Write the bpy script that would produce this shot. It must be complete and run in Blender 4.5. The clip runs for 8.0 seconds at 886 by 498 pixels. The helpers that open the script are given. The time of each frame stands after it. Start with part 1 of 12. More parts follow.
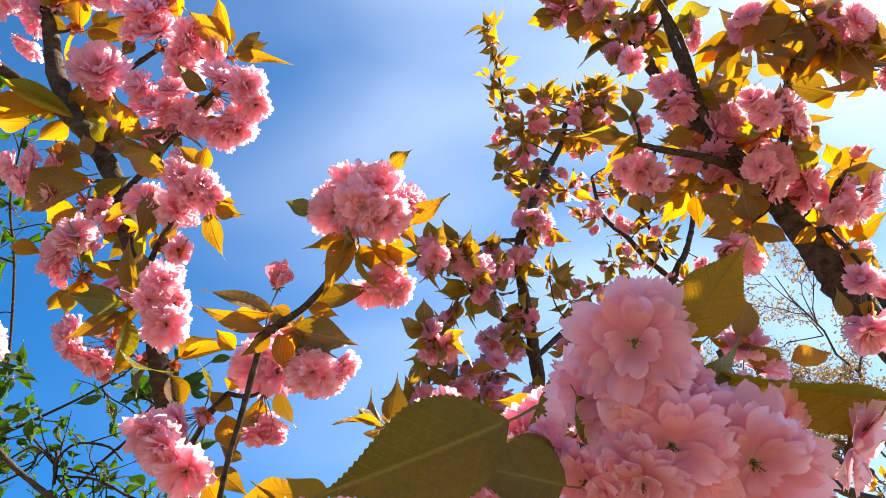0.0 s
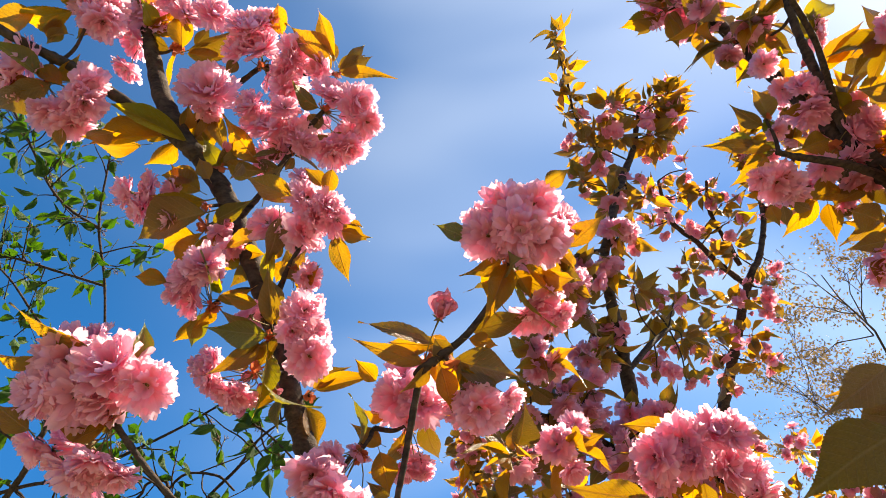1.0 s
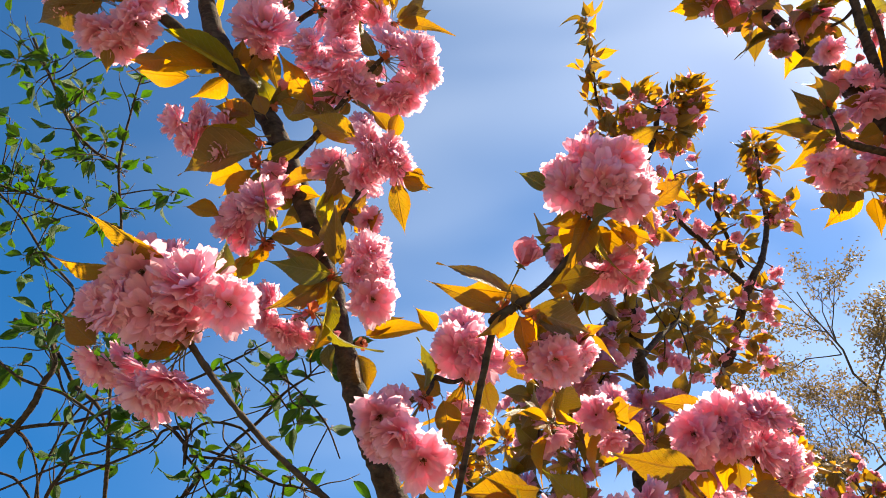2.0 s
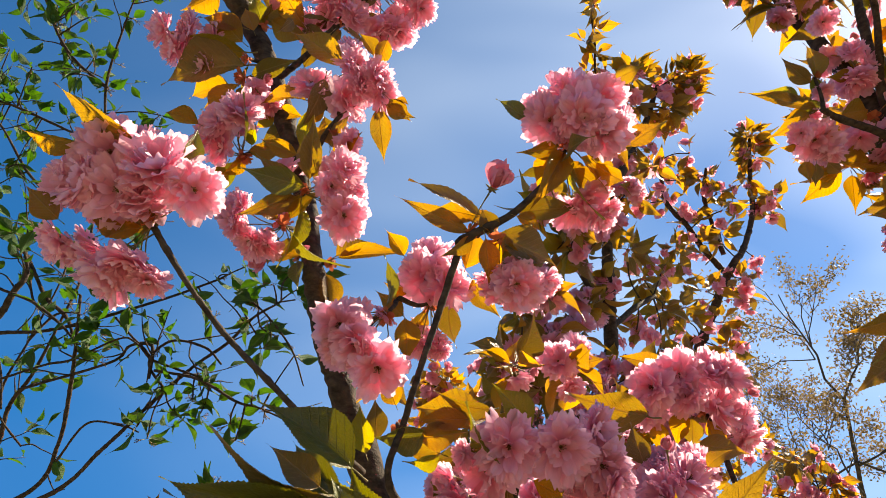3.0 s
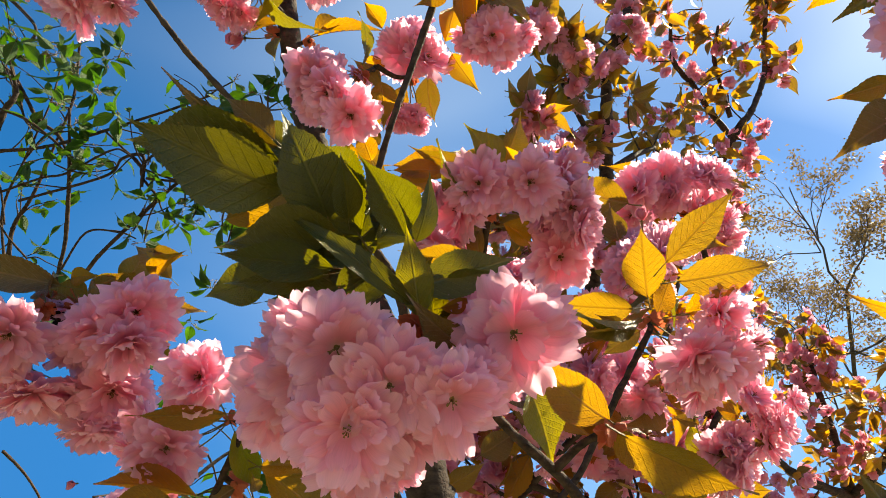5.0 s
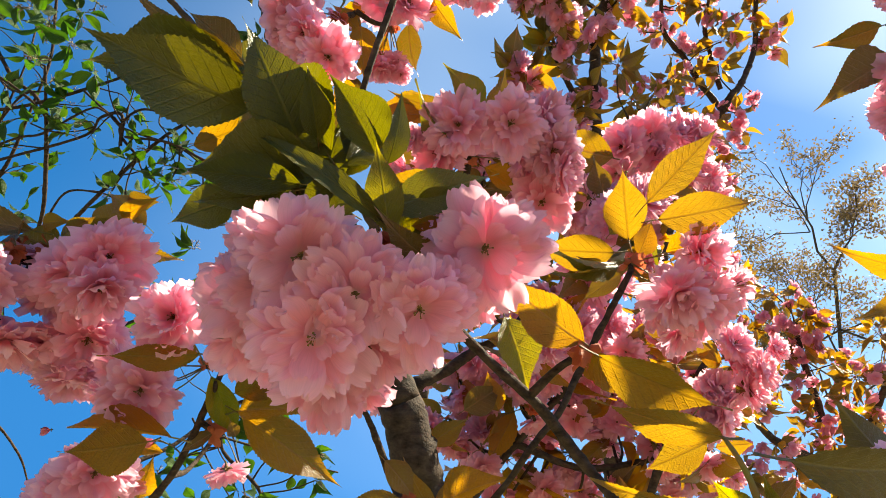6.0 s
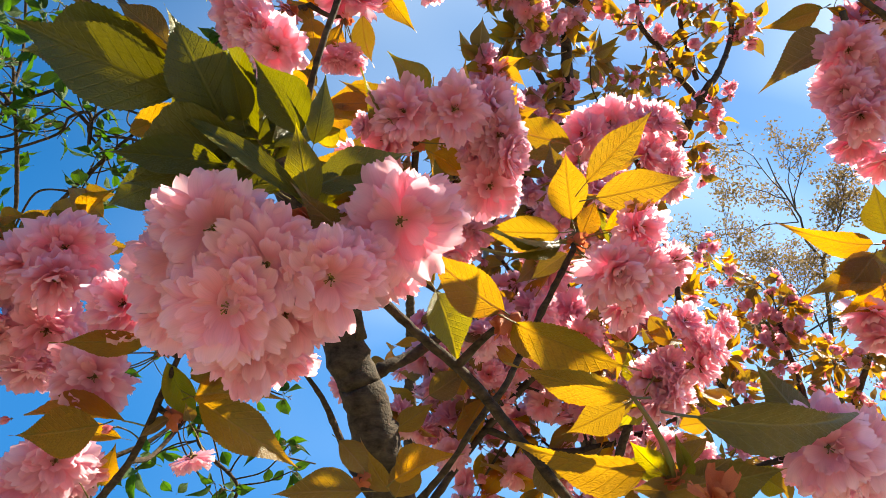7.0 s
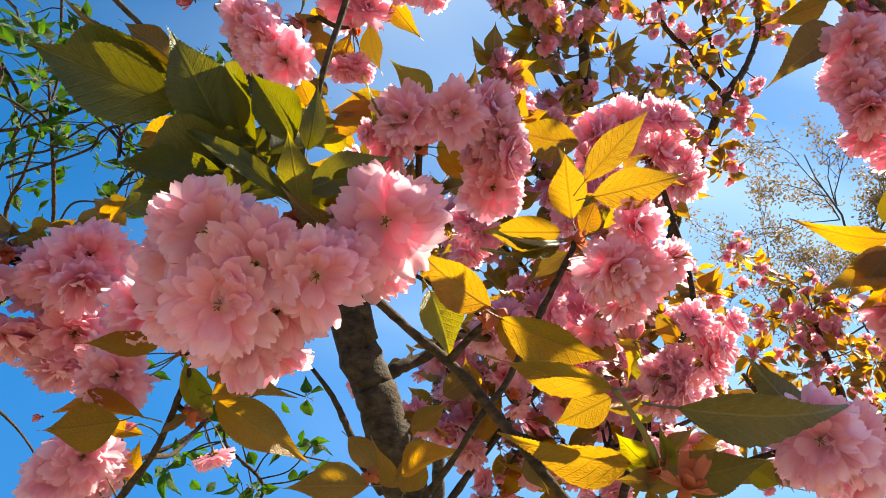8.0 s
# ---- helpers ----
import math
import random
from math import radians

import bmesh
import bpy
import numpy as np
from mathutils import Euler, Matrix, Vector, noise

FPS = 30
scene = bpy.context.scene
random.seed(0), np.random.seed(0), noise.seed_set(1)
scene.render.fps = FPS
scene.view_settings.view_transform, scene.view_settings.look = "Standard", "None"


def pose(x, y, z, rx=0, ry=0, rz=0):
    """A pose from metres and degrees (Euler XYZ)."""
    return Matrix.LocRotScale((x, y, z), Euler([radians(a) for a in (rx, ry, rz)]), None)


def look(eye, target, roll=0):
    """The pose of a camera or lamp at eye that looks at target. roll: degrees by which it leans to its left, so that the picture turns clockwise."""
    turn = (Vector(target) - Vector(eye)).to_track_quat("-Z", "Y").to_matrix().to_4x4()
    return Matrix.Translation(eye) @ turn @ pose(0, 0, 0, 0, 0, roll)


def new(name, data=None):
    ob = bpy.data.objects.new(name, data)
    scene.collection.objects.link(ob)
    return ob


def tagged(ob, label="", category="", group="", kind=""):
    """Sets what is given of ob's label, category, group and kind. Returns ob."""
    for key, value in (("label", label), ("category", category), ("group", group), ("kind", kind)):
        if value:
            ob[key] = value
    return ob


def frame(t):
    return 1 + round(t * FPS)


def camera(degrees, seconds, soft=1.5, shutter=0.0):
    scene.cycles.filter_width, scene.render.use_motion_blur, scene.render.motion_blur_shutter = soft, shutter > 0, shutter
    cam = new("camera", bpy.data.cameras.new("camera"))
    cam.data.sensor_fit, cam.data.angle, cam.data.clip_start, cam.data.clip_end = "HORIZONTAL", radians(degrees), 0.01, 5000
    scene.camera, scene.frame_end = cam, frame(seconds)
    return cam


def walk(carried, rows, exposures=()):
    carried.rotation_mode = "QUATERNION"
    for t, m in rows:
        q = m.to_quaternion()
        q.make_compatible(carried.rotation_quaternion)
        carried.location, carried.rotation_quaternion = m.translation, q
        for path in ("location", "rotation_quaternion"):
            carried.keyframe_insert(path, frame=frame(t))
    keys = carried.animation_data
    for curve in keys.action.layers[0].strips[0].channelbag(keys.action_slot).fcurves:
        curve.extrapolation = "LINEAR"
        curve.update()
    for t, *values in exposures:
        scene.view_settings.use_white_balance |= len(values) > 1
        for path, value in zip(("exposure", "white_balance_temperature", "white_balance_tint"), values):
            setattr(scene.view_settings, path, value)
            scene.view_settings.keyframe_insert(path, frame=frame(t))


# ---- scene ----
cam = camera(73.0, 8.0, soft=0.6)
PATH = [
    (0, (0.0320, 0.0320, 1.7793), (0.0717, 1.4923, 3.1453), -3.53),
    (0.5, (-0.0134, 0.0279, 1.8228), (-0.0788, 1.4844, 3.1919), -1.33),
    (1, (-0.1078, 0.0378, 1.8247), (-0.1286, 1.4882, 3.2016), -3.16),
    (1.2, (-0.1521, 0.0430, 1.8194), (-0.1417, 1.4975, 3.1921), -3.50),
    (2.3, (-0.2122, 0.0963, 1.7965), (-0.1249, 1.5658, 3.1503), 0.43),
    (2.5, (-0.2102, 0.1031, 1.7880), (-0.1189, 1.5806, 3.1328), 1.90),
    (3, (-0.1876, 0.1164, 1.7591), (-0.0898, 1.6201, 3.0742), 3.25),
    (3.5, (-0.1743, 0.1368, 1.7343), (-0.0691, 1.6944, 2.9844), 3.10),
    (4, (-0.1583, 0.1611, 1.7027), (-0.0978, 1.7815, 2.8735), 2.44),
    (4.5, (-0.1472, 0.1788, 1.6650), (-0.0881, 1.8172, 2.8105), 2.92),
    (5, (-0.1405, 0.1968, 1.6448), (-0.0510, 1.8797, 2.7217), 3.68),
    (5.2, (-0.1378, 0.1986, 1.6405), (-0.0378, 1.8895, 2.7040), 3.46),
    (6.3, (-0.1181, 0.2240, 1.6144), (0.0106, 1.9339, 2.6439), 2.89),
    (6.5, (-0.1106, 0.2213, 1.6119), (0.0283, 1.9309, 2.6404), 2.59),
    (7, (-0.0861, 0.2132, 1.6037), (0.0458, 1.9202, 2.6375), 1.58),
    (7.5, (-0.0694, 0.2123, 1.5972), (-0.0042, 1.9245, 2.6287), 1.68),
    (8, (-0.0607, 0.2027, 1.5947), (-0.0406, 1.9076, 2.6402), 2.57),
]
walk(cam, [(t, look(eye, target, roll)) for t, eye, target, roll in PATH], [(0.0, 2.58, 7700, 8), (0.6, 2.32, 7900, 8), (1.2, 2.28, 7900, 8), (2.5, 2.13, 7900, 7), (4.0, 2.07, 7900, 3), (5.0, 2.20, 7800, 1), (6.5, 2.38, 7700, 0), (8.0, 2.44, 7700, 0)])

# ---- light ----
SUN_AZIMUTH, SUN_HEIGHT = radians(70.0), radians(50.0)  # azimuth from +y towards +x
sun = new("sun", bpy.data.lights.new("sun", "SUN"))
sun.data.energy, sun.data.angle, sun.data.color = 3.25, radians(0.55), (1.0, 0.93, 0.81)
toward_sun = Vector((math.sin(SUN_AZIMUTH) * math.cos(SUN_HEIGHT), math.cos(SUN_AZIMUTH) * math.cos(SUN_HEIGHT), math.sin(SUN_HEIGHT)))
sun.matrix_basis = look((0, 0, 20), Vector((0, 0, 20)) - toward_sun)

world = bpy.data.worlds.new("sky")
scene.world = world
world.use_nodes = True
wn, wl = world.node_tree.nodes, world.node_tree.links
sky = wn.new("ShaderNodeTexSky")
sky.sky_type, sky.sun_disc = "NISHITA", False
sky.sun_elevation, sky.sun_rotation = SUN_HEIGHT, SUN_AZIMUTH
sky.altitude, sky.air_density, sky.dust_density, sky.ozone_density = 2400.0, 0.42, 0.7, 1.4
coords = wn.new("ShaderNodeTexCoord")
stretch = wn.new("ShaderNodeMapping")
stretch.inputs["Location"].default_value = (2.3, 0.8, 1.5)
stretch.inputs["Rotation"].default_value = (0.3, 0.2, 0.9)
stretch.inputs["Scale"].default_value = (1.0, 2.2, 3.0)
wisps = wn.new("ShaderNodeTexNoise")
wisps.inputs["Scale"].default_value, wisps.inputs["Detail"].default_value, wisps.inputs["Roughness"].default_value = 1.4, 2.2, 0.42
wisps.inputs["Distortion"].default_value = 0.5
cover = wn.new("ShaderNodeMapRange")
cover.inputs["From Min"].default_value, cover.inputs["From Max"].default_value = 0.30, 0.76
cover.inputs["To Min"].default_value, cover.inputs["To Max"].default_value = 0.02, 0.165
haze = wn.new("ShaderNodeMix")
haze.data_type = "RGBA"
haze.inputs["B"].default_value = (4.9, 5.5, 6.3, 1)
wl.new(coords.outputs["Generated"], stretch.inputs["Vector"])
wl.new(stretch.outputs["Vector"], wisps.inputs["Vector"])
wl.new(wisps.outputs["Fac"], cover.inputs["Value"])
# thin cloud gathers over the low sky under the sun
nearness = wn.new("ShaderNodeVectorMath")
nearness.operation, nearness.inputs[1].default_value = "DOT_PRODUCT", (0.777, 0.362, 0.515)
wl.new(coords.outputs["Generated"], nearness.inputs[0])
scatter = wn.new("ShaderNodeMapRange")
scatter.interpolation_type = "SMOOTHSTEP"
scatter.inputs["From Min"].default_value, scatter.inputs["From Max"].default_value = 0.05, 1.0
scatter.inputs["To Min"].default_value, scatter.inputs["To Max"].default_value = 0.10, 1.55
wl.new(nearness.outputs["Value"], scatter.inputs["Value"])
veil = wn.new("ShaderNodeMath")
veil.operation, veil.use_clamp = "MULTIPLY", True
wl.new(cover.outputs["Result"], veil.inputs[0])
wl.new(scatter.outputs["Result"], veil.inputs[1])
wl.new(veil.outputs[0], haze.inputs["Factor"])
vivid = wn.new("ShaderNodeHueSaturation")
vivid.inputs["Hue"].default_value, vivid.inputs["Saturation"].default_value = 0.498, 1.37
# the blue stays deep down to low heights: no haze over the horizon
split_way, level, low_sky = wn.new("ShaderNodeSeparateXYZ"), wn.new("ShaderNodeCombineXYZ"), wn.new("ShaderNodeMath")
low_sky.operation = "SMOOTH_MAX"
low_sky.inputs[1].default_value, low_sky.inputs[2].default_value = 0.42, 0.3
wl.new(coords.outputs["Generated"], split_way.inputs[0])
wl.new(split_way.outputs["Z"], low_sky.inputs[0])
for axis, source in (("X", split_way.outputs["X"]), ("Y", split_way.outputs["Y"]), ("Z", low_sky.outputs[0])):
    wl.new(source, level.inputs[axis])
wl.new(level.outputs[0], sky.inputs["Vector"])
wl.new(sky.outputs["Color"], vivid.inputs["Color"])
wl.new(vivid.outputs["Color"], haze.inputs["A"])
wl.new(haze.outputs["Result"], wn["Background"].inputs["Color"])
wn["Background"].inputs["Strength"].default_value = 0.107


# ---- materials ----
def material(name):
    m = bpy.data.materials.new(name)
    m.use_nodes = True
    nodes, links = m.node_tree.nodes, m.node_tree.links
    nodes.clear()
    out = nodes.new("ShaderNodeOutputMaterial")

    def node(kind, **values):
        n = nodes.new("ShaderNode" + kind)
        for key, value in values.items():
            n.inputs[key.replace("_", " ")].default_value = value
        return n

    def link(a, b):
        links.new(a, b)

    return m, node, link, out


def ramp(node_of, stops):
    r = node_of("ValToRGB")
    e = r.color_ramp.elements
    while len(e) < len(stops):
        e.new(0.5)
    for k, (at, colour) in enumerate(stops):
        e[k].position, e[k].color = at, (*colour, 1)
    return r


def mixed(node, link, fac, a, b, how="MIX"):
    m = node("Mix")
    m.data_type, m.blend_type = "RGBA", how
    for key, value in (("Factor", fac), ("A", a), ("B", b)):
        if isinstance(value, (int, float)):
            m.inputs[key].default_value = value
        elif isinstance(value, tuple):
            m.inputs[key].default_value = (*value, 1)
        else:
            link(value, m.inputs[key])
    return m.outputs["Result"]


def petal_material(name, deep, pale, through_colour, thin=0.45):
    """Thin petals that let light through: deeper colour towards the base, pale and veined towards the rim."""
    m, node, link, out = material(name)
    uv = node("UVMap")
    sep = node("SeparateXYZ")
    link(uv.outputs["UV"], sep.inputs[0])
    along = ramp(node, [(0.0, (0.95, 1.9 * deep[1], 1.25 * deep[2])), (0.12, (0.95, 1.5 * deep[1], 1.2 * deep[2])), (0.30, deep), (0.55, tuple((a + b) / 2 for a, b in zip(deep, pale))), (0.95, pale)])
    link(sep.outputs["Y"], along.inputs["Fac"])
    info, geo = node("ObjectInfo"), node("NewGeometry")
    shade = node("MapRange", From_Min=0.0, From_Max=1.0, To_Min=0.84, To_Max=1.06)
    link(info.outputs["Random"], shade.inputs["Value"])
    shade2 = node("MapRange", From_Min=0.0, From_Max=1.0, To_Min=0.0, To_Max=0.5)
    link(geo.outputs["Random Per Island"], shade2.inputs["Value"])
    colour = mixed(node, link, shade2.outputs["Result"], along.outputs["Color"], deep)
    veins = node("TexNoise", Scale=1.0, Detail=3.0)
    stretch_uv = node("Mapping", Scale=(26.0, 2.5, 1.0))
    link(uv.outputs["UV"], stretch_uv.inputs["Vector"])
    link(stretch_uv.outputs["Vector"], veins.inputs["Vector"])
    vein_shade = node("MapRange", From_Min=0.35, From_Max=0.65, To_Min=0.90, To_Max=1.05)
    link(veins.outputs["Fac"], vein_shade.inputs["Value"])
    both = node("Math")
    both.operation = "MULTIPLY"
    link(vein_shade.outputs["Result"], both.inputs[0])
    link(shade.outputs["Result"], both.inputs[1])
    tone = node("CombineColor")
    for k in range(3):
        link(both.outputs[0], tone.inputs[k])
    colour = mixed(node, link, 1.0, colour, tone.outputs["Color"], "MULTIPLY")
    bump = node("Bump", Strength=0.18, Distance=0.001)
    link(veins.outputs["Fac"], bump.inputs["Height"])
    face = node("BsdfPrincipled", Roughness=0.55)
    face.inputs["Specular IOR Level"].default_value = 0.3
    link(colour, face.inputs["Base Color"])
    link(bump.outputs["Normal"], face.inputs["Normal"])
    glow = node("BsdfTranslucent")
    link(mixed(node, link, 0.75, colour, through_colour), glow.inputs["Color"])
    mix = node("MixShader", Fac=thin)
    link(face.outputs[0], mix.inputs[1])
    link(glow.outputs[0], mix.inputs[2])
    link(mix.outputs[0], out.inputs["Surface"])
    return m


def leaf_material(name, top, top2, glow1, glow2, thin=0.5, gloss=0.33, even=False, ribs=1.0, shine=0.5):
    """A leaf with a pale midrib and pleated side veins, lit through from behind."""
    m, node, link, out = material(name)
    uv, info = node("UVMap"), node("ObjectInfo")
    sep = node("SeparateXYZ")
    link(uv.outputs["UV"], sep.inputs[0])
    centred = node("Math")
    centred.operation, centred.inputs[1].default_value = "SUBTRACT", 0.5
    link(sep.outputs["X"], centred.inputs[0])
    across = node("Math")
    across.operation = "ABSOLUTE"
    link(centred.outputs[0], across.inputs[0])
    # side veins: lines of constant v - 0.45 |u|
    lean = node("Math")
    lean.operation, lean.inputs[1].default_value = "MULTIPLY", -0.5
    link(across.outputs[0], lean.inputs[0])
    run = node("Math")
    run.operation = "ADD"
    link(lean.outputs[0], run.inputs[0])
    link(sep.outputs["Y"], run.inputs[1])
    count = node("Math")
    count.operation, count.inputs[1].default_value = "MULTIPLY", 11.0
    link(run.outputs[0], count.inputs[0])
    saw = node("Math")
    saw.operation = "PINGPONG"
    saw.inputs[1].default_value = 0.5
    link(count.outputs[0], saw.inputs[0])
    side = node("MapRange", From_Min=0.0, From_Max=0.09, To_Min=1.0, To_Max=0.0)
    link(saw.outputs[0], side.inputs["Value"])
    rib = node("MapRange", From_Min=0.008, From_Max=0.035, To_Min=1.0, To_Max=0.0)
    link(across.outputs[0], rib.inputs["Value"])
    vein = node("Math")
    vein.operation = "MAXIMUM"
    half = node("Math")
    half.operation, half.inputs[1].default_value = "MULTIPLY", 0.55
    link(side.outputs["Result"], half.inputs[0])
    link(half.outputs[0], vein.inputs[0])
    link(rib.outputs["Result"], vein.inputs[1])
    place = node("TexCoord")
    mottle = node("TexNoise", Scale=38.0, Detail=5.0, Roughness=0.6)
    link(place.outputs["Object"], mottle.inputs["Vector"])
    patch = node("TexNoise", Scale=2.2, Detail=2.0)
    shift = node("VectorMath")
    shift.operation = "ADD"
    link(uv.outputs["UV"], shift.inputs[0])
    link(info.outputs["Random"], shift.inputs[1])
    link(shift.outputs["Vector"], patch.inputs["Vector"])
    spread = node("MapRange", From_Min=0.3, From_Max=0.7, To_Min=0.0, To_Max=1.0)
    blend = node("Math")
    blend.operation, blend.inputs[1].default_value = "ADD", 0.0
    half_random = node("MapRange", From_Min=0.0, From_Max=1.0, To_Min=-0.25, To_Max=0.25)
    link(info.outputs["Random"], half_random.inputs["Value"])
    link(patch.outputs["Fac"], blend.inputs[0])
    link(half_random.outputs["Result"], blend.inputs[1])
    link(blend.outputs[0], spread.inputs["Value"])
    surface = mixed(node, link, spread.outputs["Result"], top, top2)
    surface = mixed(node, link, vein.outputs[0], surface, tuple(min(1.0, (1 + 0.6 * ribs) * c + 0.03 * ribs) for c in top2))
    light = mixed(node, link, spread.outputs["Result"], glow1, glow2)
    light = mixed(node, link, vein.outputs[0], light, tuple(0.7 * c for c in glow1))
    speck = node("MapRange", From_Min=0.3, From_Max=0.7, To_Min=0.82, To_Max=1.1)
    link(mottle.outputs["Fac"], speck.inputs["Value"])
    tone = node("CombineColor")
    for k in range(3):
        link(speck.outputs["Result"], tone.inputs[k])
    surface = mixed(node, link, 1.0, surface, tone.outputs["Color"], "MULTIPLY")
    light = mixed(node, link, 1.0, light, tone.outputs["Color"], "MULTIPLY")
    relief = node("Math")
    relief.operation = "MULTIPLY_ADD"
    relief.inputs[1].default_value = -0.8
    link(vein.outputs[0], relief.inputs[0])
    link(mottle.outputs["Fac"], relief.inputs[2])
    bump = node("Bump", Strength=0.6, Distance=0.002)
    link(relief.outputs[0], bump.inputs["Height"])
    face = node("BsdfPrincipled", Roughness=gloss)
    face.inputs["Specular IOR Level"].default_value = shine
    link(surface, face.inputs["Base Color"])
    link(bump.outputs["Normal"], face.inputs["Normal"])
    lit = node("BsdfTranslucent")
    link(light, lit.inputs["Color"])
    link(bump.outputs["Normal"], lit.inputs["Normal"])
    mix = node("MixShader", Fac=thin)
    thickness = node("MapRange", From_Min=0.0, From_Max=1.0, To_Min=1.25 * thin, To_Max=(0.9 if even else 0.12) * thin)
    link(info.outputs["Random"], thickness.inputs["Value"])
    link(thickness.outputs["Result"], mix.inputs[0])
    link(face.outputs[0], mix.inputs[1])
    link(lit.outputs[0], mix.inputs[2])
    link(mix.outputs[0], out.inputs["Surface"])
    return m


def bark_material(name, dark, light, scale=1.0):
    m, node, link, out = material(name)
    place = node("TexCoord")
    bands = node("Mapping", Scale=(70.0 * scale, 70.0 * scale, 130.0 * scale))
    link(place.outputs["Object"], bands.inputs["Vector"])
    lenticels = node("TexNoise", Scale=1.0, Detail=4.0, Roughness=0.65)
    link(bands.outputs["Vector"], lenticels.inputs["Vector"])
    lichen = node("TexNoise", Scale=28.0 * scale, Detail=6.0, Roughness=0.7)
    link(place.outputs["Object"], lichen.inputs["Vector"])
    grain = node("TexNoise", Scale=420.0 * scale, Detail=4.0)
    link(place.outputs["Object"], grain.inputs["Vector"])
    tone = ramp(node, [(0.30, dark), (0.52, tuple((a + b) / 2 for a, b in zip(dark, light))), (0.72, light)])
    link(lenticels.outputs["Fac"], tone.inputs["Fac"])
    grey = node("MapRange", From_Min=0.5, From_Max=0.72, To_Min=0.0, To_Max=0.22)
    link(lichen.outputs["Fac"], grey.inputs["Value"])
    colour = mixed(node, link, grey.outputs["Result"], tone.outputs["Color"], (0.085, 0.068, 0.055))
    sum1 = node("Math")
    sum1.operation, sum1.inputs[1].default_value = "MULTIPLY_ADD", 0.5
    link(grain.outputs["Fac"], sum1.inputs[0])
    link(lenticels.outputs["Fac"], sum1.inputs[2])
    bump = node("Bump", Strength=0.7, Distance=0.003)
    link(sum1.outputs[0], bump.inputs["Height"])
    face = node("BsdfPrincipled", Roughness=0.8)
    face.inputs["Specular IOR Level"].default_value = 0.15
    link(colour, face.inputs["Base Color"])
    link(bump.outputs["Normal"], face.inputs["Normal"])
    link(face.outputs[0], out.inputs["Surface"])
    return m


def plain_material(name, a, b, scale, rough=0.6, thin=0.0):
    m, node, link, out = material(name)
    place = node("TexCoord")
    spots = node("TexNoise", Scale=scale, Detail=5.0, Roughness=0.6)
    link(place.outputs["Object"], spots.inputs["Vector"])
    tone = ramp(node, [(0.32, a), (0.68, b)])
    link(spots.outputs["Fac"], tone.inputs["Fac"])
    bump = node("Bump", Strength=0.4, Distance=0.3 / scale)
    link(spots.outputs["Fac"], bump.inputs["Height"])
    face = node("BsdfPrincipled", Roughness=rough)
    link(tone.outputs["Color"], face.inputs["Base Color"])
    link(bump.outputs["Normal"], face.inputs["Normal"])
    if thin:
        lit = node("BsdfTranslucent")
        link(tone.outputs["Color"], lit.inputs["Color"])
        mix = node("MixShader", Fac=thin)
        link(face.outputs[0], mix.inputs[1])
        link(lit.outputs[0], mix.inputs[2])
        link(mix.outputs[0], out.inputs["Surface"])
    else:
        link(face.outputs[0], out.inputs["Surface"])
    return m


PETAL = petal_material("pink_petal", (0.91, 0.385, 0.51), (0.93, 0.595, 0.705), (0.96, 0.57, 0.69), 0.64)
YOUNG_PETAL = petal_material("young_petal", (0.80, 0.26, 0.37), (0.88, 0.44, 0.55), (0.94, 0.46, 0.58), 0.54)
BUD = petal_material("bud_petal", (0.70, 0.18, 0.27), (0.85, 0.38, 0.48), (0.9, 0.34, 0.44), 0.45)
BRONZE = leaf_material("bronze_leaf", (0.080, 0.042, 0.018), (0.14, 0.078, 0.026), (0.78, 0.34, 0.010), (0.80, 0.46, 0.014), 0.5)
SPRAY_LEAF = leaf_material("spray_leaf", (0.080, 0.052, 0.018), (0.14, 0.090, 0.030), (0.75, 0.34, 0.014), (0.78, 0.44, 0.018), 0.52)
OLIVE = leaf_material("olive_leaf", (0.055, 0.060, 0.016), (0.11, 0.10, 0.025), (0.60, 0.46, 0.010), (0.62, 0.52, 0.015), 0.45)
DARK = leaf_material("mature_leaf", (0.054, 0.055, 0.008), (0.095, 0.086, 0.011), (0.21, 0.185, 0.004), (0.36, 0.30, 0.006), 0.32, 0.30, ribs=0.25)
THICK = leaf_material("firm_leaf", (0.085, 0.060, 0.012), (0.13, 0.090, 0.016), (0.32, 0.21, 0.005), (0.40, 0.27, 0.006), 0.35, 0.5)
GREEN = leaf_material("green_leaf", (0.020, 0.048, 0.010), (0.04, 0.085, 0.015), (0.06, 0.18, 0.006), (0.17, 0.38, 0.010), 0.42, 0.55, shine=0.25)
YELLOW = leaf_material("young_leaf", (0.13, 0.085, 0.022), (0.17, 0.12, 0.03), (0.50, 0.245, 0.008), (0.52, 0.285, 0.012), 0.52, 0.36, even=True, ribs=0.45)
BARK = bark_material("cherry_bark", (0.016, 0.011, 0.009), (0.098, 0.069, 0.053))
TWIG = bark_material("twig_bark", (0.014, 0.009, 0.007), (0.095, 0.061, 0.043), 2.0)
STALK = plain_material("stalk_green", (0.16, 0.17, 0.035), (0.26, 0.13, 0.05), 60.0, 0.5, 0.25)
SCALE = plain_material("bud_scale", (0.52, 0.11, 0.045), (0.68, 0.21, 0.09), 90.0, 0.55, 0.45)
SPENT = plain_material("dry_threads", (0.10, 0.05, 0.025), (0.26, 0.15, 0.09), 90.0, 0.7)
HEART = plain_material("flower_heart", (0.34, 0.22, 0.04), (0.10, 0.06, 0.02), 30.0, 0.6)
# unseen ground colour, pale so that sunlight bounces warm onto the undersides
BOUNCE_GROUND = plain_material("bounce_ground", (0.10, 0.098, 0.05), (0.22, 0.19, 0.105), 3.0, 0.8)
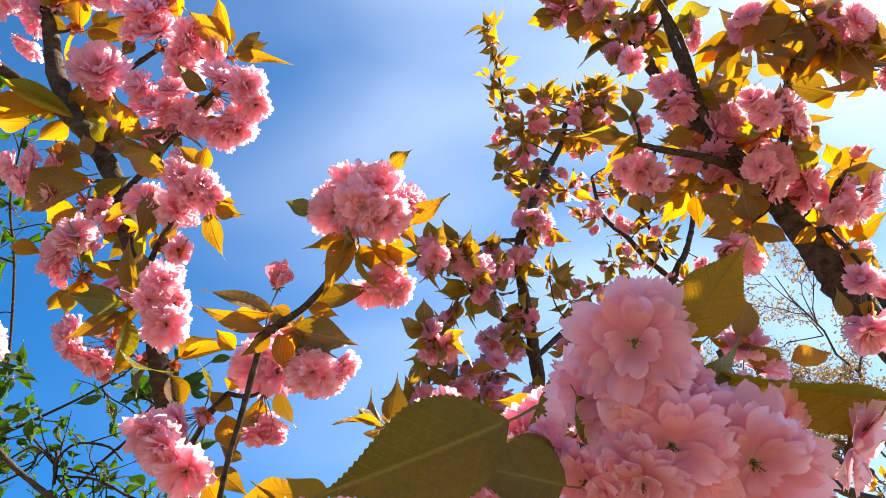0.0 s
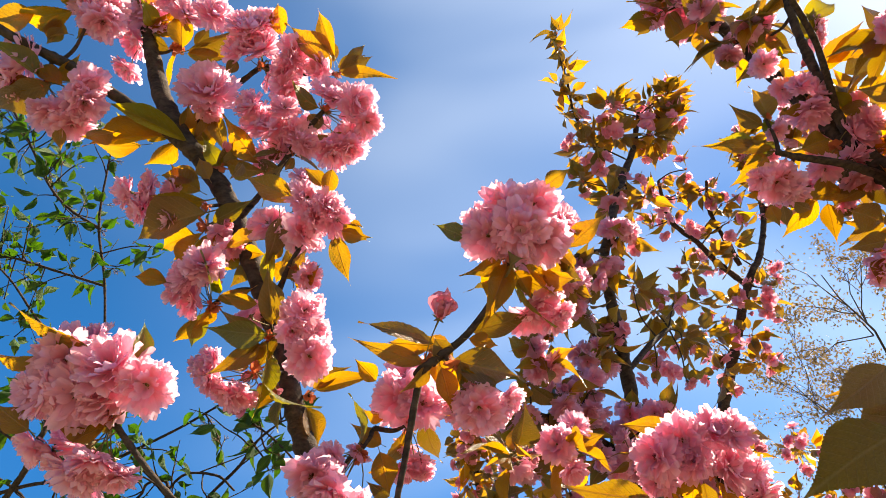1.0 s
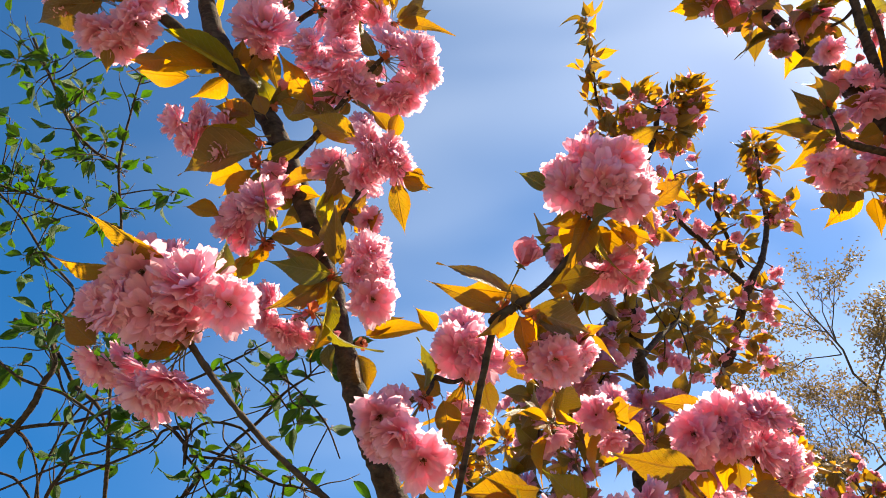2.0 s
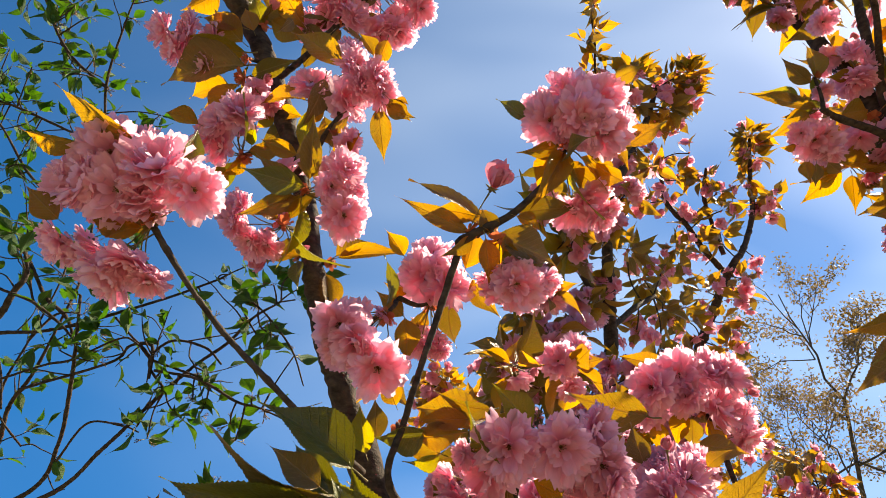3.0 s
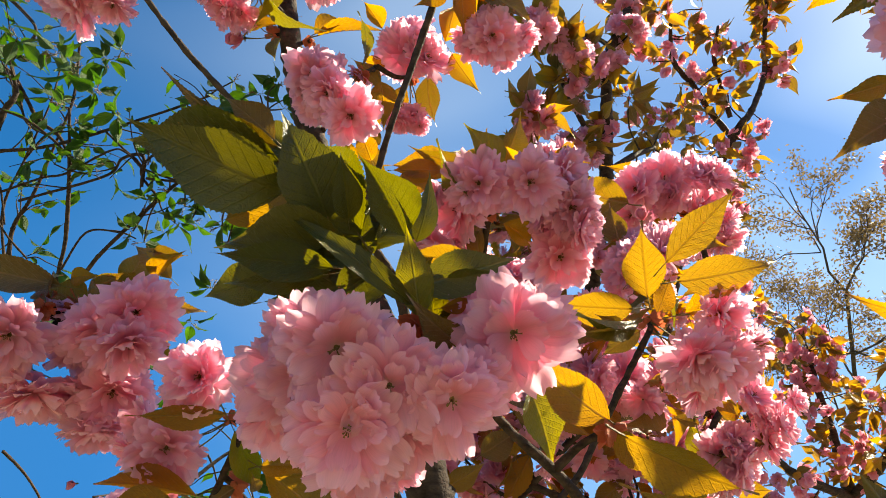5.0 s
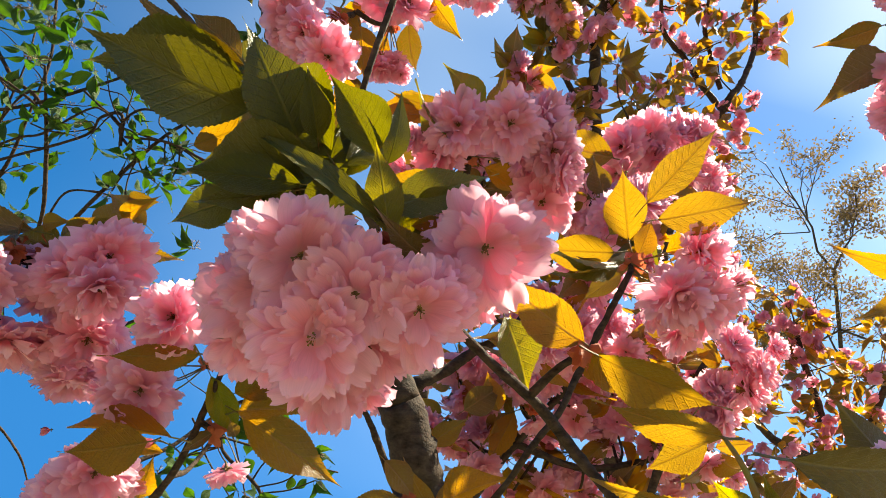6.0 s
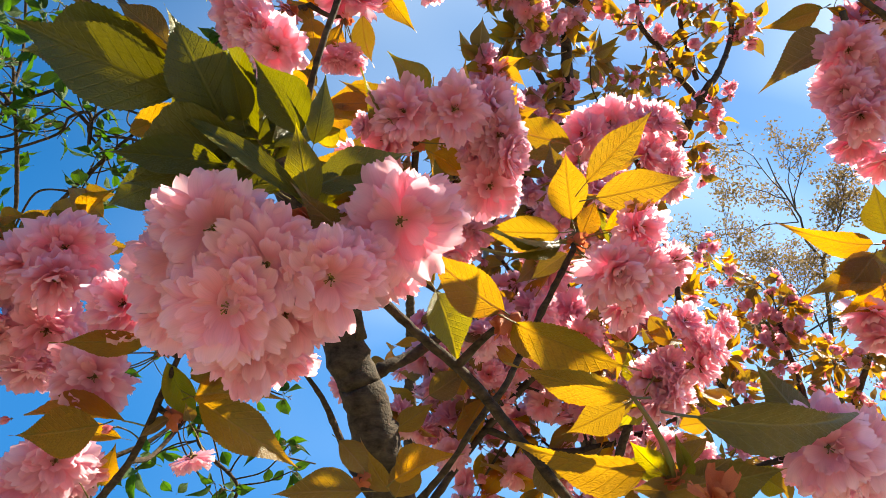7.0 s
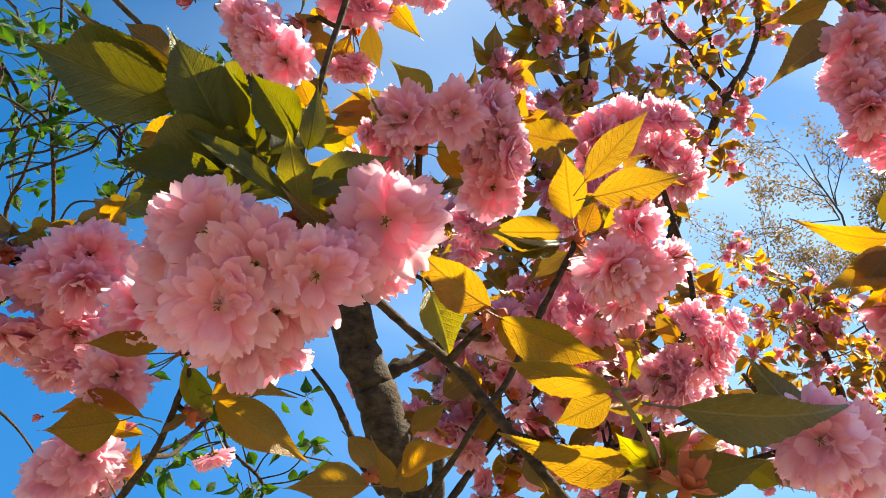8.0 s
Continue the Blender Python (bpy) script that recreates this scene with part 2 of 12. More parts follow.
FAR_LEAF = plain_material("far_foliage", (0.13, 0.082, 0.032), (0.27, 0.18, 0.075), 40.0, 0.6, 0.5)
SOIL_BARK = bark_material("old_bark", (0.03, 0.025, 0.02), (0.11, 0.09, 0.075), 0.4)


# ---- shapes ----
def mesh_of(name, verts, faces, mats, face_mats=None, uvs=None, smooth=True):
    me = bpy.data.meshes.new(name)
    me.from_pydata([tuple(map(float, v)) for v in verts], [], faces)
    for m in mats:
        me.materials.append(m)
    if face_mats is not None:
        me.polygons.foreach_set("material_index", face_mats)
    if smooth:
        me.polygons.foreach_set("use_smooth", [True] * len(me.polygons))
    if uvs is not None:
        layer = me.uv_layers.new(name="UVMap")
        flat = np.zeros((len(me.loops), 2))
        idx = np.zeros(len(me.loops), int)
        me.loops.foreach_get("vertex_index", idx)
        flat[:] = np.asarray(uvs)[idx]
        layer.data.foreach_set("uv", flat.ravel())
    me.update()
    return me


class Shape:
    """Collects tubes, petals and blades into one mesh."""

    def __init__(self):
        self.verts, self.faces, self.mats, self.uvs = [], [], [], []

    def grid(self, points, uvs, rows, cols, mat):
        base = len(self.verts)
        self.verts += list(points)
        self.uvs += list(uvs)
        for i in range(rows - 1):
            for j in range(cols - 1):
                a = base + i * cols + j
                self.faces.append((a, a + 1, a + cols + 1, a + cols))
                self.mats.append(mat)

    def tube(self, points, radii, sides, mat, rough=0.0, rng=None):
        points = [Vector(p) for p in points]
        base, n = len(self.verts), len(points)
        side = None
        for k, p in enumerate(points):
            ahead = (points[min(k + 1, n - 1)] - points[max(k - 1, 0)]).normalized()
            if side is None:
                side = ahead.orthogonal().normalized()
            side = (side - ahead * side.dot(ahead)).normalized()
            other = ahead.cross(side)
            for s in range(sides):
                a = 2 * math.pi * s / sides
                r = radii[k]
                if rough:
                    q = p + (side * math.cos(a) + other * math.sin(a)) * r
                    r *= 1 + rough * (noise.noise(q * 45.0) + 0.7 * noise.noise(q * 150.0) + 0.4 * noise.noise(q * 420.0))
                self.verts.append(p + (side * math.cos(a) + other * math.sin(a)) * r)
                self.uvs.append((s / sides, k / n))
        for k in range(n - 1):
            for s in range(sides):
                a, b = base + k * sides + s, base + k * sides + (s + 1) % sides
                self.faces.append((a, b, b + sides, a + sides))
                self.mats.append(mat)
        for ring in (range(base + sides - 1, base - 1, -1), range(base + (n - 1) * sides, base + n * sides)):
            self.faces.append(tuple(ring))
            self.mats.append(mat)

    def mesh(self, name, mats):
        return mesh_of(name, self.verts, self.faces, mats, self.mats, self.uvs)


def petal(shape, rng, turn, lift, curl, length, width, start, rows, cols, mat=0):
    """One petal: leaves the axis at the angle lift, bends by curl along its length; a soft broad blade, notched and frayed at the rim."""
    pts, uvs = [], []
    ph, ph2, ph3 = rng.uniform(0, 6.3), rng.uniform(0, 6.3), rng.uniform(0, 6.3)
    cup, ruffle, twist = rng.uniform(-0.05, 0.3), rng.uniform(0.015, 0.055), rng.uniform(-0.28, 0.28)
    notch, split, frill = rng.uniform(0.03, 0.13), rng.uniform(-0.25, 0.25), rng.uniform(0.03, 0.075)
    ct, st = math.cos(turn), math.sin(turn)
    teeth = [rng.uniform(-0.075, 0.02) if rng.random() < 0.5 else rng.uniform(0.0, 0.035) for j in range(cols)]
    for i in range(rows):
        v = (i / (rows - 1)) ** 0.85
        w = width * (0.16 + 0.84 * math.sin(min(1.0, v / 0.72) * math.pi / 2) ** 1.25) * (1 if v < 0.72 else math.sqrt(max(0.0, 1 - ((v - 0.72) / 0.37) ** 2)))
        for j in range(cols):
            u = 2 * j / (cols - 1) - 1
            s = v * (1 + (teeth[j] - notch * max(0.0, 1 - abs(u - split) / 0.4)) * v ** 3)
            a = lift + curl * s
            # arc along the petal
            if abs(curl) > 0.01:
                r = length * (math.cos(lift) - math.cos(a)) / curl
                z = length * (math.sin(a) - math.sin(lift)) / curl
            else:
                r, z = length * s * math.sin(a), length * s * math.cos(a)
            side = u * w + 0.03 * length * math.sin(3 * v + ph)
            up = cup * u * u * w + ruffle * length * v * math.sin(2.3 * u + ph) + twist * u * w * v + frill * length * v ** 4 * math.sin(4.6 * u + ph2) + 0.35 * frill * length * v * v * math.sin(3.4 * u + 5 * v + ph3)
            r2, z2 = start + r - up * math.cos(a), z + up * math.sin(a)
            pts.append((r2 * ct - side * st, r2 * st + side * ct, z2))
            uvs.append(((u + 1) / 2, v))
    shape.grid(pts, uvs, rows, cols, mat)


def flower_mesh(seed, rows, cols, rings, petal_mat=PETAL, wild=1.0):
    """A double blossom about 1 wide that faces +z. rings: (number, lift, curl, length, width)."""
    rng, shape = random.Random(seed), Shape()
    for number, lift, curl, length, width in rings:
        first = rng.uniform(0, 6.3)
        for k in range(number):
            petal(shape, rng, first + 2 * math.pi * (k + rng.uniform(-0.4, 0.4)) / number, lift + wild * rng.uniform(-0.32, 0.28), curl + wild * rng.uniform(-0.55, 0.5),
                  length * rng.uniform(0.80, 1.10), width * rng.uniform(0.75, 1.2), 0.025, rows, cols)
    # calyx and heart
    shape.tube([(0, 0, -0.20), (0, 0, -0.12), (0, 0, -0.05), (0, 0, 0.0)], [0.02, 0.045, 0.06, 0.03], 6, 1)
    for k in range(5):
        a = 2 * math.pi * k / 5 + rng.uniform(-0.2, 0.2)
        shape.tube([(0, 0, -0.06), (0.09 * math.cos(a), 0.09 * math.sin(a), -0.07), (0.16 * math.cos(a), 0.16 * math.sin(a), -0.05)], [0.03, 0.025, 0.004], 4, 1)
    if rows > 4:
        for k in range(11):
            a, far, high = rng.uniform(0, 6.3), rng.uniform(0.01, 0.07), rng.uniform(0.07, 0.13)
            shape.tube([(0, 0, 0), (0.7 * far * math.cos(a), 0.7 * far * math.sin(a), 0.9 * high), (far * math.cos(a), far * math.sin(a), high)], [0.004, 0.004, 0.011], 3, 2)
    return shape.mesh("blossom", [petal_mat, STALK, HEART])


OPEN = [(10, 1.62, -0.15, 0.54, 0.165), (10, 1.45, -0.15, 0.50, 0.155), (8, 1.28, -0.12, 0.40, 0.125), (5, 1.0, -0.05, 0.26, 0.09)]
DAISY = [(13, 1.78, -0.30, 0.53, 0.130), (13, 1.52, -0.25, 0.51, 0.125), (11, 1.25, -0.20, 0.47, 0.115), (9, 0.95, -0.15, 0.40, 0.10), (6, 0.6, 0.0, 0.27, 0.08)]
LOOSE = [(12, 1.75, -0.55, 0.53, 0.140), (12, 1.45, -0.5, 0.53, 0.135), (10, 1.12, -0.4, 0.50, 0.125), (8, 0.8, -0.25, 0.44, 0.105), (6, 0.45, 0.0, 0.36, 0.09)]
POM = [(12, 1.95, -0.75, 0.52, 0.135), (13, 1.62, -0.65, 0.54, 0.135), (12, 1.28, -0.5, 0.52, 0.125), (10, 0.92, -0.35, 0.48, 0.115), (7, 0.5, -0.1, 0.42, 0.10)]
FLAT = [(13, 1.72, -0.35, 0.53, 0.132), (13, 1.46, -0.32, 0.52, 0.128), (11, 1.20, -0.25, 0.48, 0.115), (8, 0.92, -0.15, 0.40, 0.10), (5, 0.55, 0.0, 0.28, 0.08)]
WIDE = [(11, 1.70, -0.2, 0.54, 0.16), (10, 1.50, -0.15, 0.51, 0.15), (9, 1.30, -0.12, 0.44, 0.13), (6, 1.02, -0.05, 0.31, 0.10)]
SMALL = [(5, 1.6, -0.3, 0.5, 0.26), (5, 1.2, -0.3, 0.46, 0.24), (4, 0.7, -0.2, 0.38, 0.2)]
NEAR_FLOWERS = [flower_mesh(s, 9, 13, OPEN if s % 2 else WIDE, wild=0.6) for s in range(6)]
MID_FLOWERS = [flower_mesh(10 + s, 5, 7, (LOOSE, POM, DAISY)[s % 3], wild=0.6) for s in range(9)]
LIGHT_FLOWERS = [flower_mesh(10 + s, 4, 6, (LOOSE, POM, DAISY)[s % 3], wild=0.6) for s in range(9)]
FLAT_FLOWERS = [flower_mesh(20 + s, 5, 7, FLAT, wild=0.6) for s in range(5)]
FAR_FLOWERS = [flower_mesh(30 + s, 4, 5, SMALL, YOUNG_PETAL) for s in range(5)]
BUDS = [flower_mesh(50 + s, 5, 4, [(6, 0.75, -1.1, 0.62, 0.24), (6, 0.5, -0.9, 0.6, 0.2), (5, 0.3, -0.6, 0.55, 0.15)], BUD) for s in range(3)]


def leaf_mesh(name, seed, mat, rows=68, cols=5, bend=0.25, fold=0.25, wide=0.42, teeth=0.011):
    """A pointed oval leaf, 1 long in +y and about 1 wide before scaling, with a saw-toothed rim and pleats between the veins."""
    rng = random.Random(seed)
    pts, uvs, shape = [], [], Shape()
    ph, wave, twist = rng.uniform(0, 6.3), rng.uniform(0.01, 0.035), rng.uniform(-0.5, 0.5)
    for i in range(rows):
        v = i / (rows - 1)
        # broad middle, drawn-out tip
        w = 0.5 * (math.sin(math.pi * min(1.0, v / (2 * wide)) ** 0.85) if v < wide else (0.5 + 0.5 * math.cos(math.pi * ((v - wide) / (1 - wide)) ** 0.84)))
        w = max(w, 0.012 * (1 - v))
        tooth = 1 + (teeth / max(w, 0.08) * (1 if i % 2 else -1) if 0.06 < v < 0.97 else 0)
        for j in range(cols):
            u = 2 * j / (cols - 1) - 1
            x = u * w * (tooth if abs(u) == 1 else 1)
            z = fold * abs(u) * w - bend * v * v + bend * 0.4 * v + wave * math.sin(9 * v + ph) * u + 0.0048 * math.cos(2 * math.pi * (11 * (v - 0.25 * abs(u)))) * (0.3 + abs(u)) * min(1, w * 4)
            z += twist * u * w * v * 0.6
            pts.append((x, v, z))
            uvs.append((0.5 + u * w, v))
    shape.grid(pts, uvs, rows, cols, 0)
    shape.tube([(0.02, -0.16, -0.03), (0.01, -0.11, -0.015), (0, -0.05, 0.0), (0, 0.03, 0.0)], [0.018, 0.014, 0.014, 0.012], 5, 1)
    return shape.mesh(name, [mat, STALK])


BRONZE_LEAVES = [leaf_mesh("leaf", 60 + s, BRONZE, bend=0.12 + 0.09 * s, fold=0.12 + 0.1 * (s % 4)) for s in range(6)]
OLIVE_LEAVES = [leaf_mesh("leaf", 70 + s, OLIVE, bend=0.10 + 0.10 * s, fold=0.1 + 0.1 * (s % 4)) for s in range(5)]
GREEN_LEAVES = [leaf_mesh("leaf", 80 + s, GREEN, 14, 5, bend=0.15 + 0.1 * s, fold=0.2) for s in range(4)]
FAR_LEAVES = [leaf_mesh("leaf", 90 + s, SPRAY_LEAF, 11, 5, bend=0.06 + 0.10 * s, fold=0.2, teeth=0.0) for s in range(5)]
DARK_LEAVES = [leaf_mesh("leaf", 75 + s, DARK, bend=0.15 + 0.12 * s, fold=0.15 + 0.14 * (s % 4)) for s in range(5)]
MID_LEAVES = [leaf_mesh("leaf", 65 + s, BRONZE, 30, 5, bend=0.12 + 0.1 * s, fold=0.12 + 0.1 * (s % 4), teeth=0.015) for s in range(5)]
THICK_LEAVES = [leaf_mesh("leaf", 100 + s, THICK, bend=0.08 + 0.09 * s, fold=0.1 + 0.1 * (s % 3)) for s in range(4)]
YELLOW_LEAVES = [leaf_mesh("leaf", 110 + s, YELLOW, bend=0.08 + 0.07 * s, fold=0.1 + 0.08 * (s % 3)) for s in range(4)]
LEAVES = {"y": YELLOW_LEAVES, "k": THICK_LEAVES, "m": MID_LEAVES, "d": DARK_LEAVES, "b": BRONZE_LEAVES, "o": OLIVE_LEAVES, "g": GREEN_LEAVES, "f": FAR_LEAVES}

chance = random.Random(11)
LIMB_POINTS, OPENED = {}, {}
SPARSE, BARE = set(), set()
CROWDING, SWELL = 0.44, 1.08


def smooth_line(points, step=6):
    """A soft line through a few joints of a limb, with its thickness."""
    p = [np.array(q, float) for q in points]
    p = [2 * p[0] - p[1], *p, 2 * p[-1] - p[-2]]
    line = []
    for a, b, c, d in zip(p, p[1:], p[2:], p[3:]):
        for k in range(step):
            s = k / step
            line.append(0.5 * (2 * b + (c - a) * s + (2 * a - 5 * b + 4 * c - d) * s * s + (3 * b - a - 3 * c + d) * s ** 3))
    line.append(p[-2])
    return line


def part(name, mesh, parent, label=""):
    ob = new(name, mesh)
    ob.parent = parent
    ob.matrix_parent_inverse = parent.matrix_world.inverted() if not parent.parent else Matrix()
    return tagged(ob, label)


def tree(name, place, label, category="tree", group=""):
    ob = new(name)
    ob.empty_display_size = 0.2
    ob.location = place
    ob.matrix_world = Matrix.Translation(place)
    return tagged(ob, label, category, group)


def bough(owner, joints, name="bough", mat=BARK, sides=12, label="", bumps=0.10):
    """A tapering limb with knots through the joints (x, y, z, radius)."""
    long = sum(math.dist(a[:3], b[:3]) for a, b in zip(joints, joints[1:]))
    thick = sum(j[3] for j in joints) / len(joints)
    step = max(4, min(24, round(long / len(joints) / max(0.004, 0.7 * thick))))
    line = smooth_line(joints, step)
    shape = Shape()
    rng = random.Random(len(LIMB_POINTS))
    for n, q in enumerate(line):
        if bumps and 1 < n < len(line) - 2:
            q[:3] += [rng.uniform(-0.07, 0.07) * q[3] for _ in range(3)]
            q[3] *= 1 + rng.uniform(-0.04, 0.04) + (rng.uniform(0.05, 0.2) if rng.random() < 0.12 else 0)
    shape.tube([q[:3] for q in line], [max(0.0006, q[3]) for q in line], sides, 0, bumps)
    ob = part(name, shape.mesh(name, [mat]), owner, label)
    LIMB_POINTS[ob] = [Vector(q[:3]) for q in line[:: max(1, step // 5)]]
    return ob


def turned(place, normal, size, spin):
    z = Vector(normal).normalized()
    x = z.orthogonal().normalized()
    return Matrix.Translation(place) @ Matrix((x, z.cross(x), z)).transposed().to_4x4() @ Matrix.Rotation(spin, 4, "Z") @ Matrix.Diagonal((*(size if isinstance(size, tuple) else (size,) * 3), 1))


def blossom(limb, place, size, normal, meshes, name="blossom"):
    mesh, deep, spin = chance.choice(meshes), chance.uniform(0.85, 1.1), chance.uniform(0, 6.3)
    if meshes in (NEAR_FLOWERS, MID_FLOWERS, LIGHT_FLOWERS, FLAT_FLOWERS):
        # blossoms push one another aside: none opens inside its neighbour
        grown = OPENED.setdefault(limb, [])
        if any((Vector(place) - at).length < CROWDING * (size + wide) / 2 for at, wide in grown):
            return None
        grown.append((Vector(place), size))
        size *= 0.9 if limb.parent in SPARSE else SWELL
        # on their long stalks the open blossoms nod
        normal = Vector(normal).normalized() + Vector((0, -0.22, -0.36))
    ob = part(name, mesh, limb)
    ob.matrix_basis = turned(place, normal, (size, size, size * deep), spin)
    return ob


def leaf(limb, base, tip, width, normal, kind="b"):
    """A leaf from its base to its tip; normal: the way that its face looks."""
    base, y = Vector(base), Vector(tip) - Vector(base)
    long = y.length
    y.normalize()
    z = Vector(normal)
    z = (z - y * z.dot(y)).normalized()
    x = y.cross(z)
    mesh = chance.choice(LEAVES[kind])
    if limb.parent in SPARSE and random.Random(round(1e4 * (base.x + base.y + base.z))).random() < 0.12:
        return None
    ob = part("leaf", mesh, limb)
    if limb.parent in SPARSE:
        long, width = 0.90 * long, 1.0 * width
    elif kind != "g":
        long, width = 1.10 * long, 1.16 * width
    ob.matrix_basis = Matrix.Translation(base) @ Matrix((x, y, z)).transposed().to_4x4() @ Matrix.Diagonal((width, long, long, 1))
    return ob


def stalk_mesh(bow):
    pts, faces = [], []
    for k, r in enumerate((1.3, 1.0, 0.9, 0.9, 1.0, 1.7)):
        pts += [(bow * math.sin(math.pi * k / 5) + r * math.cos(a), r * math.sin(a), k / 5) for a in (2 * math.pi * n / 5 for n in range(5))]
    for k in range(5):
        faces += [(5 * k + n, 5 * k + (n + 1) % 5, 5 * k + 5 + (n + 1) % 5, 5 * k + 5 + n) for n in range(5)]
    return mesh_of("flower_stalk", pts, faces, [STALK])


def scale_mesh(seed):
    """A tuft of salmon-red bud scales: curled strap-shaped bracts round a short core."""
    rng, shape = random.Random(seed), Shape()
    for number, lift, curl, length in ((5, 1.2, -0.5, 0.8), (5, 0.8, -0.4, 0.95), (4, 0.35, 0.2, 0.9)):
        first = rng.uniform(0, 6.3)
        for k in range(number):
            petal(shape, rng, first + 2 * math.pi * (k + rng.uniform(-0.3, 0.3)) / number, lift + rng.uniform(-0.3, 0.3), curl * rng.uniform(-1.2, 1.6),
                  length * rng.uniform(0.5, 1.1), rng.uniform(0.2, 0.36), 0.08, 4, 5)
    shape.tube([(0, 0, -0.35), (0, 0, -0.1), (0, 0, 0.25)], [0.16, 0.2, 0.12], 6, 0, 0.2)
    return shape.mesh("bud_scale", [SCALE])


def spent_mesh(seed):
    """A withered blossom: a small calyx with dry threads."""
    rng, shape = random.Random(seed), Shape()
    shape.tube([(0, 0, -0.7), (0, 0, -0.1), (0, 0, 0.15)], [0.05, 0.06, 0.14], 5, 1)
    for k in range(9):
        a, far, high = rng.uniform(0, 6.3), rng.uniform(0.1, 0.6), rng.uniform(0.5, 1.0)
        shape.tube([(0, 0, 0.1), (0.6 * far * math.cos(a), 0.6 * far * math.sin(a), 0.7 * high), (far * math.cos(a), far * math.sin(a), high)], [0.03, 0.02, 0.07], 4, 0)
    return shape.mesh("spent_blossom", [SPENT, STALK])


SPENT_BLOSSOMS = [spent_mesh(s) for s in range(3)]
STALKS = [stalk_mesh(b) for b in (3.0, 6.0, 9.0)]
SCALES = [scale_mesh(s) for s in range(4)]


def stalks(limb, node, ends, thick=0.00065, size=0.0125, spur=0.0023):
    """The spur on which a cluster grows, its reddish bud scales, and a stalk to each blossom."""
    node = Vector(node)
    near = min(LIMB_POINTS[limb], key=lambda q: (q - node).length)
    if 0.008 < (near - node).length < 0.14:
        shape = Shape()
        mid = (near + node) / 2 + Vector([chance.uniform(-0.12, 0.12) for _ in range(3)]) * (near - node).length
        line = smooth_line([(*near, 1.3 * spur), (*mid, spur), (*node, 0.95 * spur)], 5)
        shape.tube([q[:3] for q in line], [q[3] for q in line], 7, 0, 0.15)
        part("spur", shape.mesh("spur", [TWIG]), limb)
    for end in ends:
        end = Vector(end)
        root = min([node] + LIMB_POINTS[limb], key=lambda q: (q - end).length) if (end - node).length > 0.045 else node
        way = end - root
        if 0.004 < way.length < 0.06:
            ob = part("flower_stalk", chance.choice(STALKS), limb)
            ob.matrix_basis = turned(root, way, (thick, thick, way.length), chance.uniform(0, 6.3))
    if spur < 0.0015:
        for _ in range(chance.randint(0, 3)):
            ob = part("spent_blossom", chance.choice(SPENT_BLOSSOMS), limb)
            way = Vector([chance.gauss(0, 1) for _ in range(3)]).normalized()
            ob.matrix_basis = turned(node + way * 0.008, way, chance.uniform(0.007, 0.012), 0)
    else:
        ob = part("bud_scale", chance.choice(SCALES), limb)
        ob.matrix_basis = turned(node, [chance.gauss(0, 1) for _ in range(3)], size * chance.uniform(0.8, 1.2), 0)
    if len(ends) > 2 and spur > 0.002 and limb.parent not in SPARSE and limb not in BARE:
        # young leaves spread from the same bud, away from the blossoms
        rng = random.Random(round(1e4 * (node.x + node.y + node.z)))
        away = node - sum((Vector(e) for e in ends), Vector()) / len(ends)
        for _ in range(rng.randint(1, 3)):
            way = (away.normalized() * 0.6 + Vector([rng.gauss(0, 0.75) for _ in range(3)])).normalized()
            long = rng.uniform(0.036, 0.062)
            leaf(limb, node + way * 0.01, node + way * (0.01 + long) + Vector((0, 0, -0.15 * long)), long * rng.uniform(0.36, 0.46), (rng.gauss(0, 0.5), rng.gauss(-0.5, 0.5), rng.gauss(-0.6, 0.4)), rng.choice("bbok"))


def spray(limb, place, reach, flowers, leaves, kind="f", leaf_size=0.055, flower_size=0.044, meshes=None):
    """A loose tuft of blossoms and leaves round a point of a limb."""
    place = Vector(place)
    ends = []
    if kind == "f":
        leaves = round(0.95 * leaves)
    for _ in range(flowers):
        way = Vector([chance.gauss(0, 1) for _ in range(3)]).normalized()
        at = place + way * reach * chance.uniform(0.45, 1.0)
        size = flower_size * chance.uniform(0.8, 1.12)
        facing = way + Vector((chance.uniform(-0.4, 0.4), chance.uniform(-0.7, 0.1), chance.uniform(-0.5, 0.3)))
        if chance.random() < 0.12:
            blossom(limb, at, size * 0.5, facing, BUDS, "bud")
        else:
            blossom(limb, at, size, facing, meshes or FAR_FLOWERS)
        ends.append(at - facing.normalized() * size * 0.18)
    for _ in range(leaves):
        way = Vector((chance.gauss(0, 1), chance.gauss(0, 1), chance.gauss(0.25, 0.8))).normalized()
        base = place + way * reach * chance.uniform(0.15, 0.5)
        size = leaf_size * chance.uniform(0.65, 1.2)
        leaf(limb, base, base + way * size + Vector((0, 0, -0.2 * size)), size * chance.uniform(0.40, 0.52), [chance.gauss(0, 1) for _ in range(3)], kind)
    stalks(limb, place, ends if meshes else [], size=0.0065, spur=0.0011 if kind == "g" else 0.0018)


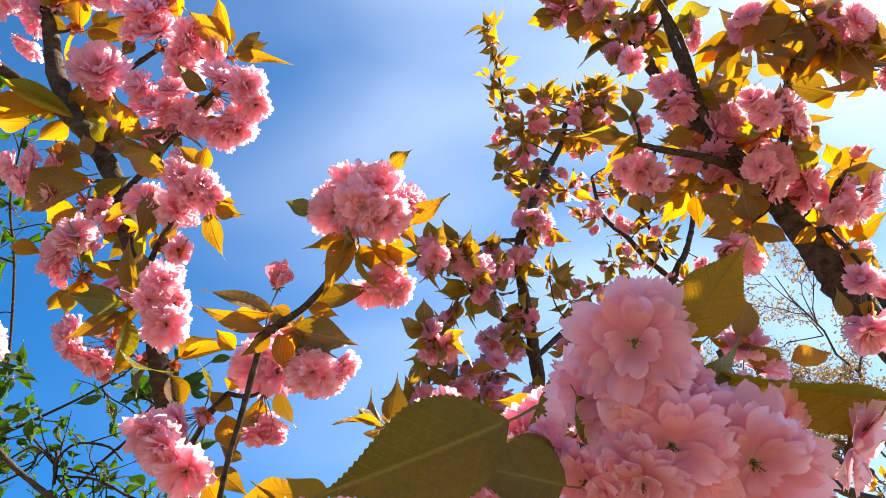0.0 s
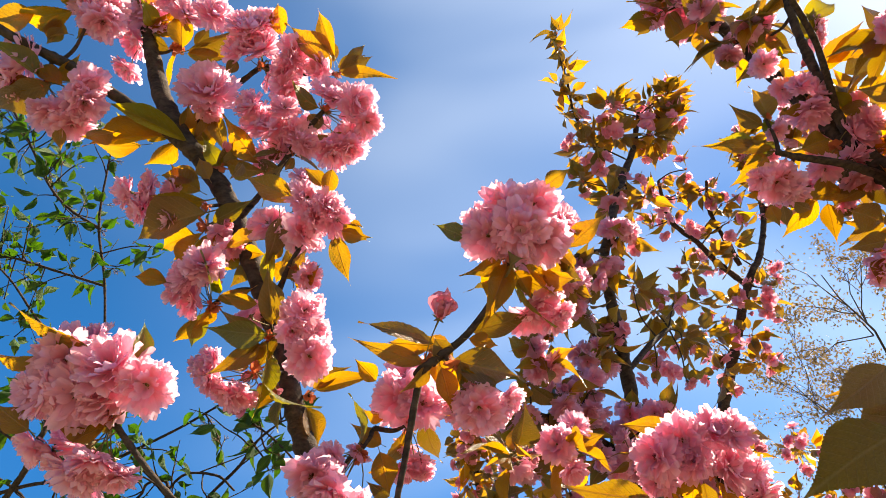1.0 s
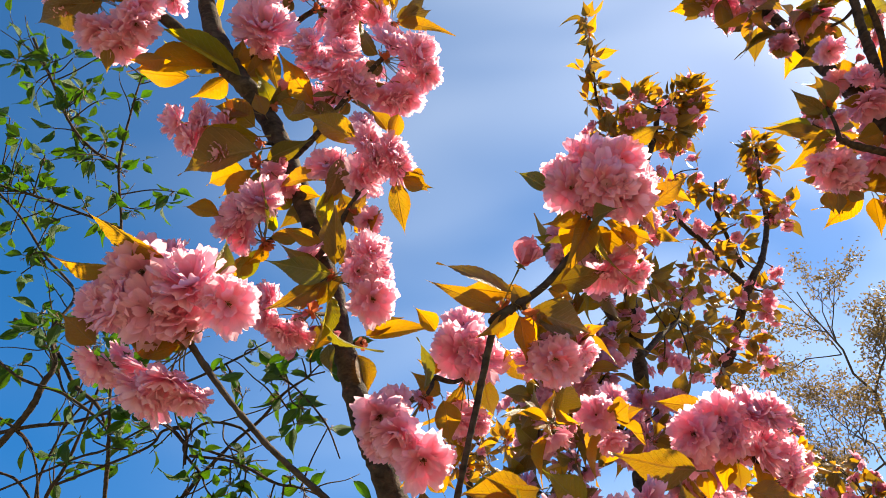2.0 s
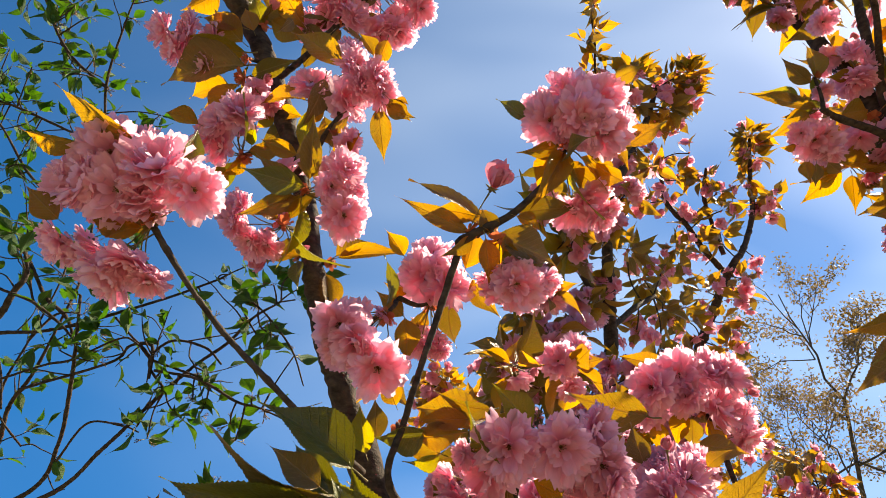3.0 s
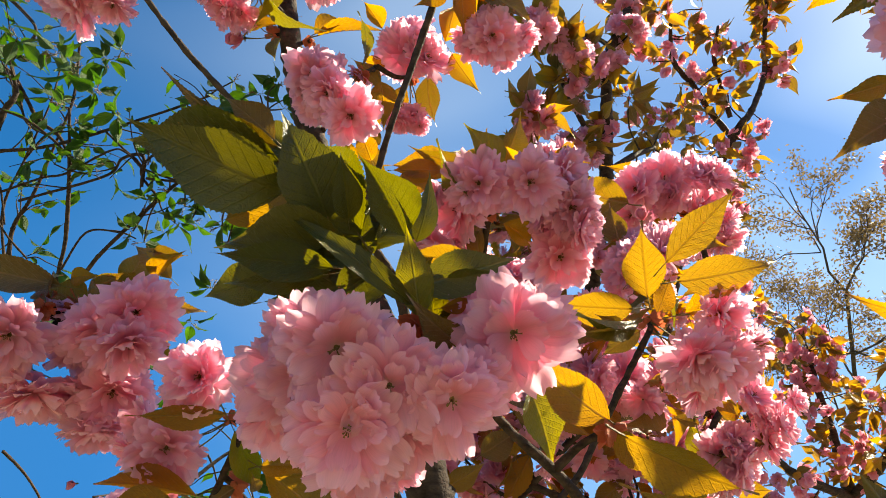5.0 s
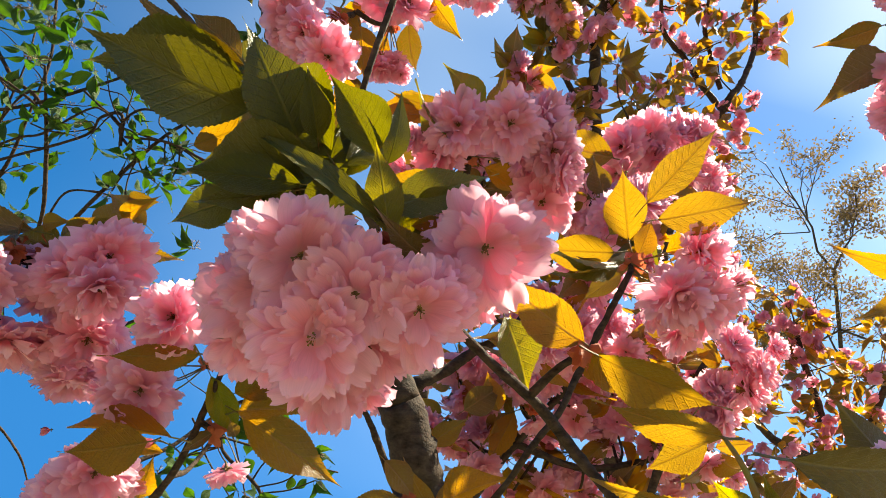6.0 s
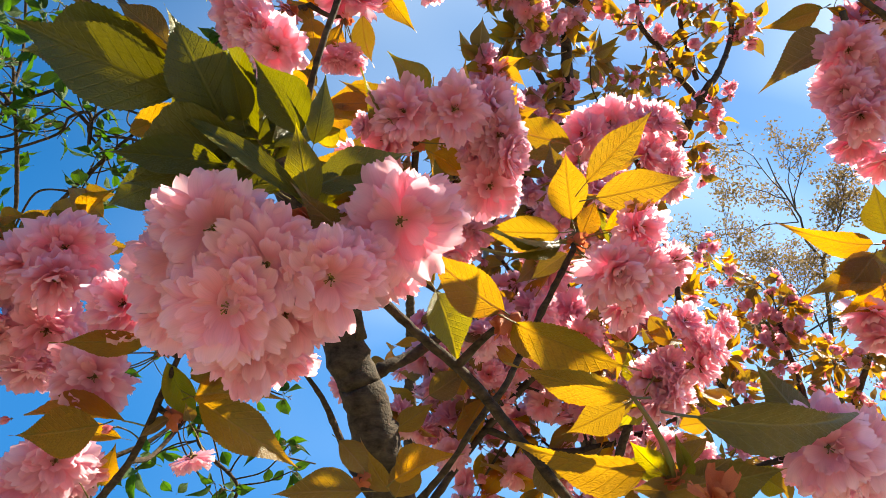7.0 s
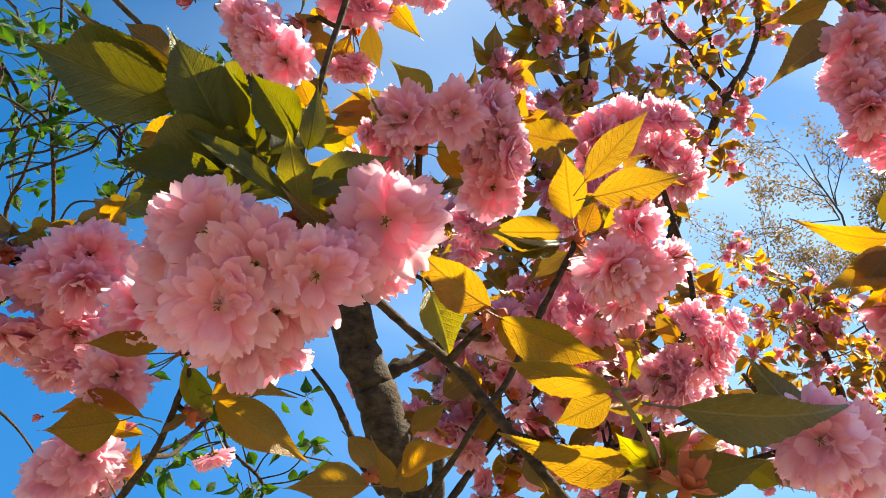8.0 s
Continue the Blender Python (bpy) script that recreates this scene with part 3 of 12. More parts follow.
def shoots(limb, count, seed, reach=(0.05, 0.13), kind="g", leaf_size=0.034, leaves=(1, 4)):
    """Thin side twigs along a limb, each with a few leaves."""
    rng = random.Random(seed)
    points = LIMB_POINTS[limb]
    for _ in range(count):
        k = rng.randint(1, len(points) - 2)
        start = points[k].lerp(points[k + 1], rng.random())
        along = (points[k + 1] - points[k]).normalized()
        way = (along * rng.uniform(0.2, 1.0) + Vector([rng.gauss(0, 0.7) for _ in range(3)])).normalized()
        long = rng.uniform(*reach)
        joints = [(*start, 0.0012)]
        at = start
        for n in range(1, 5):
            way = (way + Vector([rng.gauss(0, 0.18) for _ in range(3)]) + Vector((0, 0, 0.06))).normalized()
            at = at + way * long / 4
            joints.append((*at, 0.0013 - 0.0002 * n))
        line = smooth_line(joints, 3)
        shape = Shape()
        shape.tube([q[:3] for q in line], [q[3] for q in line], 5, 0)
        part("twig", shape.mesh("twig", [TWIG]), limb)
        for _ in range(rng.randint(*leaves)):
            q = Vector(line[rng.randint(4, len(line) - 1)][:3])
            out = (way + Vector([rng.gauss(0, 0.8) for _ in range(3)])).normalized()
            size = leaf_size * rng.uniform(0.6, 1.2)
            leaf(limb, q + out * 0.006, q + out * (0.006 + size) + Vector((0, 0, -0.25 * size)), size * rng.uniform(0.34, 0.46), [rng.gauss(0, 1) for _ in range(3)], kind)


# the cherry tree whose crown the camera is in
cherry = tree("cherry_tree", (0.050, 1.030, 0), "double pink cherry tree in full bloom with bronze young leaves", group="cherry trees")
leader = bough(cherry, [(0.0500, 1.0300, -0.0200, 0.0450), (0.1000, 1.1000, 0.6203, 0.0380), (0.0950, 1.1000, 1.0638, 0.0330), (0.0480, 1.0450, 1.3595, 0.0295), (-0.0110, 0.9750, 1.5468, 0.0268), (-0.0580, 0.9100, 1.6553, 0.0245), (-0.0860, 0.8625, 1.7178, 0.0228), (-0.1120, 0.8221, 1.7801, 0.0222), (-0.1430, 0.7940, 1.8404, 0.0208), (-0.2382, 0.7030, 2.0374, 0.0144), (-0.2695, 0.6744, 2.0974, 0.0130), (-0.2957, 0.6475, 2.1721, 0.0117), (-0.3126, 0.6149, 2.2371, 0.0107), (-0.3201, 0.6082, 2.2517, 0.0113), (-0.3524, 0.5785, 2.3312, 0.0118), (-0.3892, 0.5576, 2.4162, 0.0125), (-0.4356, 0.5241, 2.4858, 0.0128), (-0.4498, 0.5123, 2.4963, 0.0128), (-0.4985, 0.4898, 2.5774, 0.0127), (-0.5234, 0.4650, 2.6467, 0.0110), (-0.5381, 0.4393, 2.7026, 0.0097), (-0.5665, 0.3974, 2.7898, 0.0085)], name="trunk", sides=18, label="grey-brown ringed cherry bark", bumps=0.05)
limb_left = bough(cherry, [(-0.4537, 0.5131, 2.4954, 0.0081), (-0.4871, 0.4993, 2.5239, 0.0089), (-0.5335, 0.4657, 2.5441, 0.0081), (-0.5858, 0.4287, 2.5677, 0.0073), (-0.6308, 0.3957, 2.5728, 0.0065), (-0.6864, 0.3557, 2.5851, 0.0057)])
side_twig = bough(cherry, [(-0.3735, 0.5546, 2.3947, 0.0045), (-0.3494, 0.5425, 2.4224, 0.0039), (-0.3227, 0.5285, 2.4666, 0.0040), (-0.2944, 0.5131, 2.5123, 0.0041), (-0.2698, 0.4998, 2.5412, 0.0034)], mat=TWIG, sides=9)
upper_twig = bough(cherry, [(-0.4679, 0.5299, 2.5499, 0.0044), (-0.4441, 0.5215, 2.5876, 0.0037), (-0.4173, 0.5015, 2.6081, 0.0037), (-0.3692, 0.4855, 2.6531, 0.0038)], mat=TWIG, sides=9)
short_twig = bough(cherry, [(-0.3305, 0.5884, 2.2581, 0.0035), (-0.3123, 0.5711, 2.2766, 0.0035), (-0.2957, 0.5492, 2.2999, 0.0029), (-0.2850, 0.5433, 2.3208, 0.0024)], mat=TWIG, sides=9)
centre_bough = bough(cherry, [(-0.1211, 0.7695, 1.8310, 0.0060), (-0.1539, 0.6979, 1.9148, 0.0050), (-0.1895, 0.6423, 1.9471, 0.0034), (-0.1805, 0.6124, 1.9894, 0.0030), (-0.1711, 0.5855, 2.0275, 0.0030), (-0.1593, 0.5653, 2.0731, 0.0031), (-0.1452, 0.5380, 2.1289, 0.0035), (-0.1446, 0.5302, 2.1322, 0.0045), (-0.1273, 0.5217, 2.1404, 0.0042), (-0.0967, 0.5144, 2.1612, 0.0035), (-0.0649, 0.4974, 2.1925, 0.0032)], sides=12)
low_twig = bough(cherry, [(-0.2622, 0.6928, 2.0729, 0.0032), (-0.2430, 0.6636, 2.0916, 0.0031), (-0.2212, 0.6366, 2.1075, 0.0031), (-0.1969, 0.6117, 2.1205, 0.0025)], mat=TWIG, sides=9)
left_bough = bough(cherry, [(-0.2148, 0.6938, 1.9721, 0.0031), (-0.2393, 0.6199, 1.9658, 0.0026), (-0.2609, 0.5789, 1.9677, 0.0026), (-0.2869, 0.5486, 1.9804, 0.0024), (-0.3133, 0.5288, 1.9965, 0.0023), (-0.3271, 0.5205, 2.0065, 0.0027), (-0.3409, 0.5111, 2.0179, 0.0024), (-0.3579, 0.5004, 2.0337, 0.0023), (-0.3732, 0.4907, 2.0499, 0.0027), (-0.3930, 0.4788, 2.0717, 0.0028)], sides=12, bumps=0.22)
BARE.add(left_bough)
near_twig = bough(cherry, [(0.0496, 0.6018, 1.6413, 0.0033), (0.0182, 0.5707, 1.6579, 0.0029), (-0.0009, 0.5608, 1.6767, 0.0029), (-0.0179, 0.5617, 1.6968, 0.0030), (-0.0428, 0.5494, 1.7203, 0.0030), (-0.0744, 0.5339, 1.7402, 0.0029), (-0.1000, 0.5199, 1.7569, 0.0026), (-0.1245, 0.5002, 1.7731, 0.0018)], mat=TWIG, sides=12, bumps=0.22)
cross_twig = bough(cherry, [(-0.0648, 0.7318, 1.6733, 0.0028), (-0.0418, 0.6922, 1.6970, 0.0025), (-0.0193, 0.6648, 1.7297, 0.0025), (-0.0027, 0.6571, 1.7501, 0.0027), (0.0106, 0.6519, 1.7763, 0.0028), (0.0232, 0.6415, 1.8015, 0.0027), (0.0380, 0.6283, 1.8311, 0.0027), (0.0504, 0.6185, 1.8553, 0.0027)], mat=TWIG, sides=10, bumps=0.22)
low_left_twig = bough(cherry, [(-0.3595, 0.8149, 1.6511, 0.0034), (-0.3230, 0.7722, 1.6782, 0.0033), (-0.2973, 0.7503, 1.7111, 0.0030), (-0.2773, 0.7215, 1.7561, 0.0027), (-0.2649, 0.7077, 1.7967, 0.0021)], mat=TWIG, sides=10)
far_left_twig = bough(cherry, [(-0.5850, 0.8259, 1.7760, 0.0043), (-0.5187, 0.7701, 1.8021, 0.0037), (-0.4692, 0.7220, 1.8363, 0.0035), (-0.4398, 0.6942, 1.8589, 0.0030)], mat=TWIG, sides=10)
thin_twig = bough(cherry, [(-0.1012, 0.8057, 1.6914, 0.0037), (-0.1207, 0.7808, 1.7156, 0.0036), (-0.1346, 0.7561, 1.7389, 0.0031), (-0.1477, 0.7331, 1.7592, 0.0026), (-0.1649, 0.7123, 1.7764, 0.0017)], mat=TWIG, sides=9)
middle_twig = bough(cherry, [(-0.1352, 0.7625, 1.8637, 0.0040), (-0.1029, 0.7478, 1.8839, 0.0040), (-0.0789, 0.6946, 1.9015, 0.0042), (-0.0807, 0.6527, 1.9266, 0.0036), (-0.0812, 0.6111, 1.9512, 0.0030)], mat=TWIG, sides=9)
bough(cherry, [(-0.1281, 0.8654, 1.8098, 0.0085), (-0.1010, 0.8598, 1.8325, 0.0078), (-0.0698, 0.8738, 1.8553, 0.0070), (-0.0368, 0.8834, 1.8841, 0.0062), (0.0028, 0.9001, 1.9149, 0.0052), (0.0406, 0.9061, 1.9621, 0.0038)], sides=10)
right_twig = bough(cherry, [(0.1633, 0.9598, 1.6934, 0.0052), (0.1886, 0.8992, 1.7903, 0.0047), (0.2162, 0.8555, 1.8589, 0.0041), (0.2576, 0.8525, 1.9376, 0.0036), (0.2371, 0.8327, 2.0863, 0.0038), (0.2193, 0.8196, 2.1316, 0.0032)], mat=TWIG, sides=9)
lower_right_twig = bough(cherry, [(0.1023, 0.6415, 1.6463, 0.0023), (0.1239, 0.5871, 1.6754, 0.0018), (0.1478, 0.5672, 1.6858, 0.0018), (0.1741, 0.5535, 1.6857, 0.0017), (0.2162, 0.5671, 1.6773, 0.0021)], mat=TWIG, sides=9)

# blossoms and leaves along the leader
blossom(limb_left, (-0.6477, 0.4122, 2.5647), 0.0622, (-0.75, -0.67, 0.02), MID_FLOWERS)
blossom(limb_left, (-0.6698, 0.4281, 2.5498), 0.0519, (-0.85, -0.28, -0.45), FLAT_FLOWERS)
blossom(limb_left, (-0.6160, 0.4584, 2.5168), 0.0560, (0.21, 0.49, -0.85), MID_FLOWERS)
blossom(limb_left, (-0.5944, 0.4709, 2.5070), 0.0521, (0.47, 0.44, -0.76), MID_FLOWERS)
blossom(limb_left, (-0.5747, 0.4507, 2.5249), 0.0519, (0.80, 0.15, -0.58), MID_FLOWERS)
blossom(limb_left, (-0.5677, 0.4362, 2.5442), 0.0481, (0.92, -0.03, -0.38), MID_FLOWERS)
blossom(limb_left, (-0.6231, 0.4453, 2.5151), 0.0512, (-0.06, 0.28, -0.96), MID_FLOWERS)
blossom(limb_left, (-0.5955, 0.4488, 2.5207), 0.0477, (0.54, 0.26, -0.80), MID_FLOWERS)
blossom(limb_left, (-0.6185, 0.4764, 2.5400), 0.0495, (0.17, 0.92, -0.37), MID_FLOWERS)
blossom(limb_left, (-0.6008, 0.4516, 2.5637), 0.0457, (0.75, 0.53, 0.40), FLAT_FLOWERS)
leaf(limb_left, (-0.6228, 0.4291, 2.5377), (-0.6989, 0.4572, 2.5248), 0.0384, (0.12, -0.13, -0.98))
leaf(limb_left, (-0.6118, 0.4297, 2.5373), (-0.6642, 0.4284, 2.5195), 0.0274, (0.31, -0.32, -0.89))
leaf(limb_left, (-0.6265, 0.4289, 2.5379), (-0.7079, 0.4308, 2.5514), 0.0326, (-0.16, -0.23, -0.96))
leaf(limb_left, (-0.5971, 0.4304, 2.5367), (-0.6311, 0.4068, 2.5546), 0.0210, (0.43, -0.85, -0.31))
leaf(limb_left, (-0.6044, 0.4682, 2.4969), (-0.6070, 0.4901, 2.4770), 0.0138, (0.43, -0.58, -0.69))
leaf(limb_left, (-0.5351, 0.4769, 2.4887), (-0.5793, 0.4834, 2.4891), 0.0250, (0.00, 0.06, -1.00))
stalks(limb_left, (-0.6189, 0.4268, 2.5403), [(-0.639, 0.420, 2.564), (-0.662, 0.431, 2.554), (-0.618, 0.453, 2.525), (-0.599, 0.467, 2.514), (-0.582, 0.449, 2.530), (-0.576, 0.436, 2.547), (-0.623, 0.443, 2.524), (-0.600, 0.447, 2.528), (-0.620, 0.468, 2.543), (-0.607, 0.447, 2.560)])
blossom(limb_left, (-0.5815, 0.3815, 2.6508), 0.0500, (-0.69, -0.28, -0.67), MID_FLOWERS)
blossom(limb_left, (-0.5610, 0.3941, 2.6337), 0.0516, (0.44, 0.29, -0.85), MID_FLOWERS)
blossom(limb_left, (-0.5507, 0.3824, 2.6532), 0.0461, (0.97, -0.14, -0.18), MID_FLOWERS)
blossom(limb_left, (-0.5745, 0.3706, 2.6592), 0.0498, (0.26, -0.97, -0.02), FLAT_FLOWERS)
blossom(limb_left, (-0.5850, 0.3823, 2.6798), 0.0474, (-0.38, -0.22, 0.90), FLAT_FLOWERS)
leaf(limb_left, (-0.6100, 0.4032, 2.6234), (-0.6521, 0.3983, 2.6377), 0.0250, (-0.02, -0.93, -0.37))
leaf(limb_left, (-0.6002, 0.3823, 2.6455), (-0.6941, 0.3916, 2.6512), 0.0333, (-0.07, -0.14, -0.99))
leaf(limb_left, (-0.6172, 0.3974, 2.6293), (-0.6373, 0.4092, 2.6110), 0.0166, (0.49, -0.38, -0.78))
leaf(limb_left, (-0.5858, 0.3938, 2.6336), (-0.6002, 0.4130, 2.6238), 0.0145, (0.69, 0.15, -0.71))
leaf(limb_left, (-0.6543, 0.3795, 2.6476), (-0.7245, 0.3965, 2.6382), 0.0352, (-0.03, -0.59, -0.81))
stalks(limb_left, (-0.5730, 0.3811, 2.6472), [(-0.575, 0.384, 2.657), (-0.565, 0.391, 2.642), (-0.559, 0.384, 2.655), (-0.577, 0.379, 2.659), (-0.582, 0.384, 2.672)])
blossom(leader, (-0.5620, 0.4541, 2.6995), 0.0591, (-0.79, 0.11, -0.60), FLAT_FLOWERS)
blossom(leader, (-0.5822, 0.4898, 2.6791), 0.0450, (-0.62, 0.43, -0.65), FLAT_FLOWERS)
blossom(leader, (-0.5316, 0.4303, 2.7106), 0.0546, (0.11, -0.99, -0.01), MID_FLOWERS)
blossom(leader, (-0.5540, 0.4299, 2.7260), 0.0509, (-0.56, -0.74, 0.36), MID_FLOWERS)
blossom(leader, (-0.5044, 0.4074, 2.7330), 0.0546, (0.58, -0.79, 0.19), FLAT_FLOWERS)
blossom(leader, (-0.5464, 0.4421, 2.7313), 0.0519, (-0.40, -0.37, 0.84), FLAT_FLOWERS)
leaf(leader, (-0.5429, 0.4273, 2.7151), (-0.5360, 0.3949, 2.7586), 0.0283, (0.31, -0.74, -0.60))
leaf(leader, (-0.5477, 0.4329, 2.7091), (-0.5745, 0.4028, 2.7309), 0.0241, (0.35, -0.73, -0.58))
leaf(leader, (-0.5318, 0.4455, 2.6962), (-0.4887, 0.4241, 2.7057), 0.0275, (0.35, 0.31, -0.88))
stalks(leader, (-0.5273, 0.4428, 2.6991), [(-0.554, 0.453, 2.706), (-0.577, 0.486, 2.684), (-0.533, 0.440, 2.711), (-0.549, 0.437, 2.723), (-0.510, 0.415, 2.731), (-0.543, 0.446, 2.724)])
blossom(leader, (-0.4768, 0.4253, 2.7113), 0.0564, (0.64, -0.72, 0.28), MID_FLOWERS)
blossom(leader, (-0.5115, 0.4248, 2.7156), 0.0502, (-0.35, -0.88, 0.33), FLAT_FLOWERS)
blossom(leader, (-0.4354, 0.4261, 2.7049), 0.0561, (0.87, -0.49, -0.07), MID_FLOWERS)
blossom(leader, (-0.4570, 0.4160, 2.7109), 0.0496, (0.75, -0.64, 0.19), MID_FLOWERS)
blossom(leader, (-0.5012, 0.4481, 2.7084), 0.0464, (-0.03, -0.69, 0.73), MID_FLOWERS)
blossom(leader, (-0.5080, 0.4559, 2.7432), 0.0441, (-0.05, -0.42, 0.91), MID_FLOWERS)
leaf(leader, (-0.4849, 0.4576, 2.6695), (-0.4771, 0.4124, 2.7038), 0.0321, (0.24, -0.56, -0.79))
leaf(leader, (-0.4768, 0.4610, 2.6662), (-0.4059, 0.4549, 2.6923), 0.0269, (0.35, 0.18, -0.92))
leaf(leader, (-0.4771, 0.4639, 2.6631), (-0.4179, 0.4737, 2.6584), 0.0188, (0.02, -0.51, -0.86))
leaf(leader, (-0.5036, 0.4596, 2.6672), (-0.5366, 0.4367, 2.6846), 0.0245, (-0.26, -0.32, -0.91))
leaf(leader, (-0.4653, 0.4558, 2.6718), (-0.4385, 0.4384, 2.6818), 0.0187, (0.36, 0.02, -0.93))
stalks(leader, (-0.4933, 0.4572, 2.6699), [(-0.483, 0.433, 2.708), (-0.508, 0.433, 2.713), (-0.444, 0.431, 2.706), (-0.464, 0.422, 2.709), (-0.501, 0.454, 2.702), (-0.508, 0.459, 2.736)])
blossom(leader, (-0.4250, 0.4726, 2.5664), 0.0736, (0.17, -0.98, -0.10), MID_FLOWERS)
blossom(leader, (-0.4436, 0.4697, 2.5973), 0.0517, (-0.32, -0.85, 0.41), FLAT_FLOWERS)
blossom(leader, (-0.4146, 0.4723, 2.5839), 0.0470, (0.35, -0.88, 0.32), MID_FLOWERS)
blossom(leader, (-0.4463, 0.4860, 2.5771), 0.0473, (-0.68, -0.66, 0.32), MID_FLOWERS)
blossom(leader, (-0.4308, 0.4881, 2.6099), 0.0446, (0.08, -0.75, 0.66), MID_FLOWERS)
leaf(leader, (-0.4317, 0.4986, 2.5545), (-0.4659, 0.5170, 2.5251), 0.0241, (0.24, -0.68, -0.70))
leaf(leader, (-0.4238, 0.4991, 2.5542), (-0.4494, 0.5422, 2.5069), 0.0291, (0.01, -0.74, -0.68))
leaf(leader, (-0.4488, 0.5010, 2.4936), (-0.5408, 0.4439, 2.5205), 0.0247, (0.30, -0.76, -0.58), "o")
leaf(leader, (-0.4800, 0.5061, 2.5169), (-0.5863, 0.4903, 2.5000), 0.0293, (0.21, -0.83, -0.52))
stalks(leader, (-0.4220, 0.4975, 2.5559), [(-0.427, 0.486, 2.568), (-0.441, 0.478, 2.593), (-0.418, 0.480, 2.581), (-0.441, 0.492, 2.574), (-0.431, 0.494, 2.605)])
blossom(upper_twig, (-0.3805, 0.4400, 2.6771), 0.0590, (0.09, -0.92, 0.39), MID_FLOWERS)
blossom(upper_twig, (-0.3950, 0.4615, 2.6610), 0.0558, (-0.54, -0.81, 0.24), MID_FLOWERS)
blossom(upper_twig, (-0.3683, 0.4633, 2.6606), 0.0595, (-0.03, -0.88, 0.48), MID_FLOWERS)
blossom(upper_twig, (-0.3513, 0.4726, 2.6525), 0.0559, (0.88, -0.46, 0.09), MID_FLOWERS)
blossom(upper_twig, (-0.3165, 0.4692, 2.6466), 0.0555, (0.93, -0.31, -0.20), MID_FLOWERS)
blossom(upper_twig, (-0.3322, 0.4893, 2.6371), 0.0596, (0.81, 0.05, -0.58), MID_FLOWERS)
blossom(upper_twig, (-0.3097, 0.4817, 2.6446), 0.0470, (0.93, -0.13, -0.34), MID_FLOWERS)
blossom(upper_twig, (-0.3314, 0.5066, 2.6148), 0.0558, (0.63, 0.21, -0.74), MID_FLOWERS)
blossom(upper_twig, (-0.3554, 0.4945, 2.6322), 0.0561, (0.50, 0.41, -0.76), FLAT_FLOWERS)
blossom(upper_twig, (-0.3588, 0.4387, 2.6931), 0.0497, (0.22, -0.93, 0.28), FLAT_FLOWERS)
blossom(upper_twig, (-0.3426, 0.4817, 2.6375), 0.0538, (0.87, -0.11, -0.48), MID_FLOWERS)
blossom(upper_twig, (-0.3632, 0.5004, 2.6597), 0.0533, (0.58, 0.72, 0.39), FLAT_FLOWERS)
blossom(upper_twig, (-0.3746, 0.4789, 2.6839), 0.0565, (0.43, -0.47, 0.77), MID_FLOWERS)
blossom(upper_twig, (-0.3574, 0.4856, 2.6757), 0.0531, (0.57, -0.11, 0.82), FLAT_FLOWERS)
leaf(upper_twig, (-0.3321, 0.4493, 2.6662), (-0.3425, 0.4135, 2.7164), 0.0252, (0.01, -0.82, -0.58))
leaf(upper_twig, (-0.4008, 0.4714, 2.6417), (-0.4159, 0.4768, 2.6180), 0.0155, (0.51, -0.71, -0.49))
stalks(upper_twig, (-0.3681, 0.4777, 2.6356), [(-0.381, 0.450, 2.673), (-0.390, 0.470, 2.659), (-0.368, 0.473, 2.655), (-0.360, 0.477, 2.652), (-0.326, 0.472, 2.649), (-0.341, 0.489, 2.643), (-0.318, 0.483, 2.647), (-0.338, 0.504, 2.622), (-0.360, 0.490, 2.640), (-0.361, 0.447, 2.691), (-0.351, 0.483, 2.642), (-0.369, 0.494, 2.656), (-0.379, 0.484, 2.676), (-0.363, 0.487, 2.668)])
blossom(upper_twig, (-0.2791, 0.4831, 2.6277), 0.0401, (-0.77, -0.49, -0.41), MID_FLOWERS)
leaf(upper_twig, (-0.2648, 0.4872, 2.6272), (-0.3151, 0.4308, 2.6699), 0.0356, (0.50, -0.76, -0.41))
leaf(upper_twig, (-0.2577, 0.4732, 2.6420), (-0.2811, 0.4266, 2.7030), 0.0234, (-0.07, -0.78, -0.62))
leaf(upper_twig, (-0.2524, 0.4878, 2.6267), (-0.2048, 0.4819, 2.6457), 0.0269, (0.31, -0.33, -0.89))
leaf(upper_twig, (-0.2511, 0.4919, 2.6225), (-0.1759, 0.4915, 2.6190), 0.0173, (-0.03, -0.84, -0.54))
leaf(upper_twig, (-0.2417, 0.4798, 2.6354), (-0.2102, 0.4650, 2.6551), 0.0140, (0.30, -0.46, -0.83))
leaf(upper_twig, (-0.2599, 0.4788, 2.6361), (-0.2701, 0.4525, 2.6812), 0.0210, (0.63, -0.73, -0.28))
leaf(upper_twig, (-0.2538, 0.4849, 2.6298), (-0.2146, 0.4745, 2.6455), 0.0158, (0.13, -0.65, -0.75))
stalks(upper_twig, (-0.2527, 0.4907, 2.6237), [(-0.273, 0.487, 2.631)])
blossom(side_twig, (-0.2588, 0.4907, 2.5626), 0.0563, (0.43, -0.74, 0.51), MID_FLOWERS)
blossom(side_twig, (-0.2758, 0.4851, 2.5529), 0.0469, (-0.21, -0.98, -0.03), MID_FLOWERS)
blossom(side_twig, (-0.2223, 0.4930, 2.5464), 0.0537, (0.86, -0.35, -0.37), MID_FLOWERS)
blossom(side_twig, (-0.2375, 0.4851, 2.5638), 0.0491, (0.72, -0.69, 0.09), MID_FLOWERS)
blossom(side_twig, (-0.2031, 0.5052, 2.5436), 0.0509, (0.93, -0.19, -0.32), MID_FLOWERS)
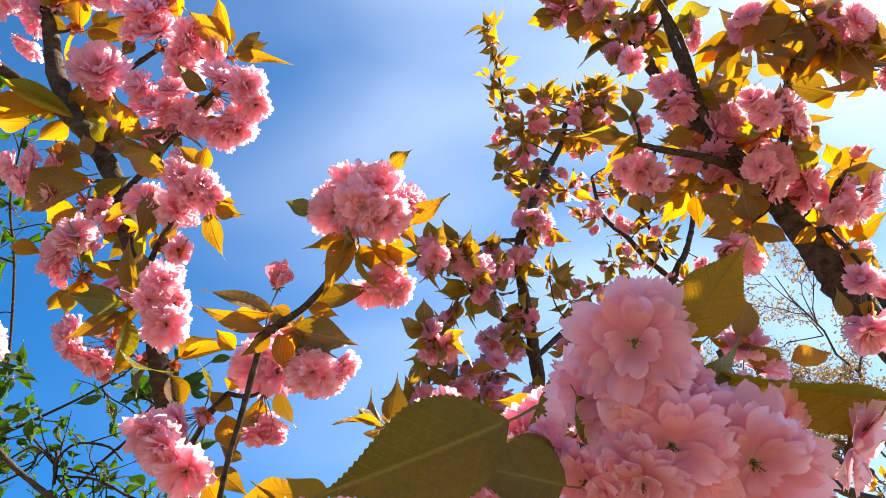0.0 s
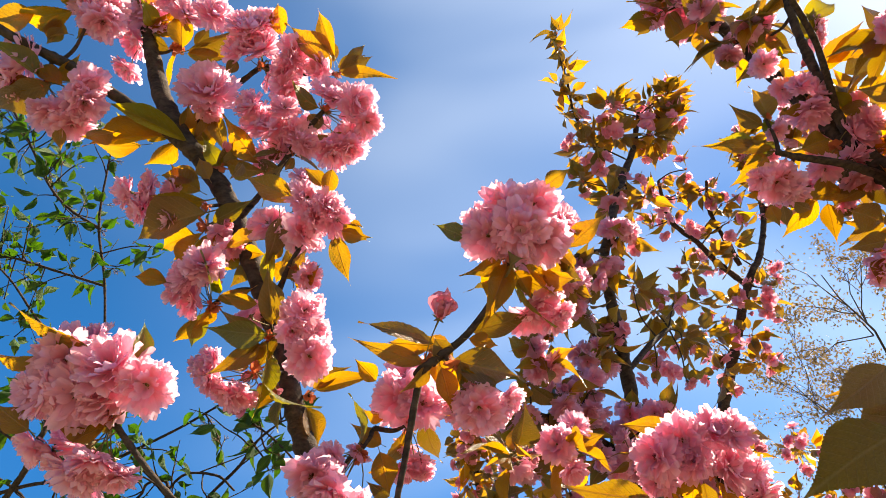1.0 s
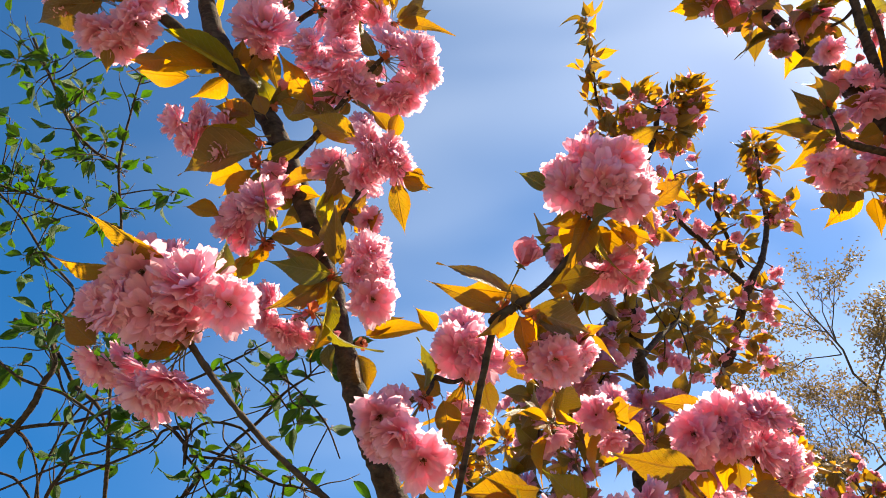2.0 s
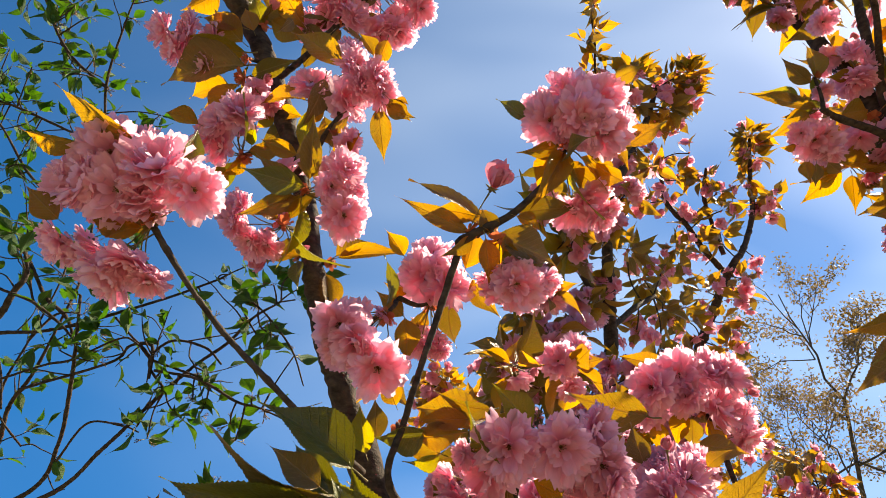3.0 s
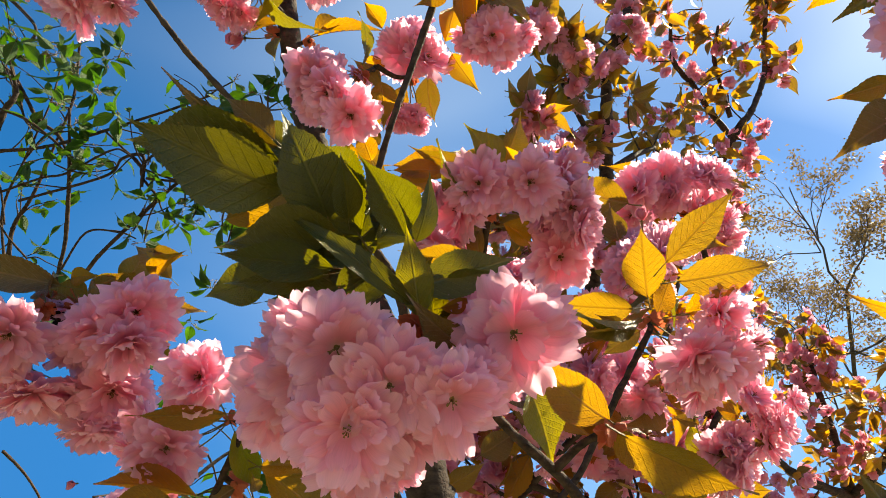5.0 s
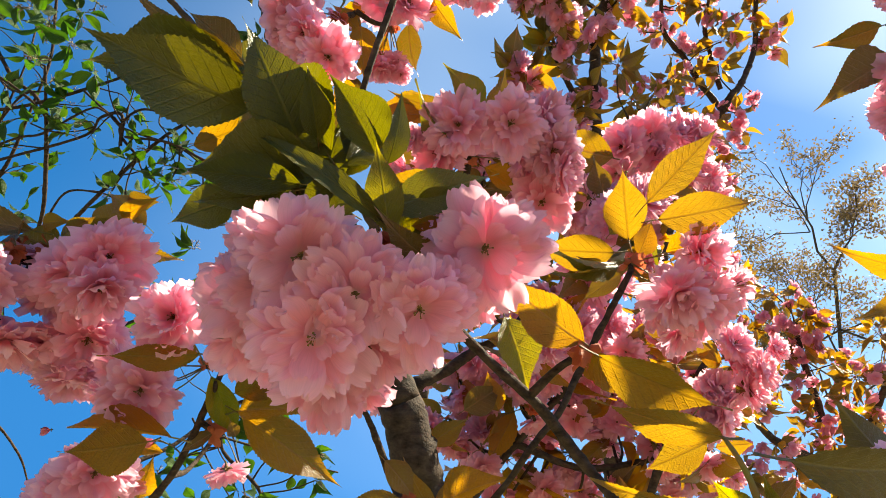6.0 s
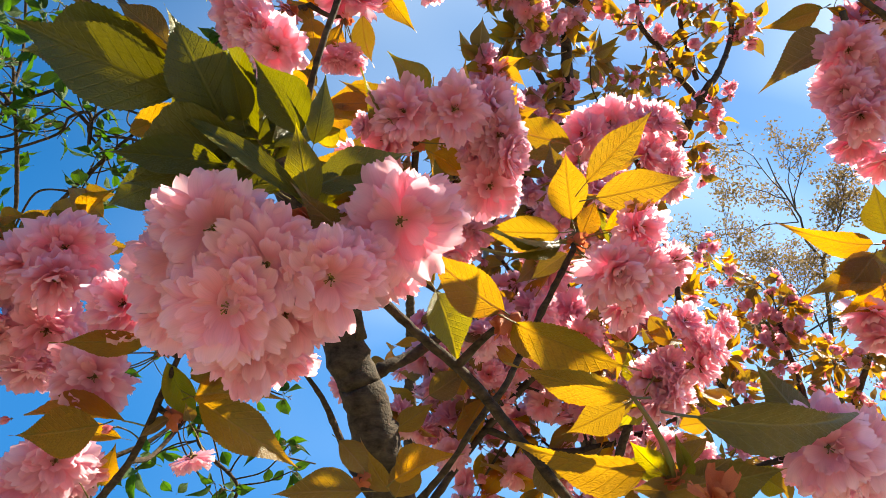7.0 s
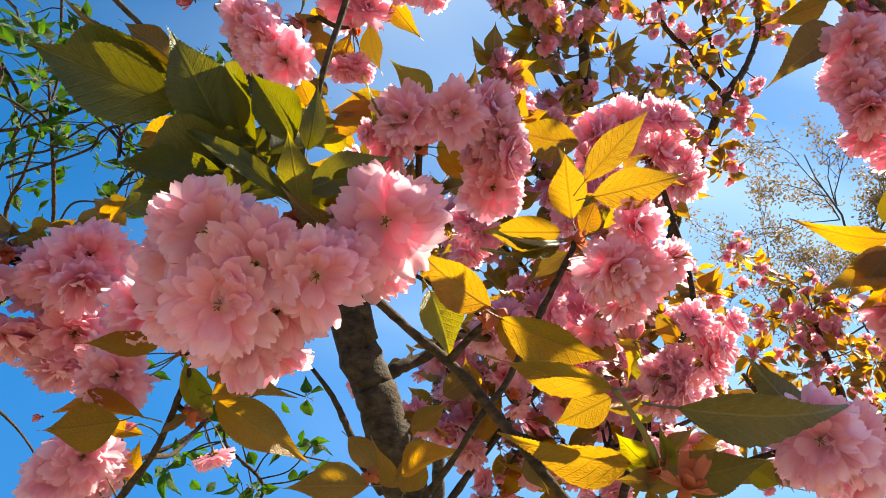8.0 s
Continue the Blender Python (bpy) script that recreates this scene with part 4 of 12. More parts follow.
blossom(side_twig, (-0.2106, 0.5118, 2.5263), 0.0437, (0.76, -0.09, -0.65), FLAT_FLOWERS)
blossom(side_twig, (-0.2156, 0.4893, 2.5592), 0.0441, (0.93, -0.35, -0.05), FLAT_FLOWERS)
blossom(side_twig, (-0.2352, 0.5262, 2.5262), 0.0392, (0.61, 0.24, -0.75), MID_FLOWERS)
blossom(side_twig, (-0.2373, 0.5353, 2.5059), 0.0473, (0.45, 0.25, -0.86), MID_FLOWERS)
blossom(side_twig, (-0.2602, 0.5392, 2.5030), 0.0524, (0.27, 0.33, -0.90), MID_FLOWERS)
blossom(side_twig, (-0.2773, 0.5383, 2.4982), 0.0421, (-0.17, 0.31, -0.93), MID_FLOWERS)
blossom(side_twig, (-0.2540, 0.5507, 2.4872), 0.0421, (0.24, 0.29, -0.93), FLAT_FLOWERS)
blossom(side_twig, (-0.2245, 0.5300, 2.5239), 0.0393, (0.74, 0.20, -0.64), MID_FLOWERS)
blossom(side_twig, (-0.2667, 0.4798, 2.5642), 0.0422, (0.31, -0.91, 0.27), FLAT_FLOWERS)
blossom(side_twig, (-0.2875, 0.5148, 2.5374), 0.0341, (-0.72, 0.31, -0.62), MID_FLOWERS)
blossom(side_twig, (-0.2825, 0.5291, 2.5611), 0.0324, (-0.13, 0.97, 0.18), FLAT_FLOWERS)
blossom(side_twig, (-0.2351, 0.5128, 2.5652), 0.0511, (1.00, 0.00, 0.04), MID_FLOWERS)
blossom(side_twig, (-0.2616, 0.5455, 2.5364), 0.0498, (0.39, 0.73, -0.56), MID_FLOWERS)
blossom(side_twig, (-0.2363, 0.5421, 2.5533), 0.0373, (0.84, 0.47, -0.26), MID_FLOWERS)
leaf(side_twig, (-0.2657, 0.5233, 2.5166), (-0.2892, 0.5366, 2.5157), 0.0151, (0.00, -0.06, -1.00))
leaf(side_twig, (-0.2537, 0.5212, 2.5189), (-0.2408, 0.5276, 2.5046), 0.0114, (-0.48, -0.56, -0.68))
leaf(side_twig, (-0.2717, 0.5040, 2.5367), (-0.2924, 0.5140, 2.5093), 0.0200, (0.09, -0.91, -0.40))
stalks(side_twig, (-0.2698, 0.5004, 2.5406), [(-0.263, 0.498, 2.557), (-0.274, 0.493, 2.553), (-0.231, 0.496, 2.550), (-0.244, 0.491, 2.563), (-0.212, 0.507, 2.547), (-0.217, 0.512, 2.531), (-0.223, 0.492, 2.560), (-0.240, 0.525, 2.532), (-0.241, 0.533, 2.513), (-0.263, 0.536, 2.512), (-0.276, 0.536, 2.505), (-0.256, 0.549, 2.494), (-0.230, 0.529, 2.528), (-0.269, 0.487, 2.562), (-0.283, 0.513, 2.541), (-0.282, 0.523, 2.560), (-0.244, 0.513, 2.565), (-0.265, 0.539, 2.541), (-0.242, 0.539, 2.555)])
blossom(side_twig, (-0.3650, 0.4819, 2.5385), 0.0398, (-0.64, -0.76, 0.10), MID_FLOWERS)
blossom(side_twig, (-0.3557, 0.4974, 2.5172), 0.0462, (-0.49, -0.85, 0.17), FLAT_FLOWERS)
blossom(side_twig, (-0.3341, 0.5000, 2.5112), 0.0510, (-0.23, -0.92, 0.33), MID_FLOWERS)
blossom(side_twig, (-0.3637, 0.5143, 2.5086), 0.0515, (-0.80, -0.57, -0.21), MID_FLOWERS)
blossom(side_twig, (-0.3437, 0.5145, 2.5084), 0.0499, (-0.78, -0.59, 0.19), MID_FLOWERS)
blossom(side_twig, (-0.3208, 0.5001, 2.5105), 0.0508, (0.08, -0.99, 0.09), FLAT_FLOWERS)
blossom(side_twig, (-0.3044, 0.5107, 2.5048), 0.0462, (0.66, -0.74, 0.10), MID_FLOWERS)
blossom(side_twig, (-0.3285, 0.5214, 2.4947), 0.0430, (-0.79, -0.60, -0.11), MID_FLOWERS)
blossom(side_twig, (-0.3510, 0.5333, 2.4794), 0.0380, (-0.81, -0.05, -0.59), MID_FLOWERS)
blossom(side_twig, (-0.2936, 0.5195, 2.4924), 0.0379, (0.80, -0.50, -0.33), MID_FLOWERS)
blossom(side_twig, (-0.3162, 0.4827, 2.5256), 0.0410, (0.20, -0.92, 0.33), FLAT_FLOWERS)
blossom(side_twig, (-0.3126, 0.5314, 2.5165), 0.0360, (0.36, -0.17, 0.92), MID_FLOWERS)
blossom(side_twig, (-0.3541, 0.5423, 2.5101), 0.0361, (-0.95, 0.11, 0.30), MID_FLOWERS)
blossom(side_twig, (-0.3651, 0.5059, 2.5557), 0.0378, (-0.70, -0.52, 0.48), FLAT_FLOWERS)
leaf(side_twig, (-0.3248, 0.5283, 2.4813), (-0.3547, 0.5231, 2.4914), 0.0157, (-0.11, -0.70, -0.70))
leaf(side_twig, (-0.3096, 0.5302, 2.4796), (-0.3262, 0.5478, 2.4765), 0.0136, (-0.16, -0.31, -0.94))
stalks(side_twig, (-0.3153, 0.5246, 2.4854), [(-0.360, 0.487, 2.538), (-0.352, 0.504, 2.516), (-0.332, 0.508, 2.508), (-0.356, 0.520, 2.511), (-0.337, 0.520, 2.507), (-0.322, 0.509, 2.510), (-0.310, 0.517, 2.504), (-0.322, 0.526, 2.496), (-0.345, 0.534, 2.483), (-0.299, 0.523, 2.495), (-0.318, 0.490, 2.523), (-0.315, 0.533, 2.511), (-0.348, 0.542, 2.508), (-0.360, 0.509, 2.552)])
blossom(short_twig, (-0.2766, 0.5134, 2.3739), 0.0471, (0.67, -0.71, 0.22), FLAT_FLOWERS)
blossom(short_twig, (-0.2655, 0.5248, 2.3539), 0.0467, (0.87, -0.49, -0.06), FLAT_FLOWERS)
blossom(short_twig, (-0.2428, 0.5326, 2.3528), 0.0426, (0.90, -0.35, -0.26), FLAT_FLOWERS)
blossom(short_twig, (-0.2824, 0.5366, 2.3427), 0.0526, (0.88, -0.38, -0.28), MID_FLOWERS)
blossom(short_twig, (-0.2927, 0.5313, 2.3573), 0.0413, (0.80, -0.59, 0.09), MID_FLOWERS)
blossom(short_twig, (-0.3238, 0.5309, 2.3524), 0.0470, (-0.28, -0.88, 0.38), FLAT_FLOWERS)
blossom(short_twig, (-0.2859, 0.5174, 2.4205), 0.0310, (0.36, -0.61, 0.70), MID_FLOWERS)
blossom(short_twig, (-0.2505, 0.5150, 2.3624), 0.0400, (0.78, -0.60, -0.18), MID_FLOWERS)
blossom(short_twig, (-0.2886, 0.5512, 2.3661), 0.0499, (0.92, -0.14, 0.37), FLAT_FLOWERS)
blossom(short_twig, (-0.2934, 0.5458, 2.4356), 0.0294, (0.58, -0.35, 0.73), FLAT_FLOWERS)
leaf(short_twig, (-0.2893, 0.5114, 2.3689), (-0.3468, 0.4824, 2.3922), 0.0268, (0.17, -0.80, -0.58))
leaf(short_twig, (-0.2420, 0.4872, 2.3951), (-0.2526, 0.5098, 2.3654), 0.0179, (0.38, -0.67, -0.64))
leaf(short_twig, (-0.2555, 0.5006, 2.3808), (-0.2705, 0.4782, 2.3902), 0.0160, (0.59, -0.62, -0.52))
leaf(short_twig, (-0.2328, 0.5336, 2.3463), (-0.2070, 0.5517, 2.3334), 0.0186, (-0.12, -0.46, -0.88))
leaf(short_twig, (-0.2359, 0.5382, 2.3415), (-0.2035, 0.5458, 2.3314), 0.0155, (-0.19, -0.39, -0.90))
leaf(short_twig, (-0.2444, 0.5410, 2.3384), (-0.2325, 0.5817, 2.2964), 0.0217, (0.05, -0.72, -0.69))
leaf(short_twig, (-0.3074, 0.5447, 2.3335), (-0.3244, 0.5607, 2.3192), 0.0153, (-0.11, -0.72, -0.68))
leaf(short_twig, (-0.2245, 0.5327, 2.3475), (-0.2094, 0.5341, 2.3422), 0.0090, (0.02, -0.98, -0.20))
stalks(short_twig, (-0.3194, 0.5417, 2.3365), [(-0.282, 0.519, 2.372), (-0.273, 0.529, 2.354), (-0.250, 0.535, 2.355), (-0.291, 0.540, 2.345), (-0.299, 0.536, 2.357), (-0.321, 0.538, 2.349), (-0.288, 0.521, 2.417), (-0.256, 0.519, 2.364), (-0.297, 0.552, 2.363), (-0.297, 0.548, 2.432)])
blossom(leader, (-0.3929, 0.5411, 2.3015), 0.0466, (0.25, -0.93, 0.27), MID_FLOWERS)
blossom(leader, (-0.4166, 0.5506, 2.2956), 0.0411, (-0.42, -0.91, 0.06), FLAT_FLOWERS)
blossom(leader, (-0.3828, 0.5505, 2.2924), 0.0438, (0.19, -0.97, 0.18), MID_FLOWERS)
blossom(leader, (-0.4301, 0.5694, 2.2906), 0.0403, (-0.72, -0.69, -0.04), FLAT_FLOWERS)
blossom(leader, (-0.4122, 0.5742, 2.2766), 0.0442, (-0.84, -0.48, -0.25), FLAT_FLOWERS)
blossom(leader, (-0.4021, 0.5682, 2.2877), 0.0445, (-0.51, -0.78, 0.36), FLAT_FLOWERS)
blossom(leader, (-0.4065, 0.5754, 2.2646), 0.0296, (-0.54, -0.43, -0.72), MID_FLOWERS)
blossom(leader, (-0.4375, 0.5895, 2.3089), 0.0383, (-0.81, -0.21, 0.54), MID_FLOWERS)
blossom(leader, (-0.4025, 0.5743, 2.3074), 0.0416, (0.09, -0.67, 0.74), MID_FLOWERS)
leaf(leader, (-0.4400, 0.5553, 2.2913), (-0.4750, 0.5433, 2.2955), 0.0176, (0.26, -0.88, -0.40))
leaf(leader, (-0.4063, 0.5844, 2.2612), (-0.4367, 0.6109, 2.2416), 0.0251, (0.41, -0.19, -0.89))
leaf(leader, (-0.3859, 0.5787, 2.2676), (-0.4060, 0.5887, 2.2452), 0.0177, (0.68, -0.20, -0.70))
leaf(leader, (-0.3796, 0.5676, 2.2793), (-0.3776, 0.5473, 2.2904), 0.0130, (-0.19, -0.49, -0.85), "o")
leaf(leader, (-0.3820, 0.5720, 2.2746), (-0.3407, 0.5671, 2.2766), 0.0197, (0.02, -0.19, -0.98))
stalks(leader, (-0.3890, 0.5762, 2.2701), [(-0.395, 0.549, 2.299), (-0.413, 0.557, 2.295), (-0.384, 0.558, 2.291), (-0.425, 0.574, 2.291), (-0.405, 0.578, 2.279), (-0.398, 0.574, 2.285), (-0.404, 0.578, 2.268), (-0.432, 0.591, 2.305), (-0.403, 0.579, 2.302)])
blossom(leader, (-0.3382, 0.5689, 2.2463), 0.0360, (-0.50, -0.26, 0.83), FLAT_FLOWERS)
blossom(leader, (-0.2650, 0.5345, 2.2193), 0.0424, (0.70, -0.71, 0.01), MID_FLOWERS)
blossom(leader, (-0.2765, 0.5404, 2.1985), 0.0329, (0.72, -0.61, -0.35), MID_FLOWERS)
blossom(leader, (-0.2583, 0.5571, 2.2064), 0.0351, (0.84, -0.38, -0.39), MID_FLOWERS)
blossom(leader, (-0.2617, 0.5623, 2.1808), 0.0493, (0.45, -0.67, -0.59), FLAT_FLOWERS)
blossom(leader, (-0.2538, 0.5673, 2.1945), 0.0390, (0.84, -0.18, -0.52), MID_FLOWERS)
blossom(leader, (-0.2810, 0.5410, 2.2231), 0.0261, (0.77, -0.62, 0.14), MID_FLOWERS)
blossom(leader, (-0.2846, 0.5638, 2.2164), 0.0312, (0.97, -0.23, -0.01), MID_FLOWERS)
blossom(leader, (-0.3322, 0.5962, 2.2608), 0.0342, (-0.32, 0.25, 0.92), FLAT_FLOWERS)
leaf(leader, (-0.3036, 0.5467, 2.2008), (-0.3622, 0.5315, 2.2000), 0.0233, (0.16, -0.56, -0.81), "o")
leaf(leader, (-0.3018, 0.5480, 2.2140), (-0.3002, 0.4978, 2.2496), 0.0191, (0.16, -0.57, -0.81))
leaf(leader, (-0.3144, 0.5535, 2.2079), (-0.3531, 0.5284, 2.2169), 0.0188, (0.18, -0.57, -0.80))
leaf(leader, (-0.3166, 0.5318, 2.2308), (-0.3529, 0.5220, 2.2370), 0.0162, (0.04, -0.64, -0.77))
leaf(leader, (-0.3104, 0.5621, 2.1990), (-0.3340, 0.5645, 2.1789), 0.0163, (0.60, -0.29, -0.74))
leaf(leader, (-0.2970, 0.5482, 2.2138), (-0.2822, 0.5428, 2.2378), 0.0149, (0.04, -0.97, -0.24))
leaf(leader, (-0.3084, 0.5414, 2.2209), (-0.2935, 0.5240, 2.2397), 0.0136, (0.09, -0.70, -0.71), "o")
stalks(leader, (-0.3070, 0.5581, 2.2032), [(-0.335, 0.571, 2.241), (-0.270, 0.540, 2.219), (-0.281, 0.544, 2.201), (-0.264, 0.560, 2.209), (-0.266, 0.568, 2.186), (-0.260, 0.569, 2.198), (-0.285, 0.544, 2.222), (-0.290, 0.565, 2.216), (-0.330, 0.595, 2.255)])
blossom(leader, (-0.3688, 0.5752, 2.1891), 0.0353, (-0.79, -0.61, -0.08), MID_FLOWERS)
blossom(leader, (-0.3729, 0.5809, 2.1725), 0.0336, (-0.85, -0.43, -0.30), MID_FLOWERS)
blossom(leader, (-0.3551, 0.5956, 2.1637), 0.0416, (-0.71, -0.06, -0.70), MID_FLOWERS)
blossom(leader, (-0.3373, 0.5951, 2.1595), 0.0336, (-0.32, 0.05, -0.95), MID_FLOWERS)
blossom(leader, (-0.3674, 0.5956, 2.1676), 0.0313, (-0.77, -0.13, -0.63), MID_FLOWERS)
blossom(leader, (-0.3866, 0.5824, 2.1892), 0.0264, (-0.85, -0.47, -0.22), MID_FLOWERS)
blossom(leader, (-0.3275, 0.5829, 2.1768), 0.0109, (-0.90, -0.37, -0.21), BUDS, "bud")
blossom(leader, (-0.3148, 0.5894, 2.1702), 0.0121, (0.73, 0.13, -0.67), BUDS, "bud")
blossom(leader, (-0.3015, 0.5959, 2.1635), 0.0109, (0.86, 0.07, -0.51), BUDS, "bud")
blossom(leader, (-0.3770, 0.6069, 2.1886), 0.0319, (-0.97, 0.03, -0.25), MID_FLOWERS)
blossom(leader, (-0.3497, 0.6167, 2.1768), 0.0319, (-0.78, 0.54, -0.32), MID_FLOWERS)
leaf(leader, (-0.3021, 0.6025, 2.1565), (-0.3411, 0.6124, 2.1602), 0.0182, (-0.25, -0.97, -0.03))
leaf(leader, (-0.3300, 0.5777, 2.1822), (-0.3518, 0.5623, 2.1817), 0.0149, (0.57, -0.80, -0.20))
leaf(leader, (-0.3075, 0.5956, 2.1637), (-0.3267, 0.5963, 2.1581), 0.0112, (0.03, -0.97, -0.24))
stalks(leader, (-0.3233, 0.5831, 2.1767), [(-0.364, 0.579, 2.190), (-0.368, 0.584, 2.174), (-0.350, 0.596, 2.169), (-0.335, 0.595, 2.165), (-0.363, 0.596, 2.171), (-0.383, 0.585, 2.190), (-0.326, 0.584, 2.177), (-0.316, 0.589, 2.172), (-0.303, 0.596, 2.164), (-0.371, 0.607, 2.190), (-0.345, 0.614, 2.179)])
leaf(leader, (-0.2687, 0.6331, 2.1829), (-0.1973, 0.6127, 2.1863), 0.0197, (-0.25, -0.91, -0.32))
leaf(leader, (-0.2719, 0.6321, 2.1839), (-0.2357, 0.6255, 2.2083), 0.0247, (-0.07, -0.98, -0.16))
leaf(leader, (-0.2816, 0.6466, 2.1685), (-0.2669, 0.6677, 2.1284), 0.0267, (0.61, -0.77, -0.18))
leaf(leader, (-0.2802, 0.6525, 2.1624), (-0.2897, 0.6761, 2.1438), 0.0154, (-0.23, -0.66, -0.72), "g")
stalks(leader, (-0.2756, 0.6372, 2.1785), [])
blossom(short_twig, (-0.2732, 0.5560, 2.2870), 0.0325, (0.66, -0.25, -0.71), FLAT_FLOWERS)
blossom(short_twig, (-0.2848, 0.5657, 2.3082), 0.0294, (0.83, 0.33, 0.44), MID_FLOWERS)
leaf(short_twig, (-0.2917, 0.5631, 2.2854), (-0.2794, 0.5349, 2.3078), 0.0213, (-0.27, -0.67, -0.69))
leaf(short_twig, (-0.2948, 0.5606, 2.2879), (-0.3040, 0.5426, 2.3067), 0.0155, (0.02, -0.73, -0.69))
leaf(short_twig, (-0.2888, 0.5678, 2.2805), (-0.2590, 0.5426, 2.2896), 0.0171, (-0.11, -0.45, -0.89))
stalks(short_twig, (-0.2908, 0.5540, 2.2950), [(-0.277, 0.557, 2.291), (-0.289, 0.564, 2.306)])
blossom(low_twig, (-0.2469, 0.5753, 2.0592), 0.0484, (-0.05, -0.69, -0.73), FLAT_FLOWERS)
blossom(low_twig, (-0.2300, 0.5782, 2.0429), 0.0447, (-0.37, -0.49, -0.79), MID_FLOWERS)
blossom(low_twig, (-0.2455, 0.5943, 2.0442), 0.0404, (-0.43, -0.26, -0.87), MID_FLOWERS)
blossom(low_twig, (-0.2087, 0.5859, 2.0245), 0.0497, (0.09, -0.63, -0.77), FLAT_FLOWERS)
blossom(low_twig, (-0.2080, 0.5960, 2.0882), 0.0238, (-0.63, 0.71, -0.31), FLAT_FLOWERS)
blossom(low_twig, (-0.2327, 0.5912, 2.0810), 0.0349, (-0.76, -0.37, -0.53), FLAT_FLOWERS)
blossom(low_twig, (-0.2251, 0.5976, 2.0371), 0.0336, (-0.13, -0.21, -0.97), MID_FLOWERS)
blossom(low_twig, (-0.2413, 0.5974, 2.0768), 0.0460, (-0.80, -0.24, -0.55), MID_FLOWERS)
blossom(low_twig, (-0.2289, 0.6164, 2.0626), 0.0320, (-0.55, 0.18, -0.82), MID_FLOWERS)
leaf(low_twig, (-0.1897, 0.6034, 2.0901), (-0.1806, 0.6250, 2.0555), 0.0234, (0.23, -0.85, -0.47))
leaf(low_twig, (-0.2108, 0.6615, 2.0604), (-0.1764, 0.6766, 2.0345), 0.0186, (0.20, -0.94, -0.28))
leaf(low_twig, (-0.2167, 0.6619, 2.0602), (-0.2243, 0.6829, 2.0349), 0.0189, (0.50, -0.58, -0.64))
leaf(low_twig, (-0.1917, 0.6266, 2.1093), (-0.2179, 0.6053, 2.1204), 0.0166, (0.33, -0.72, -0.62))
stalks(low_twig, (-0.2085, 0.5943, 2.0866), [(-0.246, 0.581, 2.066), (-0.227, 0.582, 2.049), (-0.242, 0.596, 2.051), (-0.209, 0.592, 2.031), (-0.205, 0.593, 2.090), (-0.228, 0.594, 2.084), (-0.224, 0.599, 2.043), (-0.235, 0.599, 2.081), (-0.226, 0.615, 2.067)])
blossom(low_twig, (-0.1711, 0.6220, 2.1576), 0.0595, (-0.06, -0.87, -0.49), FLAT_FLOWERS)
blossom(low_twig, (-0.1479, 0.6208, 2.1489), 0.0530, (0.40, -0.87, 0.29), FLAT_FLOWERS)
blossom(low_twig, (-0.1854, 0.6219, 2.1564), 0.0469, (-0.63, -0.74, 0.23), MID_FLOWERS)
blossom(low_twig, (-0.1645, 0.6219, 2.1879), 0.0484, (-0.07, -0.76, 0.65), FLAT_FLOWERS)
blossom(low_twig, (-0.1502, 0.6272, 2.1937), 0.0410, (0.13, -0.58, 0.80), MID_FLOWERS)
blossom(low_twig, (-0.1586, 0.6575, 2.1020), 0.0339, (0.19, 0.18, -0.97), MID_FLOWERS)
blossom(low_twig, (-0.1710, 0.6548, 2.0932), 0.0309, (-0.22, 0.09, -0.97), MID_FLOWERS)
blossom(low_twig, (-0.1492, 0.6576, 2.0903), 0.0233, (0.34, 0.09, -0.93), MID_FLOWERS)
blossom(low_twig, (-0.1686, 0.6662, 2.1264), 0.0294, (-0.34, 0.72, -0.60), MID_FLOWERS)
blossom(low_twig, (-0.1591, 0.6694, 2.1345), 0.0322, (-0.09, 0.79, -0.61), FLAT_FLOWERS)
leaf(low_twig, (-0.1446, 0.6310, 2.1356), (-0.1385, 0.6623, 2.1004), 0.0262, (-0.51, -0.59, -0.62))
leaf(low_twig, (-0.1974, 0.6067, 2.1731), (-0.2158, 0.5868, 2.1887), 0.0175, (0.37, -0.76, -0.53))
leaf(low_twig, (-0.1222, 0.6156, 2.1564), (-0.0935, 0.6318, 2.1236), 0.0196, (-0.39, -0.64, -0.66))
leaf(low_twig, (-0.1303, 0.6092, 2.1660), (-0.1211, 0.5899, 2.2098), 0.0264, (0.22, -0.88, -0.43))
leaf(low_twig, (-0.1886, 0.6286, 2.1412), (-0.2164, 0.6321, 2.1515), 0.0143, (-0.35, -0.57, -0.75))
leaf(low_twig, (-0.1888, 0.6755, 2.0742), (-0.2089, 0.6556, 2.0811), 0.0139, (0.32, -0.58, -0.75))
stalks(low_twig, (-0.1638, 0.6329, 2.1338), [(-0.170, 0.631, 2.163), (-0.152, 0.629, 2.146), (-0.180, 0.628, 2.154), (-0.164, 0.629, 2.182), (-0.151, 0.632, 2.188), (-0.160, 0.656, 2.108), (-0.170, 0.654, 2.099), (-0.151, 0.657, 2.094), (-0.167, 0.662, 2.130), (-0.159, 0.665, 2.138)])
blossom(leader, (-0.5154, 0.5246, 2.4229), 0.0412, (-0.90, -0.38, -0.20), MID_FLOWERS)
blossom(leader, (-0.4860, 0.5257, 2.4105), 0.0437, (-0.90, -0.40, -0.19), MID_FLOWERS)
blossom(leader, (-0.4539, 0.5244, 2.4150), 0.0381, (-0.77, -0.63, -0.11), FLAT_FLOWERS)
blossom(leader, (-0.4612, 0.5439, 2.3908), 0.0336, (-0.85, -0.09, -0.52), MID_FLOWERS)
blossom(leader, (-0.4969, 0.5329, 2.3984), 0.0363, (-0.92, -0.25, -0.29), FLAT_FLOWERS)
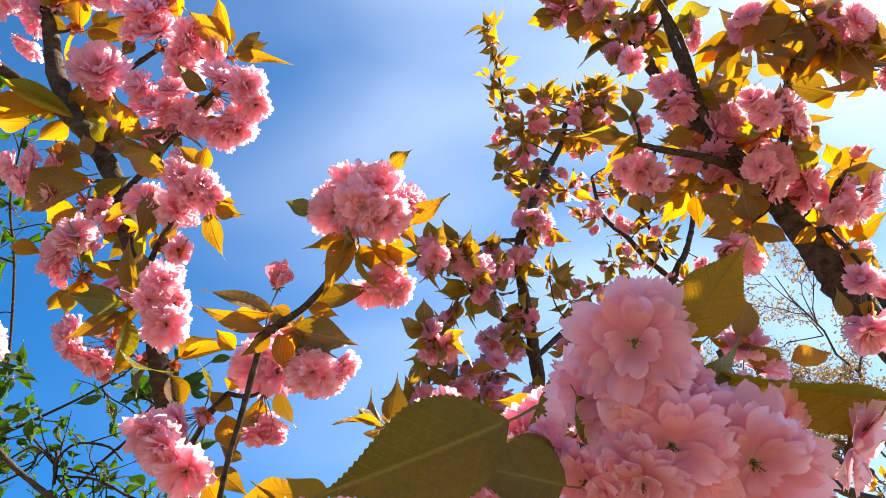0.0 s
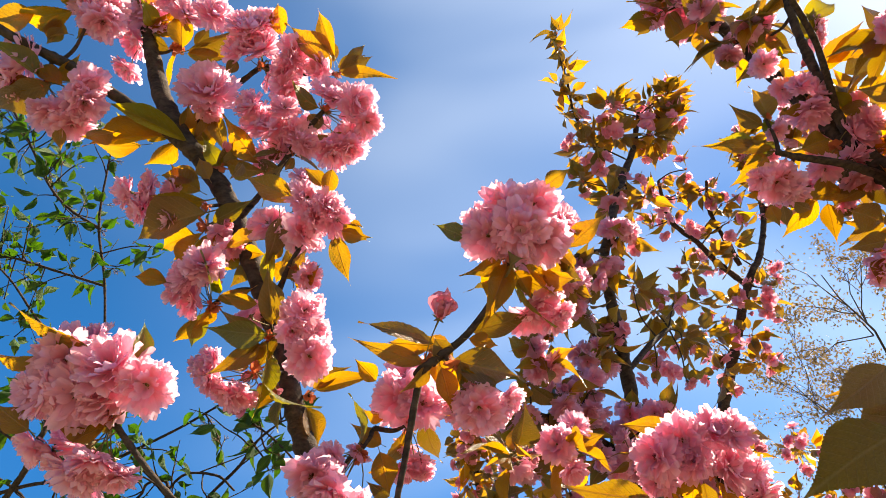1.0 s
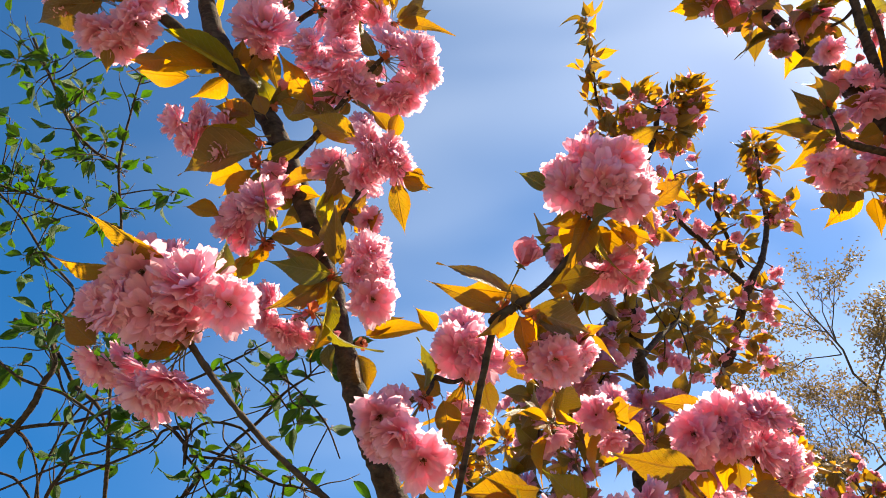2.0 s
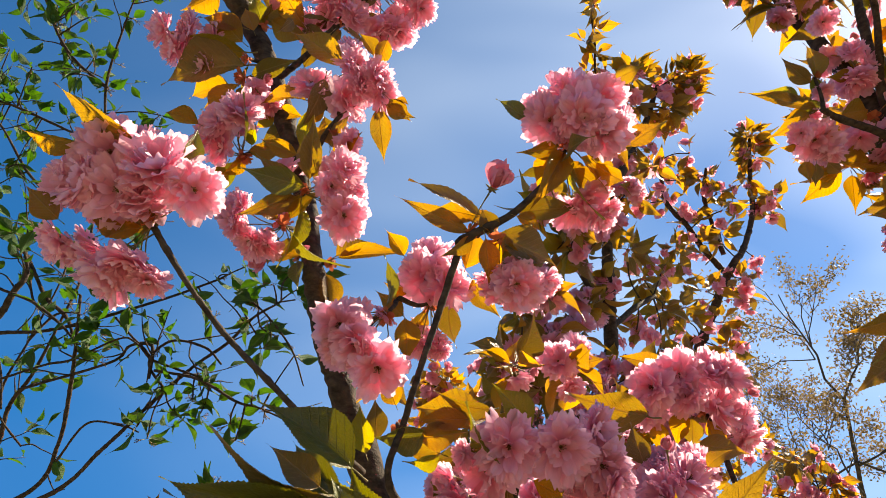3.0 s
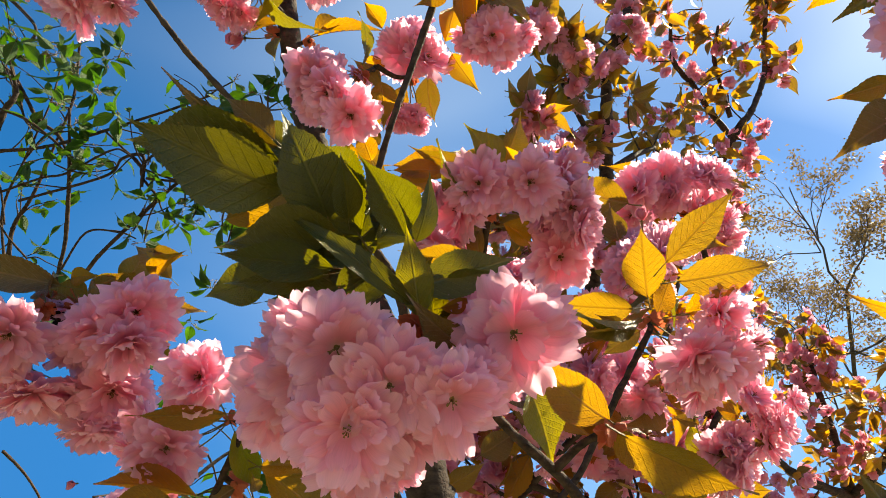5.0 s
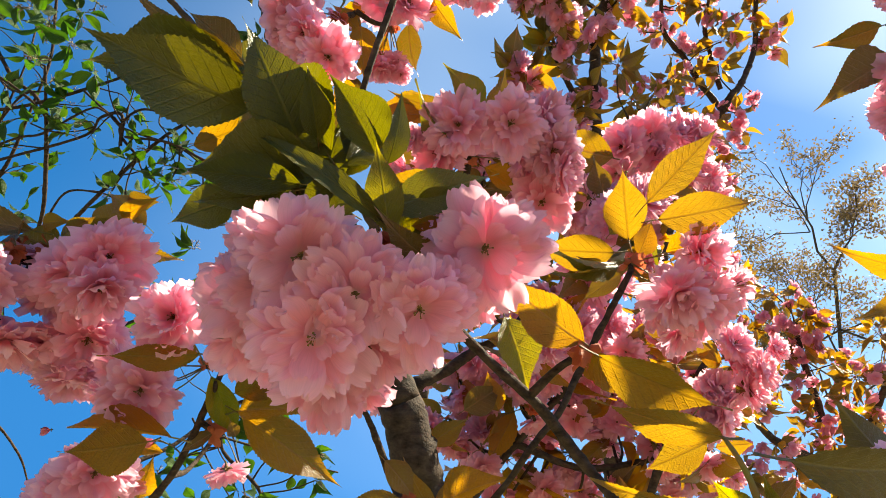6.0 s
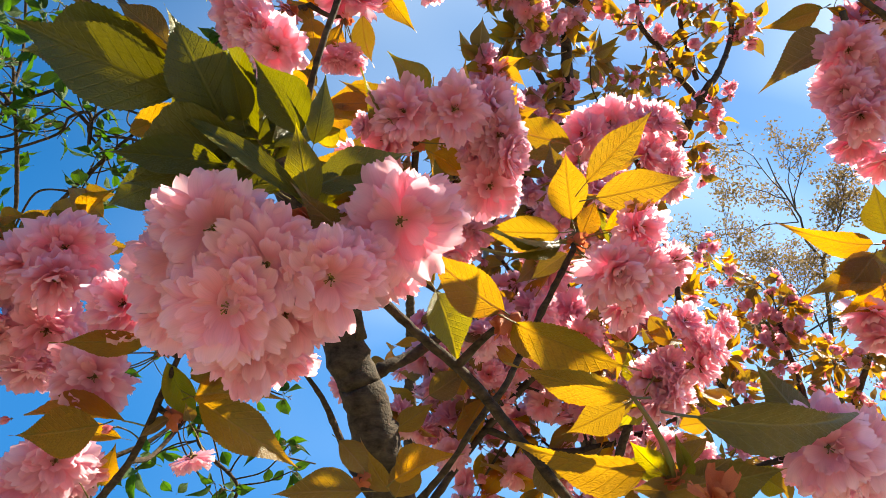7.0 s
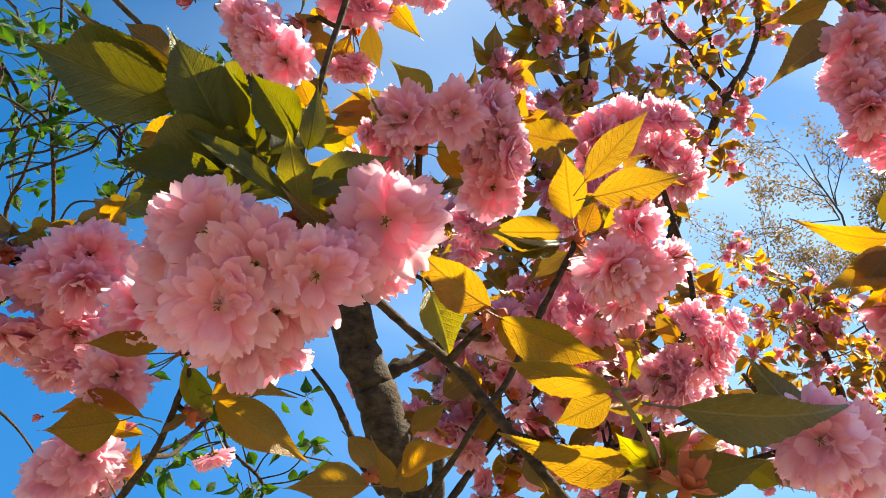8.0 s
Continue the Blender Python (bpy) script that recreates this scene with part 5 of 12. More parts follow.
blossom(leader, (-0.4818, 0.5147, 2.4249), 0.0329, (-0.84, -0.49, -0.24), MID_FLOWERS)
blossom(leader, (-0.4790, 0.5572, 2.4214), 0.0319, (-1.00, 0.04, -0.00), MID_FLOWERS)
leaf(leader, (-0.4194, 0.5104, 2.4254), (-0.4679, 0.5047, 2.4316), 0.0276, (0.07, -0.94, -0.33))
leaf(leader, (-0.4126, 0.5406, 2.3918), (-0.5056, 0.5489, 2.3699), 0.0461, (0.01, -0.92, -0.40))
leaf(leader, (-0.4138, 0.5297, 2.4039), (-0.4977, 0.5238, 2.4056), 0.0423, (-0.02, -0.01, -1.00))
leaf(leader, (-0.4203, 0.5642, 2.3664), (-0.4540, 0.5723, 2.3437), 0.0232, (-0.00, -0.94, -0.33))
leaf(leader, (-0.4181, 0.5218, 2.4128), (-0.4564, 0.4970, 2.4348), 0.0283, (-0.08, -0.59, -0.80))
leaf(leader, (-0.4276, 0.5593, 2.3723), (-0.4821, 0.5738, 2.3719), 0.0302, (-0.23, -0.88, -0.41))
leaf(leader, (-0.4056, 0.5116, 2.4232), (-0.4198, 0.4940, 2.4476), 0.0186, (0.15, -0.84, -0.52))
stalks(leader, (-0.4085, 0.5347, 2.3980), [(-0.509, 0.527, 2.424), (-0.479, 0.529, 2.412), (-0.449, 0.529, 2.416), (-0.456, 0.544, 2.394), (-0.491, 0.535, 2.400), (-0.477, 0.518, 2.426), (-0.473, 0.557, 2.421)])
blossom(leader, (-0.4253, 0.4883, 2.5428), 0.0318, (0.83, -0.50, -0.27), MID_FLOWERS)
leaf(leader, (-0.5228, 0.5168, 2.5146), (-0.6079, 0.5217, 2.5263), 0.0263, (-0.15, -0.41, -0.90))
leaf(leader, (-0.5291, 0.5139, 2.5183), (-0.5619, 0.4934, 2.5615), 0.0269, (0.17, -0.93, -0.31), "o")
leaf(leader, (-0.4813, 0.5109, 2.5184), (-0.5262, 0.4967, 2.5322), 0.0275, (0.09, -0.82, -0.56))
leaf(leader, (-0.4734, 0.5152, 2.5131), (-0.5160, 0.5383, 2.4917), 0.0281, (0.41, -0.09, -0.91))
leaf(leader, (-0.4556, 0.5087, 2.5190), (-0.4231, 0.5220, 2.5091), 0.0204, (0.11, -0.76, -0.64), "o")
leaf(leader, (-0.4635, 0.5044, 2.5243), (-0.4484, 0.4791, 2.5441), 0.0199, (0.64, -0.20, -0.74))
leaf(leader, (-0.4477, 0.5130, 2.5137), (-0.4043, 0.4923, 2.5488), 0.0256, (0.50, -0.31, -0.81))
stalks(leader, (-0.4782, 0.5056, 2.5239), [(-0.430, 0.491, 2.544)])
blossom(leader, (-0.3951, 0.5577, 2.3697), 0.0337, (0.70, 0.32, -0.64), MID_FLOWERS)
blossom(leader, (-0.3744, 0.5615, 2.3488), 0.0345, (0.70, 0.04, -0.71), MID_FLOWERS)
blossom(leader, (-0.3853, 0.5429, 2.3726), 0.0228, (0.90, -0.26, -0.34), BUDS, "bud")
blossom(leader, (-0.3757, 0.5689, 2.3372), 0.0287, (0.45, 0.12, -0.88), MID_FLOWERS)
blossom(leader, (-0.3948, 0.5661, 2.3922), 0.0234, (0.85, 0.43, 0.31), MID_FLOWERS)
leaf(leader, (-0.3449, 0.5725, 2.3373), (-0.3826, 0.5952, 2.3119), 0.0187, (0.12, -0.64, -0.76))
leaf(leader, (-0.3977, 0.5529, 2.3623), (-0.4220, 0.5691, 2.3621), 0.0163, (-0.09, -0.15, -0.98))
leaf(leader, (-0.3687, 0.5709, 2.3407), (-0.3882, 0.5787, 2.3248), 0.0147, (0.21, -0.75, -0.62))
leaf(leader, (-0.3527, 0.5240, 2.4654), (-0.4039, 0.4890, 2.5256), 0.0279, (-0.43, -0.57, -0.70))
leaf(leader, (-0.3572, 0.4930, 2.4255), (-0.3680, 0.4971, 2.4032), 0.0140, (0.82, -0.33, -0.46))
leaf(leader, (-0.3076, 0.5748, 2.3323), (-0.3280, 0.5950, 2.3139), 0.0189, (-0.01, -0.68, -0.73))
leaf(leader, (-0.3076, 0.5184, 2.3496), (-0.3198, 0.5507, 2.3025), 0.0246, (0.57, -0.60, -0.56))
leaf(leader, (-0.3120, 0.5812, 2.2512), (-0.3195, 0.5502, 2.2894), 0.0225, (0.32, -0.77, -0.56))
leaf(leader, (-0.3000, 0.5832, 2.3225), (-0.3102, 0.5673, 2.3481), 0.0178, (0.31, -0.86, -0.41))
leaf(leader, (-0.3625, 0.5658, 2.3458), (-0.3342, 0.5610, 2.3320), 0.0161, (-0.41, -0.68, -0.60))
stalks(leader, (-0.4087, 0.5448, 2.3720), [(-0.399, 0.556, 2.374), (-0.379, 0.561, 2.353), (-0.389, 0.544, 2.374), (-0.378, 0.568, 2.342), (-0.398, 0.564, 2.391)])
blossom(leader, (-0.3972, 0.5133, 2.4803), 0.0215, (0.49, -0.79, 0.37), BUDS, "bud")
leaf(leader, (-0.3961, 0.5229, 2.4697), (-0.3502, 0.5323, 2.4490), 0.0253, (-0.35, -0.26, -0.90))
leaf(leader, (-0.4104, 0.5241, 2.4693), (-0.3816, 0.5076, 2.4911), 0.0222, (0.58, -0.06, -0.81))
leaf(leader, (-0.4063, 0.5286, 2.4641), (-0.4235, 0.4945, 2.4921), 0.0206, (0.40, -0.69, -0.60), "o")
leaf(leader, (-0.3230, 0.5312, 2.4555), (-0.3669, 0.5291, 2.4742), 0.0188, (-0.29, -0.59, -0.75))
leaf(leader, (-0.3490, 0.5576, 2.4283), (-0.3195, 0.5174, 2.4547), 0.0245, (-0.23, -0.65, -0.73))
stalks(leader, (-0.4030, 0.5259, 2.4668), [(-0.399, 0.516, 2.479)])
blossom(leader, (-0.3411, 0.6207, 2.1953), 0.0224, (-0.67, -0.73, -0.15), BUDS, "bud")
blossom(leader, (-0.3253, 0.6269, 2.1857), 0.0174, (-0.48, -0.85, -0.20), BUDS, "bud")
blossom(leader, (-0.3471, 0.6376, 2.1715), 0.0274, (-0.78, -0.29, -0.55), BUDS, "bud")
blossom(leader, (-0.3328, 0.6116, 2.2079), 0.0249, (-0.20, -0.94, 0.28), BUDS, "bud")
stalks(leader, (-0.3158, 0.6397, 2.1843), [(-0.338, 0.624, 2.196), (-0.324, 0.630, 2.186), (-0.343, 0.639, 2.174), (-0.332, 0.616, 2.207)])

# the middle bough with its ball of blossoms
blossom(centre_bough, (-0.0676, 0.4648, 2.2439), 0.0517, (-0.26, -0.82, -0.52), FLAT_FLOWERS)
blossom(centre_bough, (-0.0379, 0.4556, 2.2408), 0.0556, (-0.03, -0.85, -0.52), FLAT_FLOWERS)
blossom(centre_bough, (-0.0147, 0.4640, 2.2313), 0.0508, (0.10, -0.79, -0.61), FLAT_FLOWERS)
blossom(centre_bough, (-0.0211, 0.4459, 2.2638), 0.0469, (0.01, -0.86, -0.51), FLAT_FLOWERS)
blossom(centre_bough, (-0.0503, 0.4509, 2.2720), 0.0453, (-0.12, -0.88, -0.46), FLAT_FLOWERS)
blossom(centre_bough, (0.0108, 0.4686, 2.2613), 0.0373, (0.78, -0.59, 0.21), FLAT_FLOWERS)
blossom(centre_bough, (0.0007, 0.4612, 2.2698), 0.0323, (0.65, -0.75, 0.14), MID_FLOWERS)
blossom(centre_bough, (-0.0729, 0.4678, 2.2664), 0.0373, (-0.26, -0.84, -0.47), FLAT_FLOWERS)
blossom(centre_bough, (-0.0465, 0.4772, 2.2378), 0.0404, (0.19, -0.90, 0.40), FLAT_FLOWERS)
blossom(centre_bough, (-0.0221, 0.4800, 2.2511), 0.0483, (0.87, -0.44, 0.22), FLAT_FLOWERS)
blossom(centre_bough, (-0.0374, 0.4749, 2.2549), 0.0528, (0.48, -0.63, 0.61), FLAT_FLOWERS)
leaf(centre_bough, (-0.0077, 0.4351, 2.2792), (0.0137, 0.4163, 2.2803), 0.0160, (-0.47, -0.57, -0.68))
leaf(centre_bough, (-0.0902, 0.4667, 2.2447), (-0.1185, 0.4529, 2.2528), 0.0182, (0.25, -0.82, -0.51), "o")
leaf(centre_bough, (-0.0540, 0.4866, 2.2243), (-0.0741, 0.5129, 2.1959), 0.0244, (-0.55, -0.77, -0.32))
leaf(centre_bough, (-0.0326, 0.4885, 2.2226), (0.0114, 0.5210, 2.1972), 0.0338, (0.44, -0.84, -0.32))
leaf(centre_bough, (-0.0159, 0.4913, 2.2199), (0.0171, 0.5101, 2.2125), 0.0216, (-0.16, -0.10, -0.98))
leaf(centre_bough, (0.0108, 0.4791, 2.2332), (0.0502, 0.4621, 2.2613), 0.0196, (-0.24, -0.94, -0.24))
leaf(centre_bough, (-0.0005, 0.4785, 2.2336), (0.0161, 0.4892, 2.2166), 0.0146, (0.17, -0.90, -0.40))
leaf(centre_bough, (-0.0468, 0.4878, 2.2232), (-0.0627, 0.5080, 2.2171), 0.0148, (-0.47, -0.57, -0.67))
stalks(centre_bough, (-0.0462, 0.4819, 2.2293), [(-0.065, 0.472, 2.249), (-0.038, 0.464, 2.246), (-0.016, 0.471, 2.237), (-0.021, 0.453, 2.268), (-0.049, 0.458, 2.276), (0.006, 0.473, 2.260), (-0.003, 0.466, 2.269), (-0.071, 0.473, 2.270), (-0.048, 0.484, 2.235), (-0.030, 0.484, 2.249), (-0.042, 0.481, 2.249)])
blossom(centre_bough, (-0.0306, 0.5295, 2.1899), 0.0456, (0.06, 0.34, -0.94), FLAT_FLOWERS)
blossom(centre_bough, (-0.0214, 0.5128, 2.1929), 0.0411, (0.47, 0.08, -0.88), FLAT_FLOWERS)
blossom(centre_bough, (-0.0391, 0.5153, 2.1898), 0.0363, (-0.03, 0.18, -0.98), MID_FLOWERS)
blossom(centre_bough, (-0.0063, 0.5279, 2.1825), 0.0293, (0.51, 0.16, -0.84), MID_FLOWERS)
blossom(centre_bough, (-0.0437, 0.5348, 2.1865), 0.0309, (-0.15, 0.38, -0.91), MID_FLOWERS)
blossom(centre_bough, (0.0005, 0.5178, 2.1853), 0.0242, (0.50, 0.04, -0.86), MID_FLOWERS)
blossom(centre_bough, (-0.0056, 0.5512, 2.2023), 0.0278, (0.35, 0.52, -0.78), MID_FLOWERS)
leaf(centre_bough, (-0.0909, 0.5230, 2.1709), (-0.0309, 0.5122, 2.1786), 0.0207, (-0.06, -0.79, -0.60))
leaf(centre_bough, (-0.0443, 0.4918, 2.2189), (-0.0288, 0.5006, 2.1927), 0.0177, (0.07, -0.96, -0.28))
leaf(centre_bough, (-0.0390, 0.4960, 2.2146), (0.0023, 0.5208, 2.2073), 0.0192, (0.27, -0.65, -0.71))
stalks(centre_bough, (-0.0471, 0.4917, 2.2191), [(-0.031, 0.527, 2.198), (-0.025, 0.512, 2.199), (-0.039, 0.514, 2.196), (-0.009, 0.527, 2.187), (-0.043, 0.533, 2.192), (-0.002, 0.518, 2.189), (-0.007, 0.549, 2.206)])
blossom(centre_bough, (-0.1209, 0.4869, 2.1648), 0.0444, (0.30, -0.95, 0.06), BUDS, "bud")
leaf(centre_bough, (-0.1298, 0.5123, 2.1525), (-0.1908, 0.4897, 2.1669), 0.0194, (0.34, -0.94, -0.06))
leaf(centre_bough, (-0.1299, 0.5138, 2.1509), (-0.1733, 0.5132, 2.1581), 0.0191, (-0.08, -0.84, -0.54))
leaf(centre_bough, (-0.1380, 0.5245, 2.1395), (-0.2010, 0.4983, 2.1491), 0.0160, (0.19, -0.70, -0.69))
leaf(centre_bough, (-0.1121, 0.5251, 2.1393), (-0.0485, 0.5438, 2.1312), 0.0313, (0.19, -0.85, -0.50))
leaf(centre_bough, (-0.1151, 0.5279, 2.1363), (-0.0832, 0.5510, 2.1160), 0.0248, (-0.22, -0.46, -0.86))
leaf(centre_bough, (-0.1268, 0.5095, 2.1555), (-0.1107, 0.5299, 2.1398), 0.0170, (0.01, -0.62, -0.79))
leaf(centre_bough, (-0.1340, 0.5277, 2.1362), (-0.1581, 0.5319, 2.1137), 0.0160, (0.56, -0.47, -0.68))
leaf(centre_bough, (-0.0946, 0.5112, 2.1542), (-0.0650, 0.5228, 2.1528), 0.0152, (0.29, -0.81, -0.52))
stalks(centre_bough, (-0.1379, 0.5238, 2.1403), [(-0.123, 0.495, 2.164)])
blossom(centre_bough, (-0.0899, 0.5449, 2.1006), 0.0471, (0.12, -0.69, -0.71), FLAT_FLOWERS)
blossom(centre_bough, (-0.1034, 0.5573, 2.1023), 0.0358, (-0.09, 0.41, -0.91), FLAT_FLOWERS)
blossom(centre_bough, (-0.0749, 0.5593, 2.1004), 0.0369, (0.49, 0.22, -0.84), FLAT_FLOWERS)
blossom(centre_bough, (-0.0601, 0.5528, 2.1131), 0.0279, (0.79, 0.10, -0.60), MID_FLOWERS)
blossom(centre_bough, (-0.0976, 0.5432, 2.1182), 0.0347, (0.38, 0.36, -0.85), FLAT_FLOWERS)
blossom(centre_bough, (-0.1144, 0.5616, 2.1161), 0.0236, (-0.17, 0.56, -0.81), MID_FLOWERS)
blossom(centre_bough, (-0.0672, 0.5813, 2.1263), 0.0265, (0.81, 0.50, -0.30), FLAT_FLOWERS)
leaf(centre_bough, (-0.1041, 0.5170, 2.1334), (-0.1027, 0.5375, 2.1191), 0.0140, (0.59, -0.49, -0.64))
leaf(centre_bough, (-0.1229, 0.5196, 2.1303), (-0.1140, 0.5460, 2.0992), 0.0187, (0.49, -0.73, -0.48))
leaf(centre_bough, (-0.0772, 0.5403, 2.1093), (-0.0871, 0.5271, 2.1287), 0.0143, (0.28, -0.85, -0.44))
stalks(centre_bough, (-0.1098, 0.5203, 2.1298), [(-0.091, 0.551, 2.107), (-0.103, 0.555, 2.108), (-0.078, 0.558, 2.106), (-0.064, 0.552, 2.116), (-0.100, 0.541, 2.123), (-0.114, 0.559, 2.120), (-0.071, 0.579, 2.128)])

# the bough with large blossoms, and the sprays low in the crown
blossom(left_bough, (-0.4329, 0.4503, 2.1171), 0.0525, (0.23, -0.87, -0.43), FLAT_FLOWERS)
blossom(left_bough, (-0.3921, 0.4493, 2.1046), 0.0540, (0.09, -0.90, 0.42), MID_FLOWERS)
blossom(left_bough, (-0.4492, 0.4636, 2.0973), 0.0478, (-0.76, -0.65, -0.04), FLAT_FLOWERS)
blossom(left_bough, (-0.4202, 0.4626, 2.0885), 0.0532, (0.15, -0.87, -0.46), FLAT_FLOWERS)
blossom(left_bough, (-0.3969, 0.4670, 2.0897), 0.0478, (-0.07, -0.94, 0.32), MID_FLOWERS)
blossom(left_bough, (-0.3606, 0.4549, 2.0898), 0.0450, (0.47, -0.77, -0.43), FLAT_FLOWERS)
blossom(left_bough, (-0.4324, 0.4690, 2.0812), 0.0425, (-0.77, -0.60, -0.19), MID_FLOWERS)
blossom(left_bough, (-0.4718, 0.4754, 2.1010), 0.0402, (-0.82, -0.54, -0.17), FLAT_FLOWERS)
blossom(left_bough, (-0.4203, 0.4542, 2.1324), 0.0391, (-0.47, -0.73, 0.50), FLAT_FLOWERS)
blossom(left_bough, (-0.3800, 0.4532, 2.1002), 0.0373, (0.49, -0.86, 0.15), FLAT_FLOWERS)
blossom(left_bough, (-0.4768, 0.5125, 2.0728), 0.0382, (-0.91, 0.04, -0.42), MID_FLOWERS)
blossom(left_bough, (-0.4619, 0.5153, 2.0678), 0.0294, (-0.87, 0.14, -0.47), MID_FLOWERS)
blossom(left_bough, (-0.4261, 0.5124, 2.0447), 0.0527, (-0.55, 0.24, -0.80), MID_FLOWERS)
blossom(left_bough, (-0.4063, 0.4974, 2.0468), 0.0461, (-0.05, 0.14, -0.99), MID_FLOWERS)
blossom(left_bough, (-0.4005, 0.5129, 2.0461), 0.0427, (-0.16, 0.34, -0.93), MID_FLOWERS)
blossom(left_bough, (-0.4398, 0.5027, 2.0437), 0.0370, (-0.53, 0.04, -0.85), MID_FLOWERS)
blossom(left_bough, (-0.3894, 0.5056, 2.0367), 0.0296, (0.24, 0.19, -0.95), MID_FLOWERS)
blossom(left_bough, (-0.4680, 0.5337, 2.0923), 0.0279, (-0.87, 0.48, -0.14), MID_FLOWERS)
blossom(left_bough, (-0.4788, 0.5317, 2.0972), 0.0363, (-0.89, 0.29, -0.34), FLAT_FLOWERS)
blossom(left_bough, (-0.4385, 0.5270, 2.0731), 0.0501, (-0.60, 0.51, -0.62), MID_FLOWERS)
blossom(left_bough, (-0.4261, 0.4867, 2.0983), 0.0505, (-0.88, -0.31, 0.36), MID_FLOWERS)
blossom(left_bough, (-0.4543, 0.4905, 2.1115), 0.0454, (-0.97, -0.24, 0.06), FLAT_FLOWERS)
leaf(left_bough, (-0.4144, 0.4358, 2.1204), (-0.4776, 0.4157, 2.1468), 0.0202, (-0.20, -0.48, -0.85), "y")
leaf(left_bough, (-0.4538, 0.4421, 2.1162), (-0.5058, 0.4438, 2.1205), 0.0197, (-0.09, -0.21, -0.97))
leaf(left_bough, (-0.3721, 0.4535, 2.1130), (-0.3666, 0.4326, 2.1355), 0.0148, (0.59, -0.52, -0.62), "o")
leaf(left_bough, (-0.4005, 0.4815, 2.0692), (-0.4262, 0.4798, 2.0578), 0.0158, (0.14, -0.98, -0.17))
leaf(left_bough, (-0.4658, 0.4835, 2.0715), (-0.4903, 0.4670, 2.0864), 0.0185, (0.18, -0.79, -0.59))
leaf(left_bough, (-0.3836, 0.4766, 2.0735), (-0.4254, 0.4866, 2.0777), 0.0163, (-0.24, -0.73, -0.64))
leaf(left_bough, (-0.4134, 0.4835, 2.0679), (-0.4378, 0.4734, 2.0667), 0.0148, (0.22, -0.42, -0.88))
leaf(left_bough, (-0.3959, 0.4835, 2.0668), (-0.3810, 0.4611, 2.0806), 0.0129, (-0.39, -0.66, -0.65))
stalks(left_bough, (-0.3923, 0.4773, 2.0733), [(-0.435, 0.459, 2.121), (-0.393, 0.458, 2.100), (-0.443, 0.469, 2.098), (-0.422, 0.471, 2.093), (-0.396, 0.475, 2.087), (-0.364, 0.461, 2.093), (-0.426, 0.474, 2.083), (-0.466, 0.479, 2.102), (-0.417, 0.459, 2.129), (-0.383, 0.459, 2.099), (-0.471, 0.512, 2.076), (-0.457, 0.515, 2.070), (-0.421, 0.510, 2.052), (-0.406, 0.496, 2.055), (-0.399, 0.510, 2.053), (-0.436, 0.502, 2.049), (-0.391, 0.505, 2.042), (-0.464, 0.531, 2.093), (-0.473, 0.530, 2.099), (-0.433, 0.522, 2.079), (-0.418, 0.490, 2.095), (-0.446, 0.492, 2.111)])
leaf(near_twig, (-0.2156, 0.4641, 1.8444), (-0.2848, 0.4230, 1.8437), 0.0342, (0.36, -0.59, -0.72), "d")
leaf(near_twig, (-0.2242, 0.4600, 1.8717), (-0.2761, 0.4258, 1.8709), 0.0196, (0.21, -0.29, -0.93))
leaf(near_twig, (-0.2261, 0.4581, 1.8749), (-0.2523, 0.4397, 1.8875), 0.0152, (0.43, -0.84, -0.33))
leaf(near_twig, (-0.1897, 0.4698, 1.8317), (-0.2149, 0.4278, 1.8655), 0.0316, (0.37, -0.71, -0.60), "d")
leaf(near_twig, (-0.1788, 0.4688, 1.8319), (-0.1829, 0.4360, 1.8480), 0.0146, (0.35, -0.45, -0.82), "d")
leaf(near_twig, (-0.1473, 0.4700, 1.8260), (-0.1709, 0.4426, 1.8549), 0.0225, (0.28, -0.80, -0.53), "d")
leaf(near_twig, (-0.1409, 0.4795, 1.8288), (-0.1333, 0.4525, 1.8530), 0.0137, (0.29, -0.59, -0.75), "d")
leaf(near_twig, (-0.1819, 0.4655, 1.7991), (-0.2391, 0.4589, 1.7979), 0.0178, (0.11, -0.87, -0.48), "d")
leaf(near_twig, (-0.1855, 0.4677, 1.7960), (-0.2357, 0.4758, 1.7890), 0.0109, (-0.04, -0.78, -0.63), "d")
leaf(near_twig, (-0.2230, 0.5122, 1.8627), (-0.2641, 0.5173, 1.8594), 0.0184, (-0.05, -0.77, -0.63), "o")
leaf(near_twig, (-0.1384, 0.4714, 1.7838), (-0.2099, 0.4423, 1.8217), 0.0119, (0.16, -0.91, -0.39), "d")
leaf(near_twig, (-0.1345, 0.4741, 1.7789), (-0.1463, 0.4513, 1.8181), 0.0166, (-0.06, -0.86, -0.52), "o")
leaf(near_twig, (-0.1386, 0.4840, 1.8016), (-0.0885, 0.4606, 1.8127), 0.0227, (-0.35, -0.89, -0.28), "o")
leaf(near_twig, (-0.1238, 0.4816, 1.8039), (-0.0961, 0.4655, 1.8055), 0.0120, (-0.35, -0.67, -0.65), "o")
leaf(near_twig, (-0.1250, 0.4747, 1.7863), (-0.1081, 0.4751, 1.7934), 0.0068, (0.28, -0.72, -0.63))
leaf(near_twig, (-0.1199, 0.4820, 1.7737), (-0.1299, 0.4816, 1.7844), 0.0051, (-0.07, -0.99, -0.10))
leaf(near_twig, (-0.1766, 0.4903, 1.8156), (-0.1692, 0.4729, 1.8433), 0.0188, (0.07, -0.84, -0.54), "d")
leaf(near_twig, (-0.1547, 0.4852, 1.8018), (-0.1870, 0.4784, 1.8171), 0.0174, (-0.06, -0.86, -0.51), "d")
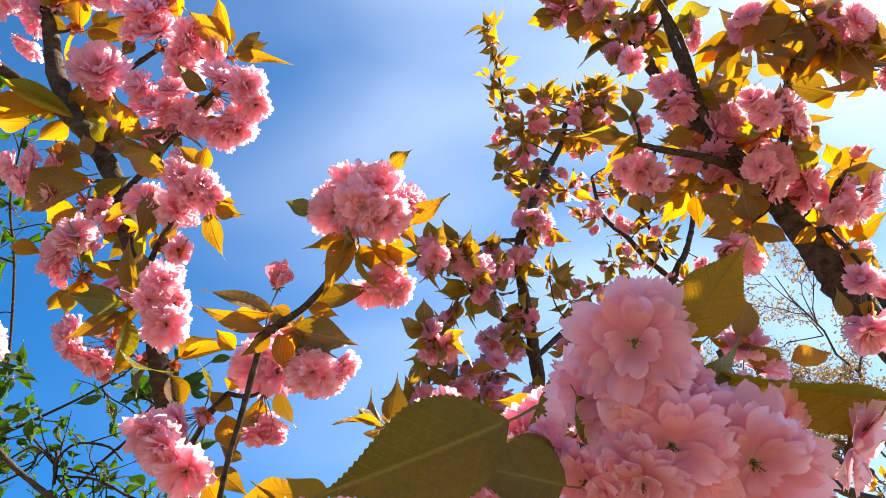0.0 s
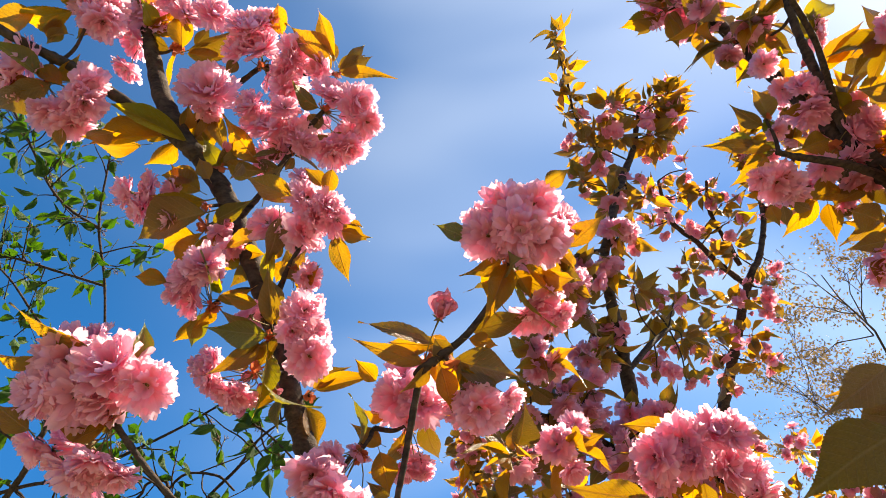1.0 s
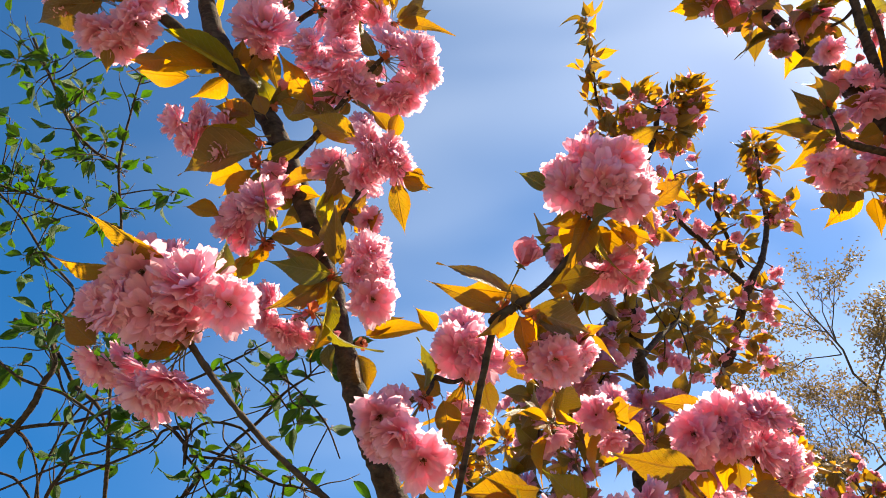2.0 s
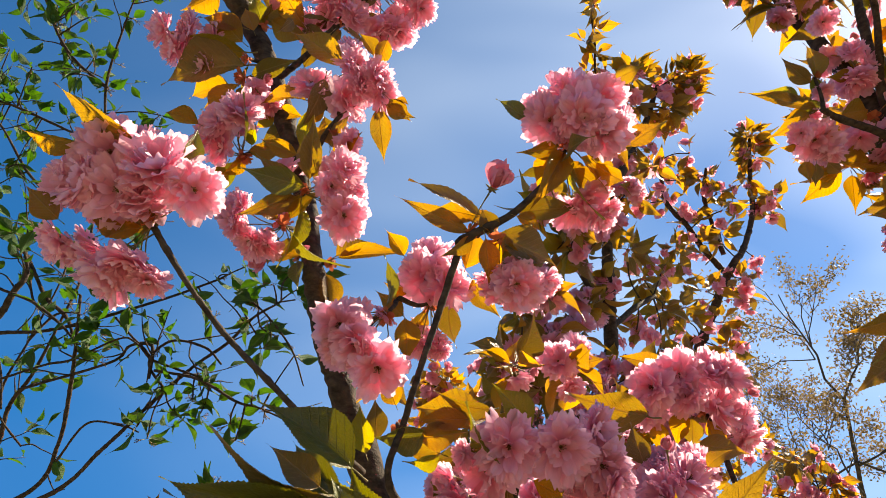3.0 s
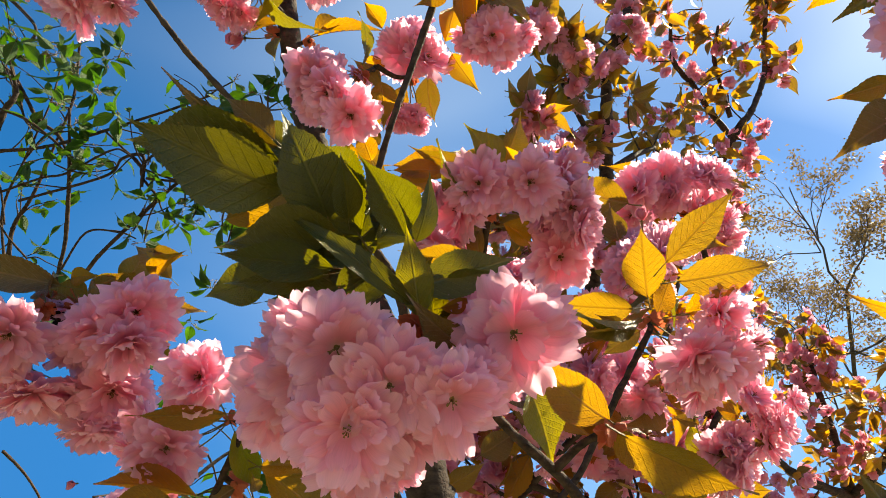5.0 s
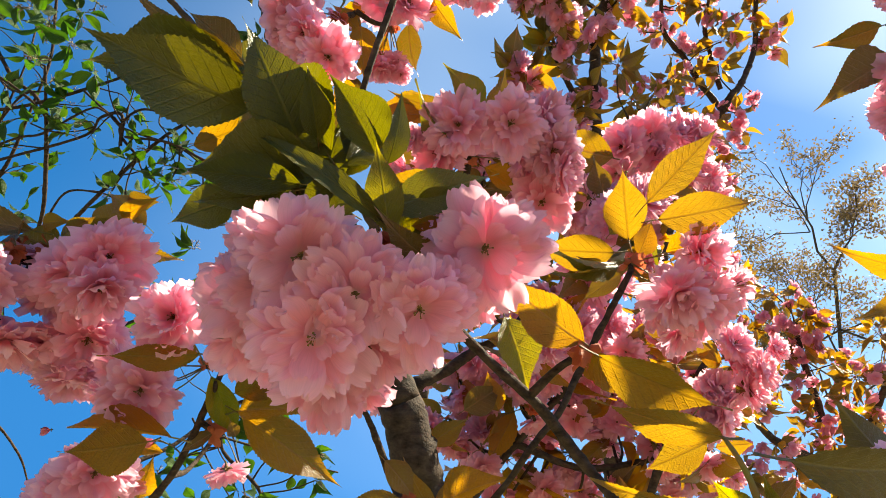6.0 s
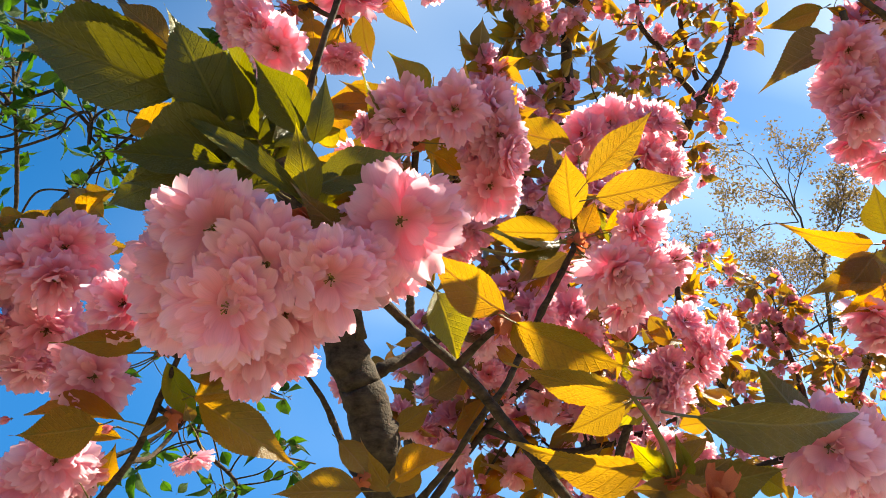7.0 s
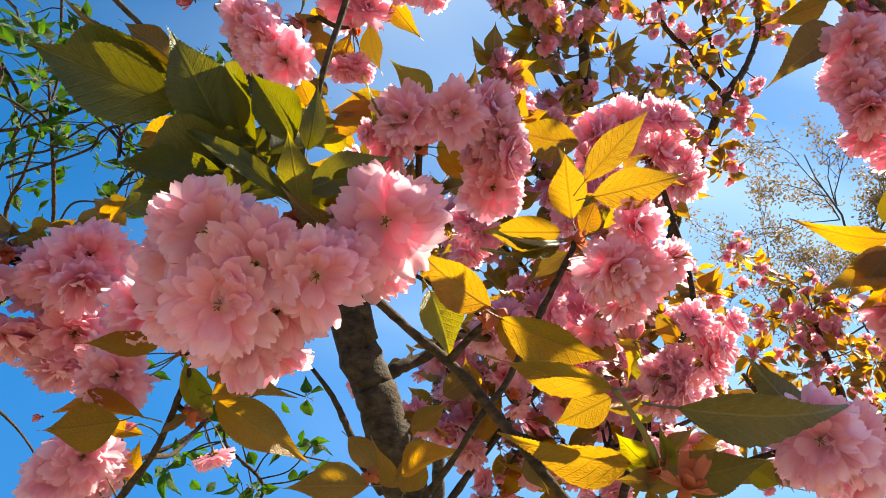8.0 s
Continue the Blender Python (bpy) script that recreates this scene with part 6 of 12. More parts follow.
leaf(near_twig, (-0.1647, 0.4825, 1.8269), (-0.1436, 0.4854, 1.8581), 0.0184, (0.50, -0.82, -0.26), "d")
leaf(near_twig, (-0.1175, 0.4818, 1.8027), (-0.1383, 0.4867, 1.8165), 0.0142, (-0.43, -0.84, -0.34), "d")
leaf(near_twig, (-0.1713, 0.4814, 1.8295), (-0.2047, 0.4978, 1.8067), 0.0179, (0.15, -0.68, -0.71), "d")
stalks(near_twig, (-0.1341, 0.4808, 1.7774), [])
leaf(near_twig, (-0.1738, 0.5041, 1.8438), (-0.1432, 0.4883, 1.8672), 0.0233, (-0.07, -0.87, -0.49), "d")
leaf(near_twig, (-0.1680, 0.4880, 1.8145), (-0.2559, 0.4880, 1.8271), 0.0264, (-0.03, -0.97, -0.23), "d")
leaf(near_twig, (-0.1491, 0.4740, 1.7988), (-0.2210, 0.4899, 1.7895), 0.0275, (-0.17, -0.94, -0.28), "d")
leaf(near_twig, (-0.1825, 0.4857, 1.8356), (-0.2344, 0.4758, 1.8895), 0.0423, (-0.47, -0.67, -0.57), "o")
leaf(near_twig, (-0.1609, 0.4629, 1.7976), (-0.1820, 0.4693, 1.7818), 0.0152, (-0.04, -0.94, -0.33), "d")
leaf(near_twig, (-0.2057, 0.4776, 1.7855), (-0.2145, 0.4790, 1.8027), 0.0108, (0.05, -0.99, 0.11), "d")
leaf(near_twig, (-0.1920, 0.4969, 1.8035), (-0.1663, 0.4969, 1.7928), 0.0156, (-0.07, -0.98, -0.18), "d")
leaf(near_twig, (-0.2094, 0.4988, 1.8359), (-0.2389, 0.5022, 1.8498), 0.0183, (-0.24, -0.92, -0.29), "d")
leaf(near_twig, (-0.1478, 0.4925, 1.8585), (-0.1729, 0.5054, 1.8338), 0.0210, (-0.15, -0.93, -0.33), "d")
leaf(near_twig, (-0.2015, 0.5099, 1.8201), (-0.1632, 0.4918, 1.8359), 0.0253, (-0.17, -0.83, -0.53), "d")
leaf(near_twig, (-0.2172, 0.5128, 1.8340), (-0.1858, 0.5041, 1.8615), 0.0239, (0.10, -0.91, -0.40), "d")
leaf(near_twig, (-0.2397, 0.5239, 1.8369), (-0.2206, 0.5148, 1.8673), 0.0207, (0.04, -0.95, -0.31), "o")
stalks(near_twig, (-0.1341, 0.4808, 1.7774), [])
# leaves added behind the near blossoms to keep sun off the large cluster
leaf(near_twig, (-0.1256, 0.5005, 1.7825), (-0.0911, 0.4891, 1.8066), 0.0244, (0.14, -0.80, -0.58), "d")
leaf(near_twig, (-0.1092, 0.5185, 1.7701), (-0.0777, 0.4961, 1.8029), 0.0284, (0.14, -0.75, -0.64), "d")
leaf(near_twig, (-0.1378, 0.5025, 1.7904), (-0.1177, 0.4913, 1.8159), 0.0193, (0.11, -0.88, -0.47), "d")
leaf(near_twig, (-0.1523, 0.5011, 1.8140), (-0.1281, 0.4998, 1.8322), 0.0170, (0.35, -0.78, -0.51), "d")
stalks(near_twig, (-0.1090, 0.4988, 1.7735), [])
leaf(near_twig, (-0.2225, 0.4681, 1.8662), (-0.3075, 0.4548, 1.8635), 0.0361, (0.14, -0.80, -0.58), "d")
leaf(near_twig, (-0.1727, 0.4798, 1.8295), (-0.2132, 0.4614, 1.8841), 0.0394, (-0.15, -0.90, -0.41), "d")
leaf(near_twig, (-0.2575, 0.5057, 1.8492), (-0.2125, 0.4847, 1.8577), 0.0160, (-0.16, -0.65, -0.74), "y")
leaf(near_twig, (-0.1906, 0.4816, 1.8190), (-0.2477, 0.4862, 1.8214), 0.0231, (-0.09, -0.88, -0.47), "d")
leaf(near_twig, (-0.1870, 0.4784, 1.8060), (-0.1561, 0.4788, 1.7951), 0.0172, (0.02, -1.00, 0.02), "k")
leaf(near_twig, (-0.1749, 0.4917, 1.8475), (-0.1423, 0.4871, 1.8698), 0.0223, (0.27, -0.79, -0.55), "d")
leaf(near_twig, (-0.2211, 0.5008, 1.8106), (-0.2565, 0.5032, 1.7953), 0.0217, (0.13, -0.89, -0.44), "d")
leaf(near_twig, (-0.2145, 0.4848, 1.8768), (-0.2507, 0.4792, 1.9049), 0.0231, (-0.17, -0.90, -0.40), "d")
leaf(near_twig, (-0.1596, 0.5002, 1.8084), (-0.1946, 0.4919, 1.8307), 0.0237, (-0.13, -0.84, -0.52), "d")
leaf(near_twig, (-0.1062, 0.5089, 1.8368), (-0.1468, 0.4995, 1.8332), 0.0192, (0.20, -0.54, -0.82), "y")
leaf(near_twig, (-0.1822, 0.4908, 1.8667), (-0.2122, 0.4906, 1.8877), 0.0205, (-0.47, -0.56, -0.68), "y")
stalks(near_twig, (-0.1341, 0.4808, 1.7774), [])
leaf(centre_bough, (-0.1045, 0.6308, 2.0065), (-0.1720, 0.6283, 2.0136), 0.0309, (0.04, -1.00, 0.01))
leaf(centre_bough, (-0.1447, 0.6520, 1.9793), (-0.1836, 0.6343, 1.9929), 0.0251, (-0.00, -0.61, -0.79))
leaf(centre_bough, (-0.1896, 0.6299, 2.0121), (-0.2024, 0.6066, 2.0301), 0.0180, (0.23, -0.67, -0.70))
leaf(centre_bough, (-0.2122, 0.6474, 1.9720), (-0.2233, 0.6246, 2.0041), 0.0229, (-0.20, -0.77, -0.61), "o")
leaf(centre_bough, (-0.2042, 0.6581, 1.9909), (-0.2090, 0.6335, 2.0169), 0.0192, (0.26, -0.72, -0.64))
leaf(centre_bough, (-0.1176, 0.6591, 1.9852), (-0.1526, 0.6593, 1.9729), 0.0180, (0.17, -0.84, -0.51))
leaf(centre_bough, (-0.2164, 0.5686, 1.9275), (-0.2839, 0.5434, 1.9659), 0.0340, (0.31, -0.95, -0.07), "d")
stalks(centre_bough, (-0.1834, 0.6505, 2.0004), [])
blossom(near_twig, (-0.1716, 0.4478, 1.7486), 0.0470, (0.09, -0.84, -0.53), NEAR_FLOWERS)
blossom(near_twig, (-0.1954, 0.4891, 1.7491), 0.0529, (0.03, -0.83, -0.56), NEAR_FLOWERS)
blossom(near_twig, (-0.1467, 0.4547, 1.7358), 0.0472, (0.12, -0.83, -0.55), NEAR_FLOWERS)
blossom(near_twig, (-0.1643, 0.4557, 1.7525), 0.0424, (0.07, -0.84, -0.53), NEAR_FLOWERS)
blossom(near_twig, (-0.1182, 0.4594, 1.7333), 0.0445, (0.15, -0.82, -0.55), NEAR_FLOWERS)
blossom(near_twig, (-0.1625, 0.4651, 1.7192), 0.0485, (0.11, -0.83, -0.55), NEAR_FLOWERS)
blossom(near_twig, (-0.1398, 0.4808, 1.7240), 0.0449, (0.12, -0.80, -0.59), NEAR_FLOWERS)
blossom(near_twig, (-0.2034, 0.5128, 1.7376), 0.0454, (0.05, -0.81, -0.58), NEAR_FLOWERS)
blossom(near_twig, (-0.1565, 0.4932, 1.7109), 0.0427, (0.11, -0.80, -0.58), NEAR_FLOWERS)
blossom(near_twig, (-0.1482, 0.5132, 1.7142), 0.0403, (-0.05, -0.13, -0.99), NEAR_FLOWERS)
blossom(near_twig, (-0.1077, 0.4676, 1.7457), 0.0323, (0.47, -0.57, -0.67), NEAR_FLOWERS)
blossom(near_twig, (-0.1878, 0.4667, 1.7620), 0.0403, (0.03, -0.85, -0.53), NEAR_FLOWERS)
blossom(near_twig, (-0.1421, 0.4560, 1.7479), 0.0385, (0.11, -0.83, -0.54), NEAR_FLOWERS)
blossom(near_twig, (-0.1309, 0.4540, 1.7359), 0.0375, (0.14, -0.83, -0.54), NEAR_FLOWERS)
blossom(near_twig, (-0.1113, 0.4610, 1.7481), 0.0317, (0.39, -0.68, -0.62), NEAR_FLOWERS)
blossom(near_twig, (-0.1815, 0.4679, 1.7421), 0.0480, (0.07, -0.83, -0.55), NEAR_FLOWERS)
blossom(near_twig, (-0.1513, 0.4766, 1.7127), 0.0433, (0.12, -0.82, -0.57), NEAR_FLOWERS)
blossom(near_twig, (-0.1797, 0.5059, 1.7194), 0.0340, (-0.54, -0.21, -0.81), NEAR_FLOWERS)
blossom(near_twig, (-0.1576, 0.4994, 1.7338), 0.0412, (-0.17, -0.26, -0.95), NEAR_FLOWERS)
blossom(near_twig, (-0.1600, 0.5137, 1.7330), 0.0406, (-0.53, -0.06, -0.85), NEAR_FLOWERS)
blossom(near_twig, (-0.1777, 0.4939, 1.7553), 0.0456, (-0.70, -0.35, -0.62), NEAR_FLOWERS)
stalks(near_twig, (-0.1337, 0.4920, 1.7782), [(-0.172, 0.455, 1.753), (-0.196, 0.497, 1.754), (-0.148, 0.462, 1.740), (-0.165, 0.462, 1.757), (-0.119, 0.466, 1.738), (-0.164, 0.472, 1.724), (-0.141, 0.487, 1.729), (-0.204, 0.519, 1.742), (-0.157, 0.499, 1.715), (-0.148, 0.514, 1.721), (-0.110, 0.471, 1.750), (-0.188, 0.473, 1.766), (-0.143, 0.462, 1.752), (-0.132, 0.460, 1.740), (-0.114, 0.465, 1.752), (-0.182, 0.475, 1.747), (-0.152, 0.483, 1.717), (-0.176, 0.507, 1.724), (-0.156, 0.501, 1.741), (-0.156, 0.514, 1.739), (-0.172, 0.497, 1.760)])
blossom(near_twig, (-0.0887, 0.4668, 1.7722), 0.0535, (0.13, -0.88, -0.45), NEAR_FLOWERS)
blossom(near_twig, (-0.0930, 0.4963, 1.7658), 0.0483, (0.67, -0.42, -0.61), NEAR_FLOWERS)
blossom(near_twig, (-0.0965, 0.5053, 1.7638), 0.0389, (0.66, 0.14, -0.74), NEAR_FLOWERS)
blossom(near_twig, (-0.0839, 0.4947, 1.7736), 0.0429, (0.85, -0.45, -0.29), NEAR_FLOWERS)
blossom(near_twig, (-0.1008, 0.4854, 1.7897), 0.0368, (0.45, -0.79, 0.42), NEAR_FLOWERS)
blossom(near_twig, (-0.0938, 0.5253, 1.7819), 0.0399, (0.30, 0.90, -0.30), FLAT_FLOWERS)
stalks(near_twig, (-0.1056, 0.4942, 1.7710), [(-0.090, 0.475, 1.777), (-0.099, 0.500, 1.771), (-0.101, 0.504, 1.769), (-0.090, 0.498, 1.776), (-0.104, 0.491, 1.787), (-0.096, 0.519, 1.784)])
blossom(far_left_twig, (-0.3714, 0.6752, 1.8591), 0.0632, (0.62, -0.68, -0.38), FLAT_FLOWERS)
blossom(far_left_twig, (-0.3983, 0.6849, 1.8444), 0.0632, (0.62, -0.39, -0.68), FLAT_FLOWERS)
blossom(far_left_twig, (-0.4184, 0.7051, 1.8359), 0.0586, (0.27, 0.01, -0.96), FLAT_FLOWERS)
blossom(far_left_twig, (-0.3707, 0.6779, 1.8316), 0.0559, (0.68, -0.42, -0.59), MID_FLOWERS)
blossom(far_left_twig, (-0.4254, 0.7392, 1.8083), 0.0605, (0.43, 0.22, -0.88), FLAT_FLOWERS)
blossom(far_left_twig, (-0.3946, 0.7322, 1.8075), 0.0657, (0.59, -0.61, -0.54), FLAT_FLOWERS)
blossom(far_left_twig, (-0.4275, 0.7535, 1.7861), 0.0605, (0.31, 0.19, -0.93), MID_FLOWERS)
blossom(far_left_twig, (-0.4057, 0.7553, 1.7795), 0.0562, (0.29, 0.22, -0.93), MID_FLOWERS)
blossom(far_left_twig, (-0.4331, 0.6976, 1.8645), 0.0481, (-0.16, 0.34, -0.93), MID_FLOWERS)
blossom(far_left_twig, (-0.4472, 0.7301, 1.8653), 0.0457, (0.09, 0.84, -0.54), FLAT_FLOWERS)
blossom(far_left_twig, (-0.4417, 0.7736, 1.8099), 0.0575, (0.16, 0.56, -0.82), MID_FLOWERS)
leaf(far_left_twig, (-0.4145, 0.6945, 1.8956), (-0.3382, 0.7060, 1.8738), 0.0449, (-0.13, -0.62, -0.78))
leaf(far_left_twig, (-0.3810, 0.6857, 1.9251), (-0.3513, 0.6808, 1.9207), 0.0171, (-0.21, -0.53, -0.82))
leaf(far_left_twig, (-0.3784, 0.7057, 1.8918), (-0.3614, 0.7389, 1.8349), 0.0241, (-0.32, -0.77, -0.55), "y")
leaf(far_left_twig, (-0.4434, 0.6877, 1.8911), (-0.4201, 0.6748, 1.8910), 0.0149, (-0.47, -0.84, -0.27))
leaf(far_left_twig, (-0.4104, 0.7144, 1.9009), (-0.3959, 0.7043, 1.9381), 0.0230, (0.47, -0.79, -0.40))
leaf(far_left_twig, (-0.4267, 0.6997, 1.8692), (-0.4655, 0.6906, 1.8863), 0.0243, (0.33, -0.91, 0.25))
stalks(far_left_twig, (-0.4279, 0.6887, 1.8682), [(-0.378, 0.683, 1.863), (-0.405, 0.689, 1.852), (-0.421, 0.705, 1.846), (-0.378, 0.682, 1.838), (-0.430, 0.737, 1.818), (-0.402, 0.739, 1.814), (-0.431, 0.751, 1.796), (-0.409, 0.753, 1.789), (-0.432, 0.695, 1.873), (-0.448, 0.723, 1.870), (-0.443, 0.768, 1.818)])
leaf(far_left_twig, (-0.4407, 0.6755, 1.8777), (-0.5305, 0.6732, 1.8890), 0.0265, (-0.02, -0.94, -0.33))
leaf(far_left_twig, (-0.4113, 0.6735, 1.8789), (-0.3879, 0.6606, 1.8862), 0.0144, (0.01, -0.48, -0.88))
leaf(far_left_twig, (-0.3768, 0.6809, 1.9016), (-0.3476, 0.6636, 1.9136), 0.0142, (-0.13, -0.71, -0.70))
leaf(far_left_twig, (-0.3600, 0.6918, 1.9026), (-0.3997, 0.6807, 1.9325), 0.0196, (0.19, -0.98, -0.11))
stalks(far_left_twig, (-0.4494, 0.6845, 1.8652), [])
blossom(low_left_twig, (-0.3170, 0.6835, 1.7526), 0.0529, (0.18, -0.89, -0.41), FLAT_FLOWERS)
blossom(low_left_twig, (-0.3039, 0.6897, 1.7475), 0.0441, (-0.19, -0.63, -0.76), MID_FLOWERS)
blossom(low_left_twig, (-0.3427, 0.7007, 1.7708), 0.0460, (-0.70, -0.56, -0.44), FLAT_FLOWERS)
blossom(low_left_twig, (-0.2950, 0.6470, 1.7980), 0.0514, (-0.09, -1.00, 0.04), MID_FLOWERS)
blossom(low_left_twig, (-0.2911, 0.6459, 1.8132), 0.0328, (-0.04, -0.99, 0.15), MID_FLOWERS)
blossom(low_left_twig, (-0.3593, 0.7305, 1.7581), 0.0408, (-0.76, -0.16, -0.63), FLAT_FLOWERS)
blossom(low_left_twig, (-0.3195, 0.7151, 1.7651), 0.0419, (-0.64, -0.29, -0.71), MID_FLOWERS)
leaf(low_left_twig, (-0.2706, 0.6520, 1.7731), (-0.3356, 0.6506, 1.7645), 0.0217, (0.11, -0.66, -0.74), "y")
leaf(low_left_twig, (-0.2554, 0.7146, 1.7647), (-0.2105, 0.6984, 1.7858), 0.0237, (0.00, -0.79, -0.61), "y")
leaf(low_left_twig, (-0.2511, 0.7220, 1.7519), (-0.1863, 0.7053, 1.7563), 0.0356, (-0.26, -0.93, 0.27))
leaf(low_left_twig, (-0.2476, 0.7237, 1.7487), (-0.1648, 0.7457, 1.7057), 0.0325, (0.17, -0.97, -0.17))
leaf(low_left_twig, (-0.2855, 0.6853, 1.7199), (-0.3666, 0.6943, 1.7311), 0.0141, (-0.06, -0.95, 0.31))
leaf(low_left_twig, (-0.3098, 0.7456, 1.7206), (-0.3547, 0.7454, 1.7277), 0.0124, (0.00, -1.00, -0.01))
leaf(low_left_twig, (-0.2946, 0.6669, 1.7118), (-0.3393, 0.6517, 1.6961), 0.0330, (0.15, -0.80, -0.58), "y")
leaf(low_left_twig, (-0.2896, 0.7006, 1.7922), (-0.3135, 0.6852, 1.7981), 0.0117, (0.33, -0.73, -0.60))
stalks(low_left_twig, (-0.2817, 0.7060, 1.7823), [(-0.319, 0.692, 1.757), (-0.302, 0.695, 1.753), (-0.337, 0.705, 1.775), (-0.294, 0.656, 1.798), (-0.291, 0.652, 1.812), (-0.354, 0.732, 1.763), (-0.315, 0.717, 1.770)])
blossom(low_left_twig, (-0.4035, 0.7458, 1.7321), 0.0123, (-0.90, -0.33, -0.29), BUDS, "bud")
blossom(low_left_twig, (-0.3175, 0.7416, 1.7281), 0.0132, (-0.93, -0.23, -0.30), BUDS, "bud")
leaf(low_left_twig, (-0.2641, 0.7501, 1.7459), (-0.2292, 0.7520, 1.7383), 0.0161, (0.07, -0.99, 0.08), "g")
leaf(low_left_twig, (-0.2710, 0.7332, 1.7360), (-0.2925, 0.7350, 1.7202), 0.0127, (-0.17, -0.98, 0.12))
leaf(low_left_twig, (-0.2521, 0.7327, 1.7345), (-0.2539, 0.7138, 1.7420), 0.0095, (0.53, -0.36, -0.77))
stalks(low_left_twig, (-0.2712, 0.7320, 1.7381), [(-0.401, 0.747, 1.733), (-0.315, 0.742, 1.729)])
blossom(low_left_twig, (-0.3670, 0.7674, 1.7048), 0.0581, (0.47, -0.89, -0.01), FLAT_FLOWERS)
blossom(low_left_twig, (-0.3870, 0.7770, 1.6898), 0.0571, (0.29, -0.92, 0.25), MID_FLOWERS)
blossom(low_left_twig, (-0.3822, 0.8055, 1.6852), 0.0556, (0.58, -0.73, 0.36), MID_FLOWERS)
blossom(low_left_twig, (-0.4172, 0.8198, 1.6863), 0.0515, (-0.61, -0.49, 0.62), MID_FLOWERS)
blossom(low_left_twig, (-0.3624, 0.7981, 1.7008), 0.0431, (0.63, -0.69, 0.37), FLAT_FLOWERS)
blossom(low_left_twig, (-0.4000, 0.8314, 1.6887), 0.0528, (0.33, 0.21, 0.92), MID_FLOWERS)
leaf(low_left_twig, (-0.3474, 0.8228, 1.6945), (-0.3327, 0.7912, 1.7215), 0.0191, (0.26, -0.55, -0.79))
leaf(low_left_twig, (-0.3531, 0.7995, 1.6951), (-0.3565, 0.8134, 1.6714), 0.0155, (0.79, -0.48, -0.39))
stalks(low_left_twig, (-0.3963, 0.8164, 1.6727), [(-0.372, 0.777, 1.705), (-0.390, 0.786, 1.687), (-0.388, 0.813, 1.682), (-0.412, 0.824, 1.681), (-0.367, 0.803, 1.698), (-0.403, 0.829, 1.680)])
blossom(low_left_twig, (-0.2850, 0.8631, 1.7294), 0.0400, (0.15, 0.45, -0.45), FLAT_FLOWERS)
stalks(low_left_twig, (-0.2979, 0.8564, 1.7682), [(-0.288, 0.866, 1.738), (-0.278, 0.869, 1.739)])
leaf(thin_twig, (-0.1288, 0.7300, 1.7232), (-0.0983, 0.7433, 1.6972), 0.0195, (0.26, -0.95, -0.18))
leaf(thin_twig, (-0.0836, 0.7693, 1.6912), (-0.1132, 0.7563, 1.7238), 0.0196, (-0.17, -0.86, -0.49))
leaf(thin_twig, (-0.0799, 0.7214, 1.6924), (-0.0375, 0.6984, 1.7134), 0.0295, (-0.55, -0.79, 0.25))
leaf(thin_twig, (-0.1055, 0.7071, 1.6806), (-0.1678, 0.7010, 1.6773), 0.0245, (0.09, -0.99, 0.06))
leaf(thin_twig, (-0.0787, 0.7499, 1.6840), (-0.0659, 0.7294, 1.7203), 0.0232, (0.19, -0.83, -0.53))
stalks(thin_twig, (-0.1078, 0.7452, 1.6954), [])
blossom(middle_twig, (-0.0932, 0.5884, 1.9638), 0.0530, (-0.20, -0.89, -0.42), FLAT_FLOWERS)
blossom(middle_twig, (-0.0515, 0.5809, 1.9638), 0.0525, (0.03, -0.89, -0.46), FLAT_FLOWERS)
blossom(middle_twig, (-0.1055, 0.6142, 1.9540), 0.0520, (-0.93, -0.29, -0.24), MID_FLOWERS)
blossom(middle_twig, (-0.1148, 0.6303, 1.9460), 0.0454, (-0.89, 0.07, -0.46), MID_FLOWERS)
blossom(middle_twig, (-0.0181, 0.5898, 1.9839), 0.0444, (0.70, -0.72, -0.04), FLAT_FLOWERS)
blossom(middle_twig, (-0.0098, 0.6068, 1.9620), 0.0495, (0.09, -0.84, -0.54), FLAT_FLOWERS)
blossom(middle_twig, (-0.0130, 0.6390, 1.9310), 0.0598, (0.06, -0.77, -0.64), FLAT_FLOWERS)
blossom(middle_twig, (-0.0000, 0.6127, 1.9453), 0.0391, (0.92, -0.31, -0.25), MID_FLOWERS)
blossom(middle_twig, (-0.1247, 0.6407, 1.9329), 0.0454, (-0.72, 0.10, -0.68), MID_FLOWERS)
blossom(middle_twig, (-0.1279, 0.6086, 1.9625), 0.0223, (-0.91, -0.40, -0.11), MID_FLOWERS)
blossom(middle_twig, (-0.1011, 0.6456, 1.9385), 0.0385, (-0.51, 0.46, -0.73), MID_FLOWERS)
blossom(middle_twig, (-0.0305, 0.6185, 1.9588), 0.0378, (0.93, -0.20, -0.30), MID_FLOWERS)
blossom(middle_twig, (-0.1364, 0.6388, 1.9511), 0.0330, (-0.93, 0.06, -0.36), MID_FLOWERS)
blossom(middle_twig, (-0.1143, 0.6598, 1.9707), 0.0314, (-0.74, 0.64, -0.22), MID_FLOWERS)
blossom(middle_twig, (-0.0155, 0.6373, 1.9641), 0.0371, (0.96, -0.00, -0.27), MID_FLOWERS)
blossom(middle_twig, (-0.0878, 0.6655, 1.9609), 0.0366, (-0.48, 0.76, -0.43), FLAT_FLOWERS)
leaf(middle_twig, (-0.0727, 0.5883, 1.9834), (-0.1062, 0.5625, 2.0028), 0.0260, (0.38, -0.82, -0.43), "o")
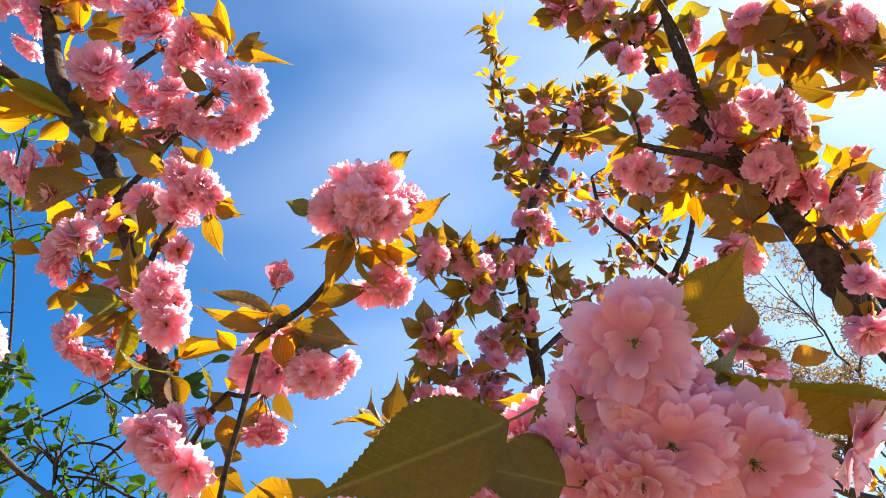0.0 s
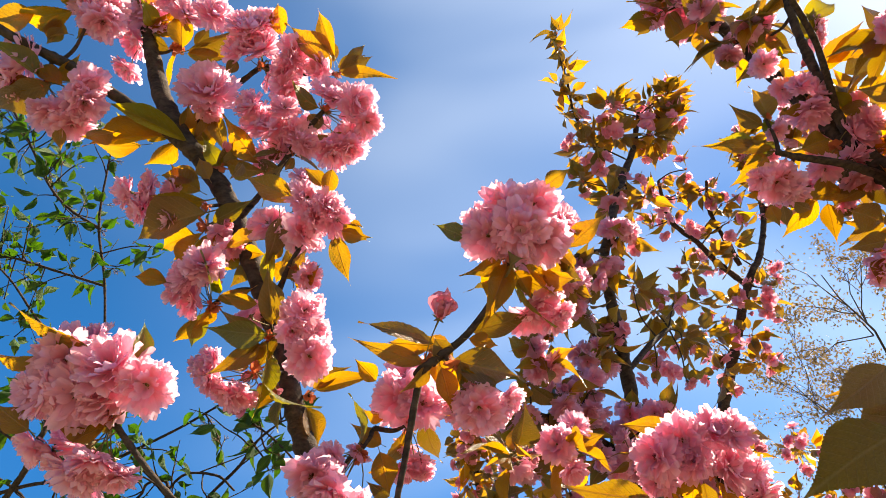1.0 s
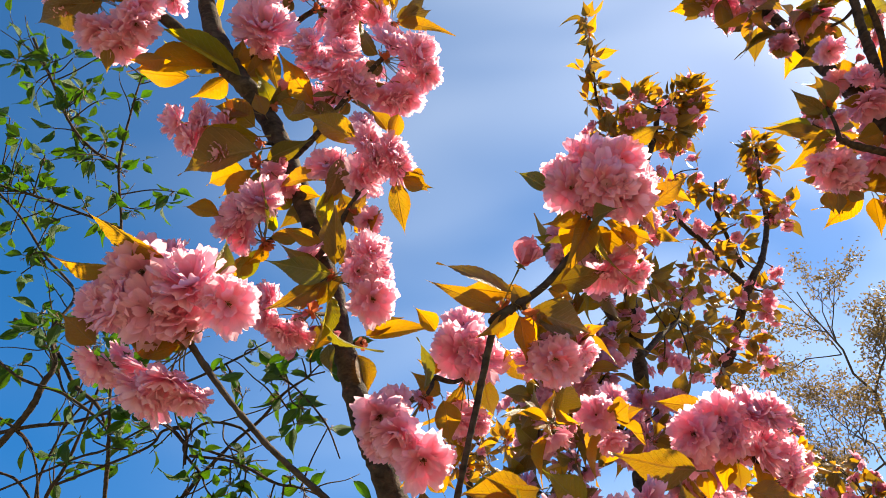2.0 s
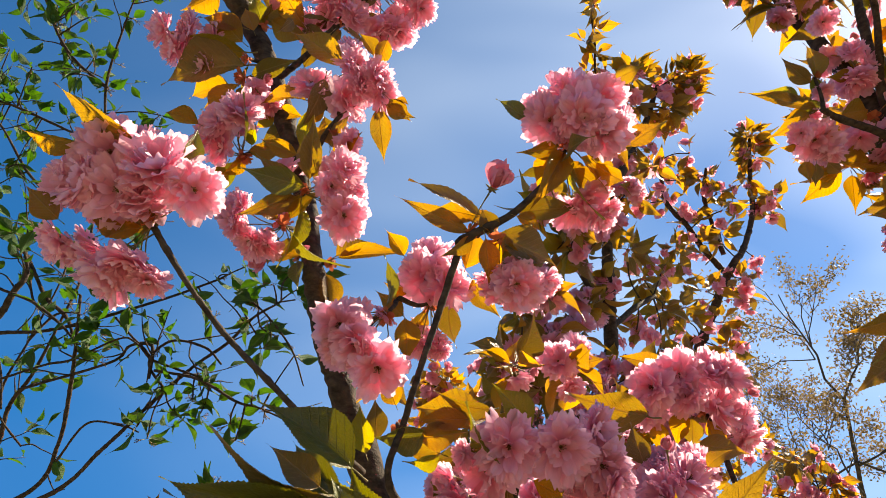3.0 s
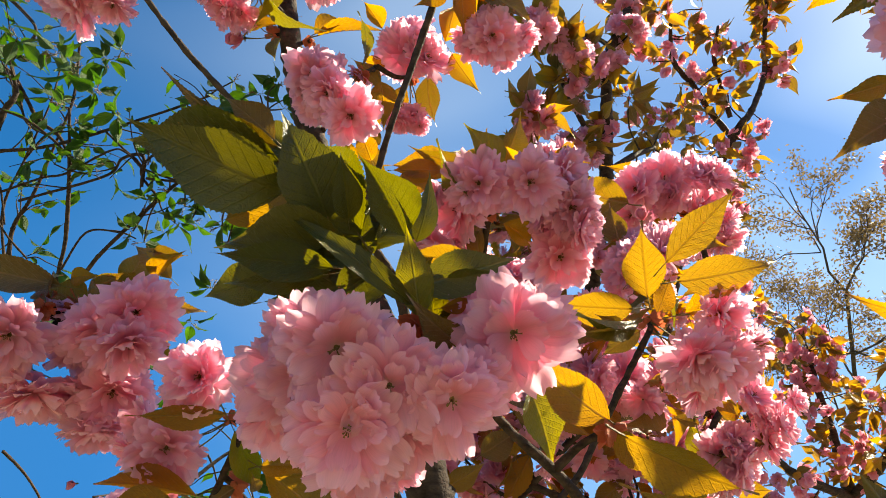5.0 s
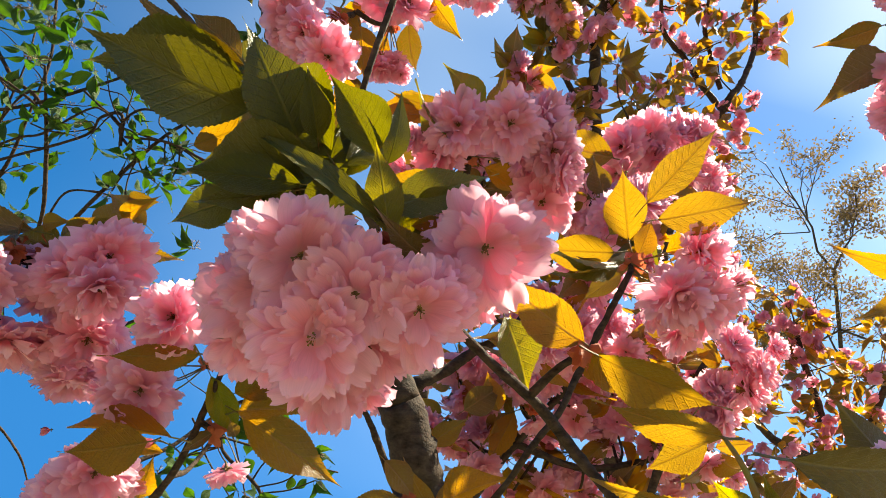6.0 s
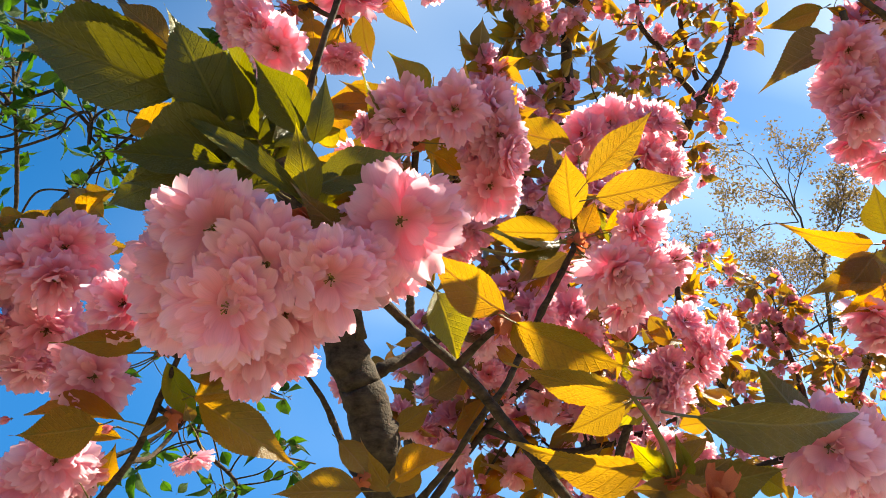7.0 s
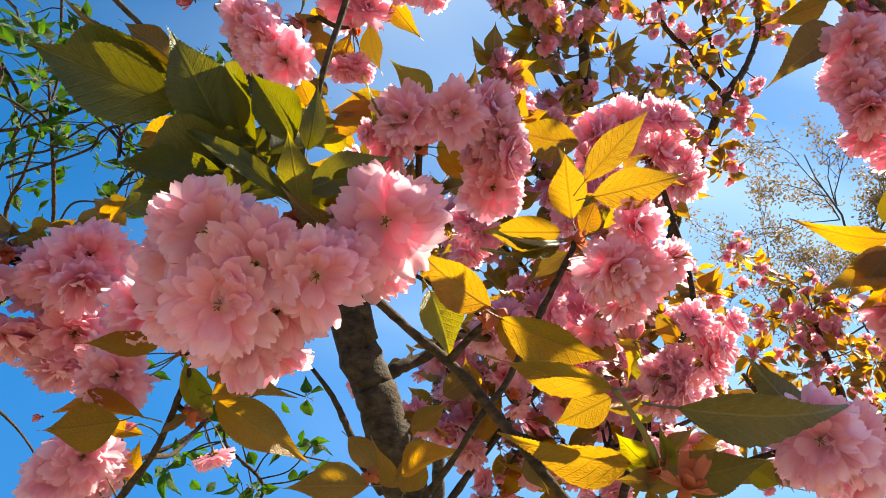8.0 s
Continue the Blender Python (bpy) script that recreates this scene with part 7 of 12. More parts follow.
leaf(middle_twig, (-0.1242, 0.6167, 1.9978), (-0.1685, 0.6173, 1.9942), 0.0185, (0.01, -0.96, -0.28))
leaf(middle_twig, (-0.1644, 0.6289, 1.9824), (-0.1282, 0.6144, 1.9836), 0.0219, (-0.31, -0.81, -0.49))
leaf(middle_twig, (-0.1032, 0.6188, 2.0112), (-0.1501, 0.6120, 2.0089), 0.0210, (0.10, -0.39, -0.92))
leaf(middle_twig, (-0.0846, 0.6353, 1.9168), (-0.0915, 0.6230, 1.9532), 0.0165, (-0.57, -0.74, -0.36))
leaf(middle_twig, (-0.0659, 0.6234, 1.9503), (-0.0330, 0.6422, 1.9429), 0.0216, (0.37, -0.82, -0.45))
leaf(middle_twig, (-0.0746, 0.6050, 1.9596), (-0.0966, 0.6024, 1.9657), 0.0129, (-0.17, -0.52, -0.84))
leaf(middle_twig, (-0.0796, 0.6040, 1.9614), (-0.0658, 0.6040, 1.9692), 0.0089, (0.40, -0.59, -0.70))
leaf(middle_twig, (-0.1597, 0.6250, 1.9878), (-0.2044, 0.6345, 1.9765), 0.0253, (0.08, -0.59, -0.80), "o")
leaf(middle_twig, (-0.1482, 0.6167, 1.9641), (-0.1748, 0.6247, 1.9540), 0.0166, (0.20, -0.44, -0.88), "o")
stalks(middle_twig, (-0.0815, 0.6091, 1.9540), [(-0.091, 0.597, 1.968), (-0.052, 0.589, 1.968), (-0.097, 0.617, 1.956), (-0.108, 0.630, 1.950), (-0.024, 0.596, 1.984), (-0.011, 0.614, 1.967), (-0.014, 0.647, 1.938), (-0.006, 0.615, 1.947), (-0.119, 0.640, 1.938), (-0.124, 0.610, 1.963), (-0.098, 0.642, 1.944), (-0.037, 0.620, 1.961), (-0.131, 0.638, 1.953), (-0.110, 0.656, 1.972), (-0.022, 0.637, 1.966), (-0.085, 0.660, 1.964)])
blossom(cross_twig, (0.0928, 0.5838, 1.8593), 0.0426, (0.56, -0.81, -0.19), MID_FLOWERS)
blossom(cross_twig, (0.0732, 0.5928, 1.8259), 0.0508, (0.21, -0.70, -0.69), MID_FLOWERS)
blossom(cross_twig, (0.0978, 0.6022, 1.8270), 0.0520, (0.49, -0.55, -0.67), FLAT_FLOWERS)
blossom(cross_twig, (0.1254, 0.6107, 1.8442), 0.0394, (0.66, -0.50, -0.56), MID_FLOWERS)
blossom(cross_twig, (0.0715, 0.6141, 1.8252), 0.0367, (0.27, -0.39, -0.88), MID_FLOWERS)
blossom(cross_twig, (0.0932, 0.6315, 1.8157), 0.0422, (0.50, -0.19, -0.85), FLAT_FLOWERS)
blossom(cross_twig, (0.0905, 0.6197, 1.8381), 0.0483, (0.58, -0.36, -0.73), FLAT_FLOWERS)
leaf(cross_twig, (0.0461, 0.6354, 1.8837), (-0.0211, 0.6440, 1.8845), 0.0303, (-0.09, -0.66, -0.75), "y")
leaf(cross_twig, (0.0522, 0.6163, 1.8846), (0.0437, 0.5935, 1.9367), 0.0322, (-0.60, -0.69, -0.40), "y")
leaf(cross_twig, (0.0554, 0.5824, 1.8980), (0.1047, 0.5503, 1.9509), 0.0241, (-0.20, -0.91, -0.36), "y")
leaf(cross_twig, (0.0576, 0.5730, 1.8763), (0.1232, 0.5517, 1.8842), 0.0273, (-0.15, -0.71, -0.69), "y")
leaf(cross_twig, (0.0703, 0.5950, 1.8617), (0.1106, 0.5834, 1.8666), 0.0236, (-0.29, -0.95, 0.14))
leaf(cross_twig, (0.0672, 0.6122, 1.8547), (0.0722, 0.6112, 1.8331), 0.0124, (-0.56, -0.83, -0.09))
leaf(cross_twig, (0.0614, 0.6231, 1.8743), (0.0747, 0.6156, 1.9055), 0.0193, (0.12, -0.95, -0.28))
leaf(cross_twig, (0.0799, 0.6070, 1.8614), (0.0917, 0.6178, 1.8375), 0.0161, (-0.76, -0.37, -0.54))
leaf(cross_twig, (0.0344, 0.6302, 1.8656), (0.0101, 0.6184, 1.8643), 0.0086, (0.28, -0.49, -0.83))
leaf(cross_twig, (0.1161, 0.6110, 1.8539), (0.1423, 0.5996, 1.8461), 0.0147, (-0.34, -0.92, 0.20))
leaf(cross_twig, (0.0526, 0.6411, 1.8664), (0.0239, 0.6576, 1.8491), 0.0187, (-0.48, -0.88, -0.04))
stalks(cross_twig, (0.0509, 0.6183, 1.8642), [(0.089, 0.590, 1.861), (0.071, 0.599, 1.832), (0.093, 0.607, 1.833), (0.121, 0.614, 1.848), (0.070, 0.617, 1.831), (0.089, 0.633, 1.822), (0.085, 0.623, 1.844)])
blossom(cross_twig, (0.0930, 0.7209, 1.9806), 0.0581, (-0.89, -0.45, 0.08), MID_FLOWERS)
blossom(cross_twig, (0.1179, 0.7120, 1.9973), 0.0535, (0.26, -0.84, 0.48), FLAT_FLOWERS)
blossom(cross_twig, (0.1076, 0.7181, 2.0113), 0.0457, (-0.10, -0.68, 0.72), MID_FLOWERS)
blossom(cross_twig, (0.0814, 0.7449, 1.9784), 0.0457, (-0.99, 0.15, -0.02), MID_FLOWERS)
blossom(cross_twig, (0.1127, 0.7213, 1.9777), 0.0505, (-0.02, -0.88, 0.47), MID_FLOWERS)
blossom(cross_twig, (0.1366, 0.7181, 2.0227), 0.0398, (0.22, -0.53, 0.82), MID_FLOWERS)
blossom(cross_twig, (0.1050, 0.7297, 2.0250), 0.0404, (-0.38, -0.31, 0.87), FLAT_FLOWERS)
blossom(cross_twig, (0.0931, 0.7343, 2.0050), 0.0398, (-0.77, -0.16, 0.62), MID_FLOWERS)
blossom(cross_twig, (0.0910, 0.6877, 2.0175), 0.0211, (-0.26, -0.83, 0.49), BUDS, "bud")
blossom(cross_twig, (0.1431, 0.7485, 2.0310), 0.0378, (0.14, -0.07, 0.99), MID_FLOWERS)
blossom(cross_twig, (0.1198, 0.7589, 2.0341), 0.0383, (-0.11, 0.20, 0.97), FLAT_FLOWERS)
leaf(cross_twig, (0.1334, 0.6944, 2.0056), (0.1513, 0.6792, 2.0209), 0.0157, (-0.69, -0.71, 0.11))
leaf(cross_twig, (0.0851, 0.7373, 2.0202), (0.0693, 0.7173, 2.0538), 0.0237, (-0.57, -0.56, -0.60))
leaf(cross_twig, (0.1024, 0.7403, 2.0790), (0.0120, 0.7309, 2.0895), 0.0429, (-0.06, -0.43, -0.90))
leaf(cross_twig, (0.0844, 0.7196, 1.9464), (0.1111, 0.6999, 1.9603), 0.0201, (-0.09, -0.65, -0.75))
leaf(cross_twig, (0.0698, 0.6973, 1.9433), (0.0915, 0.6800, 1.9631), 0.0191, (-0.55, -0.82, -0.12), "o")
stalks(cross_twig, (0.1083, 0.7227, 1.9724), [(0.102, 0.726, 1.980), (0.115, 0.720, 1.993), (0.108, 0.724, 2.005), (0.089, 0.744, 1.978), (0.113, 0.729, 1.973), (0.135, 0.722, 2.017), (0.108, 0.732, 2.019), (0.099, 0.736, 2.001), (0.092, 0.691, 2.016), (0.142, 0.749, 2.024), (0.121, 0.758, 2.027)])
blossom(right_twig, (0.1450, 0.8021, 2.1533), 0.0615, (-0.83, -0.55, -0.05), MID_FLOWERS)
blossom(right_twig, (0.1811, 0.7936, 2.1707), 0.0650, (-0.56, -0.81, -0.20), FLAT_FLOWERS)
blossom(right_twig, (0.2219, 0.7900, 2.1784), 0.0578, (0.01, -0.85, 0.52), MID_FLOWERS)
blossom(right_twig, (0.1911, 0.8025, 2.1476), 0.0520, (-0.78, -0.61, 0.11), MID_FLOWERS)
blossom(right_twig, (0.2377, 0.8144, 2.1411), 0.0650, (0.60, -0.80, -0.02), MID_FLOWERS)
blossom(right_twig, (0.2439, 0.7819, 2.1708), 0.0522, (0.34, -0.91, 0.22), FLAT_FLOWERS)
blossom(right_twig, (0.2661, 0.7874, 2.1490), 0.0262, (0.49, -0.87, -0.08), BUDS, "bud")
blossom(right_twig, (0.2715, 0.8248, 2.1310), 0.0463, (0.90, -0.31, -0.29), MID_FLOWERS)
blossom(right_twig, (0.2768, 0.8403, 2.1110), 0.0493, (0.56, -0.09, -0.82), FLAT_FLOWERS)
blossom(right_twig, (0.2619, 0.8449, 2.0980), 0.0489, (0.46, 0.01, -0.89), MID_FLOWERS)
blossom(right_twig, (0.1462, 0.8334, 2.1345), 0.0481, (-0.93, -0.19, -0.30), MID_FLOWERS)
blossom(right_twig, (0.1651, 0.8107, 2.1457), 0.0507, (-0.91, -0.42, -0.06), MID_FLOWERS)
blossom(right_twig, (0.2098, 0.7972, 2.1650), 0.0479, (-0.45, -0.79, 0.42), FLAT_FLOWERS)
blossom(right_twig, (0.2817, 0.8342, 2.1144), 0.0397, (0.84, -0.18, -0.51), MID_FLOWERS)
blossom(right_twig, (0.2812, 0.8543, 2.1361), 0.0377, (0.95, 0.14, -0.29), MID_FLOWERS)
blossom(right_twig, (0.1854, 0.8293, 2.1619), 0.0584, (-0.95, -0.21, 0.24), MID_FLOWERS)
blossom(right_twig, (0.2638, 0.8602, 2.1215), 0.0464, (0.89, 0.31, -0.34), FLAT_FLOWERS)
blossom(right_twig, (0.2156, 0.8288, 2.1543), 0.0494, (-0.54, -0.12, 0.83), MID_FLOWERS)
leaf(right_twig, (0.1921, 0.8343, 2.2066), (0.1180, 0.8267, 2.2136), 0.0254, (0.05, -0.91, -0.41))
leaf(right_twig, (0.1826, 0.7923, 2.0749), (0.2387, 0.7834, 2.0658), 0.0266, (-0.19, -0.94, -0.28))
leaf(right_twig, (0.2564, 0.7867, 2.1653), (0.2921, 0.7851, 2.1625), 0.0187, (-0.06, -0.98, -0.21))
leaf(right_twig, (0.1937, 0.8218, 2.1310), (0.1758, 0.8412, 2.0968), 0.0242, (-0.69, -0.72, -0.05))
leaf(right_twig, (0.2015, 0.8261, 2.1257), (0.2092, 0.8539, 2.0963), 0.0231, (-0.25, -0.67, -0.70))
leaf(right_twig, (0.2236, 0.8242, 2.1263), (0.2452, 0.8359, 2.0995), 0.0204, (-0.70, -0.23, -0.67))
leaf(right_twig, (0.1618, 0.8344, 2.1193), (0.1586, 0.8489, 2.0843), 0.0213, (-0.62, -0.74, -0.25))
stalks(right_twig, (0.2171, 0.8198, 2.1316), [(0.154, 0.808, 2.154), (0.188, 0.803, 2.173), (0.222, 0.799, 2.173), (0.198, 0.808, 2.147), (0.231, 0.824, 2.141), (0.241, 0.790, 2.169), (0.264, 0.791, 2.149), (0.264, 0.827, 2.133), (0.272, 0.841, 2.118), (0.258, 0.845, 2.106), (0.154, 0.835, 2.137), (0.173, 0.814, 2.146), (0.214, 0.804, 2.161), (0.276, 0.835, 2.118), (0.275, 0.853, 2.138), (0.195, 0.831, 2.159), (0.256, 0.858, 2.124), (0.220, 0.830, 2.147)])
blossom(right_twig, (0.1358, 0.7380, 1.8309), 0.0318, (-0.33, -0.75, 0.57), BUDS, "bud")
blossom(right_twig, (0.1658, 0.7567, 1.8029), 0.0459, (-0.24, -0.97, -0.07), FLAT_FLOWERS)
blossom(right_twig, (0.1553, 0.7622, 1.8096), 0.0373, (-0.49, -0.55, 0.68), MID_FLOWERS)
blossom(right_twig, (0.1784, 0.7448, 1.8116), 0.0375, (0.20, -0.91, 0.37), MID_FLOWERS)
blossom(right_twig, (0.1865, 0.7558, 1.7920), 0.0433, (0.78, -0.60, -0.20), FLAT_FLOWERS)
blossom(right_twig, (0.1686, 0.7819, 1.7871), 0.0428, (0.27, 0.81, -0.52), FLAT_FLOWERS)
blossom(right_twig, (0.2060, 0.7372, 1.8389), 0.0395, (0.54, -0.65, 0.53), MID_FLOWERS)
blossom(right_twig, (0.1907, 0.7254, 1.8505), 0.0367, (0.14, -0.86, 0.50), FLAT_FLOWERS)
blossom(right_twig, (0.2165, 0.7290, 1.8285), 0.0363, (0.56, -0.75, 0.35), FLAT_FLOWERS)
blossom(right_twig, (0.2282, 0.7214, 1.8468), 0.0259, (0.57, -0.79, 0.24), MID_FLOWERS)
blossom(right_twig, (0.2070, 0.7409, 1.8128), 0.0387, (0.63, -0.73, 0.28), MID_FLOWERS)
blossom(right_twig, (0.1715, 0.7648, 1.7795), 0.0375, (0.74, -0.44, -0.50), MID_FLOWERS)
blossom(right_twig, (0.1503, 0.7137, 1.7919), 0.0173, (-0.25, -0.96, -0.08), BUDS, "bud")
blossom(right_twig, (0.2141, 0.7691, 1.8446), 0.0375, (0.76, -0.40, 0.51), MID_FLOWERS)
blossom(right_twig, (0.1923, 0.7705, 1.8211), 0.0356, (0.51, -0.35, 0.78), MID_FLOWERS)
blossom(right_twig, (0.2016, 0.7586, 1.8517), 0.0348, (0.55, -0.51, 0.66), FLAT_FLOWERS)
leaf(right_twig, (0.1560, 0.7234, 1.8525), (0.1703, 0.7236, 1.8276), 0.0161, (-0.68, -0.62, -0.40))
leaf(right_twig, (0.1418, 0.7417, 1.8240), (0.1199, 0.7470, 1.8312), 0.0133, (-0.17, -0.97, 0.18))
leaf(right_twig, (0.1793, 0.7326, 1.8343), (0.1518, 0.7251, 1.8359), 0.0156, (0.24, -0.92, -0.30))
leaf(right_twig, (0.2134, 0.7409, 1.8163), (0.1877, 0.7361, 1.8069), 0.0151, (0.23, -0.96, -0.15))
leaf(right_twig, (0.1767, 0.7556, 1.7967), (0.1423, 0.7604, 1.8027), 0.0197, (-0.22, -0.49, -0.84))
leaf(right_twig, (0.1305, 0.7441, 1.8603), (0.1071, 0.7249, 1.8769), 0.0193, (0.23, -0.78, -0.58))
leaf(right_twig, (0.1346, 0.7319, 1.8798), (0.1531, 0.7535, 1.8636), 0.0183, (0.13, -0.67, -0.73))
stalks(right_twig, (0.1557, 0.7632, 1.7868), [(0.138, 0.742, 1.828), (0.168, 0.765, 1.803), (0.159, 0.766, 1.805), (0.177, 0.751, 1.809), (0.180, 0.760, 1.794), (0.166, 0.776, 1.791), (0.202, 0.742, 1.835), (0.190, 0.731, 1.847), (0.213, 0.734, 1.826), (0.226, 0.725, 1.846), (0.203, 0.746, 1.811), (0.167, 0.768, 1.783), (0.151, 0.717, 1.792), (0.209, 0.772, 1.841), (0.189, 0.773, 1.816), (0.198, 0.762, 1.848)])
leaf(near_twig, (-0.0282, 0.5095, 1.7455), (-0.0747, 0.5027, 1.7733), 0.0236, (-0.30, -0.68, -0.67))
leaf(near_twig, (-0.0233, 0.5031, 1.7362), (0.0287, 0.4909, 1.7071), 0.0229, (-0.50, -0.56, -0.66), "y")
leaf(near_twig, (0.0328, 0.4986, 1.6978), (-0.0269, 0.4921, 1.7063), 0.0217, (-0.07, -0.51, -0.86), "y")
leaf(near_twig, (0.0413, 0.5297, 1.7034), (0.0109, 0.5406, 1.6891), 0.0185, (-0.08, -0.87, -0.49), "y")
leaf(near_twig, (-0.0648, 0.5427, 1.7727), (-0.0471, 0.5528, 1.7326), 0.0252, (0.45, -0.89, -0.02), "o")
leaf(near_twig, (-0.0241, 0.5196, 1.7477), (0.0099, 0.5206, 1.7204), 0.0142, (-0.53, -0.50, -0.68))
stalks(near_twig, (-0.0242, 0.5112, 1.7421), [])
green_shoot = bough(cherry, [(0.0666, 0.5400, 1.6444, 0.0023), (0.0621, 0.5282, 1.6644, 0.0021), (0.0528, 0.5148, 1.6781, 0.0018), (0.0426, 0.5040, 1.6876, 0.0015), (0.0334, 0.4986, 1.6975, 0.0010)], name="shoot", mat=STALK, sides=8, label="fresh green shoot", bumps=0.03)
leaf(green_shoot, (0.0486, 0.5316, 1.6686), (-0.0164, 0.5288, 1.6742), 0.0235, (-0.04, -0.66, -0.75), "y")
leaf(green_shoot, (0.0595, 0.5285, 1.6643), (0.0415, 0.5314, 1.6830), 0.0141, (-0.49, -0.81, -0.34), "o")
leaf(green_shoot, (-0.0026, 0.5601, 1.6780), (0.0113, 0.5708, 1.6587), 0.0146, (0.22, -0.91, -0.35))
leaf(green_shoot, (0.0647, 0.5257, 1.6682), (0.0835, 0.5244, 1.6893), 0.0101, (-0.44, -0.83, 0.34))
leaf(green_shoot, (0.0716, 0.5398, 1.6634), (0.0909, 0.5190, 1.6740), 0.0154, (-0.38, -0.67, -0.64))
leaf(green_shoot, (0.0688, 0.5414, 1.6612), (0.1180, 0.5204, 1.6702), 0.0195, (-0.34, -0.91, -0.25), "k")
leaf(green_shoot, (0.0611, 0.5317, 1.6588), (0.0412, 0.5310, 1.6601), 0.0101, (0.04, -1.00, 0.04))
leaf(green_shoot, (0.0694, 0.5276, 1.6646), (0.0615, 0.5166, 1.6837), 0.0071, (-0.21, -0.81, -0.55), "o")
leaf(green_shoot, (0.0525, 0.5337, 1.6566), (0.0780, 0.5147, 1.6635), 0.0128, (-0.62, -0.76, 0.19))
leaf(green_shoot, (0.0639, 0.5493, 1.6681), (0.0393, 0.5462, 1.6763), 0.0135, (0.18, -0.97, 0.17), "o")
stalks(green_shoot, (0.0621, 0.5282, 1.6644), [])
big_bract = part("bud_scale", SCALES[1], green_shoot, "large salmon-red bud scales")
big_bract.matrix_basis = turned((0.0530, 0.4756, 1.6455), (0.2, -0.5, 0.6), 0.017, 0.7)
blossom(lower_right_twig, (0.1622, 0.5415, 1.6884), 0.0474, (-0.70, -0.70, -0.12), NEAR_FLOWERS)
blossom(lower_right_twig, (0.1671, 0.5386, 1.6765), 0.0503, (-0.54, -0.75, -0.37), NEAR_FLOWERS)
blossom(lower_right_twig, (0.1846, 0.5448, 1.6897), 0.0417, (0.35, -0.93, -0.04), NEAR_FLOWERS)
blossom(lower_right_twig, (0.1691, 0.5687, 1.6805), 0.0404, (-0.56, 0.47, -0.69), MID_FLOWERS)
blossom(lower_right_twig, (0.1906, 0.5537, 1.6763), 0.0481, (0.35, -0.52, -0.78), NEAR_FLOWERS)
blossom(lower_right_twig, (0.2059, 0.5775, 1.6818), 0.0494, (0.90, 0.32, -0.28), MID_FLOWERS)
leaf(lower_right_twig, (0.0656, 0.5008, 1.6898), (0.1624, 0.5066, 1.6873), 0.0235, (0.02, -0.69, -0.72), "k")
leaf(lower_right_twig, (0.1549, 0.5692, 1.6816), (0.1629, 0.5583, 1.7051), 0.0152, (-0.34, -0.89, -0.30))
leaf(lower_right_twig, (0.1474, 0.5646, 1.6902), (0.1496, 0.5416, 1.7064), 0.0116, (-0.91, -0.29, -0.29))
leaf(lower_right_twig, (0.1252, 0.5614, 1.6789), (0.1479, 0.5669, 1.6670), 0.0147, (-0.03, -0.88, -0.47), "o")
stalks(lower_right_twig, (0.1740, 0.5532, 1.6863), [(0.168, 0.548, 1.689), (0.172, 0.545, 1.680), (0.182, 0.552, 1.690), (0.173, 0.565, 1.685), (0.188, 0.558, 1.683), (0.198, 0.575, 1.684)])
deep_bough = bough(cherry, [(-0.0699, 1.0469, 1.6567, 0.0055), (-0.0232, 1.0457, 1.7301, 0.0052), (0.0431, 1.0344, 1.8177, 0.0048), (0.1193, 1.0024, 1.8994, 0.0049), (0.1726, 0.9238, 1.9451, 0.0033)], sides=8)
deep_bough_b = bough(cherry, [(0.0431, 1.0344, 1.8177, 0.0054), (0.1431, 1.0620, 1.7980, 0.0049), (0.2291, 1.0254, 1.8088, 0.0041), (0.2850, 0.9640, 1.8258, 0.0026)], sides=8)
leaf(deep_bough, (0.1110, 0.8651, 1.8564), (0.0804, 0.8539, 1.8811), 0.0229, (-0.42, -0.51, -0.75))
leaf(deep_bough, (-0.0048, 0.8963, 1.8197), (-0.0216, 0.8813, 1.8589), 0.0253, (-0.26, -0.86, -0.44))
leaf(deep_bough, (-0.0442, 0.8999, 1.8187), (-0.0029, 0.8804, 1.8444), 0.0283, (-0.17, -0.90, -0.41))
leaf(deep_bough, (0.0669, 0.8706, 1.8916), (0.0372, 0.8699, 1.9139), 0.0208, (-0.38, -0.75, -0.53))
leaf(deep_bough, (-0.0810, 0.9239, 1.7839), (-0.0395, 0.9065, 1.8103), 0.0248, (-0.08, -0.89, -0.46))
stalks(deep_bough, (0.0433, 0.9412, 1.8361), [])
spray(deep_bough, (0.097, 1.010, 1.909), 0.044, 6, 4, meshes=LIGHT_FLOWERS, kind="m")
spray(deep_bough, (0.142, 1.039, 1.855), 0.044, 6, 4, meshes=LIGHT_FLOWERS, kind="m")
spray(deep_bough, (0.040, 0.987, 1.858), 0.038, 6, 3, meshes=LIGHT_FLOWERS, kind="m")
spray(deep_bough, (-0.005, 1.022, 1.805), 0.038, 5, 4, meshes=LIGHT_FLOWERS, kind="m")
spray(deep_bough, (-0.059, 1.016, 1.823), 0.030, 3, 5, meshes=LIGHT_FLOWERS, kind="m")
spray(deep_bough, (-0.126, 0.953, 1.838), 0.028, 3, 1, meshes=LIGHT_FLOWERS, kind="m")
spray(deep_bough, (0.105, 0.930, 1.943), 0.030, 4, 3, meshes=LIGHT_FLOWERS, kind="m")
spray(deep_bough, (0.010, 0.904, 1.902), 0.032, 4, 3, meshes=LIGHT_FLOWERS, kind="m")
spray(deep_bough, (0.156, 0.879, 1.924), 0.028, 4, 3, meshes=LIGHT_FLOWERS, kind="m")
spray(deep_bough, (0.118, 0.857, 1.965), 0.032, 3, 3, meshes=LIGHT_FLOWERS, kind="m")
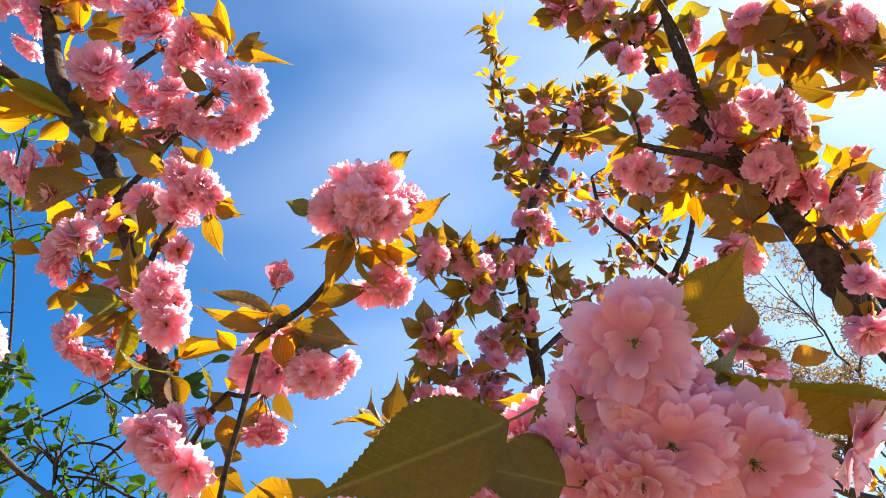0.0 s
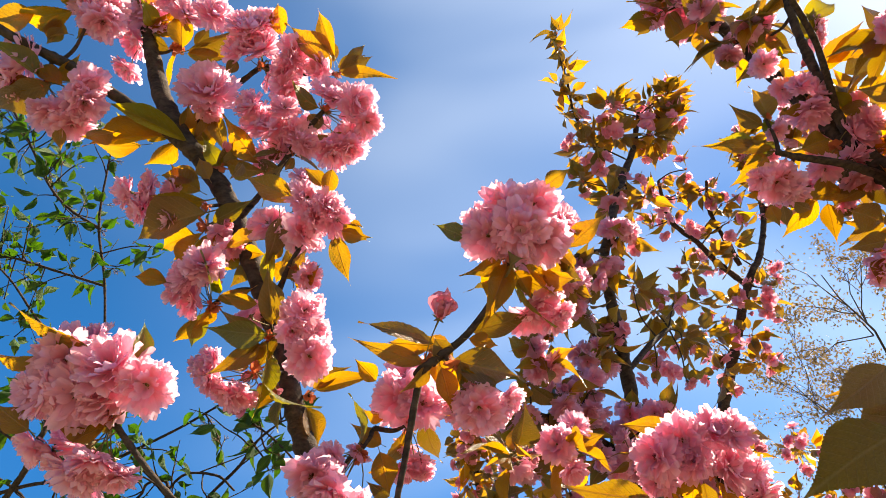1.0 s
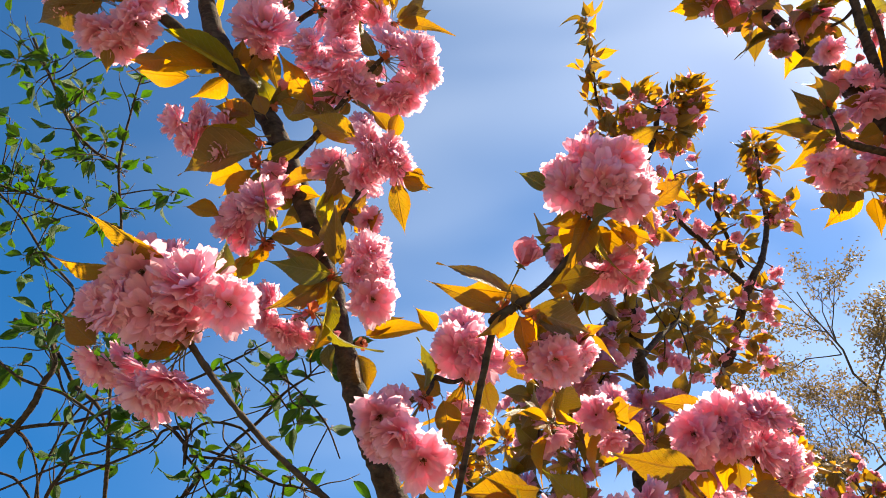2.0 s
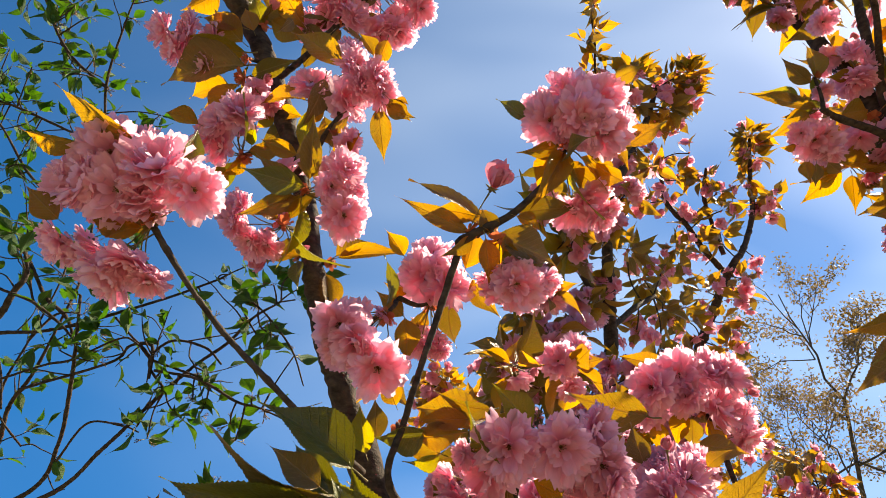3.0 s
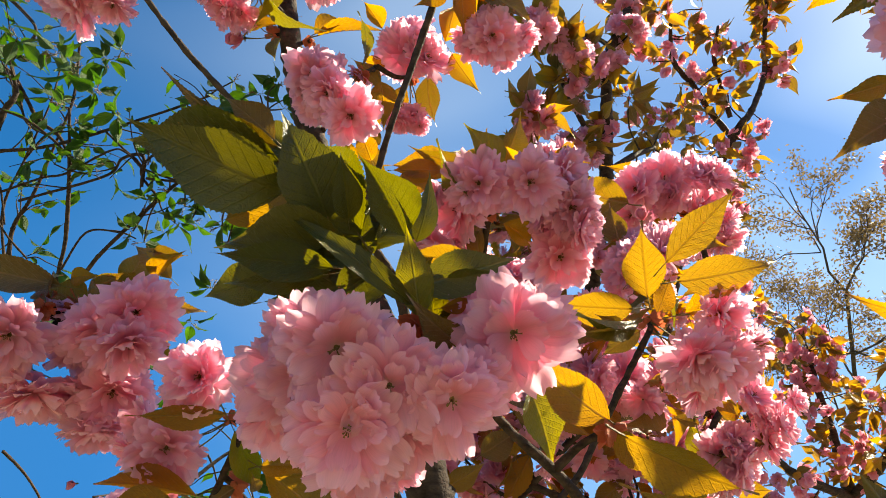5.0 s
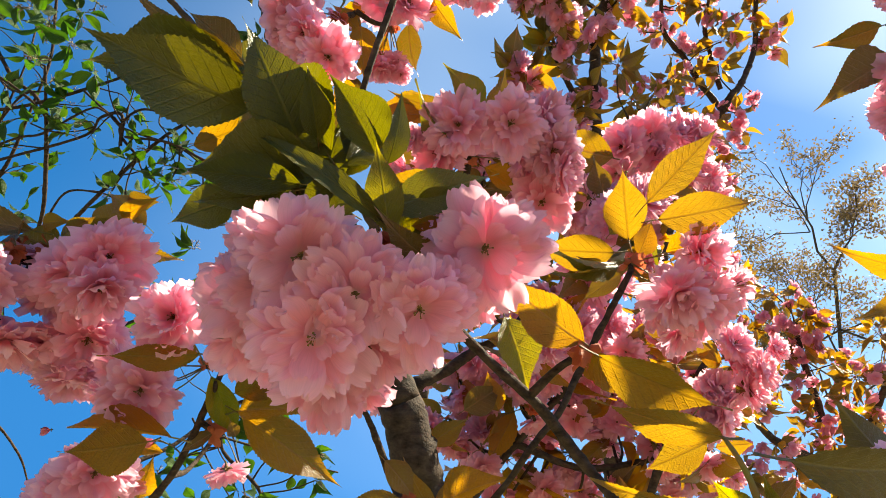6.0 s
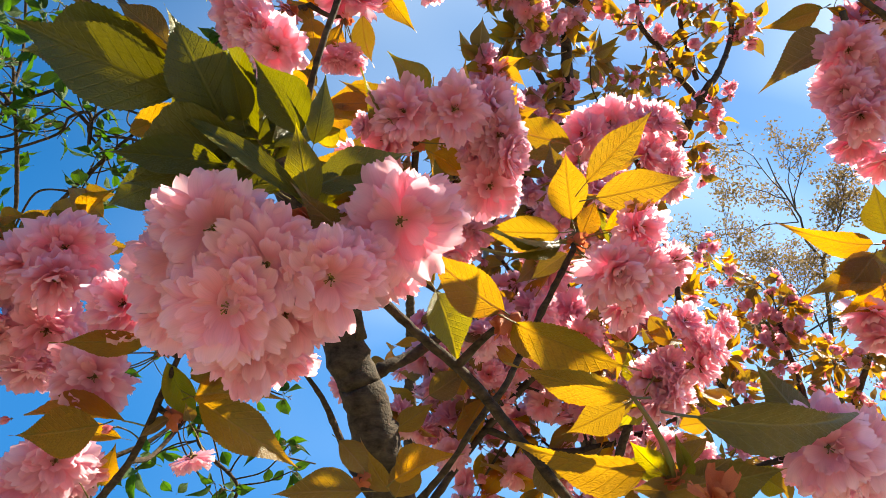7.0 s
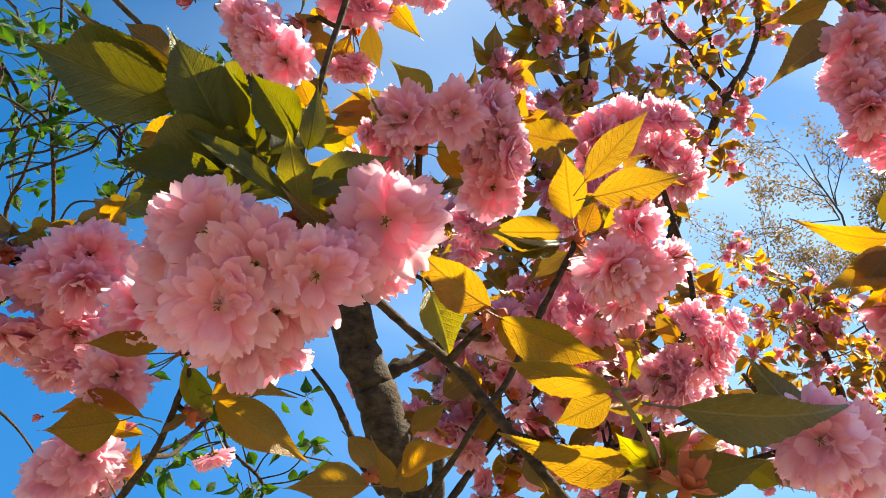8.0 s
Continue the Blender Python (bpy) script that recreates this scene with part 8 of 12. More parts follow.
spray(deep_bough, (0.069, 0.979, 1.964), 0.040, 5, 5, meshes=LIGHT_FLOWERS, kind="m")
spray(deep_bough, (0.009, 1.018, 1.907), 0.040, 5, 4, meshes=LIGHT_FLOWERS, kind="m")
spray(deep_bough, (-0.038, 1.026, 1.899), 0.032, 3, 4, meshes=LIGHT_FLOWERS, kind="m")
spray(deep_bough, (0.152, 0.992, 1.931), 0.040, 5, 5, meshes=LIGHT_FLOWERS, kind="m")
spray(deep_bough, (0.115, 1.141, 1.884), 0.045, 4, 6, meshes=LIGHT_FLOWERS, kind="m")
spray(deep_bough, (0.048, 1.053, 1.940), 0.034, 4, 5, meshes=LIGHT_FLOWERS, kind="m")
spray(deep_bough_b, (0.221, 1.002, 1.810), 0.038, 5, 6, meshes=LIGHT_FLOWERS, kind="m")
spray(deep_bough_b, (0.294, 1.059, 1.804), 0.036, 5, 5, meshes=LIGHT_FLOWERS, kind="m")
spray(deep_bough_b, (0.083, 1.086, 1.785), 0.040, 5, 6, meshes=LIGHT_FLOWERS, kind="m")
spray(deep_bough_b, (0.173, 1.041, 1.751), 0.038, 5, 5, meshes=LIGHT_FLOWERS, kind="m")
spray(deep_bough_b, (0.265, 0.943, 1.805), 0.028, 4, 5, meshes=LIGHT_FLOWERS, kind="m")
spray(deep_bough_b, (0.141, 1.115, 1.826), 0.042, 5, 6, meshes=LIGHT_FLOWERS, kind="m")
spray(deep_bough_b, (0.200, 1.072, 1.851), 0.037, 5, 5, meshes=LIGHT_FLOWERS, kind="m")
spray(deep_bough_b, (0.247, 1.042, 1.895), 0.037, 5, 5, meshes=LIGHT_FLOWERS, kind="m")
spray(deep_bough_b, (0.322, 1.059, 1.896), 0.038, 4, 6, meshes=LIGHT_FLOWERS, kind="m")
spray(deep_bough_b, (0.045, 1.106, 1.757), 0.036, 4, 5, meshes=LIGHT_FLOWERS, kind="m")
spray(deep_bough_b, (0.154, 1.150, 1.768), 0.038, 4, 6, meshes=LIGHT_FLOWERS, kind="m")
spray(deep_bough_b, (0.252, 1.083, 1.768), 0.036, 4, 5, meshes=LIGHT_FLOWERS, kind="m")
spray(deep_bough_b, (0.364, 1.113, 1.802), 0.038, 4, 6, meshes=LIGHT_FLOWERS, kind="m")
spray(deep_bough_b, (0.219, 1.051, 1.923), 0.034, 4, 5, meshes=LIGHT_FLOWERS, kind="m")
spray(deep_bough_b, (0.305, 1.077, 1.965), 0.036, 4, 5, meshes=LIGHT_FLOWERS, kind="m")
spray(deep_bough, (-0.038, 1.038, 1.938), 0.037, 3, 5, meshes=LIGHT_FLOWERS, kind="m")
spray(deep_bough, (0.001, 1.089, 1.888), 0.038, 4, 5, meshes=LIGHT_FLOWERS, kind="m")
spray(deep_bough, (0.049, 1.128, 1.817), 0.038, 4, 5, meshes=LIGHT_FLOWERS, kind="m")
spray(deep_bough, (-0.045, 1.086, 1.860), 0.033, 3, 5, meshes=LIGHT_FLOWERS, kind="m")
spray(deep_bough, (-0.086, 1.122, 1.940), 0.036, 2, 5, meshes=LIGHT_FLOWERS, kind="m")
spray(deep_bough, (-0.011, 1.118, 1.803), 0.033, 3, 5, meshes=LIGHT_FLOWERS, kind="m")
spray(deep_bough, (0.082, 1.098, 1.960), 0.040, 3, 6, meshes=LIGHT_FLOWERS, kind="m")
spray(deep_bough, (0.177, 1.061, 2.008), 0.036, 3, 6, meshes=LIGHT_FLOWERS, kind="m")
spray(deep_bough, (0.130, 1.082, 2.076), 0.042, 3, 6, meshes=LIGHT_FLOWERS, kind="m")
spray(deep_bough, (0.055, 1.089, 2.075), 0.038, 2, 6, meshes=LIGHT_FLOWERS, kind="m")
spray(middle_twig, (0.036, 0.797, 2.168), 0.034, 5, 6, meshes=LIGHT_FLOWERS, kind="m")
spray(middle_twig, (-0.040, 0.802, 2.165), 0.030, 4, 8, meshes=LIGHT_FLOWERS, kind="m")
spray(middle_twig, (0.084, 0.814, 1.967), 0.026, 5, 4, meshes=LIGHT_FLOWERS, kind="m")
spray(middle_twig, (0.116, 0.857, 1.903), 0.030, 6, 4, meshes=LIGHT_FLOWERS, kind="m")
spray(middle_twig, (0.055, 0.812, 1.884), 0.028, 6, 3, meshes=LIGHT_FLOWERS, kind="m")
spray(middle_twig, (0.007, 0.775, 1.852), 0.023, 5, 3, meshes=LIGHT_FLOWERS, kind="m")
spray(middle_twig, (-0.016, 0.805, 1.984), 0.026, 4, 4, meshes=LIGHT_FLOWERS, kind="m")
spray(middle_twig, (0.141, 0.813, 1.878), 0.028, 5, 6, meshes=LIGHT_FLOWERS, kind="m")
spray(middle_twig, (-0.113, 0.752, 1.978), 0.021, 4, 4, meshes=LIGHT_FLOWERS, kind="m")
blossom(far_left_twig, (-0.4549, 0.6628, 1.8246), 0.0599, (0.37, -0.79, -0.49), FLAT_FLOWERS)
blossom(far_left_twig, (-0.4725, 0.6950, 1.8075), 0.0549, (-0.11, 0.02, -0.99), MID_FLOWERS)
blossom(far_left_twig, (-0.4487, 0.7139, 1.7946), 0.0612, (0.32, 0.19, -0.93), MID_FLOWERS)
blossom(far_left_twig, (-0.4918, 0.6896, 1.8158), 0.0549, (-0.64, -0.08, -0.76), MID_FLOWERS)
blossom(far_left_twig, (-0.4601, 0.7231, 1.7812), 0.0510, (0.16, 0.20, -0.97), MID_FLOWERS)
blossom(far_left_twig, (-0.4992, 0.6737, 1.8407), 0.0499, (-0.65, -0.37, -0.66), MID_FLOWERS)
blossom(far_left_twig, (-0.5104, 0.7083, 1.8393), 0.0475, (-0.92, 0.15, -0.37), FLAT_FLOWERS)
stalks(far_left_twig, (-0.4421, 0.6680, 1.8535), [(-0.459, 0.671, 1.830), (-0.471, 0.695, 1.817), (-0.452, 0.712, 1.805), (-0.485, 0.690, 1.823), (-0.462, 0.721, 1.790), (-0.493, 0.677, 1.847), (-0.503, 0.707, 1.842)])

# a spray close to the path, on a shoot of the same tree
close_twig = bough(cherry, [(0.2525, 0.4164, 1.8450, 0.0033), (0.1915, 0.3576, 1.8657, 0.0027), (0.1578, 0.3226, 1.8822, 0.0024), (0.1366, 0.2908, 1.9022, 0.0018), (0.1201, 0.2755, 1.9118, 0.0013)], mat=TWIG, sides=9)
blossom(close_twig, (0.1191, 0.2521, 1.9249), 0.0493, (-0.36, -0.87, -0.33), NEAR_FLOWERS)
blossom(close_twig, (0.1085, 0.2744, 1.9126), 0.0463, (-0.68, -0.73, -0.11), NEAR_FLOWERS)
blossom(close_twig, (0.1319, 0.2759, 1.9107), 0.0425, (-0.31, -0.95, -0.01), NEAR_FLOWERS)
blossom(close_twig, (0.1300, 0.2745, 1.8871), 0.0520, (-0.34, -0.82, -0.46), NEAR_FLOWERS)
blossom(close_twig, (0.1611, 0.2749, 1.8786), 0.0510, (-0.22, -0.85, -0.49), NEAR_FLOWERS)
blossom(close_twig, (0.1490, 0.2825, 1.8989), 0.0454, (0.27, -0.75, -0.60), NEAR_FLOWERS)
blossom(close_twig, (0.1811, 0.2848, 1.8938), 0.0408, (0.79, -0.51, -0.32), NEAR_FLOWERS)
blossom(close_twig, (0.1880, 0.2905, 1.8792), 0.0481, (0.71, -0.35, -0.62), NEAR_FLOWERS)
blossom(close_twig, (0.2217, 0.2963, 1.8915), 0.0408, (0.83, -0.28, -0.48), NEAR_FLOWERS)
blossom(close_twig, (0.1160, 0.2820, 1.8754), 0.0370, (-0.58, -0.50, -0.65), NEAR_FLOWERS)
blossom(close_twig, (0.0668, 0.3044, 1.8852), 0.0306, (-0.92, -0.21, -0.32), NEAR_FLOWERS)
blossom(close_twig, (0.0828, 0.2939, 1.8962), 0.0280, (-0.89, -0.36, -0.26), NEAR_FLOWERS)
blossom(close_twig, (0.0954, 0.2943, 1.8816), 0.0344, (-0.88, -0.26, -0.41), NEAR_FLOWERS)
leaf(close_twig, (0.1395, 0.2517, 1.9249), (0.1681, 0.2226, 1.9520), 0.0229, (-0.31, -0.79, -0.52), "y")
leaf(close_twig, (0.2471, 0.2917, 1.9126), (0.1443, 0.2739, 1.9186), 0.0233, (0.03, -0.49, -0.87), "y")
leaf(close_twig, (0.0587, 0.2435, 1.8862), (-0.0103, 0.2461, 1.8620), 0.0341, (0.14, -0.86, -0.49), "k")
leaf(close_twig, (0.0836, 0.2828, 1.8757), (0.0412, 0.2660, 1.8803), 0.0257, (0.31, -0.88, -0.35), "k")
leaf(close_twig, (0.0881, 0.2976, 1.8890), (0.0502, 0.2919, 1.8963), 0.0218, (0.03, -0.85, -0.52), "k")
leaf(close_twig, (0.1120, 0.2823, 1.9047), (0.1002, 0.2917, 1.8950), 0.0101, (-0.30, -0.84, -0.45), "o")
leaf(close_twig, (0.0946, 0.2751, 1.9129), (0.1046, 0.2944, 1.8920), 0.0156, (0.27, -0.77, -0.58), "o")
stalks(close_twig, (0.1367, 0.2891, 1.9040), [(0.122, 0.260, 1.928), (0.114, 0.280, 1.914), (0.134, 0.283, 1.911), (0.133, 0.282, 1.891), (0.163, 0.283, 1.883), (0.147, 0.289, 1.904), (0.175, 0.289, 1.896), (0.182, 0.293, 1.885), (0.216, 0.298, 1.895), (0.120, 0.285, 1.880), (0.072, 0.306, 1.887), (0.087, 0.296, 1.897), (0.101, 0.296, 1.884)])

# the spray beside the path, on a bough from the neighbouring tree
side_cherry = tree("cherry_tree", (1.191, 1.178, 0), "double pink cherry tree whose thick bough reaches overhead", group="cherry trees")
SPARSE.add(side_cherry)
overhead_bough = bough(side_cherry, [(1.1907, 1.1779, -0.0200, 0.0594), (1.2959, 1.2784, 0.9796, 0.0489), (1.2373, 1.2316, 1.5832, 0.0402), (1.0947, 1.1086, 1.9158, 0.0333), (0.9319, 0.9665, 2.0776, 0.0280), (0.7968, 0.8481, 2.1438, 0.0245), (0.6570, 0.7253, 2.1912, 0.0211), (0.5853, 0.6649, 2.2579, 0.0193), (0.5408, 0.6243, 2.3319, 0.0171), (0.4931, 0.5863, 2.4032, 0.0147), (0.4575, 0.5655, 2.4557, 0.0127), (0.4168, 0.5527, 2.6024, 0.0115), (0.3903, 0.5441, 2.7148, 0.0100), (0.3494, 0.5265, 2.8520, 0.0090), (0.2803, 0.5080, 3.0201, 0.0066)], sides=18)
overhead_leader = bough(side_cherry, [(0.4498, 0.5599, 2.4620, 0.0086), (0.4276, 0.5262, 2.4986, 0.0064), (0.4063, 0.4867, 2.5561, 0.0065), (0.3923, 0.4519, 2.6084, 0.0058), (0.3907, 0.4148, 2.6773, 0.0060)], sides=10)
# unseen limb, added to carry sprays that shade the middle twig's blossoms
shade_limb = bough(side_cherry, [(0.7968, 0.8481, 2.1438, 0.0130), (0.8500, 0.9000, 2.4000, 0.0105), (0.8600, 0.9200, 2.6500, 0.0085), (0.8000, 0.9000, 2.9000, 0.0066), (0.7200, 0.8750, 2.9550, 0.0050), (0.6600, 0.8500, 2.9200, 0.0036)], sides=10)
bough(side_cherry, [(0.4276, 0.5262, 2.4986, 0.0057), (0.4130, 0.4874, 2.5259, 0.0049), (0.3911, 0.4439, 2.5584, 0.0042), (0.3466, 0.3912, 2.5867, 0.0041)], mat=TWIG, sides=9)
overhead_twig_b = bough(side_cherry, [(0.5410, 0.6216, 2.3347, 0.0054), (0.5532, 0.5884, 2.3114, 0.0045), (0.5453, 0.5448, 2.3289, 0.0038), (0.5575, 0.5189, 2.3415, 0.0031)], mat=TWIG, sides=9)
overhead_twig_c = bough(side_cherry, [(0.4855, 0.5808, 2.4093, 0.0070), (0.4139, 0.5509, 2.4140, 0.0054), (0.3525, 0.5421, 2.4252, 0.0048), (0.3184, 0.5302, 2.4243, 0.0034)], mat=TWIG, sides=9)
overhead_twig_d = bough(side_cherry, [(0.5094, 0.6068, 2.3661, 0.0055), (0.5044, 0.4870, 2.4212, 0.0058), (0.4922, 0.4308, 2.4376, 0.0050), (0.5230, 0.3926, 2.4483, 0.0036)], mat=TWIG, sides=9)
blossom(overhead_bough, (0.3317, 0.5585, 2.8667), 0.0713, (-0.64, 0.21, -0.74), FLAT_FLOWERS)
blossom(overhead_bough, (0.3572, 0.5760, 2.8546), 0.0648, (0.20, 0.41, -0.89), MID_FLOWERS)
blossom(overhead_bough, (0.2975, 0.5521, 2.8783), 0.0577, (-0.94, -0.10, -0.31), MID_FLOWERS)
blossom(overhead_bough, (0.3755, 0.5558, 2.8621), 0.0573, (0.69, 0.03, -0.73), MID_FLOWERS)
blossom(overhead_bough, (0.3490, 0.5507, 2.8737), 0.0644, (0.22, 0.29, -0.93), MID_FLOWERS)
blossom(overhead_bough, (0.3102, 0.5721, 2.8589), 0.0532, (-0.73, 0.28, -0.62), FLAT_FLOWERS)
blossom(overhead_bough, (0.3702, 0.5837, 2.8454), 0.0463, (0.37, 0.40, -0.84), MID_FLOWERS)
blossom(overhead_bough, (0.3590, 0.5832, 2.8822), 0.0615, (0.40, 0.88, -0.25), FLAT_FLOWERS)
blossom(overhead_bough, (0.3538, 0.5627, 2.8892), 0.0612, (0.30, 0.93, 0.23), MID_FLOWERS)
leaf(overhead_bough, (0.2872, 0.5644, 2.8571), (0.2568, 0.5883, 2.8503), 0.0220, (-0.39, -0.68, -0.62))
leaf(overhead_bough, (0.3043, 0.5465, 2.8759), (0.2777, 0.5379, 2.8985), 0.0202, (-0.65, 0.03, -0.76))
leaf(overhead_bough, (0.3926, 0.5842, 2.8329), (0.3828, 0.6352, 2.7758), 0.0348, (-0.72, -0.57, -0.39))
leaf(overhead_bough, (0.3875, 0.5805, 2.8370), (0.4279, 0.5665, 2.8680), 0.0254, (0.41, -0.51, -0.76))
leaf(overhead_bough, (0.3659, 0.5838, 2.8341), (0.3408, 0.5893, 2.8225), 0.0158, (0.05, -0.85, -0.52))
stalks(overhead_bough, (0.3469, 0.5471, 2.8739), [(0.340, 0.556, 2.876), (0.355, 0.571, 2.865), (0.307, 0.553, 2.882), (0.368, 0.555, 2.870), (0.346, 0.547, 2.885), (0.317, 0.569, 2.865), (0.367, 0.580, 2.852), (0.355, 0.573, 2.885), (0.351, 0.552, 2.887)])
blossom(overhead_leader, (0.3227, 0.4664, 2.5304), 0.0423, (-0.37, -0.40, -0.84), FLAT_FLOWERS)
blossom(overhead_leader, (0.4502, 0.4795, 2.6408), 0.0432, (0.88, -0.24, -0.40), FLAT_FLOWERS)
blossom(overhead_leader, (0.4517, 0.4941, 2.6280), 0.0376, (0.77, -0.06, -0.63), MID_FLOWERS)
blossom(overhead_leader, (0.4549, 0.5094, 2.6550), 0.0357, (0.96, 0.13, -0.26), MID_FLOWERS)
leaf(overhead_leader, (0.3819, 0.4824, 2.6346), (0.3550, 0.4701, 2.6520), 0.0193, (-0.58, 0.15, -0.80))
leaf(overhead_leader, (0.3942, 0.4945, 2.6213), (0.3739, 0.5205, 2.6131), 0.0190, (-0.01, -0.31, -0.95), "o")
leaf(overhead_leader, (0.4166, 0.4830, 2.6330), (0.4666, 0.4582, 2.6599), 0.0341, (-0.17, -0.86, -0.48), "o")
leaf(overhead_leader, (0.4261, 0.4712, 2.6453), (0.5007, 0.4518, 2.6822), 0.0347, (0.00, -0.88, -0.47), "o")
leaf(overhead_leader, (0.3808, 0.5002, 2.6156), (0.3230, 0.5344, 2.5873), 0.0325, (-0.00, -0.64, -0.77))
leaf(overhead_leader, (0.4581, 0.5133, 2.5994), (0.5594, 0.4637, 2.6327), 0.0369, (-0.09, -0.68, -0.73))
leaf(overhead_leader, (0.4487, 0.5250, 2.5871), (0.5351, 0.4661, 2.6638), 0.0346, (-0.32, -0.89, -0.32))
leaf(overhead_leader, (0.4834, 0.5255, 2.5856), (0.5506, 0.4993, 2.6084), 0.0382, (-0.20, -0.88, -0.43))
leaf(overhead_leader, (0.4181, 0.4592, 2.6583), (0.4004, 0.4256, 2.6923), 0.0250, (-0.62, -0.37, -0.69))
leaf(overhead_leader, (0.4336, 0.4892, 2.6259), (0.4539, 0.4537, 2.6744), 0.0259, (-0.56, -0.76, -0.33), "o")
stalks(overhead_leader, (0.3819, 0.4824, 2.6346), [(0.326, 0.469, 2.537), (0.443, 0.481, 2.644), (0.446, 0.494, 2.632), (0.449, 0.509, 2.657)])
blossom(overhead_leader, (0.3832, 0.5010, 2.5271), 0.0402, (-0.61, -0.79, 0.04), MID_FLOWERS)
blossom(overhead_leader, (0.4069, 0.5085, 2.5188), 0.0401, (0.35, -0.93, -0.09), MID_FLOWERS)
blossom(overhead_leader, (0.3997, 0.5292, 2.5076), 0.0636, (-0.21, 0.58, -0.79), MID_FLOWERS)
blossom(overhead_leader, (0.4146, 0.5349, 2.4992), 0.0546, (0.52, 0.36, -0.77), MID_FLOWERS)
blossom(overhead_leader, (0.3869, 0.5424, 2.4968), 0.0460, (-0.23, 0.46, -0.86), MID_FLOWERS)
blossom(overhead_leader, (0.3678, 0.5002, 2.5235), 0.0348, (-0.79, -0.59, -0.18), FLAT_FLOWERS)
blossom(overhead_leader, (0.3998, 0.5508, 2.5239), 0.0437, (0.22, 0.97, 0.04), MID_FLOWERS)
leaf(overhead_leader, (0.3874, 0.5201, 2.5063), (0.3542, 0.5334, 2.5050), 0.0200, (0.02, -0.04, -1.00))
leaf(overhead_leader, (0.4316, 0.5263, 2.4984), (0.4961, 0.5195, 2.4963), 0.0226, (-0.09, -0.62, -0.78))
leaf(overhead_leader, (0.4438, 0.5265, 2.4979), (0.4234, 0.5076, 2.5344), 0.0230, (-0.07, -0.87, -0.49), "o")
stalks(overhead_leader, (0.3956, 0.5174, 2.5089), [(0.388, 0.507, 2.527), (0.404, 0.515, 2.519), (0.402, 0.523, 2.517), (0.409, 0.531, 2.507), (0.389, 0.539, 2.504), (0.373, 0.504, 2.525), (0.398, 0.543, 2.524)])
blossom(overhead_twig_c, (0.3343, 0.5285, 2.4658), 0.0340, (0.29, 0.12, -0.95), FLAT_FLOWERS)
blossom(overhead_twig_c, (0.3315, 0.5570, 2.4523), 0.0259, (-0.01, 0.46, -0.89), MID_FLOWERS)
leaf(overhead_twig_c, (0.3245, 0.5198, 2.4791), (0.3121, 0.4788, 2.5160), 0.0317, (0.24, -0.69, -0.69))
leaf(overhead_twig_c, (0.3230, 0.5187, 2.4803), (0.3274, 0.5411, 2.4554), 0.0189, (-0.11, -0.73, -0.67), "o")
leaf(overhead_twig_c, (0.3187, 0.5241, 2.4747), (0.2724, 0.5072, 2.5049), 0.0235, (-0.46, -0.25, -0.85))
leaf(overhead_twig_c, (0.3171, 0.5263, 2.4578), (0.2283, 0.5447, 2.4246), 0.0218, (0.14, -0.65, -0.75))
leaf(overhead_twig_c, (0.3209, 0.5512, 2.4457), (0.2724, 0.5748, 2.4066), 0.0373, (0.25, -0.66, -0.71))
leaf(overhead_twig_c, (0.3058, 0.5402, 2.4579), (0.2574, 0.5413, 2.4774), 0.0241, (-0.28, -0.69, -0.66), "o")
leaf(overhead_twig_c, (0.3292, 0.5459, 2.4511), (0.2165, 0.5387, 2.4631), 0.0227, (-0.02, -0.75, -0.66))
leaf(overhead_twig_c, (0.3375, 0.5406, 2.4565), (0.2942, 0.5607, 2.4430), 0.0177, (-0.12, -0.72, -0.69), "o")
stalks(overhead_twig_c, (0.3230, 0.5187, 2.4803), [(0.333, 0.528, 2.472), (0.332, 0.555, 2.456)])
blossom(overhead_bough, (0.4468, 0.5447, 2.4693), 0.0605, (0.62, -0.78, -0.10), MID_FLOWERS)
blossom(overhead_bough, (0.4364, 0.5330, 2.4739), 0.0482, (0.12, -0.96, 0.27), MID_FLOWERS)
blossom(overhead_bough, (0.4636, 0.5283, 2.4772), 0.0429, (0.46, -0.87, -0.17), MID_FLOWERS)
blossom(overhead_bough, (0.4008, 0.5712, 2.4330), 0.0465, (-0.54, 0.14, -0.83), MID_FLOWERS)
blossom(overhead_bough, (0.4373, 0.5678, 2.4427), 0.0554, (0.20, 0.28, -0.94), MID_FLOWERS)
blossom(overhead_bough, (0.4393, 0.5811, 2.4190), 0.0464, (0.17, 0.20, -0.97), MID_FLOWERS)
blossom(overhead_bough, (0.4241, 0.5628, 2.4514), 0.0435, (0.21, 0.47, -0.86), FLAT_FLOWERS)
blossom(overhead_bough, (0.4679, 0.5533, 2.4921), 0.0408, (0.86, -0.49, 0.13), MID_FLOWERS)
blossom(overhead_bough, (0.4489, 0.5799, 2.4667), 0.0526, (0.63, 0.71, -0.32), MID_FLOWERS)
leaf(overhead_bough, (0.3727, 0.5537, 2.4561), (0.4312, 0.5488, 2.4752), 0.0346, (0.16, -0.73, -0.67))
leaf(overhead_bough, (0.3779, 0.5994, 2.4072), (0.4544, 0.5951, 2.4205), 0.0407, (-0.01, -0.96, -0.27))
leaf(overhead_bough, (0.3881, 0.5639, 2.4449), (0.3477, 0.5828, 2.4431), 0.0250, (-0.39, -0.86, -0.32))
leaf(overhead_bough, (0.4286, 0.5590, 2.4489), (0.4213, 0.6008, 2.4037), 0.0342, (-0.80, -0.50, -0.33), "o")
